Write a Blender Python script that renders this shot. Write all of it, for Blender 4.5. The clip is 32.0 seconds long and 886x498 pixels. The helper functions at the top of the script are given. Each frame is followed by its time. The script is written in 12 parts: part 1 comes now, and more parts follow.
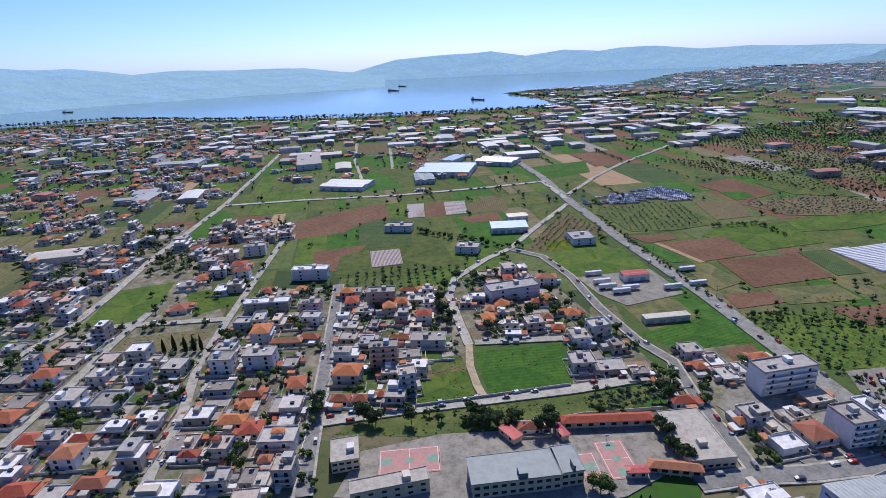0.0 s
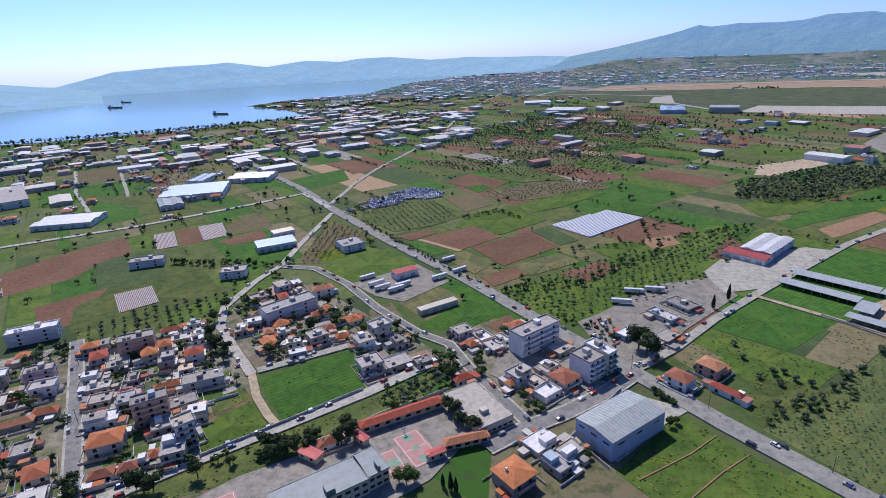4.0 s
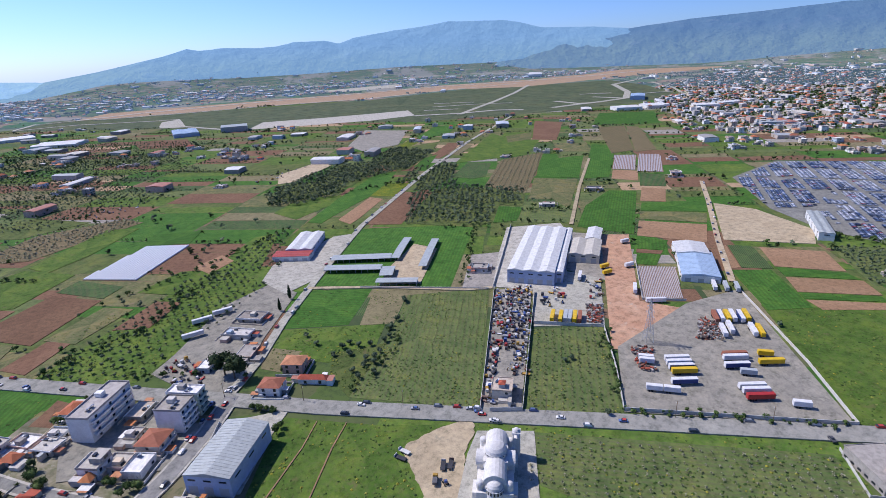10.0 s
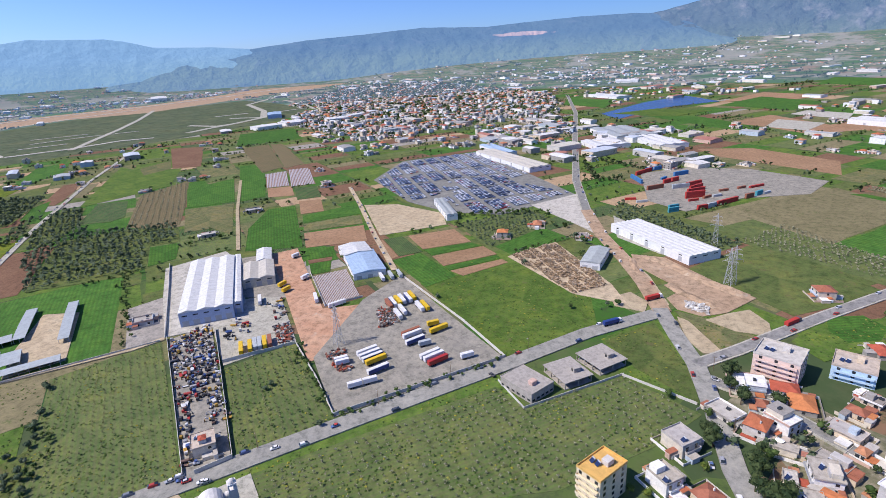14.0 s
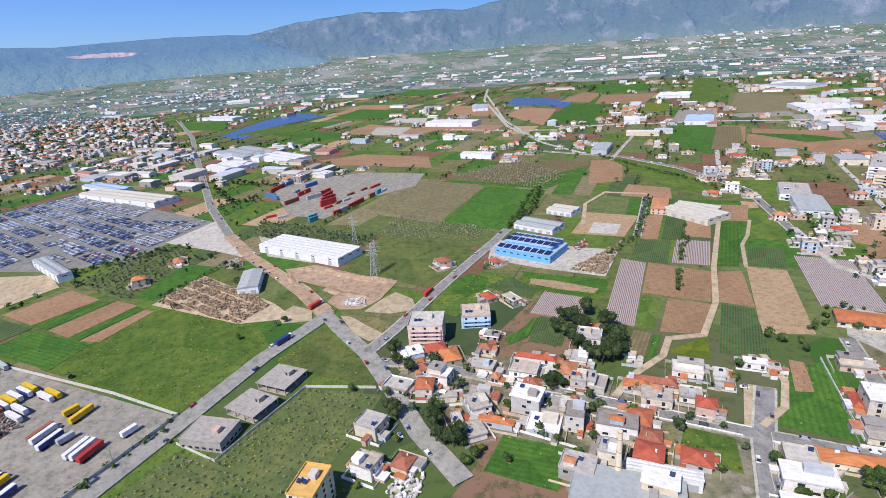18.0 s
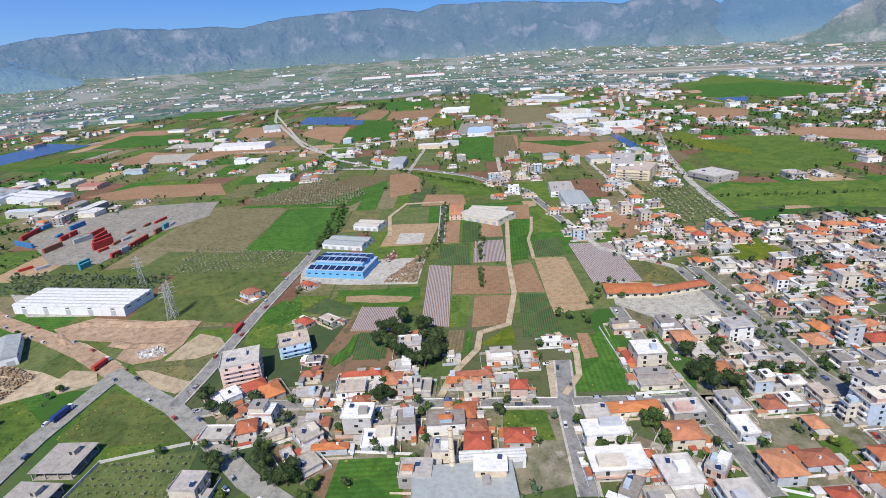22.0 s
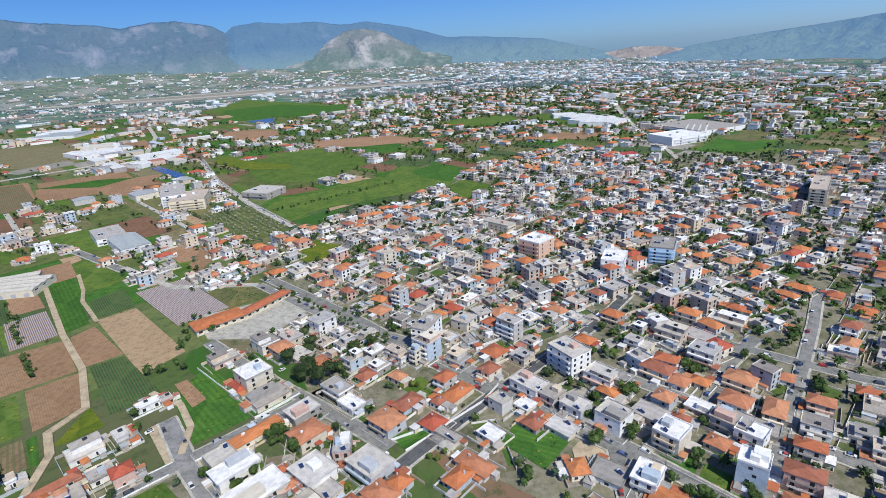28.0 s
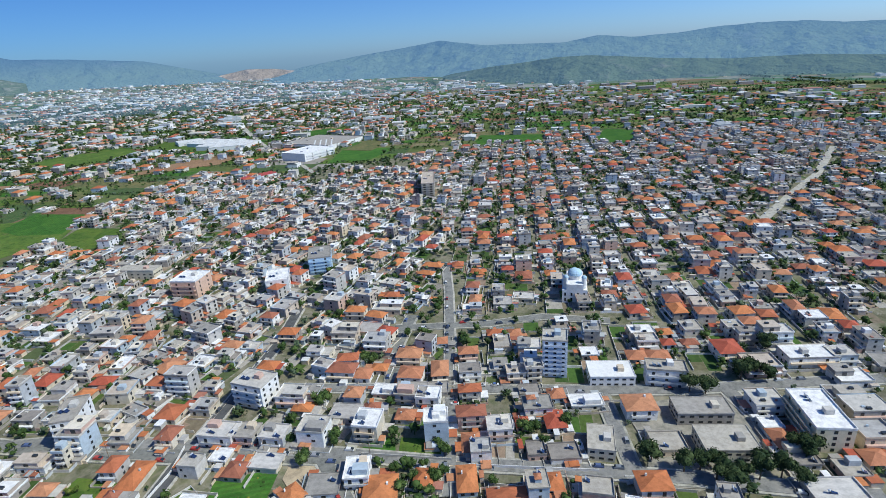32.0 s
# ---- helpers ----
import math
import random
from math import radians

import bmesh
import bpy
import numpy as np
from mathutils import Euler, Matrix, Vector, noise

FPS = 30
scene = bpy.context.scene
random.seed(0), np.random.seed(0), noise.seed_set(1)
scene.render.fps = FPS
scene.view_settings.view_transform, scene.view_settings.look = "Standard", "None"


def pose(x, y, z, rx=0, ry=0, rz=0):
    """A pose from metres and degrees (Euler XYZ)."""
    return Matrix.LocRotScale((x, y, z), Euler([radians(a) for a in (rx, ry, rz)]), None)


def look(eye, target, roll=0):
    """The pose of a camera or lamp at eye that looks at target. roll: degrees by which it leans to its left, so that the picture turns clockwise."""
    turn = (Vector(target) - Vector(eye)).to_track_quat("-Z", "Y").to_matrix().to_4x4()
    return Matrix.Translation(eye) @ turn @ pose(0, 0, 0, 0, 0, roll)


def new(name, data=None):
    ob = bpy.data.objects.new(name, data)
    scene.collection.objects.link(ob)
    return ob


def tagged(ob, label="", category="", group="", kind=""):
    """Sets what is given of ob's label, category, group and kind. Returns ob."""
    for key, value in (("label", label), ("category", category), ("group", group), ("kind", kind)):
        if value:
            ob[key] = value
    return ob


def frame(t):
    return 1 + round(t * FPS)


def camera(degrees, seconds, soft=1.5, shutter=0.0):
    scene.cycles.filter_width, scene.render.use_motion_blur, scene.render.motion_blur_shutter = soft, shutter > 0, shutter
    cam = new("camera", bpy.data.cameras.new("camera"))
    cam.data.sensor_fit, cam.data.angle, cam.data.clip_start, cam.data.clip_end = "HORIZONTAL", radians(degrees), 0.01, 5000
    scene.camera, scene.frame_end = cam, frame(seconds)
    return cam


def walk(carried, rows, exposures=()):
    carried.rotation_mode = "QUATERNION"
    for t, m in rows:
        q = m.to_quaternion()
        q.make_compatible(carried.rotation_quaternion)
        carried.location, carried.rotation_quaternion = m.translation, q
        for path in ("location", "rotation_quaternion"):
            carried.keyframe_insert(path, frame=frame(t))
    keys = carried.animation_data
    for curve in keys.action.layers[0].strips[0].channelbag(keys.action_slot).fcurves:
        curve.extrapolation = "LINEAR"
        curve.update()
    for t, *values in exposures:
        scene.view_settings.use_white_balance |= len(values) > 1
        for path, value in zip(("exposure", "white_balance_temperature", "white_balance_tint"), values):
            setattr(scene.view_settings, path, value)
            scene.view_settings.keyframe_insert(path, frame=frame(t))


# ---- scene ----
H = 170.0
cam = camera(79.30, 32.0, 0.6)
# the drone hangs in one place and turns: seconds and the three angles
PATH = [
    (0.0, 70.10, 2.65, -0.96),
    (0.5, 70.08, 2.59, -3.71),
    (1.0, 70.07, 2.59, -6.53),
    (1.5, 70.06, 2.59, -9.42),
    (2.0, 70.05, 2.58, -12.70),
    (2.5, 70.01, 2.61, -16.04),
    (4.5, 69.94, 2.63, -30.56),
    (5.0, 69.90, 2.62, -34.69),
    (5.5, 69.85, 2.61, -38.76),
    (6.0, 69.84, 2.71, -42.69),
    (6.5, 69.78, 2.67, -46.55),
    (7.0, 69.76, 2.60, -50.95),
    (7.5, 69.71, 2.54, -55.36),
    (8.0, 69.71, 2.52, -59.62),
    (8.5, 69.72, 2.56, -63.67),
    (9.0, 69.79, 2.58, -67.22),
    (9.5, 69.84, 2.56, -70.68),
    (10.0, 69.83, 2.67, -74.76),
    (10.5, 69.86, 2.72, -79.44),
    (11.0, 69.84, 2.83, -84.45),
    (11.5, 69.82, 2.89, -89.16),
    (12.0, 69.80, 3.04, -93.82),
    (12.5, 69.79, 3.11, -98.33),
    (13.0, 69.78, 3.16, -102.66),
    (13.5, 69.78, 3.24, -107.08),
    (15.5, 69.79, 3.61, -124.31),
    (16.0, 69.71, 3.71, -129.48),
    (16.5, 69.59, 3.81, -134.83),
    (17.0, 69.48, 3.79, -140.23),
    (17.5, 69.39, 3.87, -145.35),
    (18.0, 69.35, 3.76, -149.89),
    (18.5, 69.32, 3.72, -153.66),
    (19.0, 69.41, 3.66, -156.12),
    (19.5, 69.44, 3.64, -158.77),
    (20.0, 69.51, 3.62, -161.44),
    (20.5, 69.63, 3.60, -163.86),
    (21.0, 69.73, 3.60, -166.24),
    (21.5, 69.77, 3.59, -168.80),
    (22.0, 69.83, 3.58, -171.26),
    (22.5, 69.87, 3.52, -173.84),
    (23.0, 69.90, 3.50, -176.21),
    (23.5, 69.93, 3.46, -178.50),
    (24.0, 69.96, 3.44, 178.74),
    (24.5, 69.93, 3.46, 175.44),
    (26.5, 69.72, 3.26, 158.06),
    (27.0, 69.66, 3.27, 153.19),
    (27.5, 69.60, 3.24, 147.97),
    (28.0, 69.54, 3.24, 142.66),
    (28.5, 69.50, 3.20, 137.63),
    (29.0, 69.48, 3.21, 132.67),
    (29.5, 69.46, 3.23, 127.18),
    (30.0, 69.43, 3.19, 121.71),
    (30.5, 69.38, 3.31, 116.63),
    (31.0, 69.37, 3.29, 111.86),
    (31.5, 69.40, 3.34, 107.93),
    (32.0, 69.47, 3.33, 104.98),
]
walk(cam, [(t, pose(0, 0, H, rx, ry, rz)) for t, rx, ry, rz in PATH],
     [(0.0, -0.12, 6100.0, 15.0), (9.0, 0.06, 6050.0, 17.0), (16.0, 0.32, 6450.0, 14.0), (24.0, 0.21, 6450.0, 8.0), (28.0, 0.14, 6250.0, 6.0), (32.0, 0.03, 6050.0, 0.0)])

# ---- world and light ----
world = bpy.data.worlds.new("sky")
scene.world = world
world.use_nodes = True
wt = world.node_tree
sky = wt.nodes.new("ShaderNodeTexSky")
sky.sky_type, sky.sun_disc = "NISHITA", False
sky.sun_elevation, sky.sun_rotation = radians(50), radians(5)
sky.altitude, sky.air_density, sky.dust_density, sky.ozone_density = 1200, 1.0, 0.9, 5.0
tint = wt.nodes.new("ShaderNodeMix")
tint.data_type, tint.blend_type = "RGBA", "MULTIPLY"
tint.inputs[0].default_value, tint.inputs[7].default_value = 1.0, (0.79, 0.915, 1.22, 1)
wt.links.new(sky.outputs[0], tint.inputs[6])
# hazy air: the sky is paler and brighter towards the sun than away from it
sun_way = wt.nodes.new("ShaderNodeVectorMath")
sun_way.operation = "DOT_PRODUCT"
sun_way.inputs[1].default_value = (0.09, 0.99, 0.0)
wt.links.new(wt.nodes.new("ShaderNodeTexCoord").outputs["Generated"], sun_way.inputs[0])
glare = wt.nodes.new("ShaderNodeMapRange")
glare.inputs["From Min"].default_value, glare.inputs["From Max"].default_value = -1.0, 1.0
wt.links.new(sun_way.outputs["Value"], glare.inputs["Value"])
veil = wt.nodes.new("ShaderNodeMix")
veil.data_type = "RGBA"
veil.inputs[6].default_value, veil.inputs[7].default_value = (0.35, 0.49, 0.62, 1), (1.18, 1.20, 1.27, 1)
wt.links.new(glare.outputs[0], veil.inputs[0])
bright = wt.nodes.new("ShaderNodeMix")
bright.data_type, bright.blend_type = "RGBA", "MULTIPLY"
bright.inputs[0].default_value = 1.0
wt.links.new(tint.outputs[2], bright.inputs[6])
wt.links.new(veil.outputs[2], bright.inputs[7])
wt.links.new(bright.outputs[2], wt.nodes["Background"].inputs[0])
wt.nodes["Background"].inputs[1].default_value = 0.118
SUN_AZ, SUN_EL = radians(5), radians(50)
sun = new("sun", bpy.data.lights.new("sun", "SUN"))
sun.data.energy, sun.data.angle, sun.data.color = 4.4, radians(0.5), (1.0, 0.93, 0.82)
sun.matrix_world = look((0, 0, 0), (-math.sin(SUN_AZ) * math.cos(SUN_EL), -math.cos(SUN_AZ) * math.cos(SUN_EL), -math.sin(SUN_EL)))

# ---- materials ----
MATS = {}


def nodes_of(name, rough=0.85, metal=0.0, spec=0.3):
    k = bpy.data.materials.new(name)
    k.use_nodes = True
    nt = k.node_tree
    b = nt.nodes["Principled BSDF"]
    b.inputs["Roughness"].default_value, b.inputs["Metallic"].default_value = rough, metal
    b.inputs["Specular IOR Level"].default_value = spec
    MATS[name] = k
    return k, nt, b


def ramp_node(nt, fac, stops, constant=False):
    r = nt.nodes.new("ShaderNodeValToRGB")
    if constant:
        r.color_ramp.interpolation = "CONSTANT"
    els = r.color_ramp.elements
    while len(els) < len(stops):
        els.new(0.5)
    for e, (p, c) in zip(els, stops):
        e.position, e.color = p, (*c, 1)
    nt.links.new(fac, r.inputs[0])
    return r.outputs[0]


def mix_node(nt, a, b, fac, mode="MIX"):
    m = nt.nodes.new("ShaderNodeMix")
    m.data_type, m.blend_type = "RGBA", mode
    for sock, v in ((m.inputs[0], fac), (m.inputs[6], a), (m.inputs[7], b)):
        if isinstance(v, (int, float)):
            sock.default_value = v
        elif isinstance(v, tuple):
            sock.default_value = (*v, 1)
        else:
            nt.links.new(v, sock)
    return m.outputs[2]


def noise_node(nt, vec, scale, detail=4.0, rough=0.55):
    n = nt.nodes.new("ShaderNodeTexNoise")
    n.inputs["Scale"].default_value, n.inputs["Detail"].default_value, n.inputs["Roughness"].default_value = scale, detail, rough
    nt.links.new(vec, n.inputs["Vector"])
    return n.outputs["Fac"]


def bump_node(nt, b, height, strength, dist):
    n = nt.nodes.new("ShaderNodeBump")
    n.inputs["Strength"].default_value, n.inputs["Distance"].default_value = strength, dist
    nt.links.new(height, n.inputs["Height"])
    nt.links.new(n.outputs[0], b.inputs["Normal"])


def coords(nt, kind="Object"):
    return nt.nodes.new("ShaderNodeTexCoord").outputs[kind]


def earth(name, c1, c2, c3, big=0.03, fine=0.6, rows=0.0, rowcol=None, rowmix=0.6, spots=None):
    """Soil, grass, crops: two scales of mottling, and drilled rows along the local x axis."""
    k, nt, b = nodes_of(name, 0.95, 0, 0.1)
    v = coords(nt)
    n1, n2 = noise_node(nt, v, big, 6, 0.7), noise_node(nt, v, fine, 4, 0.7)
    col = mix_node(nt, ramp_node(nt, n1, [(0.35, c1), (0.65, c2)]), c3, ramp_node(nt, n2, [(0.45, (0, 0, 0)), (0.7, (0.7, 0.7, 0.7))]))
    n4 = noise_node(nt, v, fine * 0.33, 5, 0.8)
    col = mix_node(nt, col, ramp_node(nt, n4, [(0.36, (0.62, 0.64, 0.62)), (0.5, (1, 1, 1)), (0.68, (1.22, 1.2, 1.15))]), 1.0, "MULTIPLY")
    if c1[1] > c1[0]:
        n5 = noise_node(nt, v, fine * 0.11, 6, 0.75)
        col = mix_node(nt, col, ramp_node(nt, n5, [(0.34, (0.72, 0.82, 0.8)), (0.5, (1, 1, 1)), (0.66, (1.35, 1.18, 1.0))]), 1.0, "MULTIPLY")
    if spots:
        n3 = noise_node(nt, v, 0.09, 6, 0.75)
        col = mix_node(nt, col, spots, ramp_node(nt, n3, [(0.58, (0, 0, 0)), (0.66, (0.75, 0.75, 0.75))]))
    if rows:
        w = nt.nodes.new("ShaderNodeTexWave")
        w.bands_direction = "Y"
        w.inputs["Scale"].default_value = 0.314 / rows
        w.inputs["Distortion"].default_value, w.inputs["Detail"].default_value = 0.6, 2.0
        nt.links.new(v, w.inputs["Vector"])
        f = ramp_node(nt, w.outputs["Fac"], [(0.4, (0, 0, 0)), (0.7, (rowmix,) * 3)])
        col = mix_node(nt, col, rowcol, f)
    info = nt.nodes.new("ShaderNodeObjectInfo").outputs["Random"]
    tone = ramp_node(nt, info, [(0.0, (0.82, 0.84, 0.8)), (1.0, (1.0, 1.0, 1.0))])
    nt.links.new(mix_node(nt, col, tone, 1.0, "MULTIPLY"), b.inputs["Base Color"])
    bump_node(nt, b, n2, 0.6, 0.25)
    return k


earth("crop", (0.046, 0.136, 0.021), (0.070, 0.175, 0.029), (0.088, 0.155, 0.037), 0.02, 0.5, 3.0, (0.045, 0.085, 0.02), 0.4)
earth("meadow", (0.072, 0.139, 0.022), (0.115, 0.180, 0.034), (0.121, 0.142, 0.053), 0.025, 0.5, spots=(0.15, 0.14, 0.06))
earth("grass", (0.086, 0.123, 0.034), (0.128, 0.160, 0.050), (0.105, 0.107, 0.048), 0.03, 0.4, spots=(0.14, 0.12, 0.065))
earth("orchardgrass", (0.095, 0.150, 0.042), (0.140, 0.182, 0.060), (0.150, 0.150, 0.075), 0.03, 0.5, 2.6, (0.13, 0.12, 0.07), 0.35)
earth("orchardsoil", (0.19, 0.14, 0.085), (0.24, 0.17, 0.10), (0.12, 0.12, 0.055), 0.03, 0.5, 2.4, (0.11, 0.12, 0.05), 0.6)
# lit and dark copies of soil put sun direction into colour; some truly tan
earth("lit_tansoil", (0.29, 0.175, 0.10), (0.38, 0.24, 0.145), (0.33, 0.2, 0.12), 0.02, 0.7, 1.2, (0.25, 0.15, 0.09), 0.4)
earth("soil", (0.16, 0.088, 0.055), (0.24, 0.14, 0.085), (0.2, 0.11, 0.068), 0.02, 0.7, 1.2, (0.14, 0.08, 0.05), 0.4)
earth("sand", (0.38, 0.26, 0.155), (0.44, 0.31, 0.19), (0.35, 0.245, 0.145), 0.03, 0.6, 1.4, (0.36, 0.26, 0.16), 0.3)
earth("flower", (0.11, 0.16, 0.02), (0.17, 0.19, 0.02), (0.08, 0.13, 0.03), 0.05, 0.8, spots=(0.22, 0.22, 0.02))
earth("stubble", (0.19, 0.165, 0.09), (0.25, 0.21, 0.12), (0.15, 0.15, 0.07), 0.03, 0.5, spots=(0.11, 0.135, 0.05))
earth("stubblegreen", (0.11, 0.135, 0.05), (0.17, 0.165, 0.075), (0.22, 0.17, 0.10), 0.035, 0.5, spots=(0.23, 0.18, 0.11))
earth("veg", (0.04, 0.10, 0.03), (0.06, 0.13, 0.04), (0.05, 0.10, 0.035), 0.03, 0.6, 1.5, (0.15, 0.12, 0.07), 0.55)
earth("filmsoil", (0.26, 0.17, 0.12), (0.30, 0.2, 0.14), (0.24, 0.16, 0.11), 0.03, 0.6)
earth("airgrass", (0.07, 0.10, 0.05), (0.10, 0.12, 0.065), (0.11, 0.115, 0.07), 0.008, 0.1, spots=(0.13, 0.12, 0.08))
earth("gravel", (0.27, 0.25, 0.22), (0.36, 0.33, 0.285), (0.23, 0.21, 0.185), 0.05, 0.5, spots=(0.42, 0.38, 0.32))
earth("dirt", (0.42, 0.33, 0.22), (0.52, 0.42, 0.29), (0.38, 0.31, 0.21), 0.05, 0.5, spots=(0.32, 0.28, 0.2))
earth("salmon", (0.47, 0.255, 0.16), (0.54, 0.335, 0.225), (0.44, 0.27, 0.185), 0.04, 0.5, spots=(0.52, 0.42, 0.33))
earth("redearth", (0.36, 0.245, 0.16), (0.44, 0.315, 0.215), (0.31, 0.225, 0.155), 0.04, 0.5, spots=(0.46, 0.38, 0.29))
earth("concrete", (0.42, 0.39, 0.34), (0.52, 0.49, 0.43), (0.36, 0.34, 0.30), 0.06, 0.6, spots=(0.33, 0.31, 0.28))
earth("asphalt", (0.31, 0.295, 0.275), (0.38, 0.365, 0.34), (0.27, 0.255, 0.24), 0.05, 0.5, spots=(0.36, 0.345, 0.32))
earth("street", (0.225, 0.22, 0.21), (0.285, 0.275, 0.26), (0.19, 0.185, 0.175), 0.05, 0.5, spots=(0.30, 0.29, 0.275))
earth("kerb", (0.42, 0.40, 0.35), (0.5, 0.47, 0.42), (0.30, 0.28, 0.22), 0.08, 0.4, spots=(0.16, 0.17, 0.09))
earth("newasphalt", (0.10, 0.10, 0.105), (0.13, 0.13, 0.13), (0.09, 0.09, 0.09), 0.05, 0.7)
earth("townground", (0.15, 0.145, 0.085), (0.32, 0.28, 0.22), (0.08, 0.11, 0.035), 0.06, 0.16, spots=(0.42, 0.38, 0.33))


def land(name):
    """Open country: a patchwork of crops, ploughland and scrub, a hundred metres to the piece."""
    k, nt, b = nodes_of(name, 0.95, 0, 0.1)
    v = coords(nt, "Object")
    mp = nt.nodes.new("ShaderNodeMapping")
    mp.inputs["Rotation"].default_value = (0, 0, 0.12)
    mp.inputs["Scale"].default_value = (0.016, 0.0085, 1)
    nt.links.new(v, mp.inputs[0])
    vo = nt.nodes.new("ShaderNodeTexVoronoi")
    vo.distance = "CHEBYCHEV"
    vo.inputs["Scale"].default_value = 1.0
    nt.links.new(mp.outputs[0], vo.inputs["Vector"])
    sep = nt.nodes.new("ShaderNodeSeparateColor")
    nt.links.new(vo.outputs["Color"], sep.inputs[0])
    patch = ramp_node(nt, sep.outputs[0], [(0.0, (0.045, 0.115, 0.02)), (0.2, (0.08, 0.12, 0.035)), (0.42, (0.10, 0.115, 0.05)),
                                            (0.6, (0.055, 0.085, 0.035)), (0.76, (0.21, 0.13, 0.08)), (0.9, (0.17, 0.15, 0.085))], True)
    n1, n2 = noise_node(nt, v, 0.012, 6, 0.7), noise_node(nt, v, 0.12, 5, 0.75)
    col = mix_node(nt, patch, (0.05, 0.075, 0.03), ramp_node(nt, n2, [(0.5, (0, 0, 0)), (0.62, (0.75, 0.75, 0.75))]))
    col = mix_node(nt, col, (0.13, 0.125, 0.07), ramp_node(nt, n1, [(0.5, (0, 0, 0)), (0.7, (0.6, 0.6, 0.6))]))
    nt.links.new(col, b.inputs["Base Color"])
    return k


land("land")


def paint(name, stops, rough=0.8, spots=0.35, metal=0.0, per="object", grain=0.8):
    """Plaster, paint or sheet, one of several shades a piece, weathered in streaks."""
    k, nt, b = nodes_of(name, rough, metal, 0.3)
    v = coords(nt)
    if per == "object":
        r = nt.nodes.new("ShaderNodeObjectInfo").outputs["Random"]
    else:
        r = nt.nodes.new("ShaderNodeNewGeometry").outputs["Random Per Island"]
    n = len(stops)
    col = ramp_node(nt, r, [(i / n, c) for i, c in enumerate(stops)], True) if n > 1 else None
    if col is None:
        rgb = nt.nodes.new("ShaderNodeRGB")
        rgb.outputs[0].default_value = (*stops[0], 1)
        col = rgb.outputs[0]
    n1, n2 = noise_node(nt, v, 0.35, 6, 0.7), noise_node(nt, v, grain * 3, 3, 0.6)
    dirt = ramp_node(nt, n1, [(0.42, (1, 1, 1)), (0.75, (1 - spots,) * 3)])
    col = mix_node(nt, col, dirt, 1.0, "MULTIPLY")
    col = mix_node(nt, col, ramp_node(nt, n2, [(0.3, (0.86, 0.85, 0.83)), (0.7, (1, 1, 1))]), 1.0, "MULTIPLY")
    nt.links.new(col, b.inputs["Base Color"])
    bump_node(nt, b, n2, 0.2, 0.02)
    return k


WALLS = [(0.84, 0.82, 0.78), (0.76, 0.69, 0.57), (0.86, 0.86, 0.84), (0.52, 0.50, 0.47), (0.70, 0.58, 0.43), (0.62, 0.59, 0.54),
         (0.85, 0.83, 0.80), (0.62, 0.43, 0.35), (0.50, 0.52, 0.54), (0.36, 0.34, 0.31), (0.66, 0.60, 0.49), (0.47, 0.55, 0.62)]
FLATS = [(0.50, 0.47, 0.42), (0.40, 0.37, 0.33), (0.56, 0.53, 0.48), (0.82, 0.81, 0.79), (0.34, 0.32, 0.29), (0.46, 0.42, 0.36), (0.86, 0.85, 0.84), (0.62, 0.59, 0.55), (0.44, 0.43, 0.42), (0.54, 0.46, 0.38), (0.30, 0.27, 0.24), (0.47, 0.44, 0.41)]
TILES = [(0.52, 0.18, 0.07), (0.46, 0.15, 0.07), (0.58, 0.22, 0.085), (0.36, 0.135, 0.08), (0.54, 0.25, 0.13), (0.44, 0.105, 0.06), (0.50, 0.21, 0.11)]
paint("wall_paint", WALLS)
paint("roof_screed", FLATS, 0.9, 0.45)
paint("far_wall", WALLS + [(0.62, 0.52, 0.42), (0.5, 0.43, 0.36), (0.64, 0.6, 0.54), (0.36, 0.33, 0.30)], per="island")
paint("far_flat", FLATS, 0.9, 0.4, per="island")
paint("far_tile", TILES, 0.85, 0.4, per="island")
paint("far_sheet", [(0.74, 0.74, 0.71), (0.42, 0.44, 0.44), (0.62, 0.58, 0.49), (0.55, 0.60, 0.66), (0.36, 0.35, 0.33), (0.7, 0.69, 0.66), (0.45, 0.2, 0.14)], 0.6, 0.35, per="island")
paint("lot_wall", [(0.74, 0.73, 0.70), (0.62, 0.58, 0.51), (0.76, 0.75, 0.73), (0.48, 0.46, 0.43), (0.7, 0.66, 0.6)], 0.9, 0.3, per="island")
paint("lot", [(0.07, 0.14, 0.025), (0.42, 0.39, 0.34), (0.06, 0.11, 0.025), (0.22, 0.18, 0.12), (0.42, 0.39, 0.34), (0.10, 0.13, 0.05), (0.30, 0.27, 0.23), (0.16, 0.15, 0.08), (0.09, 0.14, 0.03), (0.33, 0.24, 0.17)], 0.95, 0.5, per="island", grain=0.3)
paint("white", [(0.80, 0.79, 0.77)], spots=0.2)
paint("cream", [(0.74, 0.64, 0.46)], spots=0.2)
paint("peach", [(0.70, 0.48, 0.36)], spots=0.2)
paint("pink", [(0.72, 0.50, 0.52)], spots=0.2)
paint("pinkish", [(0.74, 0.58, 0.50)], spots=0.2)
paint("mint", [(0.50, 0.60, 0.52)], spots=0.2)
paint("orange", [(0.60, 0.24, 0.09)], spots=0.2)
paint("bluewhite", [(0.50, 0.66, 0.80)], spots=0.15)
paint("blueslab", [(0.66, 0.72, 0.80)], spots=0.15)
paint("stone", [(0.50, 0.46, 0.39)], spots=0.45)
paint("concreteraw", [(0.40, 0.37, 0.33)], 0.9, spots=0.45)
paint("whitewall", [(0.76, 0.76, 0.74)], spots=0.2)
paint("creamwall", [(0.68, 0.62, 0.48)], spots=0.25)
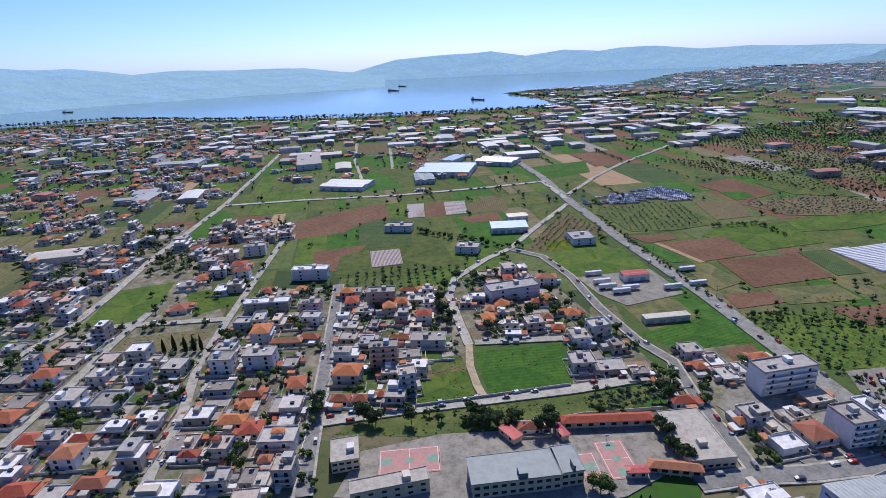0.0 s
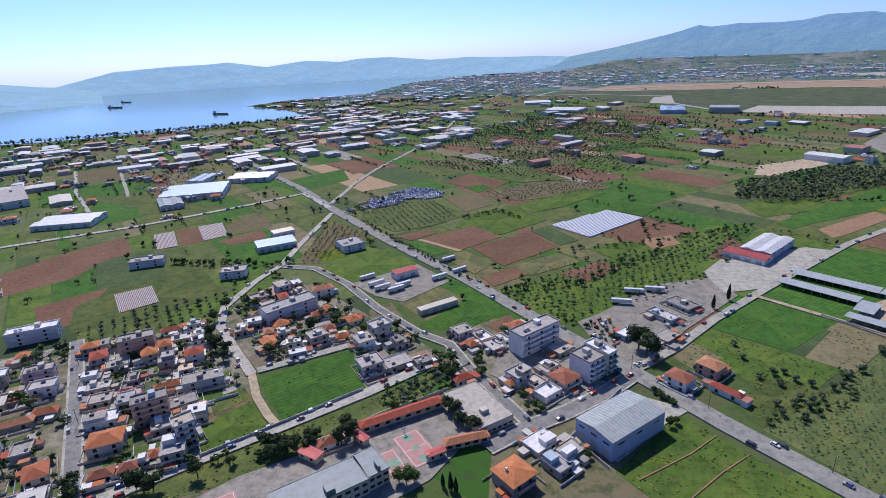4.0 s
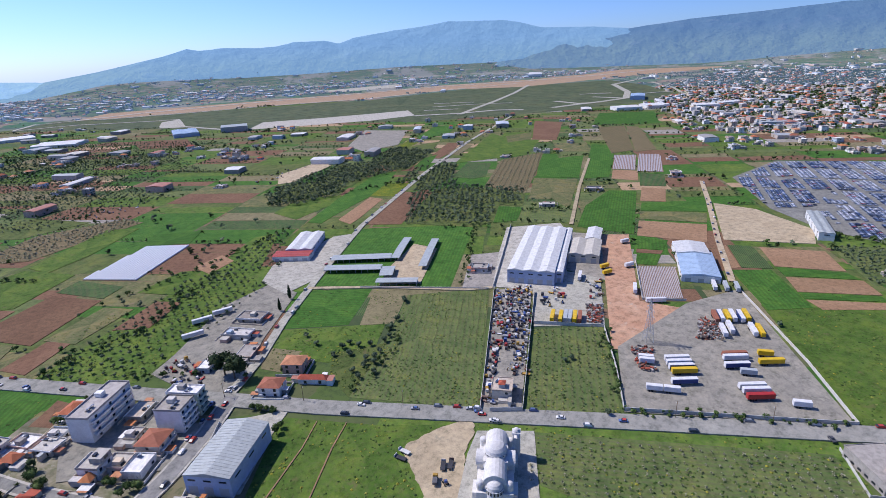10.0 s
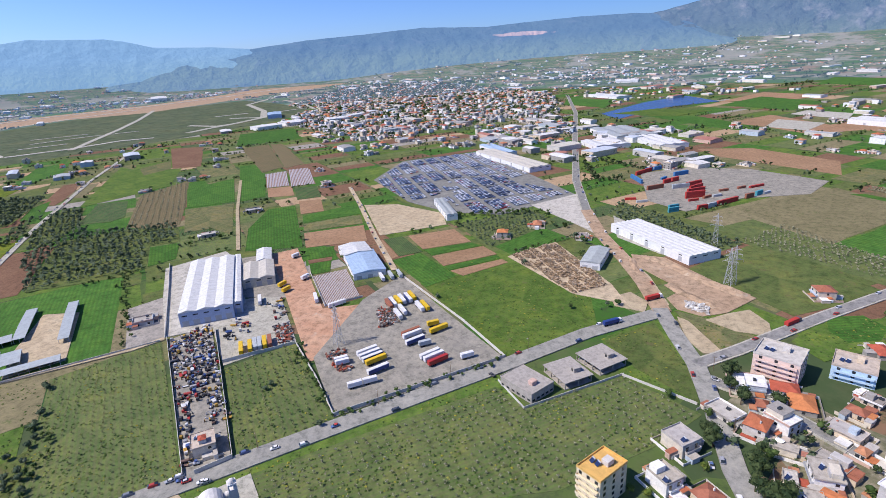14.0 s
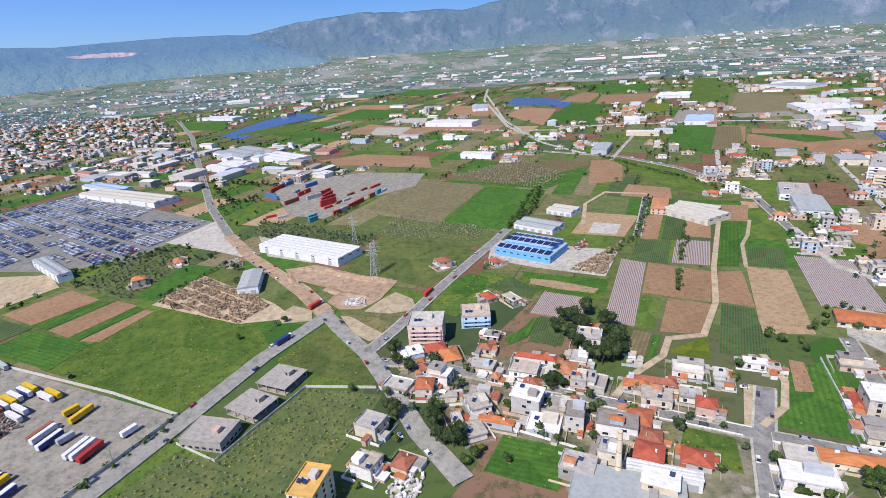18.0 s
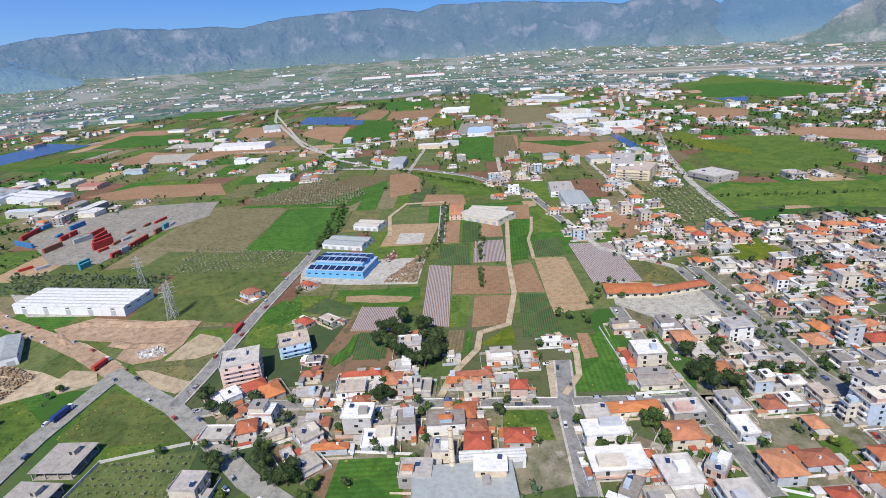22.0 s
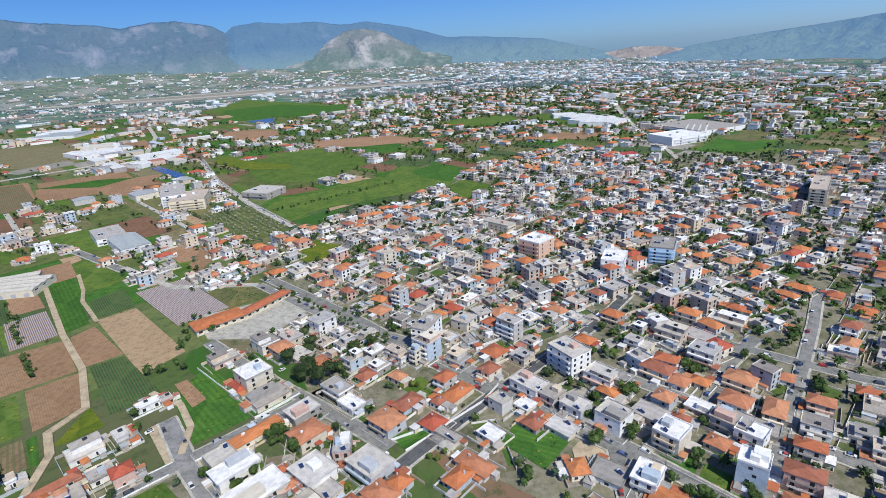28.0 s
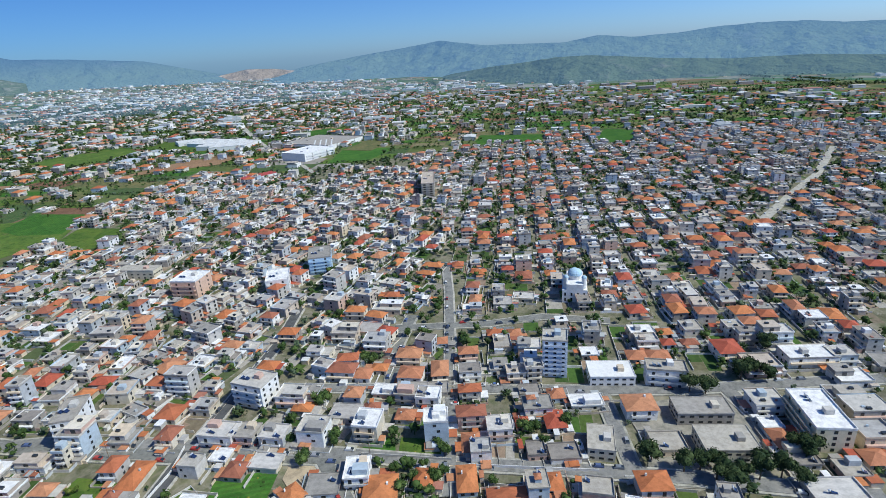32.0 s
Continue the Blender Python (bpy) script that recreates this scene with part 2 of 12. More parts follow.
paint("bluewall", [(0.42, 0.50, 0.66)], spots=0.2)
paint("blue", [(0.16, 0.42, 0.72)], spots=0.15)
for nm, c in (("greysheet", (0.42, 0.45, 0.44)), ("whitesheet", (0.74, 0.74, 0.71)), ("creamsheet", (0.62, 0.58, 0.49)), ("bluesheet", (0.42, 0.55, 0.70)),
              ("redsheet", (0.45, 0.09, 0.08)), ("barnsheet", (0.42, 0.46, 0.46)), ("slatesheet", (0.20, 0.235, 0.25)), ("yellowroof", (0.75, 0.46, 0.14))):
    paint(nm, [c], 0.55, 0.3, 0.1)
paint("tile", TILES, 0.85, 0.45)
paint("vehicle", [(0.75, 0.75, 0.75), (0.08, 0.08, 0.09), (0.35, 0.36, 0.38), (0.5, 0.06, 0.05), (0.72, 0.72, 0.7), (0.10, 0.16, 0.35), (0.6, 0.6, 0.6)], 0.3, 0.1)
paint("far_vehicle", [(0.72, 0.72, 0.72), (0.07, 0.08, 0.1), (0.35, 0.36, 0.4), (0.75, 0.75, 0.75), (0.10, 0.14, 0.28), (0.55, 0.57, 0.6), (0.42, 0.06, 0.05), (0.2, 0.22, 0.25)], 0.3, 0.1, per="island")
paint("pale_vehicle", [(0.62, 0.63, 0.66), (0.70, 0.70, 0.72), (0.45, 0.48, 0.54), (0.66, 0.68, 0.72), (0.2, 0.24, 0.32), (0.72, 0.72, 0.72)], 0.3, 0.1, per="island")
paint("dark_vehicle", [(0.05, 0.07, 0.14), (0.10, 0.14, 0.26), (0.4, 0.44, 0.52), (0.04, 0.05, 0.08), (0.14, 0.2, 0.34), (0.6, 0.62, 0.66)], 0.3, 0.1, per="island")
paint("machine", [(0.40, 0.05, 0.045), (0.45, 0.27, 0.05), (0.07, 0.12, 0.30), (0.66, 0.66, 0.65), (0.36, 0.37, 0.38), (0.07, 0.07, 0.075), (0.13, 0.13, 0.135), (0.62, 0.62, 0.60), (0.05, 0.05, 0.055), (0.20, 0.13, 0.10)], 0.6, 0.5)
paint("scrap", [(0.26, 0.12, 0.08), (0.32, 0.3, 0.27), (0.12, 0.11, 0.11), (0.4, 0.1, 0.06), (0.5, 0.48, 0.45), (0.2, 0.15, 0.12)], 0.8, 0.5, per="island")
paint("crate", [(0.34, 0.23, 0.13), (0.42, 0.30, 0.18), (0.25, 0.19, 0.13), (0.46, 0.36, 0.25)], 0.9, 0.4, per="island")
paint("rubble", [(0.66, 0.64, 0.6), (0.5, 0.47, 0.42), (0.75, 0.74, 0.71)], 0.9, 0.3, per="island")
for nm, c in (("yellow", (0.72, 0.47, 0.02)), ("navy", (0.03, 0.06, 0.22)), ("red", (0.42, 0.04, 0.035)), ("tarp_white", (0.74, 0.74, 0.75)), ("container_red", (0.48, 0.05, 0.04)),
              ("container_blue", (0.06, 0.2, 0.42)), ("container_rust", (0.32, 0.12, 0.07)), ("container_grey", (0.42, 0.46, 0.48)), ("container_teal", (0.06, 0.3, 0.36)),
              ("courtred", (0.50, 0.27, 0.24)), ("courtgreen", (0.24, 0.36, 0.27)), ("courtgrey", (0.46, 0.40, 0.37)), ("line", (0.75, 0.74, 0.7)), ("rubber", (0.02, 0.02, 0.02)),
              ("steel", (0.42, 0.43, 0.44)), ("timber", (0.22, 0.15, 0.09)), ("bark", (0.13, 0.10, 0.07)), ("dome", (0.66, 0.65, 0.63)), ("domeblue", (0.45, 0.62, 0.75)), ("marble", (0.72, 0.70, 0.66)),
              ("brickstack", (0.42, 0.27, 0.18)), ("wallblock", (0.6, 0.58, 0.53)), ("hull", (0.06, 0.07, 0.09)), ("rust", (0.3, 0.13, 0.07))):
    paint(nm, [c], 0.3 if nm in ("yellow", "navy", "red", "tarp_white") else 0.75, 0.25)


def plain(name, c, rough, metal=0.0, spec=0.5):
    k, nt, b = nodes_of(name, rough, metal, spec)
    v = coords(nt)
    n = noise_node(nt, v, 0.8, 3)
    nt.links.new(mix_node(nt, tuple(x * 0.75 for x in c), c, n), b.inputs["Base Color"])
    return k


plain("glass", (0.03, 0.04, 0.05), 0.15)
plain("pane", (0.035, 0.04, 0.045), 0.2)
plain("solar", (0.02, 0.035, 0.09), 0.2)
plain("darkbluesheet", (0.05, 0.10, 0.24), 0.25)
plain("filmplastic", (0.46, 0.42, 0.41), 0.4)
plain("whitefilmplastic", (0.78, 0.78, 0.76), 0.4)
plain("tank", (0.7, 0.72, 0.74), 0.35, 0.4)


def foliage(name, stops):
    k, nt, b = nodes_of(name, 0.8, 0, 0.15)
    isl = nt.nodes.new("ShaderNodeNewGeometry").outputs["Random Per Island"]
    obr = nt.nodes.new("ShaderNodeObjectInfo").outputs["Random"]
    n = len(stops)
    col = ramp_node(nt, isl, [(i / (n - 1), c) for i, c in enumerate(stops)])
    col = mix_node(nt, col, ramp_node(nt, obr, [(0, (0.75, 0.8, 0.7)), (1, (1.15, 1.1, 1.0))]), 1.0, "MULTIPLY")
    nt.links.new(col, b.inputs["Base Color"])


foliage("leaf", [(0.03, 0.06, 0.018), (0.06, 0.098, 0.028), (0.10, 0.145, 0.045)])
foliage("pine", [(0.02, 0.04, 0.017), (0.038, 0.06, 0.024), (0.06, 0.085, 0.034)])
foliage("cypress_leaf", [(0.014, 0.028, 0.012), (0.025, 0.042, 0.018), (0.03, 0.05, 0.02)])
foliage("olive", [(0.048, 0.078, 0.045), (0.078, 0.112, 0.068), (0.125, 0.155, 0.098)])
foliage("sapling", [(0.12, 0.15, 0.055), (0.165, 0.185, 0.08), (0.21, 0.215, 0.12)])
foliage("bare", [(0.15, 0.16, 0.10), (0.22, 0.225, 0.15), (0.31, 0.30, 0.23)])
foliage("weed", [(0.03, 0.06, 0.015), (0.07, 0.12, 0.025), (0.13, 0.17, 0.045)])
foliage("weedflower", [(0.2, 0.2, 0.03), (0.3, 0.28, 0.04), (0.22, 0.24, 0.08)])
foliage("bright", [(0.07, 0.11, 0.02), (0.11, 0.15, 0.03), (0.15, 0.17, 0.04)])


def water(name, c, rough):
    k, nt, b = nodes_of(name, rough, 0, 0.5)
    v = coords(nt)
    b.inputs["IOR"].default_value = 1.33
    n = noise_node(nt, v, 0.004, 4)
    nt.links.new(ramp_node(nt, n, [(0.35, c), (0.7, tuple(x * 1.35 for x in c))]), b.inputs["Base Color"])
    bump_node(nt, b, noise_node(nt, v, 0.06, 6, 0.7), 0.08, 0.5)


water("sea", (0.11, 0.205, 0.265), 0.13)


def hillside(name, low, high, rock, haze_glow, haze_strength, bare=0.5, scars=(), skirt=(0.10, 0.125, 0.06)):
    """Far ranges, a backdrop: scrub below, pale rock on the steep and high parts, quarry scars; distance haze painted
    in as blue emission.
    """
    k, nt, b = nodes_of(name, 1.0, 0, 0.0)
    v = coords(nt)
    n1, n2, n3 = noise_node(nt, v, 0.004, 8, 0.65), noise_node(nt, v, 0.0055, 8, 0.62), noise_node(nt, v, 0.05, 4, 0.7)
    col = ramp_node(nt, n1, [(0.3, low), (0.7, high)])
    z = nt.nodes.new("ShaderNodeSeparateXYZ")
    nt.links.new(v, z.inputs[0])
    mr = nt.nodes.new("ShaderNodeMapRange")
    mr.inputs["From Min"].default_value, mr.inputs["From Max"].default_value = 130.0, 260.0
    nt.links.new(z.outputs["Z"], mr.inputs["Value"])
    col = mix_node(nt, skirt, col, mr.outputs[0])
    col = mix_node(nt, col, rock, ramp_node(nt, n2, [(0.62 - 0.2 * bare, (0, 0, 0)), (0.80 - 0.2 * bare, (0.8, 0.8, 0.8))]))
    n4 = noise_node(nt, v, 0.035, 6, 0.8)
    col = mix_node(nt, col, tuple(min(1, x * 1.25) for x in rock), ramp_node(nt, n4, [(0.58, (0, 0, 0)), (0.68, (0.5 * bare,) * 3)]))
    col = mix_node(nt, col, tuple(x * 0.5 for x in low), ramp_node(nt, n3, [(0.54, (0, 0, 0)), (0.66, (0.35, 0.35, 0.35))]))
    for place_at, size, tone in scars:
        away = nt.nodes.new("ShaderNodeVectorMath")
        away.operation = "SUBTRACT"
        away.inputs[1].default_value = place_at
        nt.links.new(v, away.inputs[0])
        part_of = nt.nodes.new("ShaderNodeVectorMath")
        part_of.operation = "DIVIDE"
        part_of.inputs[1].default_value = size
        nt.links.new(away.outputs[0], part_of.inputs[0])
        dist = nt.nodes.new("ShaderNodeVectorMath")
        dist.operation = "LENGTH"
        nt.links.new(part_of.outputs[0], dist.inputs[0])
        ragged = nt.nodes.new("ShaderNodeMath")
        ragged.operation = "ADD"
        nt.links.new(dist.outputs["Value"], ragged.inputs[0])
        nt.links.new(n2, ragged.inputs[1])
        col = mix_node(nt, col, tone, ramp_node(nt, ragged.outputs[0], [(0.0, (1, 1, 1)), (0.9, (0.9, 0.9, 0.9)), (1.0, (0, 0, 0))]))
    nt.links.new(col, b.inputs["Base Color"])
    b.inputs["Emission Color"].default_value = (*haze_glow, 1)
    b.inputs["Emission Strength"].default_value = haze_strength
    bump_node(nt, b, n2, 1.0, 130.0)


# painted haze: blue emission on all, bluish base colours on the first two
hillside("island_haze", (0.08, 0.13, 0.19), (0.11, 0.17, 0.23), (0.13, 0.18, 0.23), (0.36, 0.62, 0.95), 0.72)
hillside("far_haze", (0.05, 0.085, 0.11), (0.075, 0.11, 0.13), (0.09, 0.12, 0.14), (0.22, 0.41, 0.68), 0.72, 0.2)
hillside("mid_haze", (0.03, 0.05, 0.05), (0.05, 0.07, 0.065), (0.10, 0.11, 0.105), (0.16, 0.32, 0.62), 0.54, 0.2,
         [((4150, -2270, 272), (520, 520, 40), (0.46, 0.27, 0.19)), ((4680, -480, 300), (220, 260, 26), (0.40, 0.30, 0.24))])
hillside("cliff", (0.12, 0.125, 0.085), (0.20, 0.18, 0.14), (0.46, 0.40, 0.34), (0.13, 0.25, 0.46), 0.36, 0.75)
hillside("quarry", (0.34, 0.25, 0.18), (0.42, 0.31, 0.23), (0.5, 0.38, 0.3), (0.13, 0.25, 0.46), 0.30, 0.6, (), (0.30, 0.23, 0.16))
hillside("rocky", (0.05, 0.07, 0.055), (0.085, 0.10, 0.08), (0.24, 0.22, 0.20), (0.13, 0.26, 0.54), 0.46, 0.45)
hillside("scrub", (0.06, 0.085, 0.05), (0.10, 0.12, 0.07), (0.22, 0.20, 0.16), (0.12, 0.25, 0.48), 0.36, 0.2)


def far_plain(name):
    """The plain seen at a flat angle far off: plots, groves, built-up patches and bare earth; haze painted in as blue
    emission.
    """
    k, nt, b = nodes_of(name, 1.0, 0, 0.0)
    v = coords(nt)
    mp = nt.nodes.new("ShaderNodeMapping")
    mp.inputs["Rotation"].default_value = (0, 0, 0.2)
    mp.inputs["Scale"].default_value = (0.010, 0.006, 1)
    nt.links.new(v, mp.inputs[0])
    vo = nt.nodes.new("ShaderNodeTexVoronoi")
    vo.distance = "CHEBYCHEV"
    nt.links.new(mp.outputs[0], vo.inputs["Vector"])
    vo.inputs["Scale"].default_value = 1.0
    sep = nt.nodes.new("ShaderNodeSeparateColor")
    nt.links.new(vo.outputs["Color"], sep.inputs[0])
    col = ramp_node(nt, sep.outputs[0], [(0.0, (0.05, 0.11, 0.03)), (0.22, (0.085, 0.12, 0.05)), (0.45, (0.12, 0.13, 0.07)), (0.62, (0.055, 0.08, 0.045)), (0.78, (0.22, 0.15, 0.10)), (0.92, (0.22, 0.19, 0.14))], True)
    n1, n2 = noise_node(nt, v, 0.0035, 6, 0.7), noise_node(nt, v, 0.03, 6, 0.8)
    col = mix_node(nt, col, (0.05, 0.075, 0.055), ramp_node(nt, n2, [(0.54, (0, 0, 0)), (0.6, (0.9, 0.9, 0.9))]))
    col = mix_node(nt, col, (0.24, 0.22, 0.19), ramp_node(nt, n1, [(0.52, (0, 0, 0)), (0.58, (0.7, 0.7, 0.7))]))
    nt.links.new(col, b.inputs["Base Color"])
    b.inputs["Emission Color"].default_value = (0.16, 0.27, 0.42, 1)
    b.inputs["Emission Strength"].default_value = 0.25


far_plain("haze_plain")


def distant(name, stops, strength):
    """What stands on the far backdrop: the same few tones, with a veil of blue haze painted on as emission."""
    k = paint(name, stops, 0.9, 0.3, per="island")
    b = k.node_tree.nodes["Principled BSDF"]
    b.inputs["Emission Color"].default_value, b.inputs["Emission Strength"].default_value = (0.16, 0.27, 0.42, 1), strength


distant("haze_wall", WALLS, 0.16)
distant("haze_flat", FLATS + [(0.62, 0.64, 0.66)], 0.16)
distant("haze_tile", TILES, 0.16)
distant("haze_sheet", [(0.74, 0.74, 0.71), (0.62, 0.64, 0.66), (0.7, 0.69, 0.66), (0.50, 0.58, 0.68), (0.42, 0.43, 0.42), (0.72, 0.72, 0.70)], 0.12)
distant("haze_leaf", [(0.03, 0.05, 0.02), (0.05, 0.075, 0.03), (0.035, 0.055, 0.022)], 0.30)

# ---- helpers for things ----


def mesh_of(name, bm, *mats):
    me = bpy.data.meshes.new(name)
    bm.to_mesh(me)
    bm.free()
    for k in mats:
        me.materials.append(MATS[k])
    return me


def part(name, data, material, parent, label=""):
    """Link a bmesh, or a mesh that is there already, as one object under a thing or a part."""
    me = data if isinstance(data, bpy.types.Mesh) else mesh_of(name, data, material)
    ob = new(name, me)
    ob.parent = parent
    return tagged(ob, label)


def raw(name, verts, faces, mats, index=None):
    me = bpy.data.meshes.new(name)
    me.from_pydata(verts, [], faces)
    for k in mats:
        me.materials.append(MATS[k])
    if index is not None:
        me.polygons.foreach_set("material_index", np.array(index, dtype=np.int32))
    me.update()
    return me


def thing(name, label, category, group="", kind="", m=None):
    ob = tagged(new(name), label, category, group, kind)
    if m is not None:
        ob.matrix_basis = m
    return ob


def add_box(bm, x0, x1, y0, y1, z0, z1, bevel=0.0):
    r = bmesh.ops.create_cube(bm, size=1.0)
    for v in r["verts"]:
        v.co = Vector(((x0 + x1) / 2 + v.co.x * (x1 - x0), (y0 + y1) / 2 + v.co.y * (y1 - y0), (z0 + z1) / 2 + v.co.z * (z1 - z0)))
    if bevel:
        bmesh.ops.bevel(bm, geom=list({e for v in r["verts"] for e in v.link_edges}), offset=bevel, segments=1, affect="EDGES")
    return r


def box_bm(*a, bevel=0.0):
    bm = bmesh.new()
    add_box(bm, *a, bevel=bevel)
    return bm


def add_cyl(bm, x, y, z0, z1, r0, r1=None, n=8, axis="z"):
    m = Matrix.Translation((x, y, (z0 + z1) / 2))
    return bmesh.ops.create_cone(bm, cap_ends=True, segments=n, radius1=r0, radius2=r0 if r1 is None else r1, depth=z1 - z0, matrix=m)


def add_dome(bm, x, y, z, r, squash=1.0, n=16):
    res = bmesh.ops.create_uvsphere(bm, u_segments=n, v_segments=8, radius=r, matrix=Matrix.Translation((x, y, z)) @ Matrix.Diagonal((1, 1, squash, 1)))
    low = [v for v in res["verts"] if v.co.z < z - 0.01]
    bmesh.ops.delete(bm, geom=low, context="VERTS")


def hip_bm(w, d, z, rise, over=0.5):
    """A hipped roof with eaves, its ridge along the longer side."""
    bm = bmesh.new()
    a, b = w / 2 + over, d / 2 + over
    r = max(0.0, a - b) if a >= b else 0.0
    s = max(0.0, b - a) if b > a else 0.0
    low = [bm.verts.new(p) for p in ((-a, -b, z), (a, -b, z), (a, b, z), (-a, b, z))]
    eav = [bm.verts.new((v.co.x, v.co.y, z - 0.18)) for v in low]
    if r >= s:
        p, q = bm.verts.new((-r - 0.01, 0, z + rise)), bm.verts.new((r + 0.01, 0, z + rise))
        for f in ((low[0], low[1], q, p), (low[1], low[2], q), (low[2], low[3], p, q), (low[3], low[0], p)):
            bm.faces.new(f)
    else:
        p, q = bm.verts.new((0, -s, z + rise)), bm.verts.new((0, s, z + rise))
        for f in ((low[0], low[1], p), (low[1], low[2], q, p), (low[2], low[3], q), (low[3], low[0], p, q)):
            bm.faces.new(f)
    for i in range(4):
        j = (i + 1) % 4
        bm.faces.new((low[j], low[i], eav[i], eav[j]))
    bm.faces.new(eav[::-1])
    return bm


# ---- where things stand ----
PATCHES, STREETS, TAKEN = [], [], []


def inside(pts, x, y):
    x, y = np.asarray(x, float), np.asarray(y, float)
    r = np.zeros(x.shape, bool)
    for (x0, y0), (x1, y1) in zip(pts, pts[1:] + pts[:1]):
        if y0 != y1:
            r ^= ((y0 > y) != (y1 > y)) & (x < (x1 - x0) * (y - y0) / (y1 - y0) + x0)
    return r


def near_street(x, y, gap):
    x, y = np.asarray(x, float), np.asarray(y, float)
    r = np.zeros(x.shape, bool)
    for ax, ay, bx, by, w in STREETS:
        dx, dy = bx - ax, by - ay
        t = np.clip(((x - ax) * dx + (y - ay) * dy) / (dx * dx + dy * dy + 1e-9), 0, 1)
        r |= np.hypot(x - ax - t * dx, y - ay - t * dy) < w / 2 + gap
    return r


def level(x, y):
    """The height of the surface that a thing at x, y stands on."""
    z = rise(math.hypot(x, y), math.degrees(math.atan2(-x, y)))
    for pts, top, box in PATCHES:
        if top > z and box[0] <= x <= box[1] and box[2] <= y <= box[3] and inside(pts, x, y):
            z = top
    if near_street(x, y, 0.0):
        z = max(z, ROAD_Z)
    return z


ROAD_Z = 0.80


def sheet(name, mat, pts, top, label, thick=0.6):
    """A slab of ground with the outline pts, its local x axis along its longest side."""
    pts = [tuple(p) for p in pts]
    n = len(pts)
    area = sum(a[0] * b[1] - b[0] * a[1] for a, b in zip(pts, pts[1:] + pts[:1]))
    if area < 0:
        pts.reverse()
    e = max(zip(pts, pts[1:] + pts[:1]), key=lambda s: math.dist(*s))
    ang = math.atan2(e[1][1] - e[0][1], e[1][0] - e[0][0])
    cx, cy = sum(p[0] for p in pts) / n, sum(p[1] for p in pts) / n
    c, s = math.cos(-ang), math.sin(-ang)
    loc = [((x - cx) * c - (y - cy) * s, (x - cx) * s + (y - cy) * c) for x, y in pts]
    verts = [(x, y, 0) for x, y in loc] + [(x, y, -thick) for x, y in loc]
    faces = [list(range(n))] + [[(i + 1) % n, i, n + i, n + (i + 1) % n] for i in range(n)]
    ob = new(name, raw(name, verts, faces, [mat]))
    ob.matrix_basis = Matrix.Translation((cx, cy, top)) @ Matrix.Rotation(ang, 4, "Z")
    tagged(ob, label, name, "", "structure")
    PATCHES.append((pts, top, (min(p[0] for p in pts), max(p[0] for p in pts), min(p[1] for p in pts), max(p[1] for p in pts))))
    return ob, ang, loc


FIELD_WORDS = {"crop": "bright green field of young wheat", "meadow": "rough green meadow with weeds", "grass": "dull green grassland with dry spots", "soil": "ploughed field of red-brown soil", "lit_tansoil": "tilled field of light brown soil, paler as if sunlit",
               "sand": "tan field of bare dry soil", "flower": "field full of yellow flowers", "stubble": "pale field of dry stubble", "stubblegreen": "patchy field half overgrown with weeds",
               "veg": "dark green rows of vegetables in soil", "orchardgrass": "grassy orchard ground with mown rows", "orchardsoil": "tilled orchard ground between tree rows", "airgrass": "mown grass beside the runway", "film": "brown field under plastic film"}


GRASSY = []


def field(mat, *pts):
    if mat in ("meadow", "grass", "stubblegreen", "orchardgrass", "stubble", "crop"):
        GRASSY.append((list(pts), 0.06 + 0.0016 * len(PATCHES), {"crop": 0.25, "stubble": 0.6}.get(mat, 1.0)))
    sheet("field", "filmsoil" if mat == "film" else mat, pts, 0.06 + 0.0016 * len(PATCHES), FIELD_WORDS[mat])


def yard(mat, *pts):
    sheet("yard", mat, pts, 0.08 + 0.0016 * len(PATCHES), {"gravel": "grey gravel yard with tyre marks", "concrete": "pale concrete yard with stains", "dirt": "bare sandy yard", "redearth": "yard of raw reddish earth", "salmon": "yard of salmon-coloured crushed earth",
          "sand": "levelled sandy building plot", "darkbluesheet": "flat dark blue sheet among the fields", "street": "grey asphalt storage lot"}.get(mat, "open yard"))


def worn_edge(pts, seed):
    """The outline pts rounded into a wandering edge, like ground worn by wheels."""
    r, out, n = random.Random(seed), [], len(pts)
    for i in range(n):
        a, b, c, d = (Vector(pts[(i + k) % n]) for k in (-1, 0, 1, 2))
        for u in (0, 0.2, 0.4, 0.6, 0.8):
            p = b + 0.5 * u * (c - a) + u * u * (a - 2.5 * b + 2 * c - 0.5 * d) + u ** 3 * (1.5 * (b - c) + 0.5 * (d - a))
            out.append((p.x + r.gauss(0, 0.35), p.y + r.gauss(0, 0.35)))
    return out


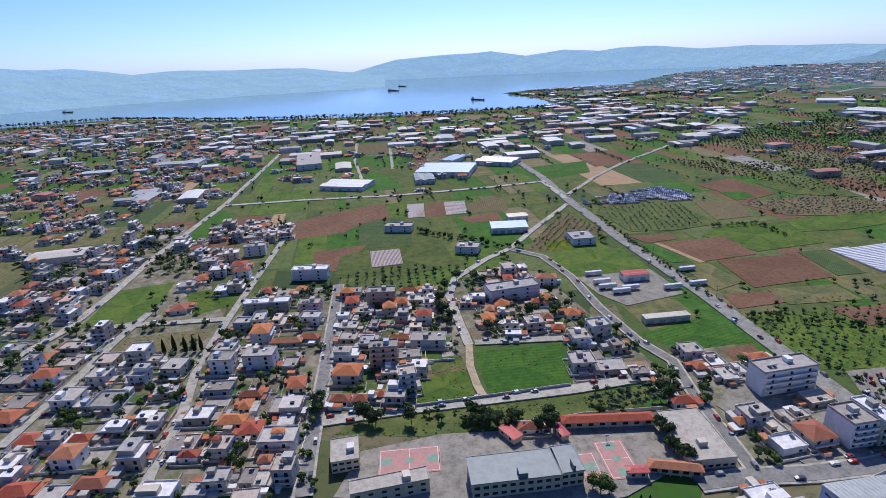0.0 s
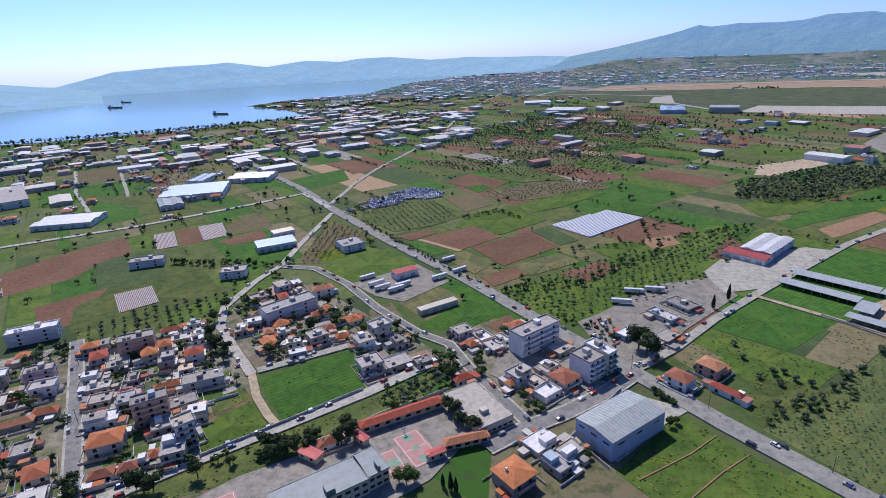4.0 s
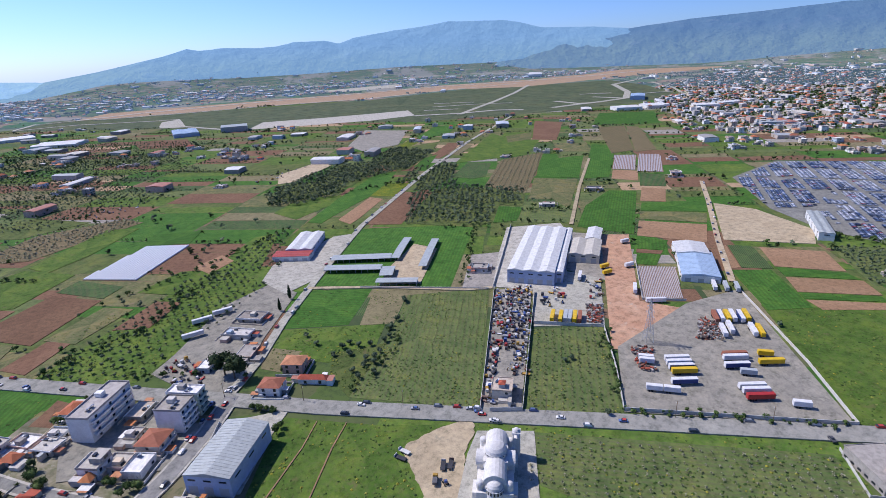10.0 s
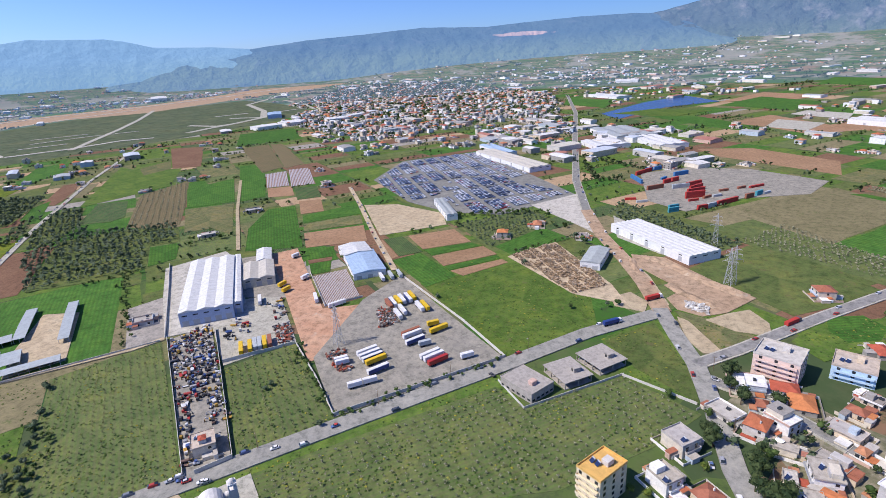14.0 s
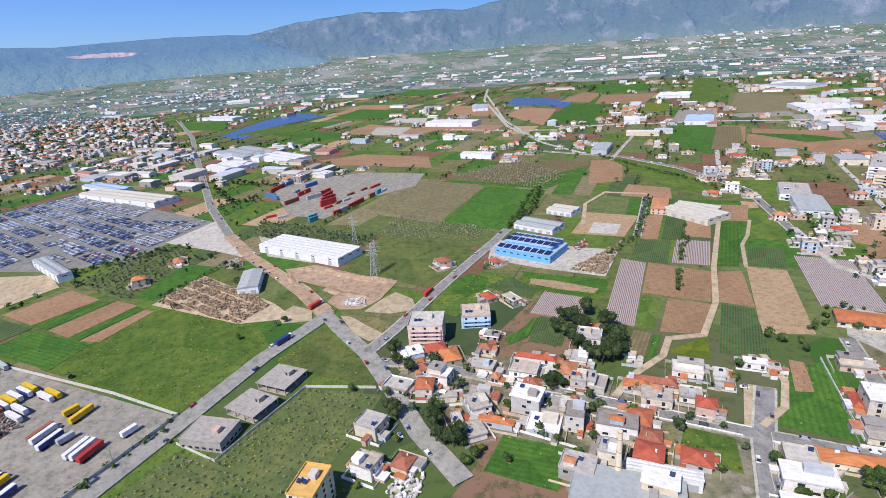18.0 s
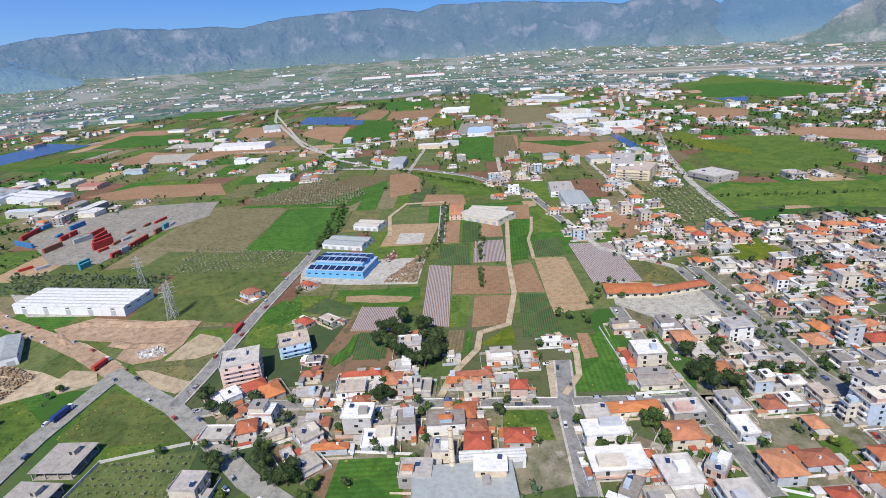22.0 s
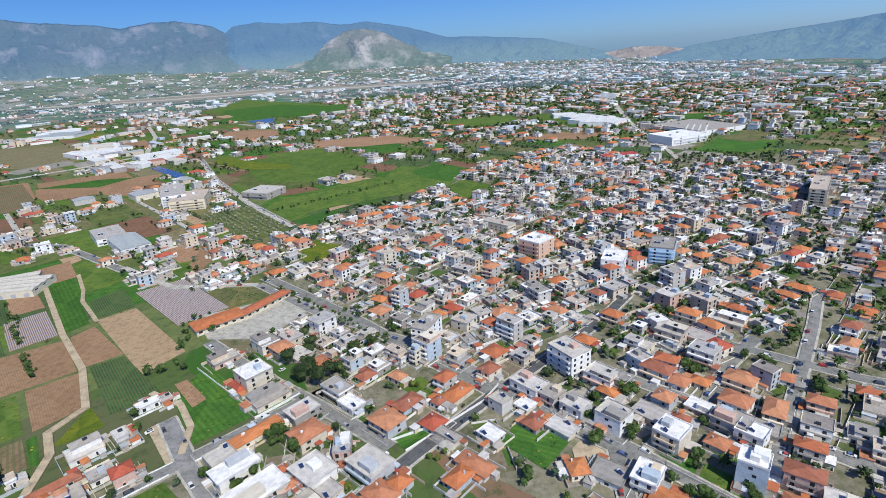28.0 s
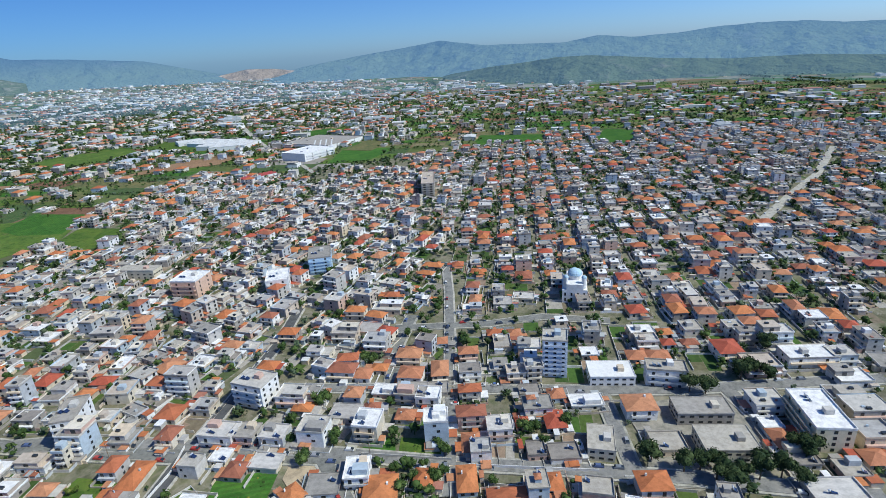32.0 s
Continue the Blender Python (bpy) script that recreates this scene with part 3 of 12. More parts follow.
def film_rows(mat, step, *pts):
    """A field under plastic: raised beds of pale film side by side."""
    ob, ang, loc = sheet("field", "filmsoil", pts, 0.06 + 0.0016 * len(PATCHES), "brown field with beds under pale plastic film")
    ys = [p[1] for p in loc]
    verts, faces = [], []
    step *= 0.75
    y = min(ys) + step / 2
    while y < max(ys):
        xs = sorted(a[0] + (y - a[1]) * (b[0] - a[0]) / (b[1] - a[1]) for a, b in zip(loc, loc[1:] + loc[:1]) if (a[1] > y) != (b[1] > y))
        if len(xs) >= 2:
            x0, x1, h, q = xs[0] + 0.4, xs[-1] - 0.4, step * (0.3 if mat == "film" else 0.43), len(verts)
            top = 0.3 if mat == "film" else 0.9
            for x in (x0, x1):
                verts += [(x, y - h, 0), (x, y - h * 0.6, top), (x, y + h * 0.6, top), (x, y + h, 0)]
            faces += [[q, q + 4, q + 5, q + 1], [q + 1, q + 5, q + 6, q + 2], [q + 2, q + 6, q + 7, q + 3], [q, q + 1, q + 2, q + 3], [q + 7, q + 6, q + 5, q + 4]]
        y += step
    rows = new("film_bed", raw("film_bed", verts, faces, [mat + "plastic"]))
    rows.parent = ob
    tagged(rows, "beds of pale plastic film", "", "", "stuff")


def road(mat, w, *pts):
    """A road of one width along its middle line, with mitred corners."""
    left, right = [], []
    P = [Vector(p) for p in pts]
    for i, p in enumerate(P):
        a = (p - P[i - 1]).normalized() if i else (P[1] - p).normalized()
        b = (P[i + 1] - p).normalized() if i + 1 < len(P) else a
        t = (a + b).normalized()
        n = Vector((-t.y, t.x)) * (w / 2 / max(0.5, t.dot(a)))
        left.append(p + n)
        right.append(p - n)
    n = len(P)
    z = ROAD_Z + 0.003 * len([1 for o in STREETS]) / 6
    c = P[n // 2]
    verts = [(v.x - c.x, v.y - c.y, 0) for v in left + right] + [(v.x - c.x, v.y - c.y, -0.7) for v in left + right]
    faces = []
    for i in range(n - 1):
        faces += [[n + i, n + i + 1, i + 1, i], [i, i + 1, 2 * n + i + 1, 2 * n + i], [3 * n + i, 3 * n + i + 1, n + i + 1, n + i]]
    ob = new("road", raw("road", verts, faces, ["street" if mat == "asphalt" and w < 8.5 else mat]))
    ob.location = (c.x, c.y, z)
    tagged(ob, {"asphalt": "worn grey asphalt road", "concrete": "pale concrete lane", "dirt": "sandy dirt track", "redearth": "broad strip of raw reddish earth", "newasphalt": "freshly laid dark asphalt street"}[mat], "road", "", "structure")
    if mat in ("asphalt", "newasphalt") and w < 9.5:
        verts, faces = [], []
        for side in (left, right):
            q, k = len(verts), 1.0 + 2.4 / w
            for p, e in zip(P, side):
                o = p + (e - p) * k
                verts += [(e.x, e.y, 0), (o.x, o.y, 0), (o.x, o.y, -0.6)]
            for i in range(n - 1):
                a, b = q + 3 * i, q + 3 * i + 3
                faces += [[a, b, b + 1, a + 1], [a + 1, b + 1, b + 2, a + 2]] if side is right else [[a + 1, b + 1, b, a], [a + 2, b + 2, b + 1, a + 1]]
        pv = new("pavement", raw("pavement", verts, faces, ["kerb"]))
        pv.location.z = ROAD_Z - 0.03 - 0.0005 * len(STREETS)
        tagged(pv, "pale concrete pavement and verge beside a street", "pavement", "", "structure")
    for a, b in zip(P, P[1:]):
        STREETS.append((a.x, a.y, b.x, b.y, w))

# ---- ground, sea, far ranges ----


# bearings (degrees, left of ahead) and the angles under which the plain meets the hills
FOOT = [(-296, -3.9), (-282, -3.85), (-267, -4.0), (-261, -3.6), (-255, -3.0), (-244, -2.05), (-239, -1.85), (-229, -1.6), (-219, -1.3), (-203, -0.8), (-193, -0.4), (-182, 0.0),
        (-172, -0.1), (-162, 0.0), (-151, 0.1), (-140, 0.2), (-131, 0.0), (-121, -0.1), (-113, -0.25), (-104, -0.5), (-94, -0.5), (-85, -0.3), (-71, -0.25), (-63, -0.6), (-53, -0.75), (-43, -0.9)]
FOOT_AZ, FOOT_EL = np.array([p[0] for p in FOOT], float), np.array([p[1] for p in FOOT], float)


def foot_r(az):
    """How far off the hills begin: at the rim of the plain, but much nearer in the east."""
    el = float(np.interp(az if az <= 60 else az - 360, FOOT_AZ, FOOT_EL))
    return min(4600.0, H / math.tan(radians(-el))) if el < -2.1 else 4600.0


def rise(r, az):
    """The plain lifts towards the foot of the hills, but for the side of the bay."""
    if r < 3750:
        return 0.0
    a = az if az <= 60 else az - 360
    if a > -38:
        return 0.0
    top = max(0.0, H + 4600 * math.tan(radians(float(np.interp(a, FOOT_AZ, FOOT_EL)))))
    r0 = float(np.interp(a, (-125, -112, -100, -55, -45), (3780, 3950, 4250, 4250, 4000)))
    k = min(1.0, max(0.0, (r - r0) / (4600 - r0)))
    return top * k ** 1.3 * min(1.0, max(0.0, (-38 - a) / 6))


verts, faces = [], []
RINGS = [0, 150, 300, 500, 700, 1000, 1400, 1900, 2400, 2800, 3100, 3400, 3700, 3850, 4000, 4150, 4300, 4450, 4600, 4880]
SEG = 180
for r in RINGS:
    for i in range(SEG):
        az = i * 360 / SEG - 180
        verts.append((-r * math.sin(radians(az)), r * math.cos(radians(az)), max(0.0, rise(r, az) - 12)))
for k in range(len(RINGS) - 1):
    for i in range(SEG):
        j = (i + 1) % SEG
        a, b, c, d = k * SEG + i, k * SEG + j, (k + 1) * SEG + j, (k + 1) * SEG + i
        faces.append([a, d, c, b])
tagged(new("ground", raw("ground", verts, faces, ["land"])), "wide plain of green and brown plots", "ground", "", "structure")

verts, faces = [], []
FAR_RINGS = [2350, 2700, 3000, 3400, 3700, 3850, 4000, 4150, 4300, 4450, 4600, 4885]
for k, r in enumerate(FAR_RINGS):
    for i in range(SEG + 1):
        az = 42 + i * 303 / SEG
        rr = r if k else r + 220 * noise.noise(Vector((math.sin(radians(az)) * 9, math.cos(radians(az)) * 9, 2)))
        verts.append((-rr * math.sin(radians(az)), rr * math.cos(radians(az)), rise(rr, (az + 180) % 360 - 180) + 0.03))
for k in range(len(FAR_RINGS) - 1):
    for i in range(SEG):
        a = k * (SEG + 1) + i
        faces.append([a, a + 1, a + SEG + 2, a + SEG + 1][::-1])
tagged(new("backdrop_plain", raw("backdrop_plain", verts, faces, ["haze_plain"])), "far plain with blue haze painted in", "plain", "", "structure")

COAST = [(-1662, 1750), (-1522, 1920), (-1180, 2050), (-698, 1824), (-308, 1734), (49, 1720), (401, 1786), (388, 2060), (293, 2449), (504, 2613), (892, 2658), (1427, 3350), (2012, 3749), (2672, 3884), (3450, 4279)]
RIM = [(-4880 * math.sin(radians(a)), 4880 * math.cos(radians(a))) for a in range(-40, 50, 5)]
sea_pts = COAST + RIM
me = raw("water", [(x, y, 0) for x, y in sea_pts], [list(range(len(sea_pts)))], ["sea"])
ob = tagged(new("water", me), "calm pale blue bay glinting in the sun", "sea", "", "structure")
ob.location.z = 0.9


def mountains(name, mat, far, depth, ridge, base, label, rough=1.0, seed=0.0):
    """A range along the compass: ridge gives pairs of bearing (degrees, left of ahead) and the angle of its crest."""
    az0, az1 = ridge[0][0], ridge[-1][0]
    n = max(8, int(abs(az1 - az0) / 0.2))
    rows = 26
    azs, els = [p[0] for p in ridge], [p[1] for p in ridge]
    sign = 1 if az1 > az0 else -1
    verts, faces = [], []
    behind = far
    for i in range(n + 1):
        az = az0 + (az1 - az0) * i / n
        far = min(4880.0, foot_r(az) + behind) if behind < 1500 else behind
        el = float(np.interp(sign * az, [sign * a for a in azs], els))
        crest = H + far * math.tan(radians(el))
        ux, uy = -math.sin(radians(az)), math.cos(radians(az))
        for j in range(rows + 1):
            s = j / rows
            r = far - depth * (1 - s)
            ground = rise(r, az) - 6
            p = Vector((ux * r, uy * r, seed * 1000)) * 0.0022
            f = noise.fractal(p, 0.9, 2.1, 6)
            f2 = noise.fractal(p * 5, 0.8, 2.1, 4)
            gully = abs(noise.noise(Vector((az * 0.22, s * 1.6, seed)))) * 0.6
            prof = s ** base
            z = ground + (crest - ground) * prof * (1 - (1 - s) * 0.45 * gully * 1.6)
            spur = 1 - abs(noise.fractal(Vector((ux * r, uy * r, seed * 300)) * 0.0035, 1.0, 2.0, 4))
            z += (crest - ground) * rough * (0.42 * (spur - 0.75) + 0.16 * f + 0.06 * f2) * (s * (1 - s) * 3.2) + rough * (crest - ground) * 0.018 * f2 * s
            verts.append((ux * r, uy * r, max(z, ground)))
        verts.append((ux * (far + 60), uy * (far + 60), rise(far, az) - 30))
    m = rows + 2
    for i in range(n):
        for j in range(m - 1):
            a, b = i * m + j, (i + 1) * m + j
            faces.append([a, b, b + 1, a + 1] if sign > 0 else [a, a + 1, b + 1, b])
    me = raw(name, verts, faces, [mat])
    me.polygons.foreach_set("use_smooth", [True] * len(faces))
    tagged(new(name, me), label, "mountains", "", "structure")

mountains("backdrop_island", "island_haze", 4300, 900, [(39.2, 0.83), (37.2, 0.64), (35, 0.4), (32.8, 0.42), (30.3, 0.06), (28, -0.35), (25.4, -0.2), (23.6, -0.2), (19.6, -0.41), (16.3, -0.42), (12.8, -0.55), (9.6, -1.03), (7.3, -1.25), (5.1, -1.79)], 0.8, "headland beyond the bay with blue haze painted on", 0.5, 1)
mountains("backdrop_island", "island_haze", 4860, 300, [(9.6, -1.46), (6.2, -0.71), (3.8, -0.18), (-1.3, 0.07), (-3.6, 0.07), (-5.8, 0.18), (-9.2, -0.4), (-13, -0), (-16.3, -0.26), (-18.3, -0.05), (-21.4, -0.04), (-25.3, -0.48), (-29.3, -0.39), (-33.1, -0.57), (-36.2, -0.6), (-38.6, -0.75), (-42, -1.3), (-46, -2.2)], 0.8, "islands on the horizon painted pale haze blue", 0.4, 2)
mountains("backdrop_ridge", "far_haze", 4880, 420, [(-34, -1.9), (-38, -0.97), (-39.8, -0.7), (-43.2, -0.19), (-48.4, 0.82), (-50.6, 1.39), (-51.6, 1.2), (-53.7, 1.36), (-57, 1.23), (-58.6, 1.32), (-60.3, 1.61), (-63.1, 1.65), (-64.5, 1.32), (-66, 1.78), (-69.9, 2.28), (-72.7, 2.51), (-75.4, 2.87), (-80.8, 2.73), (-82.3, 2.49), (-84.4, 1.88), (-89.4, 1.68), (-94, 1.21), (-98.2, 1.7)], 0.8, "mountain ridge rising behind the airfield, painted haze blue", 0.7, 3)
mountains("backdrop_ridge", "mid_haze", 4870, 560, [(-76, -2.4), (-81, -0.6), (-85.9, 0.79), (-90.2, 1.08), (-93.5, 1.42), (-98, 1.85), (-103.7, 2.1), (-109.4, 2.4), (-115.7, 2.1), (-119.9, 2.3), (-124.7, 2.45), (-129.3, 2.4), (-131, 2.3), (-134, 1.8), (-138, 0.0), (-143, -2.3)], 0.9, "hills with a quarry scar, painted dark haze blue", 0.6, 4)
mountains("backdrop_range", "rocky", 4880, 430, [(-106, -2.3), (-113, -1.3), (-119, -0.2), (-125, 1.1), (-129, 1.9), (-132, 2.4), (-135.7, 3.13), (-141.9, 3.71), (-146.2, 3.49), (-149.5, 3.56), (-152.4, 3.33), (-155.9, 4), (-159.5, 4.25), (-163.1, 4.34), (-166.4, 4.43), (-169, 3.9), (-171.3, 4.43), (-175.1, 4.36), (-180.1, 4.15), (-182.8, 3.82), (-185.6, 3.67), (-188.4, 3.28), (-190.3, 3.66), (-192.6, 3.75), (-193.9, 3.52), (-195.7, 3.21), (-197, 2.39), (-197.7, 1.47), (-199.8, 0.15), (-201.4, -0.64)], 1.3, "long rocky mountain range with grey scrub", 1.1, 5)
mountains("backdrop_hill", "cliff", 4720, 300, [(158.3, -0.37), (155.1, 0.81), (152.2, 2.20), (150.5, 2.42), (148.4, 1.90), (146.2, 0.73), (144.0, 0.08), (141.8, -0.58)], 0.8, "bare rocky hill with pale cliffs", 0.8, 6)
mountains("backdrop_ridge", "mid_haze", 4880, 350, [(164.4, 1.59), (162.6, 3.08), (160.5, 3.38), (158, 3.18), (154.8, 3.24), (152.7, 2.83), (149.9, 3), (146.1, 2.29), (142.3, 1.19), (138.3, 0.97), (132.8, 0.49), (129.5, -0.32), (127.4, -0.85), (125.3, -1.33), (123.7, -1.76)], 0.9, "hills behind the rocky hill, painted haze blue-grey", 0.7, 7)
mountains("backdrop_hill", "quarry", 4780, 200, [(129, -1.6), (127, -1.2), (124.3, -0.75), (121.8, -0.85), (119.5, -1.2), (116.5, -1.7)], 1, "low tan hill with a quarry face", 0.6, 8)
mountains("backdrop_ridge", "mid_haze", 1300, 1000, [(126, -2.3), (122.5, -1.6), (118.8, -0.84), (116, -0.49), (113.1, -0.13), (109.7, 0.21), (105.2, 0.79), (101.2, 0.14), (97.3, 0.01), (92.9, -0.09), (89.8, 0.38), (86.7, 0.04), (82.8, 0.14), (80, 0.43), (76.5, 0.56), (73.2, 0.5), (70, 0.18), (67.6, 0.12), (65.8, -0.13), (63, -1.18), (59.8, -2.86)], 1.3, "long wooded ridge painted dark haze blue", 0.8, 9)
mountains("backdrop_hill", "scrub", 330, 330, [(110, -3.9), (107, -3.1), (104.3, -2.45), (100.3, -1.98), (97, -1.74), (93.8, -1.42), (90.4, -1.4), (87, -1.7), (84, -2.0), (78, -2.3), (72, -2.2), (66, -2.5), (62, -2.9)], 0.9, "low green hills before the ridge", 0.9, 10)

# ---- kinds of things ----
rng = random.Random(7)
FAR_TREES = {}
CLUMPS = {}


def clump(size, count, spread, flat, leaf, seed, cores=5):
    """Leaf tufts thrown round a crown: each a small bent blade pair, thinner inside, uneven outside."""
    r = random.Random(seed)
    verts, faces = [], []
    lobes = [(Vector((r.uniform(-1, 1) * spread, r.uniform(-1, 1) * spread, r.uniform(-0.5, 0.7) * flat)), r.uniform(0.5, 0.85)) for _ in range(5)]
    for c, k in lobes[:cores]:
        q = len(verts)
        for i, (z, rad, n) in enumerate(((-0.62, 0.55, 5), (0.05, 0.82, 5), (0.6, 0.5, 5))):
            for j in range(n):
                a = (j + 0.5 * i) * 6.283 / n + r.uniform(-0.25, 0.25)
                w = k * rad * r.uniform(0.8, 1.1)
                verts.append(Vector((c.x + math.cos(a) * w, c.y + math.sin(a) * w, (c.z + k * z * 0.9) * flat)) * size)
        for i in (0, 1):
            for j in range(5):
                a, b, m = q + 5 * i + j, q + 5 * i + (j + 1) % 5, q + 5 * i + 5
                faces += [(a, b, m + j), (b, m + (j + 1) % 5, m + j)]
        verts.append(Vector((c.x, c.y, (c.z + k * 0.85) * flat)) * size)
        faces += [(q + 10 + j, q + 10 + (j + 1) % 5, q + 15) for j in range(5)]
    for i in range(count):
        c, k = lobes[i % len(lobes)]
        d = Vector((r.gauss(0, 1), r.gauss(0, 1), r.gauss(0, 1))).normalized() * (r.uniform(0.65, 1.05) * k)
        p = Vector((c.x + d.x, c.y + d.y, (c.z + d.z) * flat)) * size
        u = Vector((r.gauss(0, 1), r.gauss(0, 1), r.gauss(0, 0.6))).normalized() * leaf * r.uniform(0.7, 1.4)
        w = Vector((r.gauss(0, 1), r.gauss(0, 1), r.gauss(0, 1))).cross(u).normalized() * leaf * r.uniform(0.5, 0.9)
        q = len(verts)
        verts += [p - u, p + w, p + u, p - w * 0.7 + Vector((0, 0, leaf * 0.3)), p + Vector((0, 0, leaf * 0.6))]
        faces += [(q, q + 1, q + 4), (q + 1, q + 2, q + 4), (q + 2, q + 3, q + 4), (q + 3, q, q + 4)]
    return verts, faces


def spire(size, height, count, leaf, seed):
    r = random.Random(seed)
    verts, faces = [], []
    for i in range(count):
        t = (i + r.random()) / count
        rad = size * (0.35 + 0.65 * math.sin(min(1, t * 1.25 + 0.25) * math.pi * 0.75)) * (1 - t ** 3) * r.uniform(0.6, 1.0)
        a = r.uniform(0, 6.28)
        p = Vector((math.cos(a) * rad, math.sin(a) * rad, 0.4 + t * height))
        u = Vector((-math.sin(a), math.cos(a), 0)) * leaf
        q = len(verts)
        verts += [p - u, p + u, p + Vector((0, 0, leaf * 2.4)), p + Vector((math.cos(a), math.sin(a), 0.5)) * leaf * 0.6]
        faces += [(q, q + 3, q + 2), (q + 3, q + 1, q + 2), (q, q + 1, q + 3)]
    return verts, faces


def trunk_bm(h, r, limbs=4, seed=1):
    q = random.Random(seed)
    bm = bmesh.new()
    add_cyl(bm, 0, 0, -0.2, h, r, r * 0.6, 6)
    for i in range(limbs):
        a = i * 6.28 / limbs + q.uniform(-0.4, 0.4)
        m = Matrix.Translation((0, 0, h * 0.8)) @ Matrix.Rotation(a, 4, "Z") @ Matrix.Rotation(0.7, 4, "Y") @ Matrix.Translation((0, 0, h * 0.35))
        bmesh.ops.create_cone(bm, cap_ends=True, segments=5, radius1=r * 0.45, radius2=r * 0.2, depth=h * 0.8, matrix=m)
    return bm


TREE_KINDS = {}


def tree_kind(kind, mat, label, build, trunk_h, trunk_r):
    for i in range(3):
        v, f = build(i)
        crown = raw("crown", v, f, [mat])
        TREE_KINDS[kind, i] = (crown, mesh_of("trunk", trunk_bm(trunk_h, trunk_r, seed=i), "bark"), label)


tree_kind("broad", "leaf", "broad-leaved tree with a loose dark crown", lambda i: clump(2.6, 330, 0.55, 0.8, 0.36, 10 + i), 2.2, 0.22)
tree_kind("pine", "pine", "spreading dark green pine tree", lambda i: clump(3.0, 380, 0.6, 0.75, 0.38, 20 + i), 3.0, 0.28)
tree_kind("olive", "olive", "small grey-green olive tree in grass", lambda i: clump(2.0, 230, 0.5, 0.75, 0.28, 30 + i), 1.3, 0.2)
tree_kind("bright", "bright", "fresh light green garden tree", lambda i: clump(2.0, 230, 0.5, 0.85, 0.3, 40 + i), 1.6, 0.16)
tree_kind("bare", "bare", "pale leafless shrubby tree", lambda i: clump(1.9, 230, 0.55, 0.8, 0.22, 50 + i, 0), 1.3, 0.13)
tree_kind("cypress", "cypress_leaf", "tall narrow dark cypress", lambda i: spire(1.1, 8.5, 330, 0.36, 60 + i), 1.0, 0.16)
CROWN_Z = {"broad": 3.6, "pine": 4.6, "olive": 2.2, "bright": 2.7, "bare": 2.1, "cypress": 0.2}


def tree(kind, x, y, size=1.0):
    crown, trunk, label = TREE_KINDS[kind, rng.randrange(3)]
    s = size * rng.uniform(0.85, 1.2)
    m = pose(x, y, level(x, y), 0, 0, rng.uniform(0, 360)) @ Matrix.Diagonal((s, s, s * rng.uniform(0.85, 1.15), 1))
    t = thing("cypress" if kind == "cypress" else "tree", label, "tree", m=m)
    part("trunk", trunk, "", t)
    part("crown", crown, "", t).location.z = CROWN_Z[kind]


FAR_CROWNS = {(k, lod): [clump(1.0, (26, 8, 3)[lod], 0.45, 0.8, (0.34, 0.75, 1.25)[lod], 70 + i + 10 * n, (0 if k == "bare" else 2, 0, 0)[lod]) for i in range(4)] for n, k in enumerate(("olive", "bare", "sapling", "leaf", "pine")) for lod in (0, 1, 2)}


def far_tree(kind, x, y, s, z=None):
    FAR_TREES.setdefault(kind, []).append((x, y, 0.3 if z is None else z, s))


def orchard(kind, step, size, *pts):
    pts = list(pts)
    e = max(zip(pts, pts[1:] + pts[:1]), key=lambda s: math.dist(*s))
    a = math.atan2(e[1][1] - e[0][1], e[1][0] - e[0][0])
    c, s = math.cos(a), math.sin(a)
    us = [p[0] * c + p[1] * s for p in pts]
    vs = [-p[0] * s + p[1] * c for p in pts]
    gu, gv = np.meshgrid(np.arange(min(us) + step / 2, max(us), step), np.arange(min(vs) + step / 2, max(vs), step))
    x, y = (gu * c - gv * s).ravel(), (gu * s + gv * c).ravel()
    ok = inside(pts, x, y) & ~near_street(x, y, 1.5)
    for px, py in zip(x[ok], y[ok]):
        if rng.random() < 0.93:
            far_tree(kind, px + rng.gauss(0, step * 0.07), py + rng.gauss(0, step * 0.07), size * rng.uniform(0.65, 1.25))


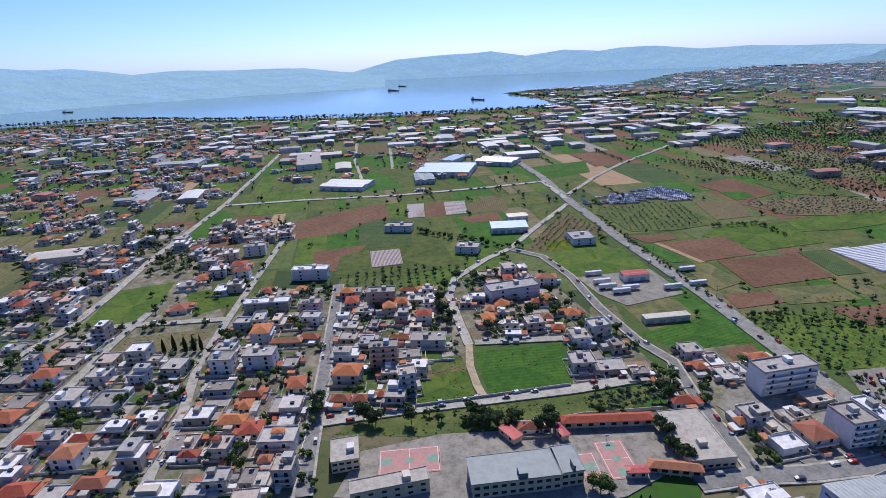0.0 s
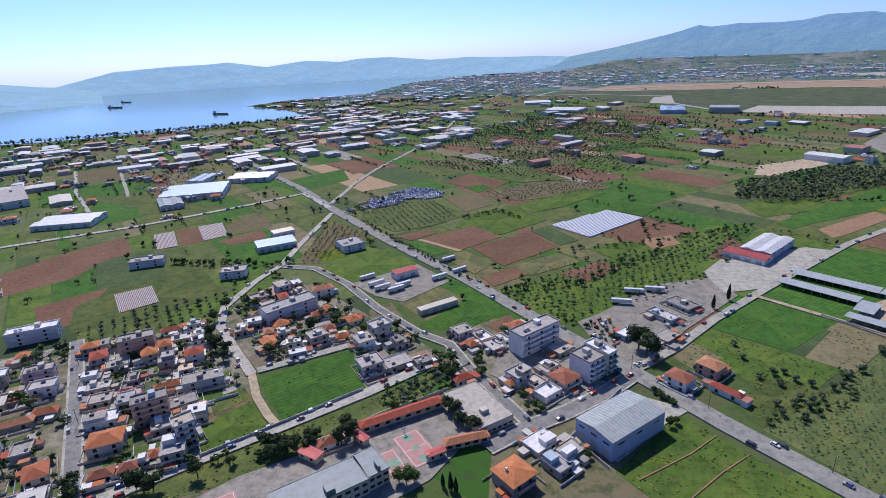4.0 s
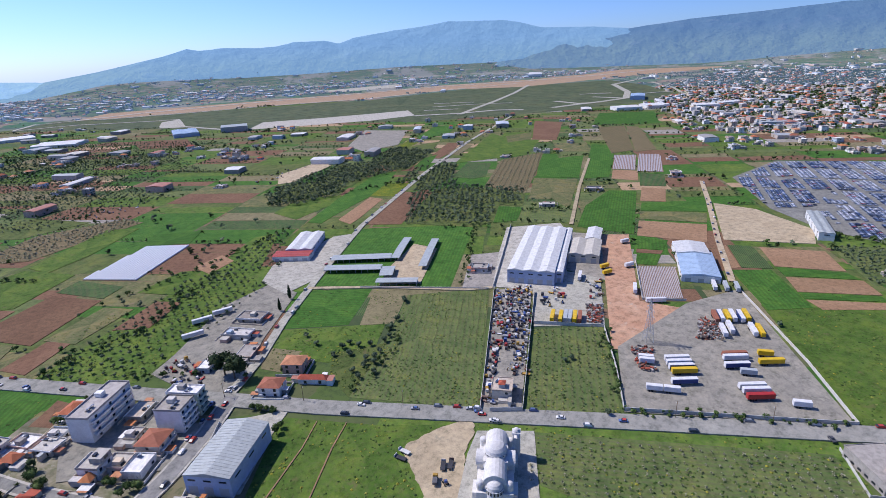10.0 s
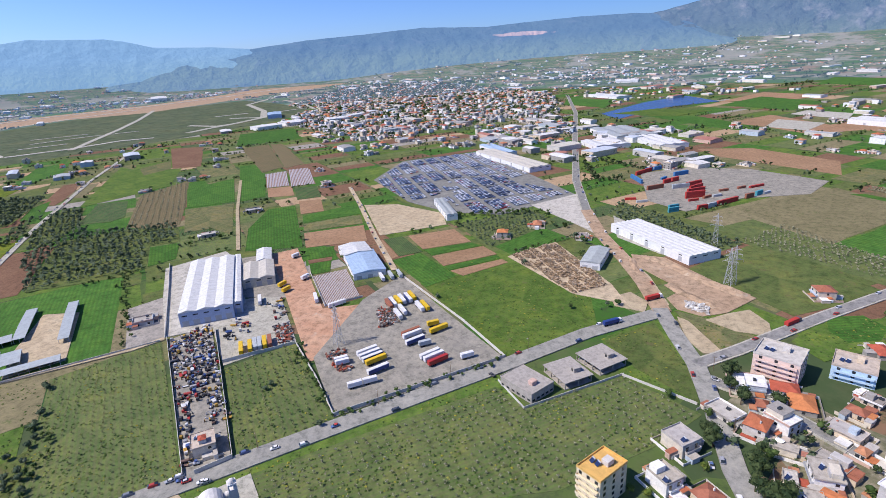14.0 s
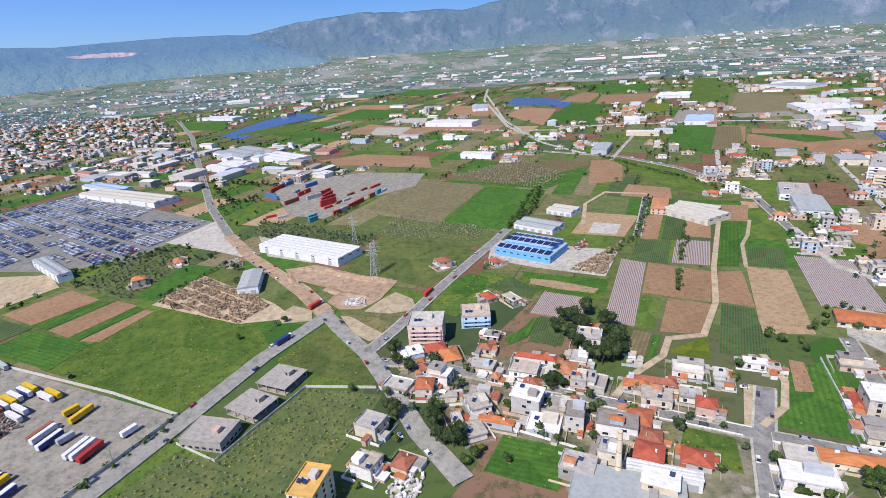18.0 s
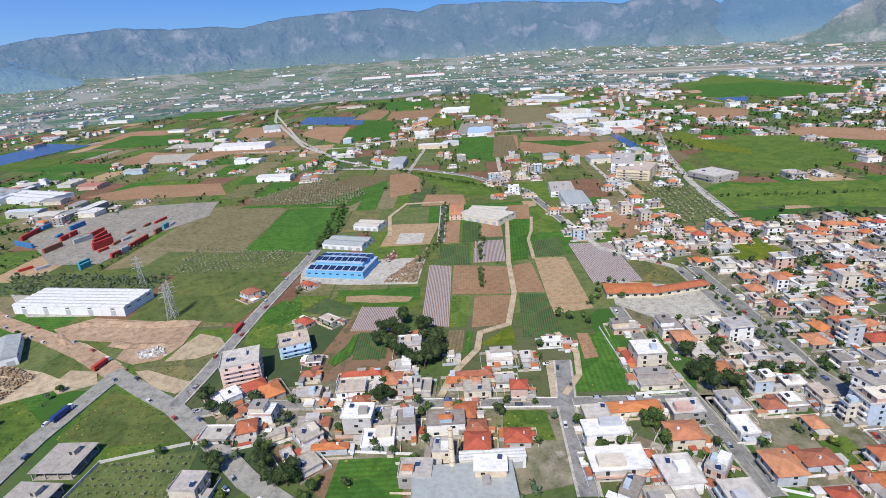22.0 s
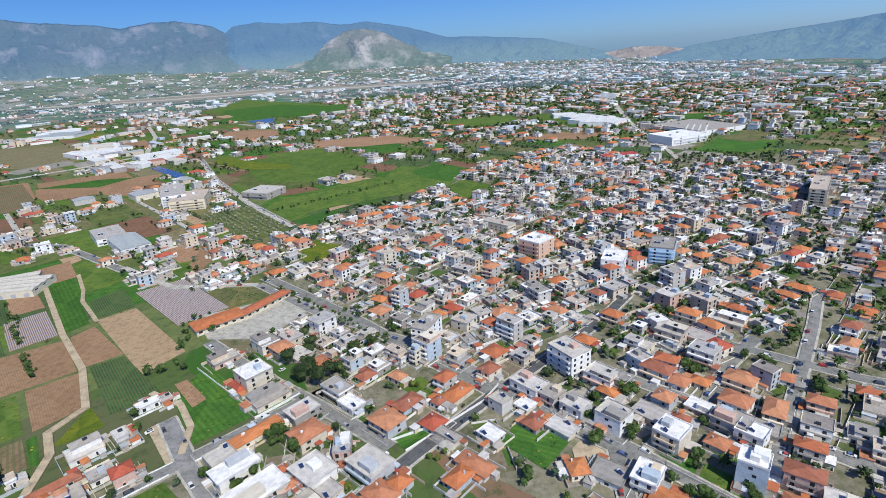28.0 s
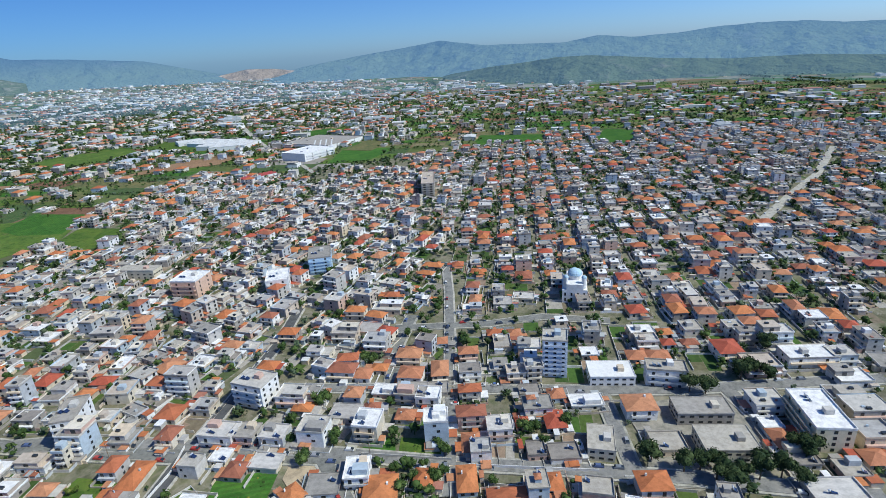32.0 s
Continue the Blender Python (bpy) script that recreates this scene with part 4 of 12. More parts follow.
def plant_far_trees():
    names = {"olive": ("olive_grove", "rows of grey-green olive trees"), "bare": ("orchard_trees", "rows of pale bare fruit trees"), "sapling": ("young_orchard", "rows of young fruit trees in grass"),
             "leaf": ("far_trees", "scattered dark green trees and hedges"), "pine": ("far_pines", "dark belt of distant pines")}
    far_off = []
    sets = []
    for kind, rows in FAR_TREES.items():
        rows = [h for h in rows if math.hypot(h[0], h[1]) < foot_r(math.degrees(math.atan2(-h[0], h[1]))) + 60]
        far_off += [h for h in rows if distant_at(h[0], h[1])]
        sets.append((kind, kind, [h for h in rows if not distant_at(h[0], h[1])]))
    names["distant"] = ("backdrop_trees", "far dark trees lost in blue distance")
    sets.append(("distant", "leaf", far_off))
    for mat, kind, rows in sets:
        V, F, base = [], [], 0
        for x, y, z, s in rows:
            v, f = FAR_CROWNS[kind, int(math.hypot(x, y) > 480) + int(math.hypot(x, y) > 1150)][rng.randrange(4)]
            a = rng.uniform(0, 6.28)
            arr = np.array([tuple(p) for p in v]) * s
            rot = np.array([[math.cos(a), math.sin(a), 0], [-math.sin(a), math.cos(a), 0], [0, 0, 1]])
            V.append(arr @ rot + np.array([x, y, z + s * 1.2]))
            F.append(np.array(f) + base)
            base += len(v)
            if math.hypot(x, y) > 1150:
                continue
            t = 0.09 * s + 0.03
            V.append(np.array([(x - t, y - t, z - 0.4), (x + t, y - t, z - 0.4), (x, y + t, z - 0.4), (x, y, z + s)]))
            F.append(np.array([(0, 1, 3), (1, 2, 3), (2, 0, 3)]) + base)
            base += 4
        V, F = np.concatenate(V), np.concatenate(F)
        me = bpy.data.meshes.new(names[mat][0])
        me.vertices.add(len(V))
        me.vertices.foreach_set("co", V.astype(np.float32).ravel())
        me.loops.add(len(F) * 3)
        me.loops.foreach_set("vertex_index", F.astype(np.int32).ravel())
        me.polygons.add(len(F))
        me.polygons.foreach_set("loop_start", np.arange(0, len(F) * 3, 3, dtype=np.int32))
        me.materials.append(MATS["haze_leaf" if mat == "distant" else mat])
        me.update(calc_edges=True)
        tagged(new(names[mat][0], me), names[mat][1], "trees", "", "stuff")


# shared small pieces
def unit_window():
    bm = bmesh.new()
    add_box(bm, -0.5, 0.5, -0.05, 0.05, 0, 1)
    return mesh_of("window", bm, "pane")


WINDOW = unit_window()
SHUTTER = mesh_of("roller_door", box_bm(-0.5, 0.5, -0.06, 0.06, 0, 1), "tank")
GARAGE = mesh_of("roller_door", box_bm(-0.5, 0.5, -0.06, 0.06, 0, 1), "steel")


def heater_mesh():
    bm = bmesh.new()
    v = [bm.verts.new(p) for p in ((-1, -0.9, 0.1), (1, -0.9, 0.1), (1, 0.6, 1.1), (-1, 0.6, 1.1), (-1, -0.9, 0.0), (1, -0.9, 0.0), (1, 0.7, 1.0), (-1, 0.7, 1.0))]
    for f in ((0, 1, 2, 3), (7, 6, 5, 4), (0, 4, 5, 1), (1, 5, 6, 2), (2, 6, 7, 3), (3, 7, 4, 0)):
        bm.faces.new([v[i] for i in f])
    add_box(bm, -0.9, -0.8, 0.5, 0.6, -0.1, 1.0)
    add_box(bm, 0.8, 0.9, 0.5, 0.6, -0.1, 1.0)
    return mesh_of("solar_panel", bm, "solar")


HEATER = heater_mesh()
bm = bmesh.new()
bmesh.ops.create_cone(bm, cap_ends=True, segments=8, radius1=0.28, radius2=0.28, depth=1.8, matrix=Matrix.Translation((0, 0.75, 1.35)) @ Matrix.Rotation(radians(90), 4, "Y"))
TANK = mesh_of("boiler", bm, "tank")


def place(mesh, name, parent, x, y, z, rz=0.0, sx=1.0, sy=1.0, sz=1.0, label=""):
    ob = new(name, mesh)
    ob.parent = parent
    ob.matrix_basis = pose(x, y, z, 0, 0, rz) @ Matrix.Diagonal((sx, sy, sz, 1))
    return tagged(ob, label)


def windows_on(parent, w, d, floors, storey, per, sides="fblr", z0=0.9, ww=1.3, wh=1.5, base=0.0):
    """Real panes, a little proud of the wall, on the named sides."""
    for fl in range(floors):
        z = base + fl * storey + z0
        for s in sides:
            span = w if s in "fb" else d
            n = max(1, min(per, int(span / 3)))
            for i in range(n):
                t = (i + 0.5) / n * span - span / 2
                x, y, a = {"f": (t, -d / 2, 0), "b": (t, d / 2, 0), "l": (-w / 2, t, 90), "r": (w / 2, t, 90)}[s]
                place(WINDOW, "window", parent, x, y, z, a, ww, 1.0, wh)


def parapet_bm(w, d, z, h=0.7, t=0.2, over=0.0):
    bm = bmesh.new()
    a, b = w / 2 + over, d / 2 + over
    add_box(bm, -a, a, -b, b, z - 0.25, z)
    add_box(bm, -a, a, -b, -b + t, z, z + h)
    add_box(bm, -a, a, b - t, b, z, z + h)
    add_box(bm, -a, -a + t, -b + t, b - t, z, z + h)
    add_box(bm, a - t, a, -b + t, b - t, z, z + h)
    return bm


def balcony_bm(w, depth, z, d):
    bm = bmesh.new()
    add_box(bm, -w / 2, w / 2, -d / 2 - depth, -d / 2 + 0.02, z - 0.16, z)
    add_box(bm, -w / 2, w / 2, -d / 2 - depth, -d / 2 - depth + 0.1, z, z + 0.95)
    add_box(bm, -w / 2, -w / 2 + 0.1, -d / 2 - depth + 0.1, -d / 2, z, z + 0.95)
    add_box(bm, w / 2 - 0.1, w / 2, -d / 2 - depth + 0.1, -d / 2, z, z + 0.95)
    return bm


HOUSE = {}
SPOT = (0, 0, -60)


def house_type(style, variant):
    """A house of 10 by 11 metres: walls, floors of balconies, panes, roof and what stands on it."""
    key = (style, variant)
    if key in HOUSE:
        return HOUSE[key]
    flat, n = style[0] == "f", int(style[1])
    w, d, st = 10.0, 11.0, 3.05
    P = {}
    P["wall"] = mesh_of("wall", box_bm(-w / 2, w / 2, -d / 2, d / 2, -0.6, n * st), "wall_paint")
    bal = []
    for fl in range(1, n):
        bal.append(mesh_of("balcony", balcony_bm(w - (0.0 if variant else 2.4), 1.3, fl * st, d), "wall_paint"))
    if flat:
        P["roof"] = mesh_of("roof", parapet_bm(w, d, n * st + 0.25, 0.45 if variant else 0.75, 0.2, 0.15 + 0.35 * variant), "roof_screed")
    else:
        P["roof"] = mesh_of("roof", hip_bm(w, d, n * st + 0.2, 2.1 + 0.3 * variant, 0.6), "tile")
    HOUSE[key] = (w, d, st, n, flat, P, bal)
    return HOUSE[key]


HUT = mesh_of("stair_hut", box_bm(-1.6, 1.6, -1.9, 1.9, 0, 2.4, bevel=0.05), "wall_paint")
HUT_TILE = mesh_of("stair_hut_roof", hip_bm(3.2, 3.8, 0, 0.9, 0.25), "tile")
CHIMNEY = mesh_of("chimney", box_bm(-0.35, 0.35, -0.35, 0.35, 0, 1.6, bevel=0.04), "wall_paint")
HOUSES, TAKEN = [], []
HOUSE_WORDS = {"f1": "low flat-roofed concrete house with parapet", "f2": "two-storey flat-roofed house with balcony", "f3": "three-storey flat-roofed house with balconies", "f4": "four-storey apartment house with balconies",
               "f5": "five-storey apartment block with balconies", "r1": "small house with orange tiled roof", "r2": "two-storey house with orange tiled hip roof", "r3": "three-storey house under an orange tiled roof"}


def house(style, x, y, rot, w, d):
    """Note a house; the nearest are built with all their parts, the rest in one town mesh."""
    if any((x - a) ** 2 + (y - b) ** 2 < (0.6 * r + 0.32 * min(w, d)) ** 2 for a, b, r in TAKEN):
        return
    HOUSES.append((style, x, y, rot, w, d))
    TAKEN.append((x, y, max(w, d) / 2 + 1.5))


def build_house(style, x, y, rot, w, d):
    variant = rng.randrange(2)
    w0, d0, st, n, flat, P, bal = house_type(style, variant)
    front = rot + rng.choice((0, 0, 180))
    sx, sy = w / w0, d / d0
    t = thing("house", HOUSE_WORDS[style], "house", "town houses", m=pose(x, y, 0, 0, 0, front) @ Matrix.Diagonal((sx, sy, rng.uniform(0.95, 1.06), 1)))
    part("wall", P["wall"], "", t)
    part("roof", P["roof"], "", t)
    for me in bal:
        part("balcony", me, "", t)
    for fl in range(n):
        z = fl * st + 0.9
        for xx in (-2.6, 2.2):
            tall = fl > 0
            place(WINDOW, "window", t, xx, -d0 / 2, z - (0.7 if tall else 0), 0, 1.5 / sx, 1, 2.1 if tall else 1.3)
        place(WINDOW, "window", t, rng.choice((-1, 1)) * w0 / 2, rng.uniform(-3, 3), z, 90, 1.5, 1, 1.3)
        place(WINDOW, "window", t, rng.uniform(-3, 3), d0 / 2, z, 0, 1.4, 1, 1.3)
    top = n * st + 0.25
    if flat:
        if rng.random() < 0.65 and n > 1:
            hx, hy = rng.choice((-2.2, 0, 2.2)), rng.uniform(0.5, 2.6)
            hut = place(HUT, "stair_hut", t, hx, hy, top, 0, 1, 1, rng.uniform(0.8, 1.1))
            if rng.random() < 0.3:
                place(HUT_TILE, "stair_hut_roof", hut, 0, 0, 2.4, 0)
        if rng.random() < 0.45:
            place(HUT, "roof_room", t, rng.choice((-1.6, 1.6)), rng.choice((-2.2, 2.6)), top, 0, rng.uniform(1.4, 2.0), rng.uniform(1.0, 1.5), 1.12)
        for i in range(1):
            hx, hy = rng.uniform(-3.6, 3.6), rng.uniform(-4, -1.2)
            hp = place(HEATER, "solar_panel", t, hx, hy, top + 0.1, 180 - front, 1 / sx, 1 / sy, 1)
            place(TANK, "boiler", hp, 0, 0, 0, 0)
    else:
        place(CHIMNEY, "chimney", t, rng.choice((-2.4, 2.2)), rng.uniform(0.6, 2.4), top + 0.8)


def taken(x, y, gap=0.0):
    return any((x - a) ** 2 + (y - b) ** 2 < (r + gap) ** 2 for a, b, r in TAKEN)


def claim(x, y, rot, w, d):
    c, s = math.cos(radians(rot)), math.sin(radians(rot))
    nx, ny = max(1, round(w / 10)), max(1, round(d / 10))
    for i in range(nx):
        for j in range(ny):
            u, v = ((i + 0.5) / nx - 0.5) * w, ((j + 0.5) / ny - 0.5) * d
            TAKEN.append((x + u * c - v * s, y + u * s + v * c, max(w / nx, d / ny) / 2 + 2))


def office(x, y, rot, w, d, h, mat, floors):
    """A block of flats or offices: walls, a balcony a floor, panes, parapet and stair hut."""
    claim(x, y, rot, w, d)
    t = thing("apartment_building", "%s %d-storey flat-roofed building with rows of windows" % ({"white": "white", "cream": "cream", "peach": "peach-coloured", "pink": "pink", "pinkish": "pale pink", "mint": "mint green", "stone": "weathered grey", "bluewhite": "light blue", "blueslab": "pale blue-white slab", "concrete": "grey"}[mat], floors), "building", m=pose(x, y, level(x, y), 0, 0, rot))
    st = h / floors
    wm = "concreteraw" if mat == "concrete" else mat
    part("wall", box_bm(-w / 2, w / 2, -d / 2, d / 2, -0.8, h), wm, t)
    rm = "roof_screed" if mat != "cream" or floors < 5 else "yellowroof"
    part("roof", parapet_bm(w, d, h + 0.25, 0.8, 0.25, 0.12), rm, t)
    bw = balcony_bm(w * 0.9, 1.4, 0, d)
    me = mesh_of("balcony", bw, wm)
    far = math.hypot(x, y) > 600
    for fl in range(1, floors):
        place(me, "balcony", t, 0, 0, fl * st)
    near = math.hypot(x, y) < 330
    windows_on(t, w, d, floors, st, 3 if near else 2, "fbr" if near else "fr", 0.8, 1.5 if not far else 3.0, min(1.6, st * 0.55))
    place(HUT, "stair_hut", t, w * 0.1, d * 0.12, h + 0.25)
    for i in range(2):
        hp = place(HEATER, "solar_panel", t, -w * 0.3 + i * 2.6, -d * 0.1, h + 0.4, 180 - rot)
        place(TANK, "boiler", hp, 0, 0, 0, 0)


def flatblock(x, y, rot, w, d, h, mat):
    """A low workshop or hall with a flat weathered roof and a band of windows."""
    claim(x, y, rot, w, d)
    t = thing("workshop", "low %s building with flat weathered roof" % {"stone": "grey", "white": "white", "concreteraw": "raw concrete", "greysheet": "metal-roofed"}[mat], "building", m=pose(x, y, level(x, y), 0, 0, rot))
    part("wall", box_bm(-w / 2, w / 2, -d / 2, d / 2, -0.8, h), "creamwall" if mat in ("stone", "greysheet") else mat, t)
    part("roof", parapet_bm(w, d, h + 0.25, 0.35, 0.25, 0.2), mat, t)
    windows_on(t, w, d, max(1, int(h / 3)), 3.0, 6, "fblr", 1.1, 2.0, 1.1)
    place(HUT, "stair_hut", t, w * 0.22, -d * 0.05, h + 0.25, 0, 1, 1, 0.9)


def shed(x, y, rot, w, d, h, roof, wall, bays):
    """A steel hall: walls, shallow gables in bays, ribs on the sheeting, roller doors and a band of panes."""
    claim(x, y, rot, w, d)
    t = thing("warehouse", "%s warehouse with ribbed %s roof" % ("blue-walled" if wall == "bluewall" else "pale-walled", {"greysheet": "grey", "whitesheet": "white", "creamsheet": "beige", "bluesheet": "blue", "redsheet": "dark red", "barnsheet": "grey"}[roof]), "warehouse", m=pose(x, y, level(x, y), 0, 0, rot))
    part("wall", box_bm(-w / 2, w / 2, -d / 2, d / 2, -0.8, h), wall, t)
    along = d >= w
    span = (w if along else d) / bays
    length = (d if along else w) + 0.5
    up = min(1.6, span * 0.12)
    for i in range(bays):
        bm = bmesh.new()
        a0, a1 = -span / 2 - 0.15, span / 2 + 0.15
        c = (i + 0.5) * span - (w if along else d) / 2
        step = max(1.8, length / 20)
        cuts, e = [(-length / 2, 0.0)], -length / 2 + step
        while e < length / 2 - 0.5:
            cuts += [(e - 0.1, 0.0), (e - 0.06, 0.11), (e + 0.06, 0.11), (e + 0.1, 0.0)]
            e += step
        cuts.append((length / 2, 0.0))
        rows = []
        for e, rib in cuts:
            prof = [(a0, 0), (a0, 0.25 + rib), (0, 0.25 + up + rib), (a1, 0.25 + rib), (a1, 0)]
            rows.append([bm.verts.new((c + p, e, h + q) if along else (e, c + p, h + q)) for p, q in prof])
        for ra, rb in zip(rows, rows[1:]):
            for k in range(4):
                bm.faces.new((ra[k], ra[k + 1], rb[k + 1], rb[k]))
        bm.faces.new(rows[0][::-1])
        bm.faces.new(rows[-1])
        bmesh.ops.recalc_face_normals(bm, faces=bm.faces)
        part("roof", bm, roof, t)
    far = math.hypot(x, y) > 900
    nd = max(1, min(2 if far else 5, int(w / 7)))
    for i in range(nd):
        xx = ((i + 0.5) / nd - 0.5) * w
        place(GARAGE, "roller_door", t, xx, -d / 2, 0, 0, min(4.2, w / nd * 0.6), 1.0, min(4.2, h * 0.6))
        if h > 6 and not far:
            place(WINDOW, "window", t, xx, -d / 2, h * 0.72, 0, min(3.4, w / nd * 0.6), 1.0, 0.9)
    for s in (-1, 1):
        for i in range(0 if far else min(3, int(d / 10))):
            place(WINDOW, "window", t, s * w / 2, ((i + 0.5) / min(3, int(d / 10)) - 0.5) * d, h * 0.68, 90, 4.2, 1.0, 0.8)


def barn(x, y, rot, w, d, h):
    """A long open stable: posts, a back wall and a shallow sheet roof."""
    claim(x, y, rot, w, d)
    t = thing("stable", "long low stable with grey sheet roof", "barn", "stables", m=pose(x, y, level(x, y), 0, 0, rot))
    part("wall", box_bm(-w / 2, w / 2, d / 2 - 0.25, d / 2, -0.4, h), "whitewall", t)
    bm = bmesh.new()
    v = []
    for e in (-w / 2 - 0.4, w / 2 + 0.4):
        v.append([bm.verts.new((e, p, q)) for p, q in ((-d / 2 - 0.6, h), (-d / 2 - 0.6, h + 0.15), (0, h + 0.8), (d / 2 + 0.6, h + 0.15), (d / 2 + 0.6, h))])
    for k in range(5):
        bm.faces.new((v[0][k], v[0][(k + 1) % 5], v[1][(k + 1) % 5], v[1][k]))
    bm.faces.new(v[0][::-1])
    bm.faces.new(v[1])
    bmesh.ops.recalc_face_normals(bm, faces=bm.faces)
    part("roof", bm, "barnsheet", t)
    n = max(2, int(w / 5))
    me = mesh_of("post", box_bm(-0.12, 0.12, -0.12, 0.12, -0.4, h), "steel")
    for i in range(n + 1):
        place(me, "post", t, (i / n - 0.5) * (w - 0.4), -d / 2 + 0.2, 0)


def solar_shed(x, y, rot, w, d, h):
    """The bright blue hall with panels on its stepped roofs."""
    claim(x, y, rot, w, d)
    t = thing("warehouse", "bright blue factory hall with rooftop solar panels", "warehouse", m=pose(x, y, level(x, y), 0, 0, rot))
    part("wall", box_bm(-w / 2, w / 2, -d / 2, d / 2, -0.8, h - 1.5), "blue", t)
    part("wall", box_bm(-w / 2 + 4, w / 2 - 4, -d / 2 + d * 0.3, d / 2, h - 1.5, h + 1.5), "blue", t, "raised blue clerestory wall")
    part("roof", hip_bm(w, d, h - 1.3, 1.2, 0.2), "bluesheet", t)
    part("roof", hip_bm(w - 8, d * 0.7, h + 1.6, 1.2, 0.3), "bluesheet", t).location.y = d * 0.15
    me = mesh_of("solar_panel", box_bm(-0.5, 0.5, -0.5, 0.5, 0, 0.08), "solar")
    for i in range(8):
        for j in range(2):
            ob = place(me, "solar_panel", t, -w / 2 + 5 + i * (w - 10) / 7, d * 0.15 + (j - 0.5) * d * 0.3, h + 2.35, 0, (w - 10) / 8, d * 0.2, 1)
            ob.rotation_euler.x = radians(6 if j == 0 else -6)
    for i in range(8):
        ob = place(me, "solar_panel", t, -w / 2 + 4 + i * (w - 8) / 7, -d * 0.36, h - 0.6, 0, (w - 8) / 8.6, d * 0.2, 1)
        ob.rotation_euler.x = radians(8)
    windows_on(t, w, d, 1, 3, 8, "flr", 3.2, 2.6, 1.0)


def house_block(x, y, rot, w, d, h, mat):
    claim(x, y, rot, w, d)
    t = thing("farm_building", "small two-storey building with orange tiled roof", "building", m=pose(x, y, level(x, y), 0, 0, rot))
    part("wall", box_bm(-w / 2, w / 2, -d / 2, d / 2, -0.8, h), "peach", t)
    part("roof", hip_bm(w, d, h + 0.1, 2.0, 0.4), "tile", t)
    windows_on(t, w, d, 2, 3, 3)


def school_block(x, y, rot, w, d, h, mat):
    claim(x, y, rot, w, d)
    t = thing("school_building", "long two-storey school with grey metal roof", "school", m=pose(x, y, level(x, y), 0, 0, rot))
    part("wall", box_bm(-w / 2, w / 2, -d / 2, d / 2, -0.8, h), "creamwall", t)
    bm = parapet_bm(w, d, h + 0.3, 0.2, 0.3, 0.5)
    part("roof", bm, mat, t)
    part("stair_hut", box_bm(w * 0.02, w * 0.12, -d / 2, -d / 2 + 4.5, h + 0.3, h + 2.8), mat, t)
    windows_on(t, w, d, 2, 3.4, 10, "fblr", 1.2, 2.2, 1.4)


def tiled_wing(x, y, rot, w, d, h, n):
    """A row of classrooms under one long tiled roof, with a verandah of posts."""
    claim(x, y, rot, w, d)
    t = thing("classroom_wing", "long low classroom wing with orange tiled roof", "building", m=pose(x, y, level(x, y), 0, 0, rot))
    part("wall", box_bm(-w / 2, w / 2, -d / 2 + 0.8, d / 2, -0.8, h), "creamwall", t)
    part("roof", hip_bm(w, d, h + 0.05, 1.5, 0.6), "tile", t)
    me = mesh_of("post", box_bm(-0.13, 0.13, -0.13, 0.13, -0.4, h), "creamwall")
    for i in range(n + 1):
        place(me, "post", t, (i / n - 0.5) * (w - 0.5), -d / 2 + 0.1, 0)
    for i in range(n):
        place(WINDOW, "window", t, ((i + 0.5) / n - 0.5) * w, -d / 2 + 0.8, 1.1, 0, 2.4, 1, 1.5)


def redflat(x, y, rot, w, d, h):
    claim(x, y, rot, w, d)
    t = thing("shelter", "small yard building with dark red roof", "building", m=pose(x, y, level(x, y), 0, 0, rot))
    part("wall", box_bm(-w / 2 + 0.4, w / 2 - 0.4, -d / 2 + 0.4, d / 2 - 0.4, -0.6, h), "creamwall", t)
    part("roof", hip_bm(w, d, h, 0.5, 0.3), "redsheet", t)
    windows_on(t, w - 0.8, d - 0.8, 1, 3, 2, "fl")


def open_frame(x, y, rot, w, d, h):
    """An unfinished house: slab, columns, half-built walls and a stair hut."""
    claim(x, y, rot, w, d)
    t = thing("unfinished_house", "raw concrete shell of an unfinished house", "house", "unfinished houses", m=pose(x, y, level(x, y), 0, 0, rot))
    part("floor_slab", box_bm(-w / 2, w / 2, -d / 2, d / 2, -0.6, 0.25), "concreteraw", t)
    part("roof", box_bm(-w / 2 - 0.5, w / 2 + 0.5, -d / 2 - 0.5, d / 2 + 0.5, h - 0.4, h, bevel=0.05), "concreteraw", t)
    me = mesh_of("column", box_bm(-0.22, 0.22, -0.22, 0.22, 0.2, h - 0.3), "concreteraw")
    for i in range(4):
        for j in range(3):
            place(me, "column", t, (i / 3 - 0.5) * (w - 0.8), (j / 2 - 0.5) * (d - 0.8), 0)
    part("wall", box_bm(-w / 2 + 0.4, w / 2 - 3.5, d * 0.05, d * 0.05 + 0.25, 0.2, h - 0.35), "wallblock", t)
    part("wall", box_bm(-w / 2 + 0.4, -w / 2 + 0.65, -d / 2 + 2.0, d * 0.05, 0.2, h - 0.35), "wallblock", t)
    hut = part("stair_hut", box_bm(w * 0.05, w * 0.05 + 3.6, d * 0.05, d * 0.05 + 4.2, h, h + 2.3), "concreteraw", t)
    part("hut_slab", box_bm(w * 0.05 - 0.3, w * 0.05 + 3.9, d * 0.05 - 0.3, d * 0.05 + 4.5, h + 2.3, h + 2.5), "concreteraw", hut)
    # dark panel on the closed wall stands for the shade in a doorway
    place(WINDOW, "opening", hut, w * 0.05 + 1.8, d * 0.05, h + 0.3, 0, 1.4, 1, 1.7)

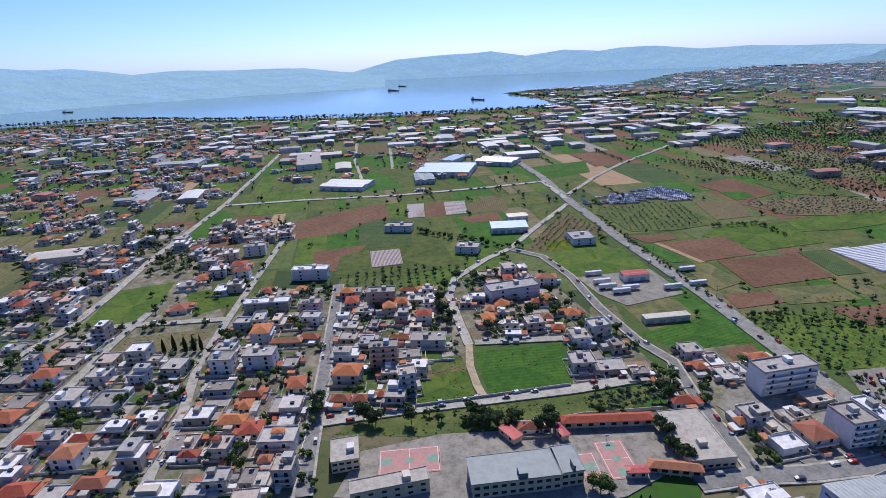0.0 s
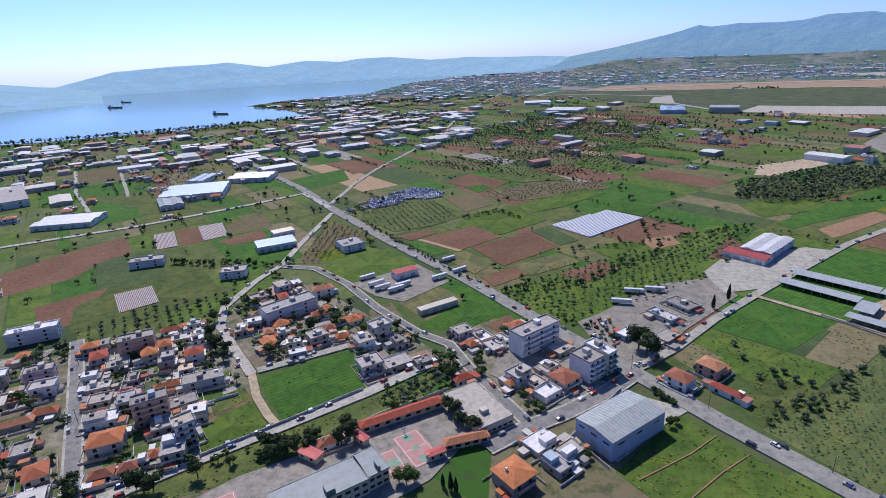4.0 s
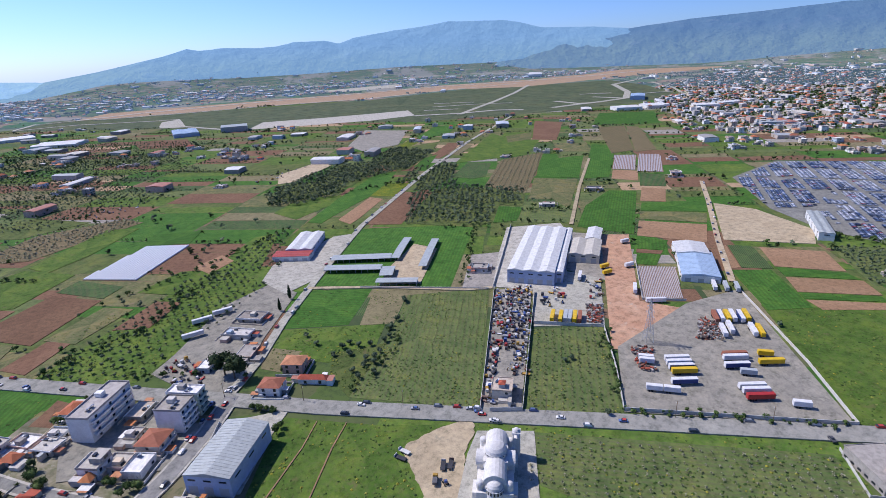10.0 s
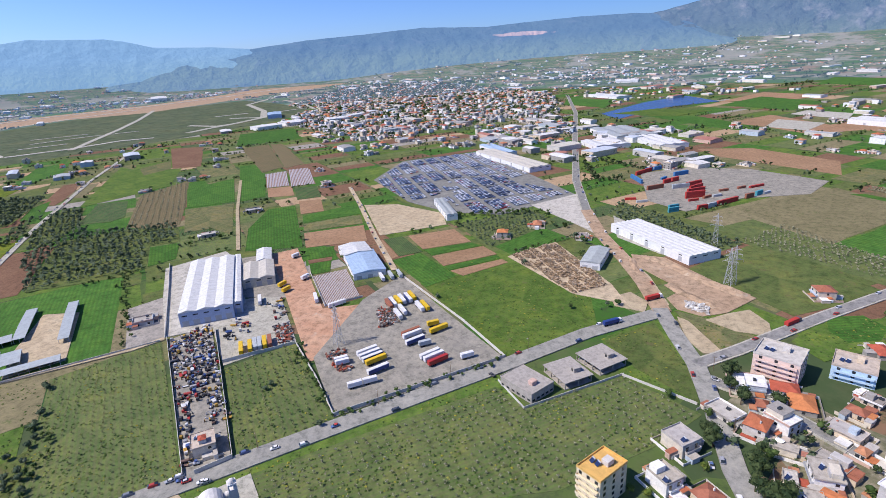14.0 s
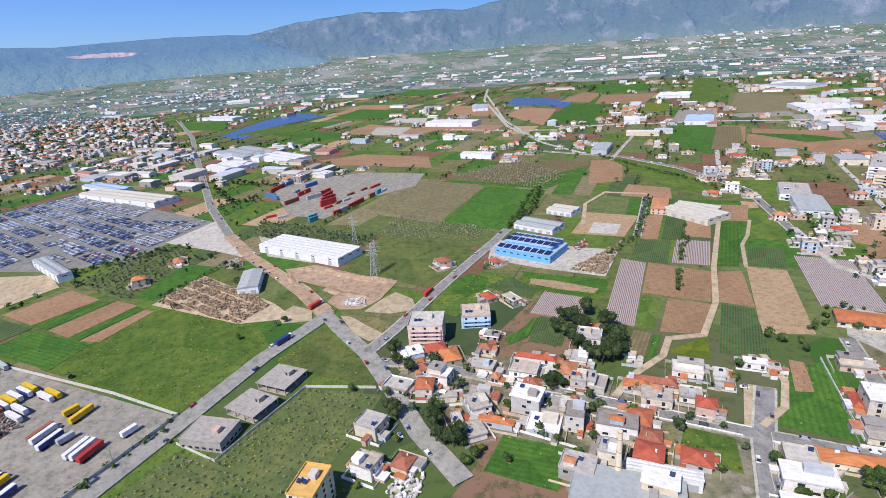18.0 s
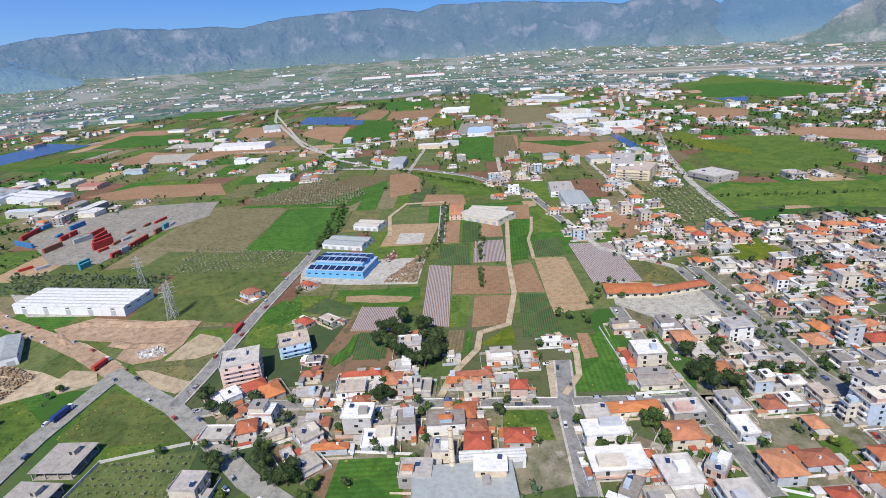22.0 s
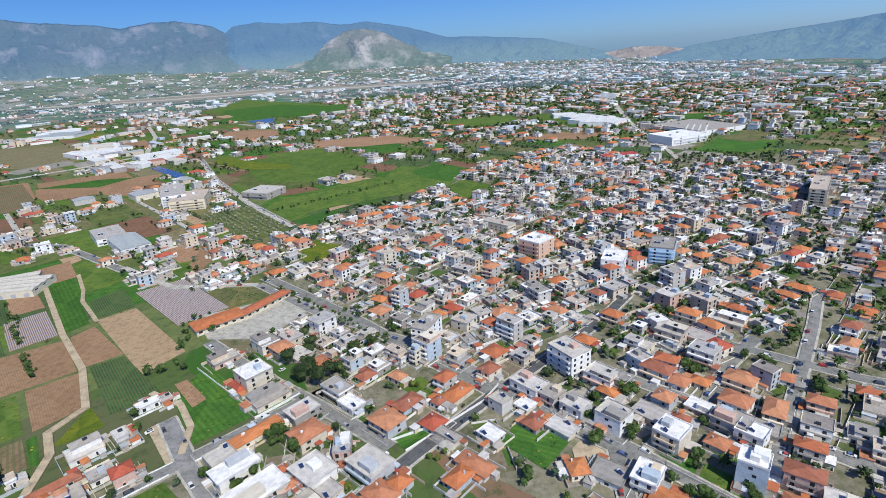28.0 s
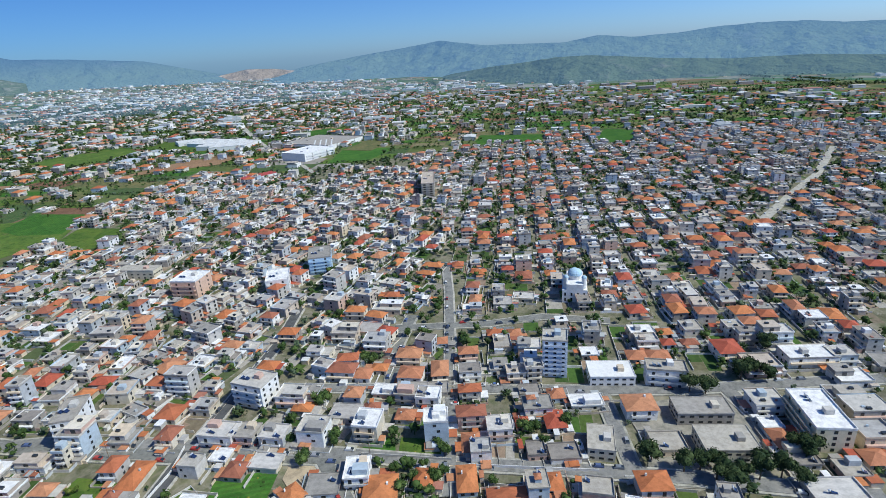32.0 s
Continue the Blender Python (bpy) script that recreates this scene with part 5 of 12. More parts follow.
# ---- vehicles ----


def profile_bm(prof, half, bevel=0.06):
    """A body drawn by its side outline (x, z), extruded across y."""
    bm = bmesh.new()
    a = [bm.verts.new((x, -half, z)) for x, z in prof]
    b = [bm.verts.new((x, half, z)) for x, z in prof]
    n = len(prof)
    bm.faces.new(a[::-1])
    bm.faces.new(b)
    for i in range(n):
        j = (i + 1) % n
        bm.faces.new((a[i], a[j], b[j], b[i]))
    bmesh.ops.recalc_face_normals(bm, faces=bm.faces)
    if bevel:
        bmesh.ops.bevel(bm, geom=list(bm.edges), offset=bevel, segments=1, affect="EDGES")
    return bm


def wheel_mesh(r, w):
    bm = bmesh.new()
    bmesh.ops.create_cone(bm, cap_ends=True, segments=12, radius1=r, radius2=r, depth=w, matrix=Matrix.Rotation(radians(90), 4, "X"))
    return mesh_of("wheel", bm, "rubber")


CAR_BODY = mesh_of("body", profile_bm([(-2.1, 0.3), (-2.12, 0.75), (-1.9, 0.95), (1.1, 0.95), (2.0, 0.8), (2.1, 0.55), (2.1, 0.3)], 0.86, 0.08), "vehicle")
CAR_TOP = mesh_of("cabin", profile_bm([(-1.7, 0.95), (-1.25, 1.42), (0.35, 1.45), (1.05, 0.95)], 0.74, 0.08), "glass")
CAR_ROOF = mesh_of("roof", box_bm(-1.2, 0.35, -0.68, 0.68, 1.42, 1.48, bevel=0.03), "vehicle")
WHEEL, BIG_WHEEL = wheel_mesh(0.32, 0.22), wheel_mesh(0.5, 0.32)


def car(x, y, rot, z=None):
    t = thing("car", "small parked passenger car", "car", "cars", m=pose(x, y, level(x, y) if z is None else z, 0, 0, rot + rng.choice((0, 180)) + rng.uniform(-3, 3)))
    part("body", CAR_BODY, "", t)
    part("cabin", CAR_TOP, "", t)
    part("roof", CAR_ROOF, "", t)
    for wx in (-1.3, 1.3):
        for wy in (-0.8, 0.8):
            place(WHEEL, "wheel", t, wx, wy, 0.32)


TRAILERS = {}


def trailer(x, y, rot, mat, length=13.4):
    key = (mat, length)
    if key not in TRAILERS:
        bm = box_bm(-length / 2, length / 2, -1.25, 1.25, 1.2, 3.9, bevel=0.06)
        TRAILERS[key] = (mesh_of("box_body", bm, "tarp_white" if mat == "navy" else mat), mesh_of("chassis", box_bm(-length / 2, length / 2, -0.5, 0.5, 0.8, 1.2), "steel"),
                         mesh_of("side_curtain", box_bm(-length / 2 + 0.2, length / 2 - 0.2, -1.32, 1.32, 1.3, 3.6), mat))
    body, chassis, curtain = TRAILERS[key]
    words = {"navy": "white-topped trailer with dark blue curtains", "yellow": "bright yellow box trailer", "tarp_white": "white box trailer", "red": "white trailer with dark red curtain side", "container_rust": "rusty brown trailer", "container_grey": "grey box trailer", "container_red": "red container trailer"}
    t = thing("trailer", words[mat] + " parked in a yard", "trailer", "parked trailers", m=pose(x, y, level(x, y), 0, 0, rot))
    part("box_body", body, "", t)
    part("chassis", chassis, "", t)
    if mat in ("navy", "red"):
        part("side_curtain", curtain, "", t)
    for i in range(3 if length > 10 else 2):
        for s in (-1, 1):
            place(BIG_WHEEL, "wheel", t, -length / 2 + 1.6 + i * 1.3, s * 1.05, 0.5)
    place(BIG_LEG, "landing_leg", t, length / 2 - 2.5, 0, 0)


BIG_LEG = mesh_of("landing_leg", box_bm(-0.1, 0.1, -0.8, 0.8, 0, 0.9), "steel")


def trailer_short(x, y, rot, mat):
    trailer(x, y, rot, mat, 8.0)


CAB = mesh_of("cab", profile_bm([(-1.1, 0.6), (-1.1, 3.2), (0.6, 3.2), (1.1, 2.0), (1.15, 0.6)], 1.2, 0.1), "vehicle")
CAB_GLASS = mesh_of("windscreen", box_bm(0.62, 1.02, -1.05, 1.05, 2.0, 2.7), "glass")


def lorry(x, y, rot, mat):
    t = thing("lorry", "articulated lorry with a long load body", "lorry", "lorries", m=pose(x, y, level(x, y), 0, 0, rot))
    part("load_body", box_bm(-7, 4.2, -1.25, 1.25, 1.1, 3.5, bevel=0.06), mat, t)
    part("chassis", box_bm(-7, 5.5, -0.5, 0.5, 0.7, 1.1), "steel", t)
    cab = place(CAB, "cab", t, 5.6, 0, 0)
    place(CAB_GLASS, "windscreen", cab, 0, 0, 0)
    for wx in (-6, -4.7, 2.6, 5.6):
        for s in (-1, 1):
            place(BIG_WHEEL, "wheel", t, wx, s * 1.05, 0.5)


def machine_kinds():
    def piece(name, bm):
        return name, mesh_of(name, bm, "machine")
    arm = bmesh.new()
    m = Matrix.Translation((2.4, 0, 2.0)) @ Matrix.Rotation(radians(-35), 4, "Y")
    bmesh.ops.create_cube(arm, size=1.0, matrix=m @ Matrix.Diagonal((3.2, 0.35, 0.45, 1)))
    dip = bmesh.new()
    m = Matrix.Translation((4.0, 0, 1.9)) @ Matrix.Rotation(radians(60), 4, "Y")
    bmesh.ops.create_cube(dip, size=1.0, matrix=m @ Matrix.Diagonal((2.2, 0.3, 0.35, 1)))
    kinds = [("excavator", [piece("machine_body", box_bm(-1.6, 1.6, -0.9, 0.9, 0.7, 1.7, bevel=0.1)), piece("cab", box_bm(-0.6, 0.8, -0.75, 0.75, 1.7, 2.9, bevel=0.1)),
                            piece("boom", arm), piece("dipper_arm", dip), piece("bucket", box_bm(4.0, 4.9, -0.5, 0.5, 0.1, 0.9))], True)]
    kinds.append(("tipper_truck", [piece("tipper_bed", box_bm(-2.9, 0.9, -1.1, 1.1, 1.1, 2.3, bevel=0.12)), piece("cab", box_bm(1.2, 2.8, -1.1, 1.1, 0.6, 2.7, bevel=0.15))], False))
    kinds.append(("truck_cab", [piece("cab", box_bm(-1.0, 1.0, -1.1, 1.1, 0.6, 2.8, bevel=0.15))], False))
    bm = bmesh.new()
    bmesh.ops.create_cone(bm, cap_ends=True, segments=14, radius1=1.0, radius2=1.0, depth=5.0, matrix=Matrix.Translation((0, 0, 1.7)) @ Matrix.Rotation(radians(90), 4, "Y"))
    kinds.append(("tank_body", [piece("tank", bm)], False))
    kinds.append(("tractor", [piece("bonnet", box_bm(-1.2, 1.4, -0.5, 0.5, 0.7, 1.4, bevel=0.1)), piece("cab", box_bm(-1.1, 0.0, -0.65, 0.65, 1.4, 2.5, bevel=0.1))], False))
    kinds.append(("flatbed", [piece("bed", box_bm(-3.0, 3.0, -1.1, 1.1, 0.8, 1.2)), piece("headboard", box_bm(2.8, 3.0, -1.1, 1.1, 1.2, 2.1))], False))
    return kinds


MACHINES = machine_kinds()
TRACK = mesh_of("track", box_bm(-1.7, 1.7, -0.25, 0.25, 0, 0.8, bevel=0.2), "rubber")


def points_in(pts, count, seed):
    r = random.Random(seed)
    x0, x1, y0, y1 = min(p[0] for p in pts), max(p[0] for p in pts), min(p[1] for p in pts), max(p[1] for p in pts)
    got = []
    while len(got) < count:
        x, y = r.uniform(x0, x1), r.uniform(y0, y1)
        if inside(pts, x, y):
            got.append((x, y))
    return got


def scrap_machine(kind, x, y, rot, size):
    name, me, tracked = MACHINES[kind]
    t = thing(name, "old %s among scrapped machines" % name.replace("_", " "), "machine", "scrapyard machines", m=pose(x, y, level(x, y), 0, 0, rot) @ Matrix.Scale(size, 4))
    for pname, pm in me:
        part(pname, pm, "", t)
    if tracked:
        for w in (-0.8, 0.8):
            place(TRACK, "track", t, 0, w, 0)
    else:
        place(GEAR, "running_gear", t, 0, 0, 0, 0, 0.5 if name == "truck_cab" else 1.0)


def junkyard(pts, count, seed, gap=2.5):
    """Old lorries, cabs, excavators and tractors packed side by side."""
    placed = []
    for x, y in points_in(list(pts), count * 5, seed):
        if len(placed) >= count:
            break
        if any((x - a) ** 2 + (y - b) ** 2 < gap * gap for a, b in placed):
            continue
        placed.append((x, y))
        scrap_machine(rng.choice((0, 1, 2, 2, 2, 3, 4, 4, 5)), x, y, rng.choice((0, 90, 180, 270)) + rng.gauss(0, 14), rng.uniform(0.55, 0.9))


bm = bmesh.new()
for s in (-1, 1):
    bmesh.ops.create_cone(bm, cap_ends=True, segments=10, radius1=0.5, radius2=0.5, depth=0.35, matrix=Matrix.Translation((0, s * 0.9, 0.5)) @ Matrix.Rotation(radians(90), 4, "X"))
bmesh.ops.create_cone(bm, cap_ends=True, segments=6, radius1=0.1, radius2=0.1, depth=1.8, matrix=Matrix.Translation((0, 0, 0.5)) @ Matrix.Rotation(radians(90), 4, "X"))
r_ = bmesh.ops.duplicate(bm, geom=bm.verts[:] + bm.edges[:] + bm.faces[:])
bmesh.ops.translate(bm, verts=[v for v in r_["geom"] if isinstance(v, bmesh.types.BMVert)], vec=(-2.2, 0, 0))
bmesh.ops.translate(bm, verts=bm.verts[:], vec=(1.05, 0, 0))
add_box(bm, -1.3, 1.3, -0.3, 0.3, 0.45, 0.75)
GEAR = mesh_of("running_gear", bm, "rubber")


def heap_mesh(name, mat, pts, count, seed, size, layers, label):
    """Loose blocks thrown about and piled up."""
    r = random.Random(seed)
    V, F = [], []
    for x, y in points_in(list(pts), count, seed):
        a, w, d, h = r.uniform(0, 3.14), size * r.uniform(0.4, 1.6), size * r.uniform(0.3, 0.9), size * r.uniform(0.25, 0.8)
        z = level(x, y) - 0.05 + r.choice(layers) * size
        tilt = r.uniform(-0.3, 0.3)
        m = Matrix.Translation((x, y, z)) @ Matrix.Rotation(a, 4, "Z") @ Matrix.Rotation(tilt, 4, "X")
        q = len(V)
        V += [tuple(m @ Vector((i * w / 2, j * d / 2, k * h))) for k in (0, 1) for i, j in ((-1, -1), (1, -1), (0.9, 1), (-1, 0.8))]
        F += [tuple(q + i for i in f) for f in ((4, 5, 6, 7), (0, 1, 5, 4), (1, 2, 6, 5), (2, 3, 7, 6), (3, 0, 4, 7), (3, 2, 1, 0))]
    tagged(new(name, raw(name, V, F, [mat])), label, "heap", "", "stuff")


def scrap_heap(pts, count, seed):
    heap_mesh("scrap_heap", "scrap", pts, count * 4, seed, 1.6, (0, 0, 0.4, 0.8), "heap of rusty scrap metal and parts")


def earth_bank(height, half, *pts):
    """A heaped ridge of dug earth along a line, uneven along its crest."""
    V, F = [], []
    r = random.Random(len(pts))
    P = []
    for a, b in zip(pts, pts[1:]):
        n = max(2, int(math.dist(a, b) / 1.5))
        P += [(a[0] + (b[0] - a[0]) * i / n, a[1] + (b[1] - a[1]) * i / n) for i in range(n)]
    nx, ny = -(pts[-1][1] - pts[0][1]), pts[-1][0] - pts[0][0]
    ln = math.hypot(nx, ny)
    nx, ny = nx / ln, ny / ln
    for i, (x, y) in enumerate(P):
        end = min(1.0, min(i, len(P) - 1 - i) / 4)
        for k in range(-4, 5):
            u = k / 4
            z = height * end * (1 - u * u) ** 1.2 * (0.65 + 0.7 * noise.noise(Vector((x * 0.16, y * 0.16, k * 0.35)))) + 0.12 * r.random()
            V.append((x + nx * half * u + r.uniform(-0.3, 0.3), y + ny * half * u + r.uniform(-0.3, 0.3), 0.45 + max(0.0, z)))
    for i in range(len(P) - 1):
        for k in range(8):
            a = i * 9 + k
            F.append((a, a + 9, a + 10, a + 1) if ny * (P[-1][0] - P[0][0]) - nx * (P[-1][1] - P[0][1]) < 0 else (a, a + 1, a + 10, a + 9))
    tagged(new("earth_bank", raw("earth_bank", V, F, ["redearth"])), "heaped bank of raw reddish earth beside the road works", "earth", "", "structure")


def rubble_yard(pts):
    heap_mesh("stone_blocks", "rubble", pts, 130, 3, 1.6, (0, 0, 0.3), "white marble blocks and rubble lying about")


def pallet_yard(pts):
    """Rows of stacked pallets and crates with lanes between."""
    pts = list(pts)
    r = random.Random(5)
    e = max(zip(pts, pts[1:] + pts[:1]), key=lambda s: math.dist(*s))
    a = math.atan2(e[1][1] - e[0][1], e[1][0] - e[0][0])
    c, s = math.cos(a), math.sin(a)
    us, vs = [p[0] * c + p[1] * s for p in pts], [-p[0] * s + p[1] * c for p in pts]
    V, F = [], []
    v = min(vs)
    row = 0
    while v < max(vs):
        u = min(us)
        while u < max(us):
            x, y = u * c - v * s, u * s + v * c
            heap = noise.noise(Vector((x * 0.11, y * 0.11, 6)))
            x, y = x + r.uniform(-0.5, 0.5), y + r.uniform(-0.5, 0.5)
            if inside(pts, x, y) and heap > r.uniform(-0.45, -0.1):
                n = r.randrange(3, 9) + int(max(0.0, heap) * 16)
                z = level(x, y)
                for k in range(0, n, 3):
                    q = len(V)
                    w, d, h = 0.6 * r.uniform(0.85, 1.3), 0.6 * r.uniform(0.9, 1.1), 0.5
                    for zz in (z + k * 0.18, z + k * 0.18 + h):
                        V += [(x + i * w * c - j * d * s, y + i * w * s + j * d * c, zz) for i, j in ((-1, -1), (1, -1), (1, 1), (-1, 1))]
                    F += [tuple(q + i for i in f) for f in ((4, 5, 6, 7), (0, 1, 5, 4), (1, 2, 6, 5), (2, 3, 7, 6), (3, 0, 4, 7))]
            u += 1.5
        row += 1
        v += 1.6 if row % 5 else 3.6
    tagged(new("pallet_stacks", raw("pallet_stacks", V, F, ["crate"])), "rows of stacked wooden pallets", "pallets", "", "stuff")


CONTAINERS = {}


def corrugated(mat):
    """The steel box of a container: one closed skin, its long sides folded in waves."""
    bm = bmesh.new()
    n = 40
    side = [(-6.05 + 12.1 * i / n, 1.2 - (0.05 if i % 4 in (1, 2) else 0.0)) for i in range(n + 1)]
    ring = [(x, -y) for x, y in side] + side[::-1]
    low = [bm.verts.new((x, y, 0.0)) for x, y in ring]
    top = [bm.verts.new((x, y, 2.55)) for x, y in ring]
    for i in range(len(ring)):
        k = (i + 1) % len(ring)
        bm.faces.new((low[i], low[k], top[k], top[i]))
    bm.faces.new(top)
    bm.faces.new(low[::-1])
    return mesh_of("body", bm, mat)


def container_row(mat, levels, x0, y0, x1, y1):
    """Containers end to end along a line, stacked in levels."""
    if mat not in CONTAINERS:
        CONTAINERS[mat] = (corrugated(mat), mesh_of("door", box_bm(6.05, 6.12, -1.15, 1.15, 0.1, 2.45), mat))
    n = max(1, round(math.dist((x0, y0), (x1, y1)) / 12.5))
    rot = math.degrees(math.atan2(y1 - y0, x1 - x0))
    for i in range(n):
        k = (i + 0.5) / n
        x, y = x0 + (x1 - x0) * k, y0 + (y1 - y0) * k
        for lv in range(levels):
            t = thing("shipping_container", "%s shipping container in a stacked depot" % {"container_red": "red", "container_blue": "blue", "container_rust": "rust-brown", "container_grey": "grey", "container_teal": "teal"}[mat], "container", "containers", m=pose(x, y, level(x, y) + lv * 2.6, 0, 0, rot + rng.gauss(0, 0.8)))
            part("body", CONTAINERS[mat][0], "", t)
            part("door", CONTAINERS[mat][1], "", t)


def car_park(pts):
    """Hundreds of stored cars, row by row."""
    pts = list(pts)
    r = random.Random(13)
    e = max(zip(pts, pts[1:] + pts[:1]), key=lambda s: math.dist(*s))
    a = math.atan2(e[1][1] - e[0][1], e[1][0] - e[0][0])
    c, s = math.cos(a), math.sin(a)
    us, vs = [p[0] * c + p[1] * s for p in pts], [-p[0] * s + p[1] * c for p in pts]
    gu, gv = np.meshgrid(np.arange(min(us), max(us), 3.0), np.arange(min(vs), max(vs), 1.0))
    V, F, M = [], [], []
    v, row = min(vs), 0
    while v < max(vs):
        u = np.arange(min(us), max(us), 2.55)
        x, y = u * c - v * s, u * s + v * c
        ok = inside(pts, x, y)
        for px, py, uu in zip(x[ok], y[ok], u[ok]):
            if r.random() < 0.08 or (uu - min(us)) % 62 < 9 or noise.noise(Vector((px * 0.022, py * 0.022, 3))) > 0.42:
                continue
            tone = 2 if noise.noise(Vector((px * 0.012, py * 0.012, 8))) > 0.06 else 3
            if r.random() < 0.2:
                tone = 0
            z, q = 0.72, len(V)
            for (l, w, z0, o) in ((2.1, 0.85, 0.25, 0), (2.1, 0.85, 0.9, 0), (1.1, 0.7, 1.4, -0.3)):
                V += [(px + i * w * c - (j * l + o) * s, py + i * w * s + (j * l + o) * c, z + z0) for i, j in ((-1, -1), (1, -1), (1, 1), (-1, 1))]
            F += [tuple(q + i for i in f) for f in ((0, 1, 5, 4), (1, 2, 6, 5), (2, 3, 7, 6), (3, 0, 4, 7), (4, 5, 9, 8), (5, 6, 10, 9), (6, 7, 11, 10), (7, 4, 8, 11), (8, 9, 10, 11))]
            M += [tone] * 4 + [1, tone, 1, tone, tone]
        row += 1
        v += 5.0 if row % 4 else 10.5
    tagged(new("stored_cars", raw("stored_cars", V, F, ["far_vehicle", "glass", "pale_vehicle", "dark_vehicle"], M)), "rows of stored cars in a large lot", "cars", "", "stuff")


# ---- walls, poles, pylons ----


def garden_wall(mat, h, *pts):
    n = len(pts)
    t = thing("boundary_wall", "low %s boundary wall" % {"white": "whitewashed", "wallblock": "grey concrete block"}[mat], "wall")
    for (x0, y0), (x1, y1) in zip(pts, pts[1:]):
        ln = math.dist((x0, y0), (x1, y1))
        k = max(1, round(ln / 24))
        for i in range(k):
            ax, ay, bx, by = x0 + (x1 - x0) * i / k, y0 + (y1 - y0) * i / k, x0 + (x1 - x0) * (i + 1) / k, y0 + (y1 - y0) * (i + 1) / k
            ob = part("wall_panel", box_bm(-ln / k / 2, ln / k / 2, -0.12, 0.12, -0.6, h + rng.uniform(-0.06, 0.06)), mat, t)
            ob.matrix_basis = pose((ax + bx) / 2, (ay + by) / 2, level((ax + bx) / 2, (ay + by) / 2), 0, 0, math.degrees(math.atan2(by - ay, bx - ax)))


POLE = mesh_of("shaft", trunk_bm(9.0, 0.16, 0), "timber")
ARM = mesh_of("crossarm", box_bm(-0.9, 0.9, -0.06, 0.06, 8.3, 8.45), "timber")
LAMP = mesh_of("lamp_head", box_bm(0.0, 1.5, -0.1, 0.1, 7.6, 7.75, bevel=0.03), "steel")


def pole_line(pts, step):
    pts = list(pts)
    side = 0
    for (x0, y0), (x1, y1) in zip(pts, pts[1:]):
        ln = math.dist((x0, y0), (x1, y1))
        a = math.degrees(math.atan2(y1 - y0, x1 - x0))
        for i in range(max(1, int(ln / step))):
            k = (i + 0.3) / max(1, int(ln / step))
            x, y = x0 + (x1 - x0) * k, y0 + (y1 - y0) * k
            t = thing("utility_pole", "wooden utility pole with lamp beside a road", "pole", "utility poles", m=pose(x, y, level(x, y), 0, 0, a + 90))
            part("shaft", POLE, "", t)
            part("crossarm", ARM, "", t)
            part("lamp_head", LAMP, "", t)


def strut(bm, a, b, r):
    a, b = Vector(a), Vector(b)
    m = Matrix.Translation((a + b) / 2) @ (b - a).to_track_quat("Z", "Y").to_matrix().to_4x4()
    bmesh.ops.create_cone(bm, cap_ends=False, segments=4, radius1=r, radius2=r, depth=(b - a).length, matrix=m)


def pylon_meshes():
    body, arms = bmesh.new(), bmesh.new()
    hgt = [0, 6, 11, 15.5, 19.5, 23, 26, 29]
    wid = [2.6, 2.05, 1.6, 1.25, 0.95, 0.75, 0.6, 0.3]
    for i in range(len(hgt) - 1):
        lo = [(sx * wid[i], sy * wid[i], hgt[i]) for sx, sy in ((-1, -1), (1, -1), (1, 1), (-1, 1))]
        up = [(sx * wid[i + 1], sy * wid[i + 1], hgt[i + 1]) for sx, sy in ((-1, -1), (1, -1), (1, 1), (-1, 1))]
        for k in range(4):
            strut(body, lo[k], up[k], 0.13)
            strut(body, lo[k], up[(k + 1) % 4], 0.07)
            strut(body, lo[(k + 1) % 4], up[k], 0.07)
            strut(body, up[k], up[(k + 1) % 4], 0.07)
    for z, w in ((18.5, 5.0), (22.5, 4.2), (26.0, 3.4)):
        for s in (-1, 1):
            strut(arms, (0, 0.5, z), (s * w, 0, z + 0.2), 0.1)
            strut(arms, (0, -0.5, z), (s * w, 0, z + 0.2), 0.1)
            strut(arms, (0, 0, z + 1.6), (s * w, 0, z + 0.2), 0.08)
            strut(arms, (s * w, 0, z + 0.2), (s * w, 0, z - 1.4), 0.09)
    return mesh_of("tower", body, "steel"), mesh_of("crossarms", arms, "steel")


PYLON = pylon_meshes()


def pylon(x, y, rot):
    t = thing("power_pylon", "tall lattice steel power pylon", "pylon", "power pylons", m=pose(x, y, level(x, y) - 0.05, 0, 0, rng.uniform(20, 40)))
    part("tower", PYLON[0], "", t)
    part("crossarms", PYLON[1], "", t)


# ---- the church beside the road, the town church, the stack, courts, ships ----


def add_vault(bm, x0, x1, y0, y1, z, n=10, along="y"):
    w = (x1 - x0) / 2 if along == "y" else (y1 - y0) / 2
    ends = []
    for e in ((y0, y1) if along == "y" else (x0, x1)):
        ring = []
        for i in range(n + 1):
            a = math.pi * i / n
            o, h = -w * math.cos(a), w * math.sin(a) * 0.9
            ring.append(bm.verts.new(((x0 + x1) / 2 + o, e, z + h) if along == "y" else (e, (y0 + y1) / 2 + o, z + h)))
        ends.append(ring)
    for i in range(n):
        bm.faces.new((ends[0][i], ends[0][i + 1], ends[1][i + 1], ends[1][i]))
    bm.faces.new(ends[0][::-1])
    bm.faces.new(ends[1])
    bmesh.ops.recalc_face_normals(bm, faces=bm.faces)


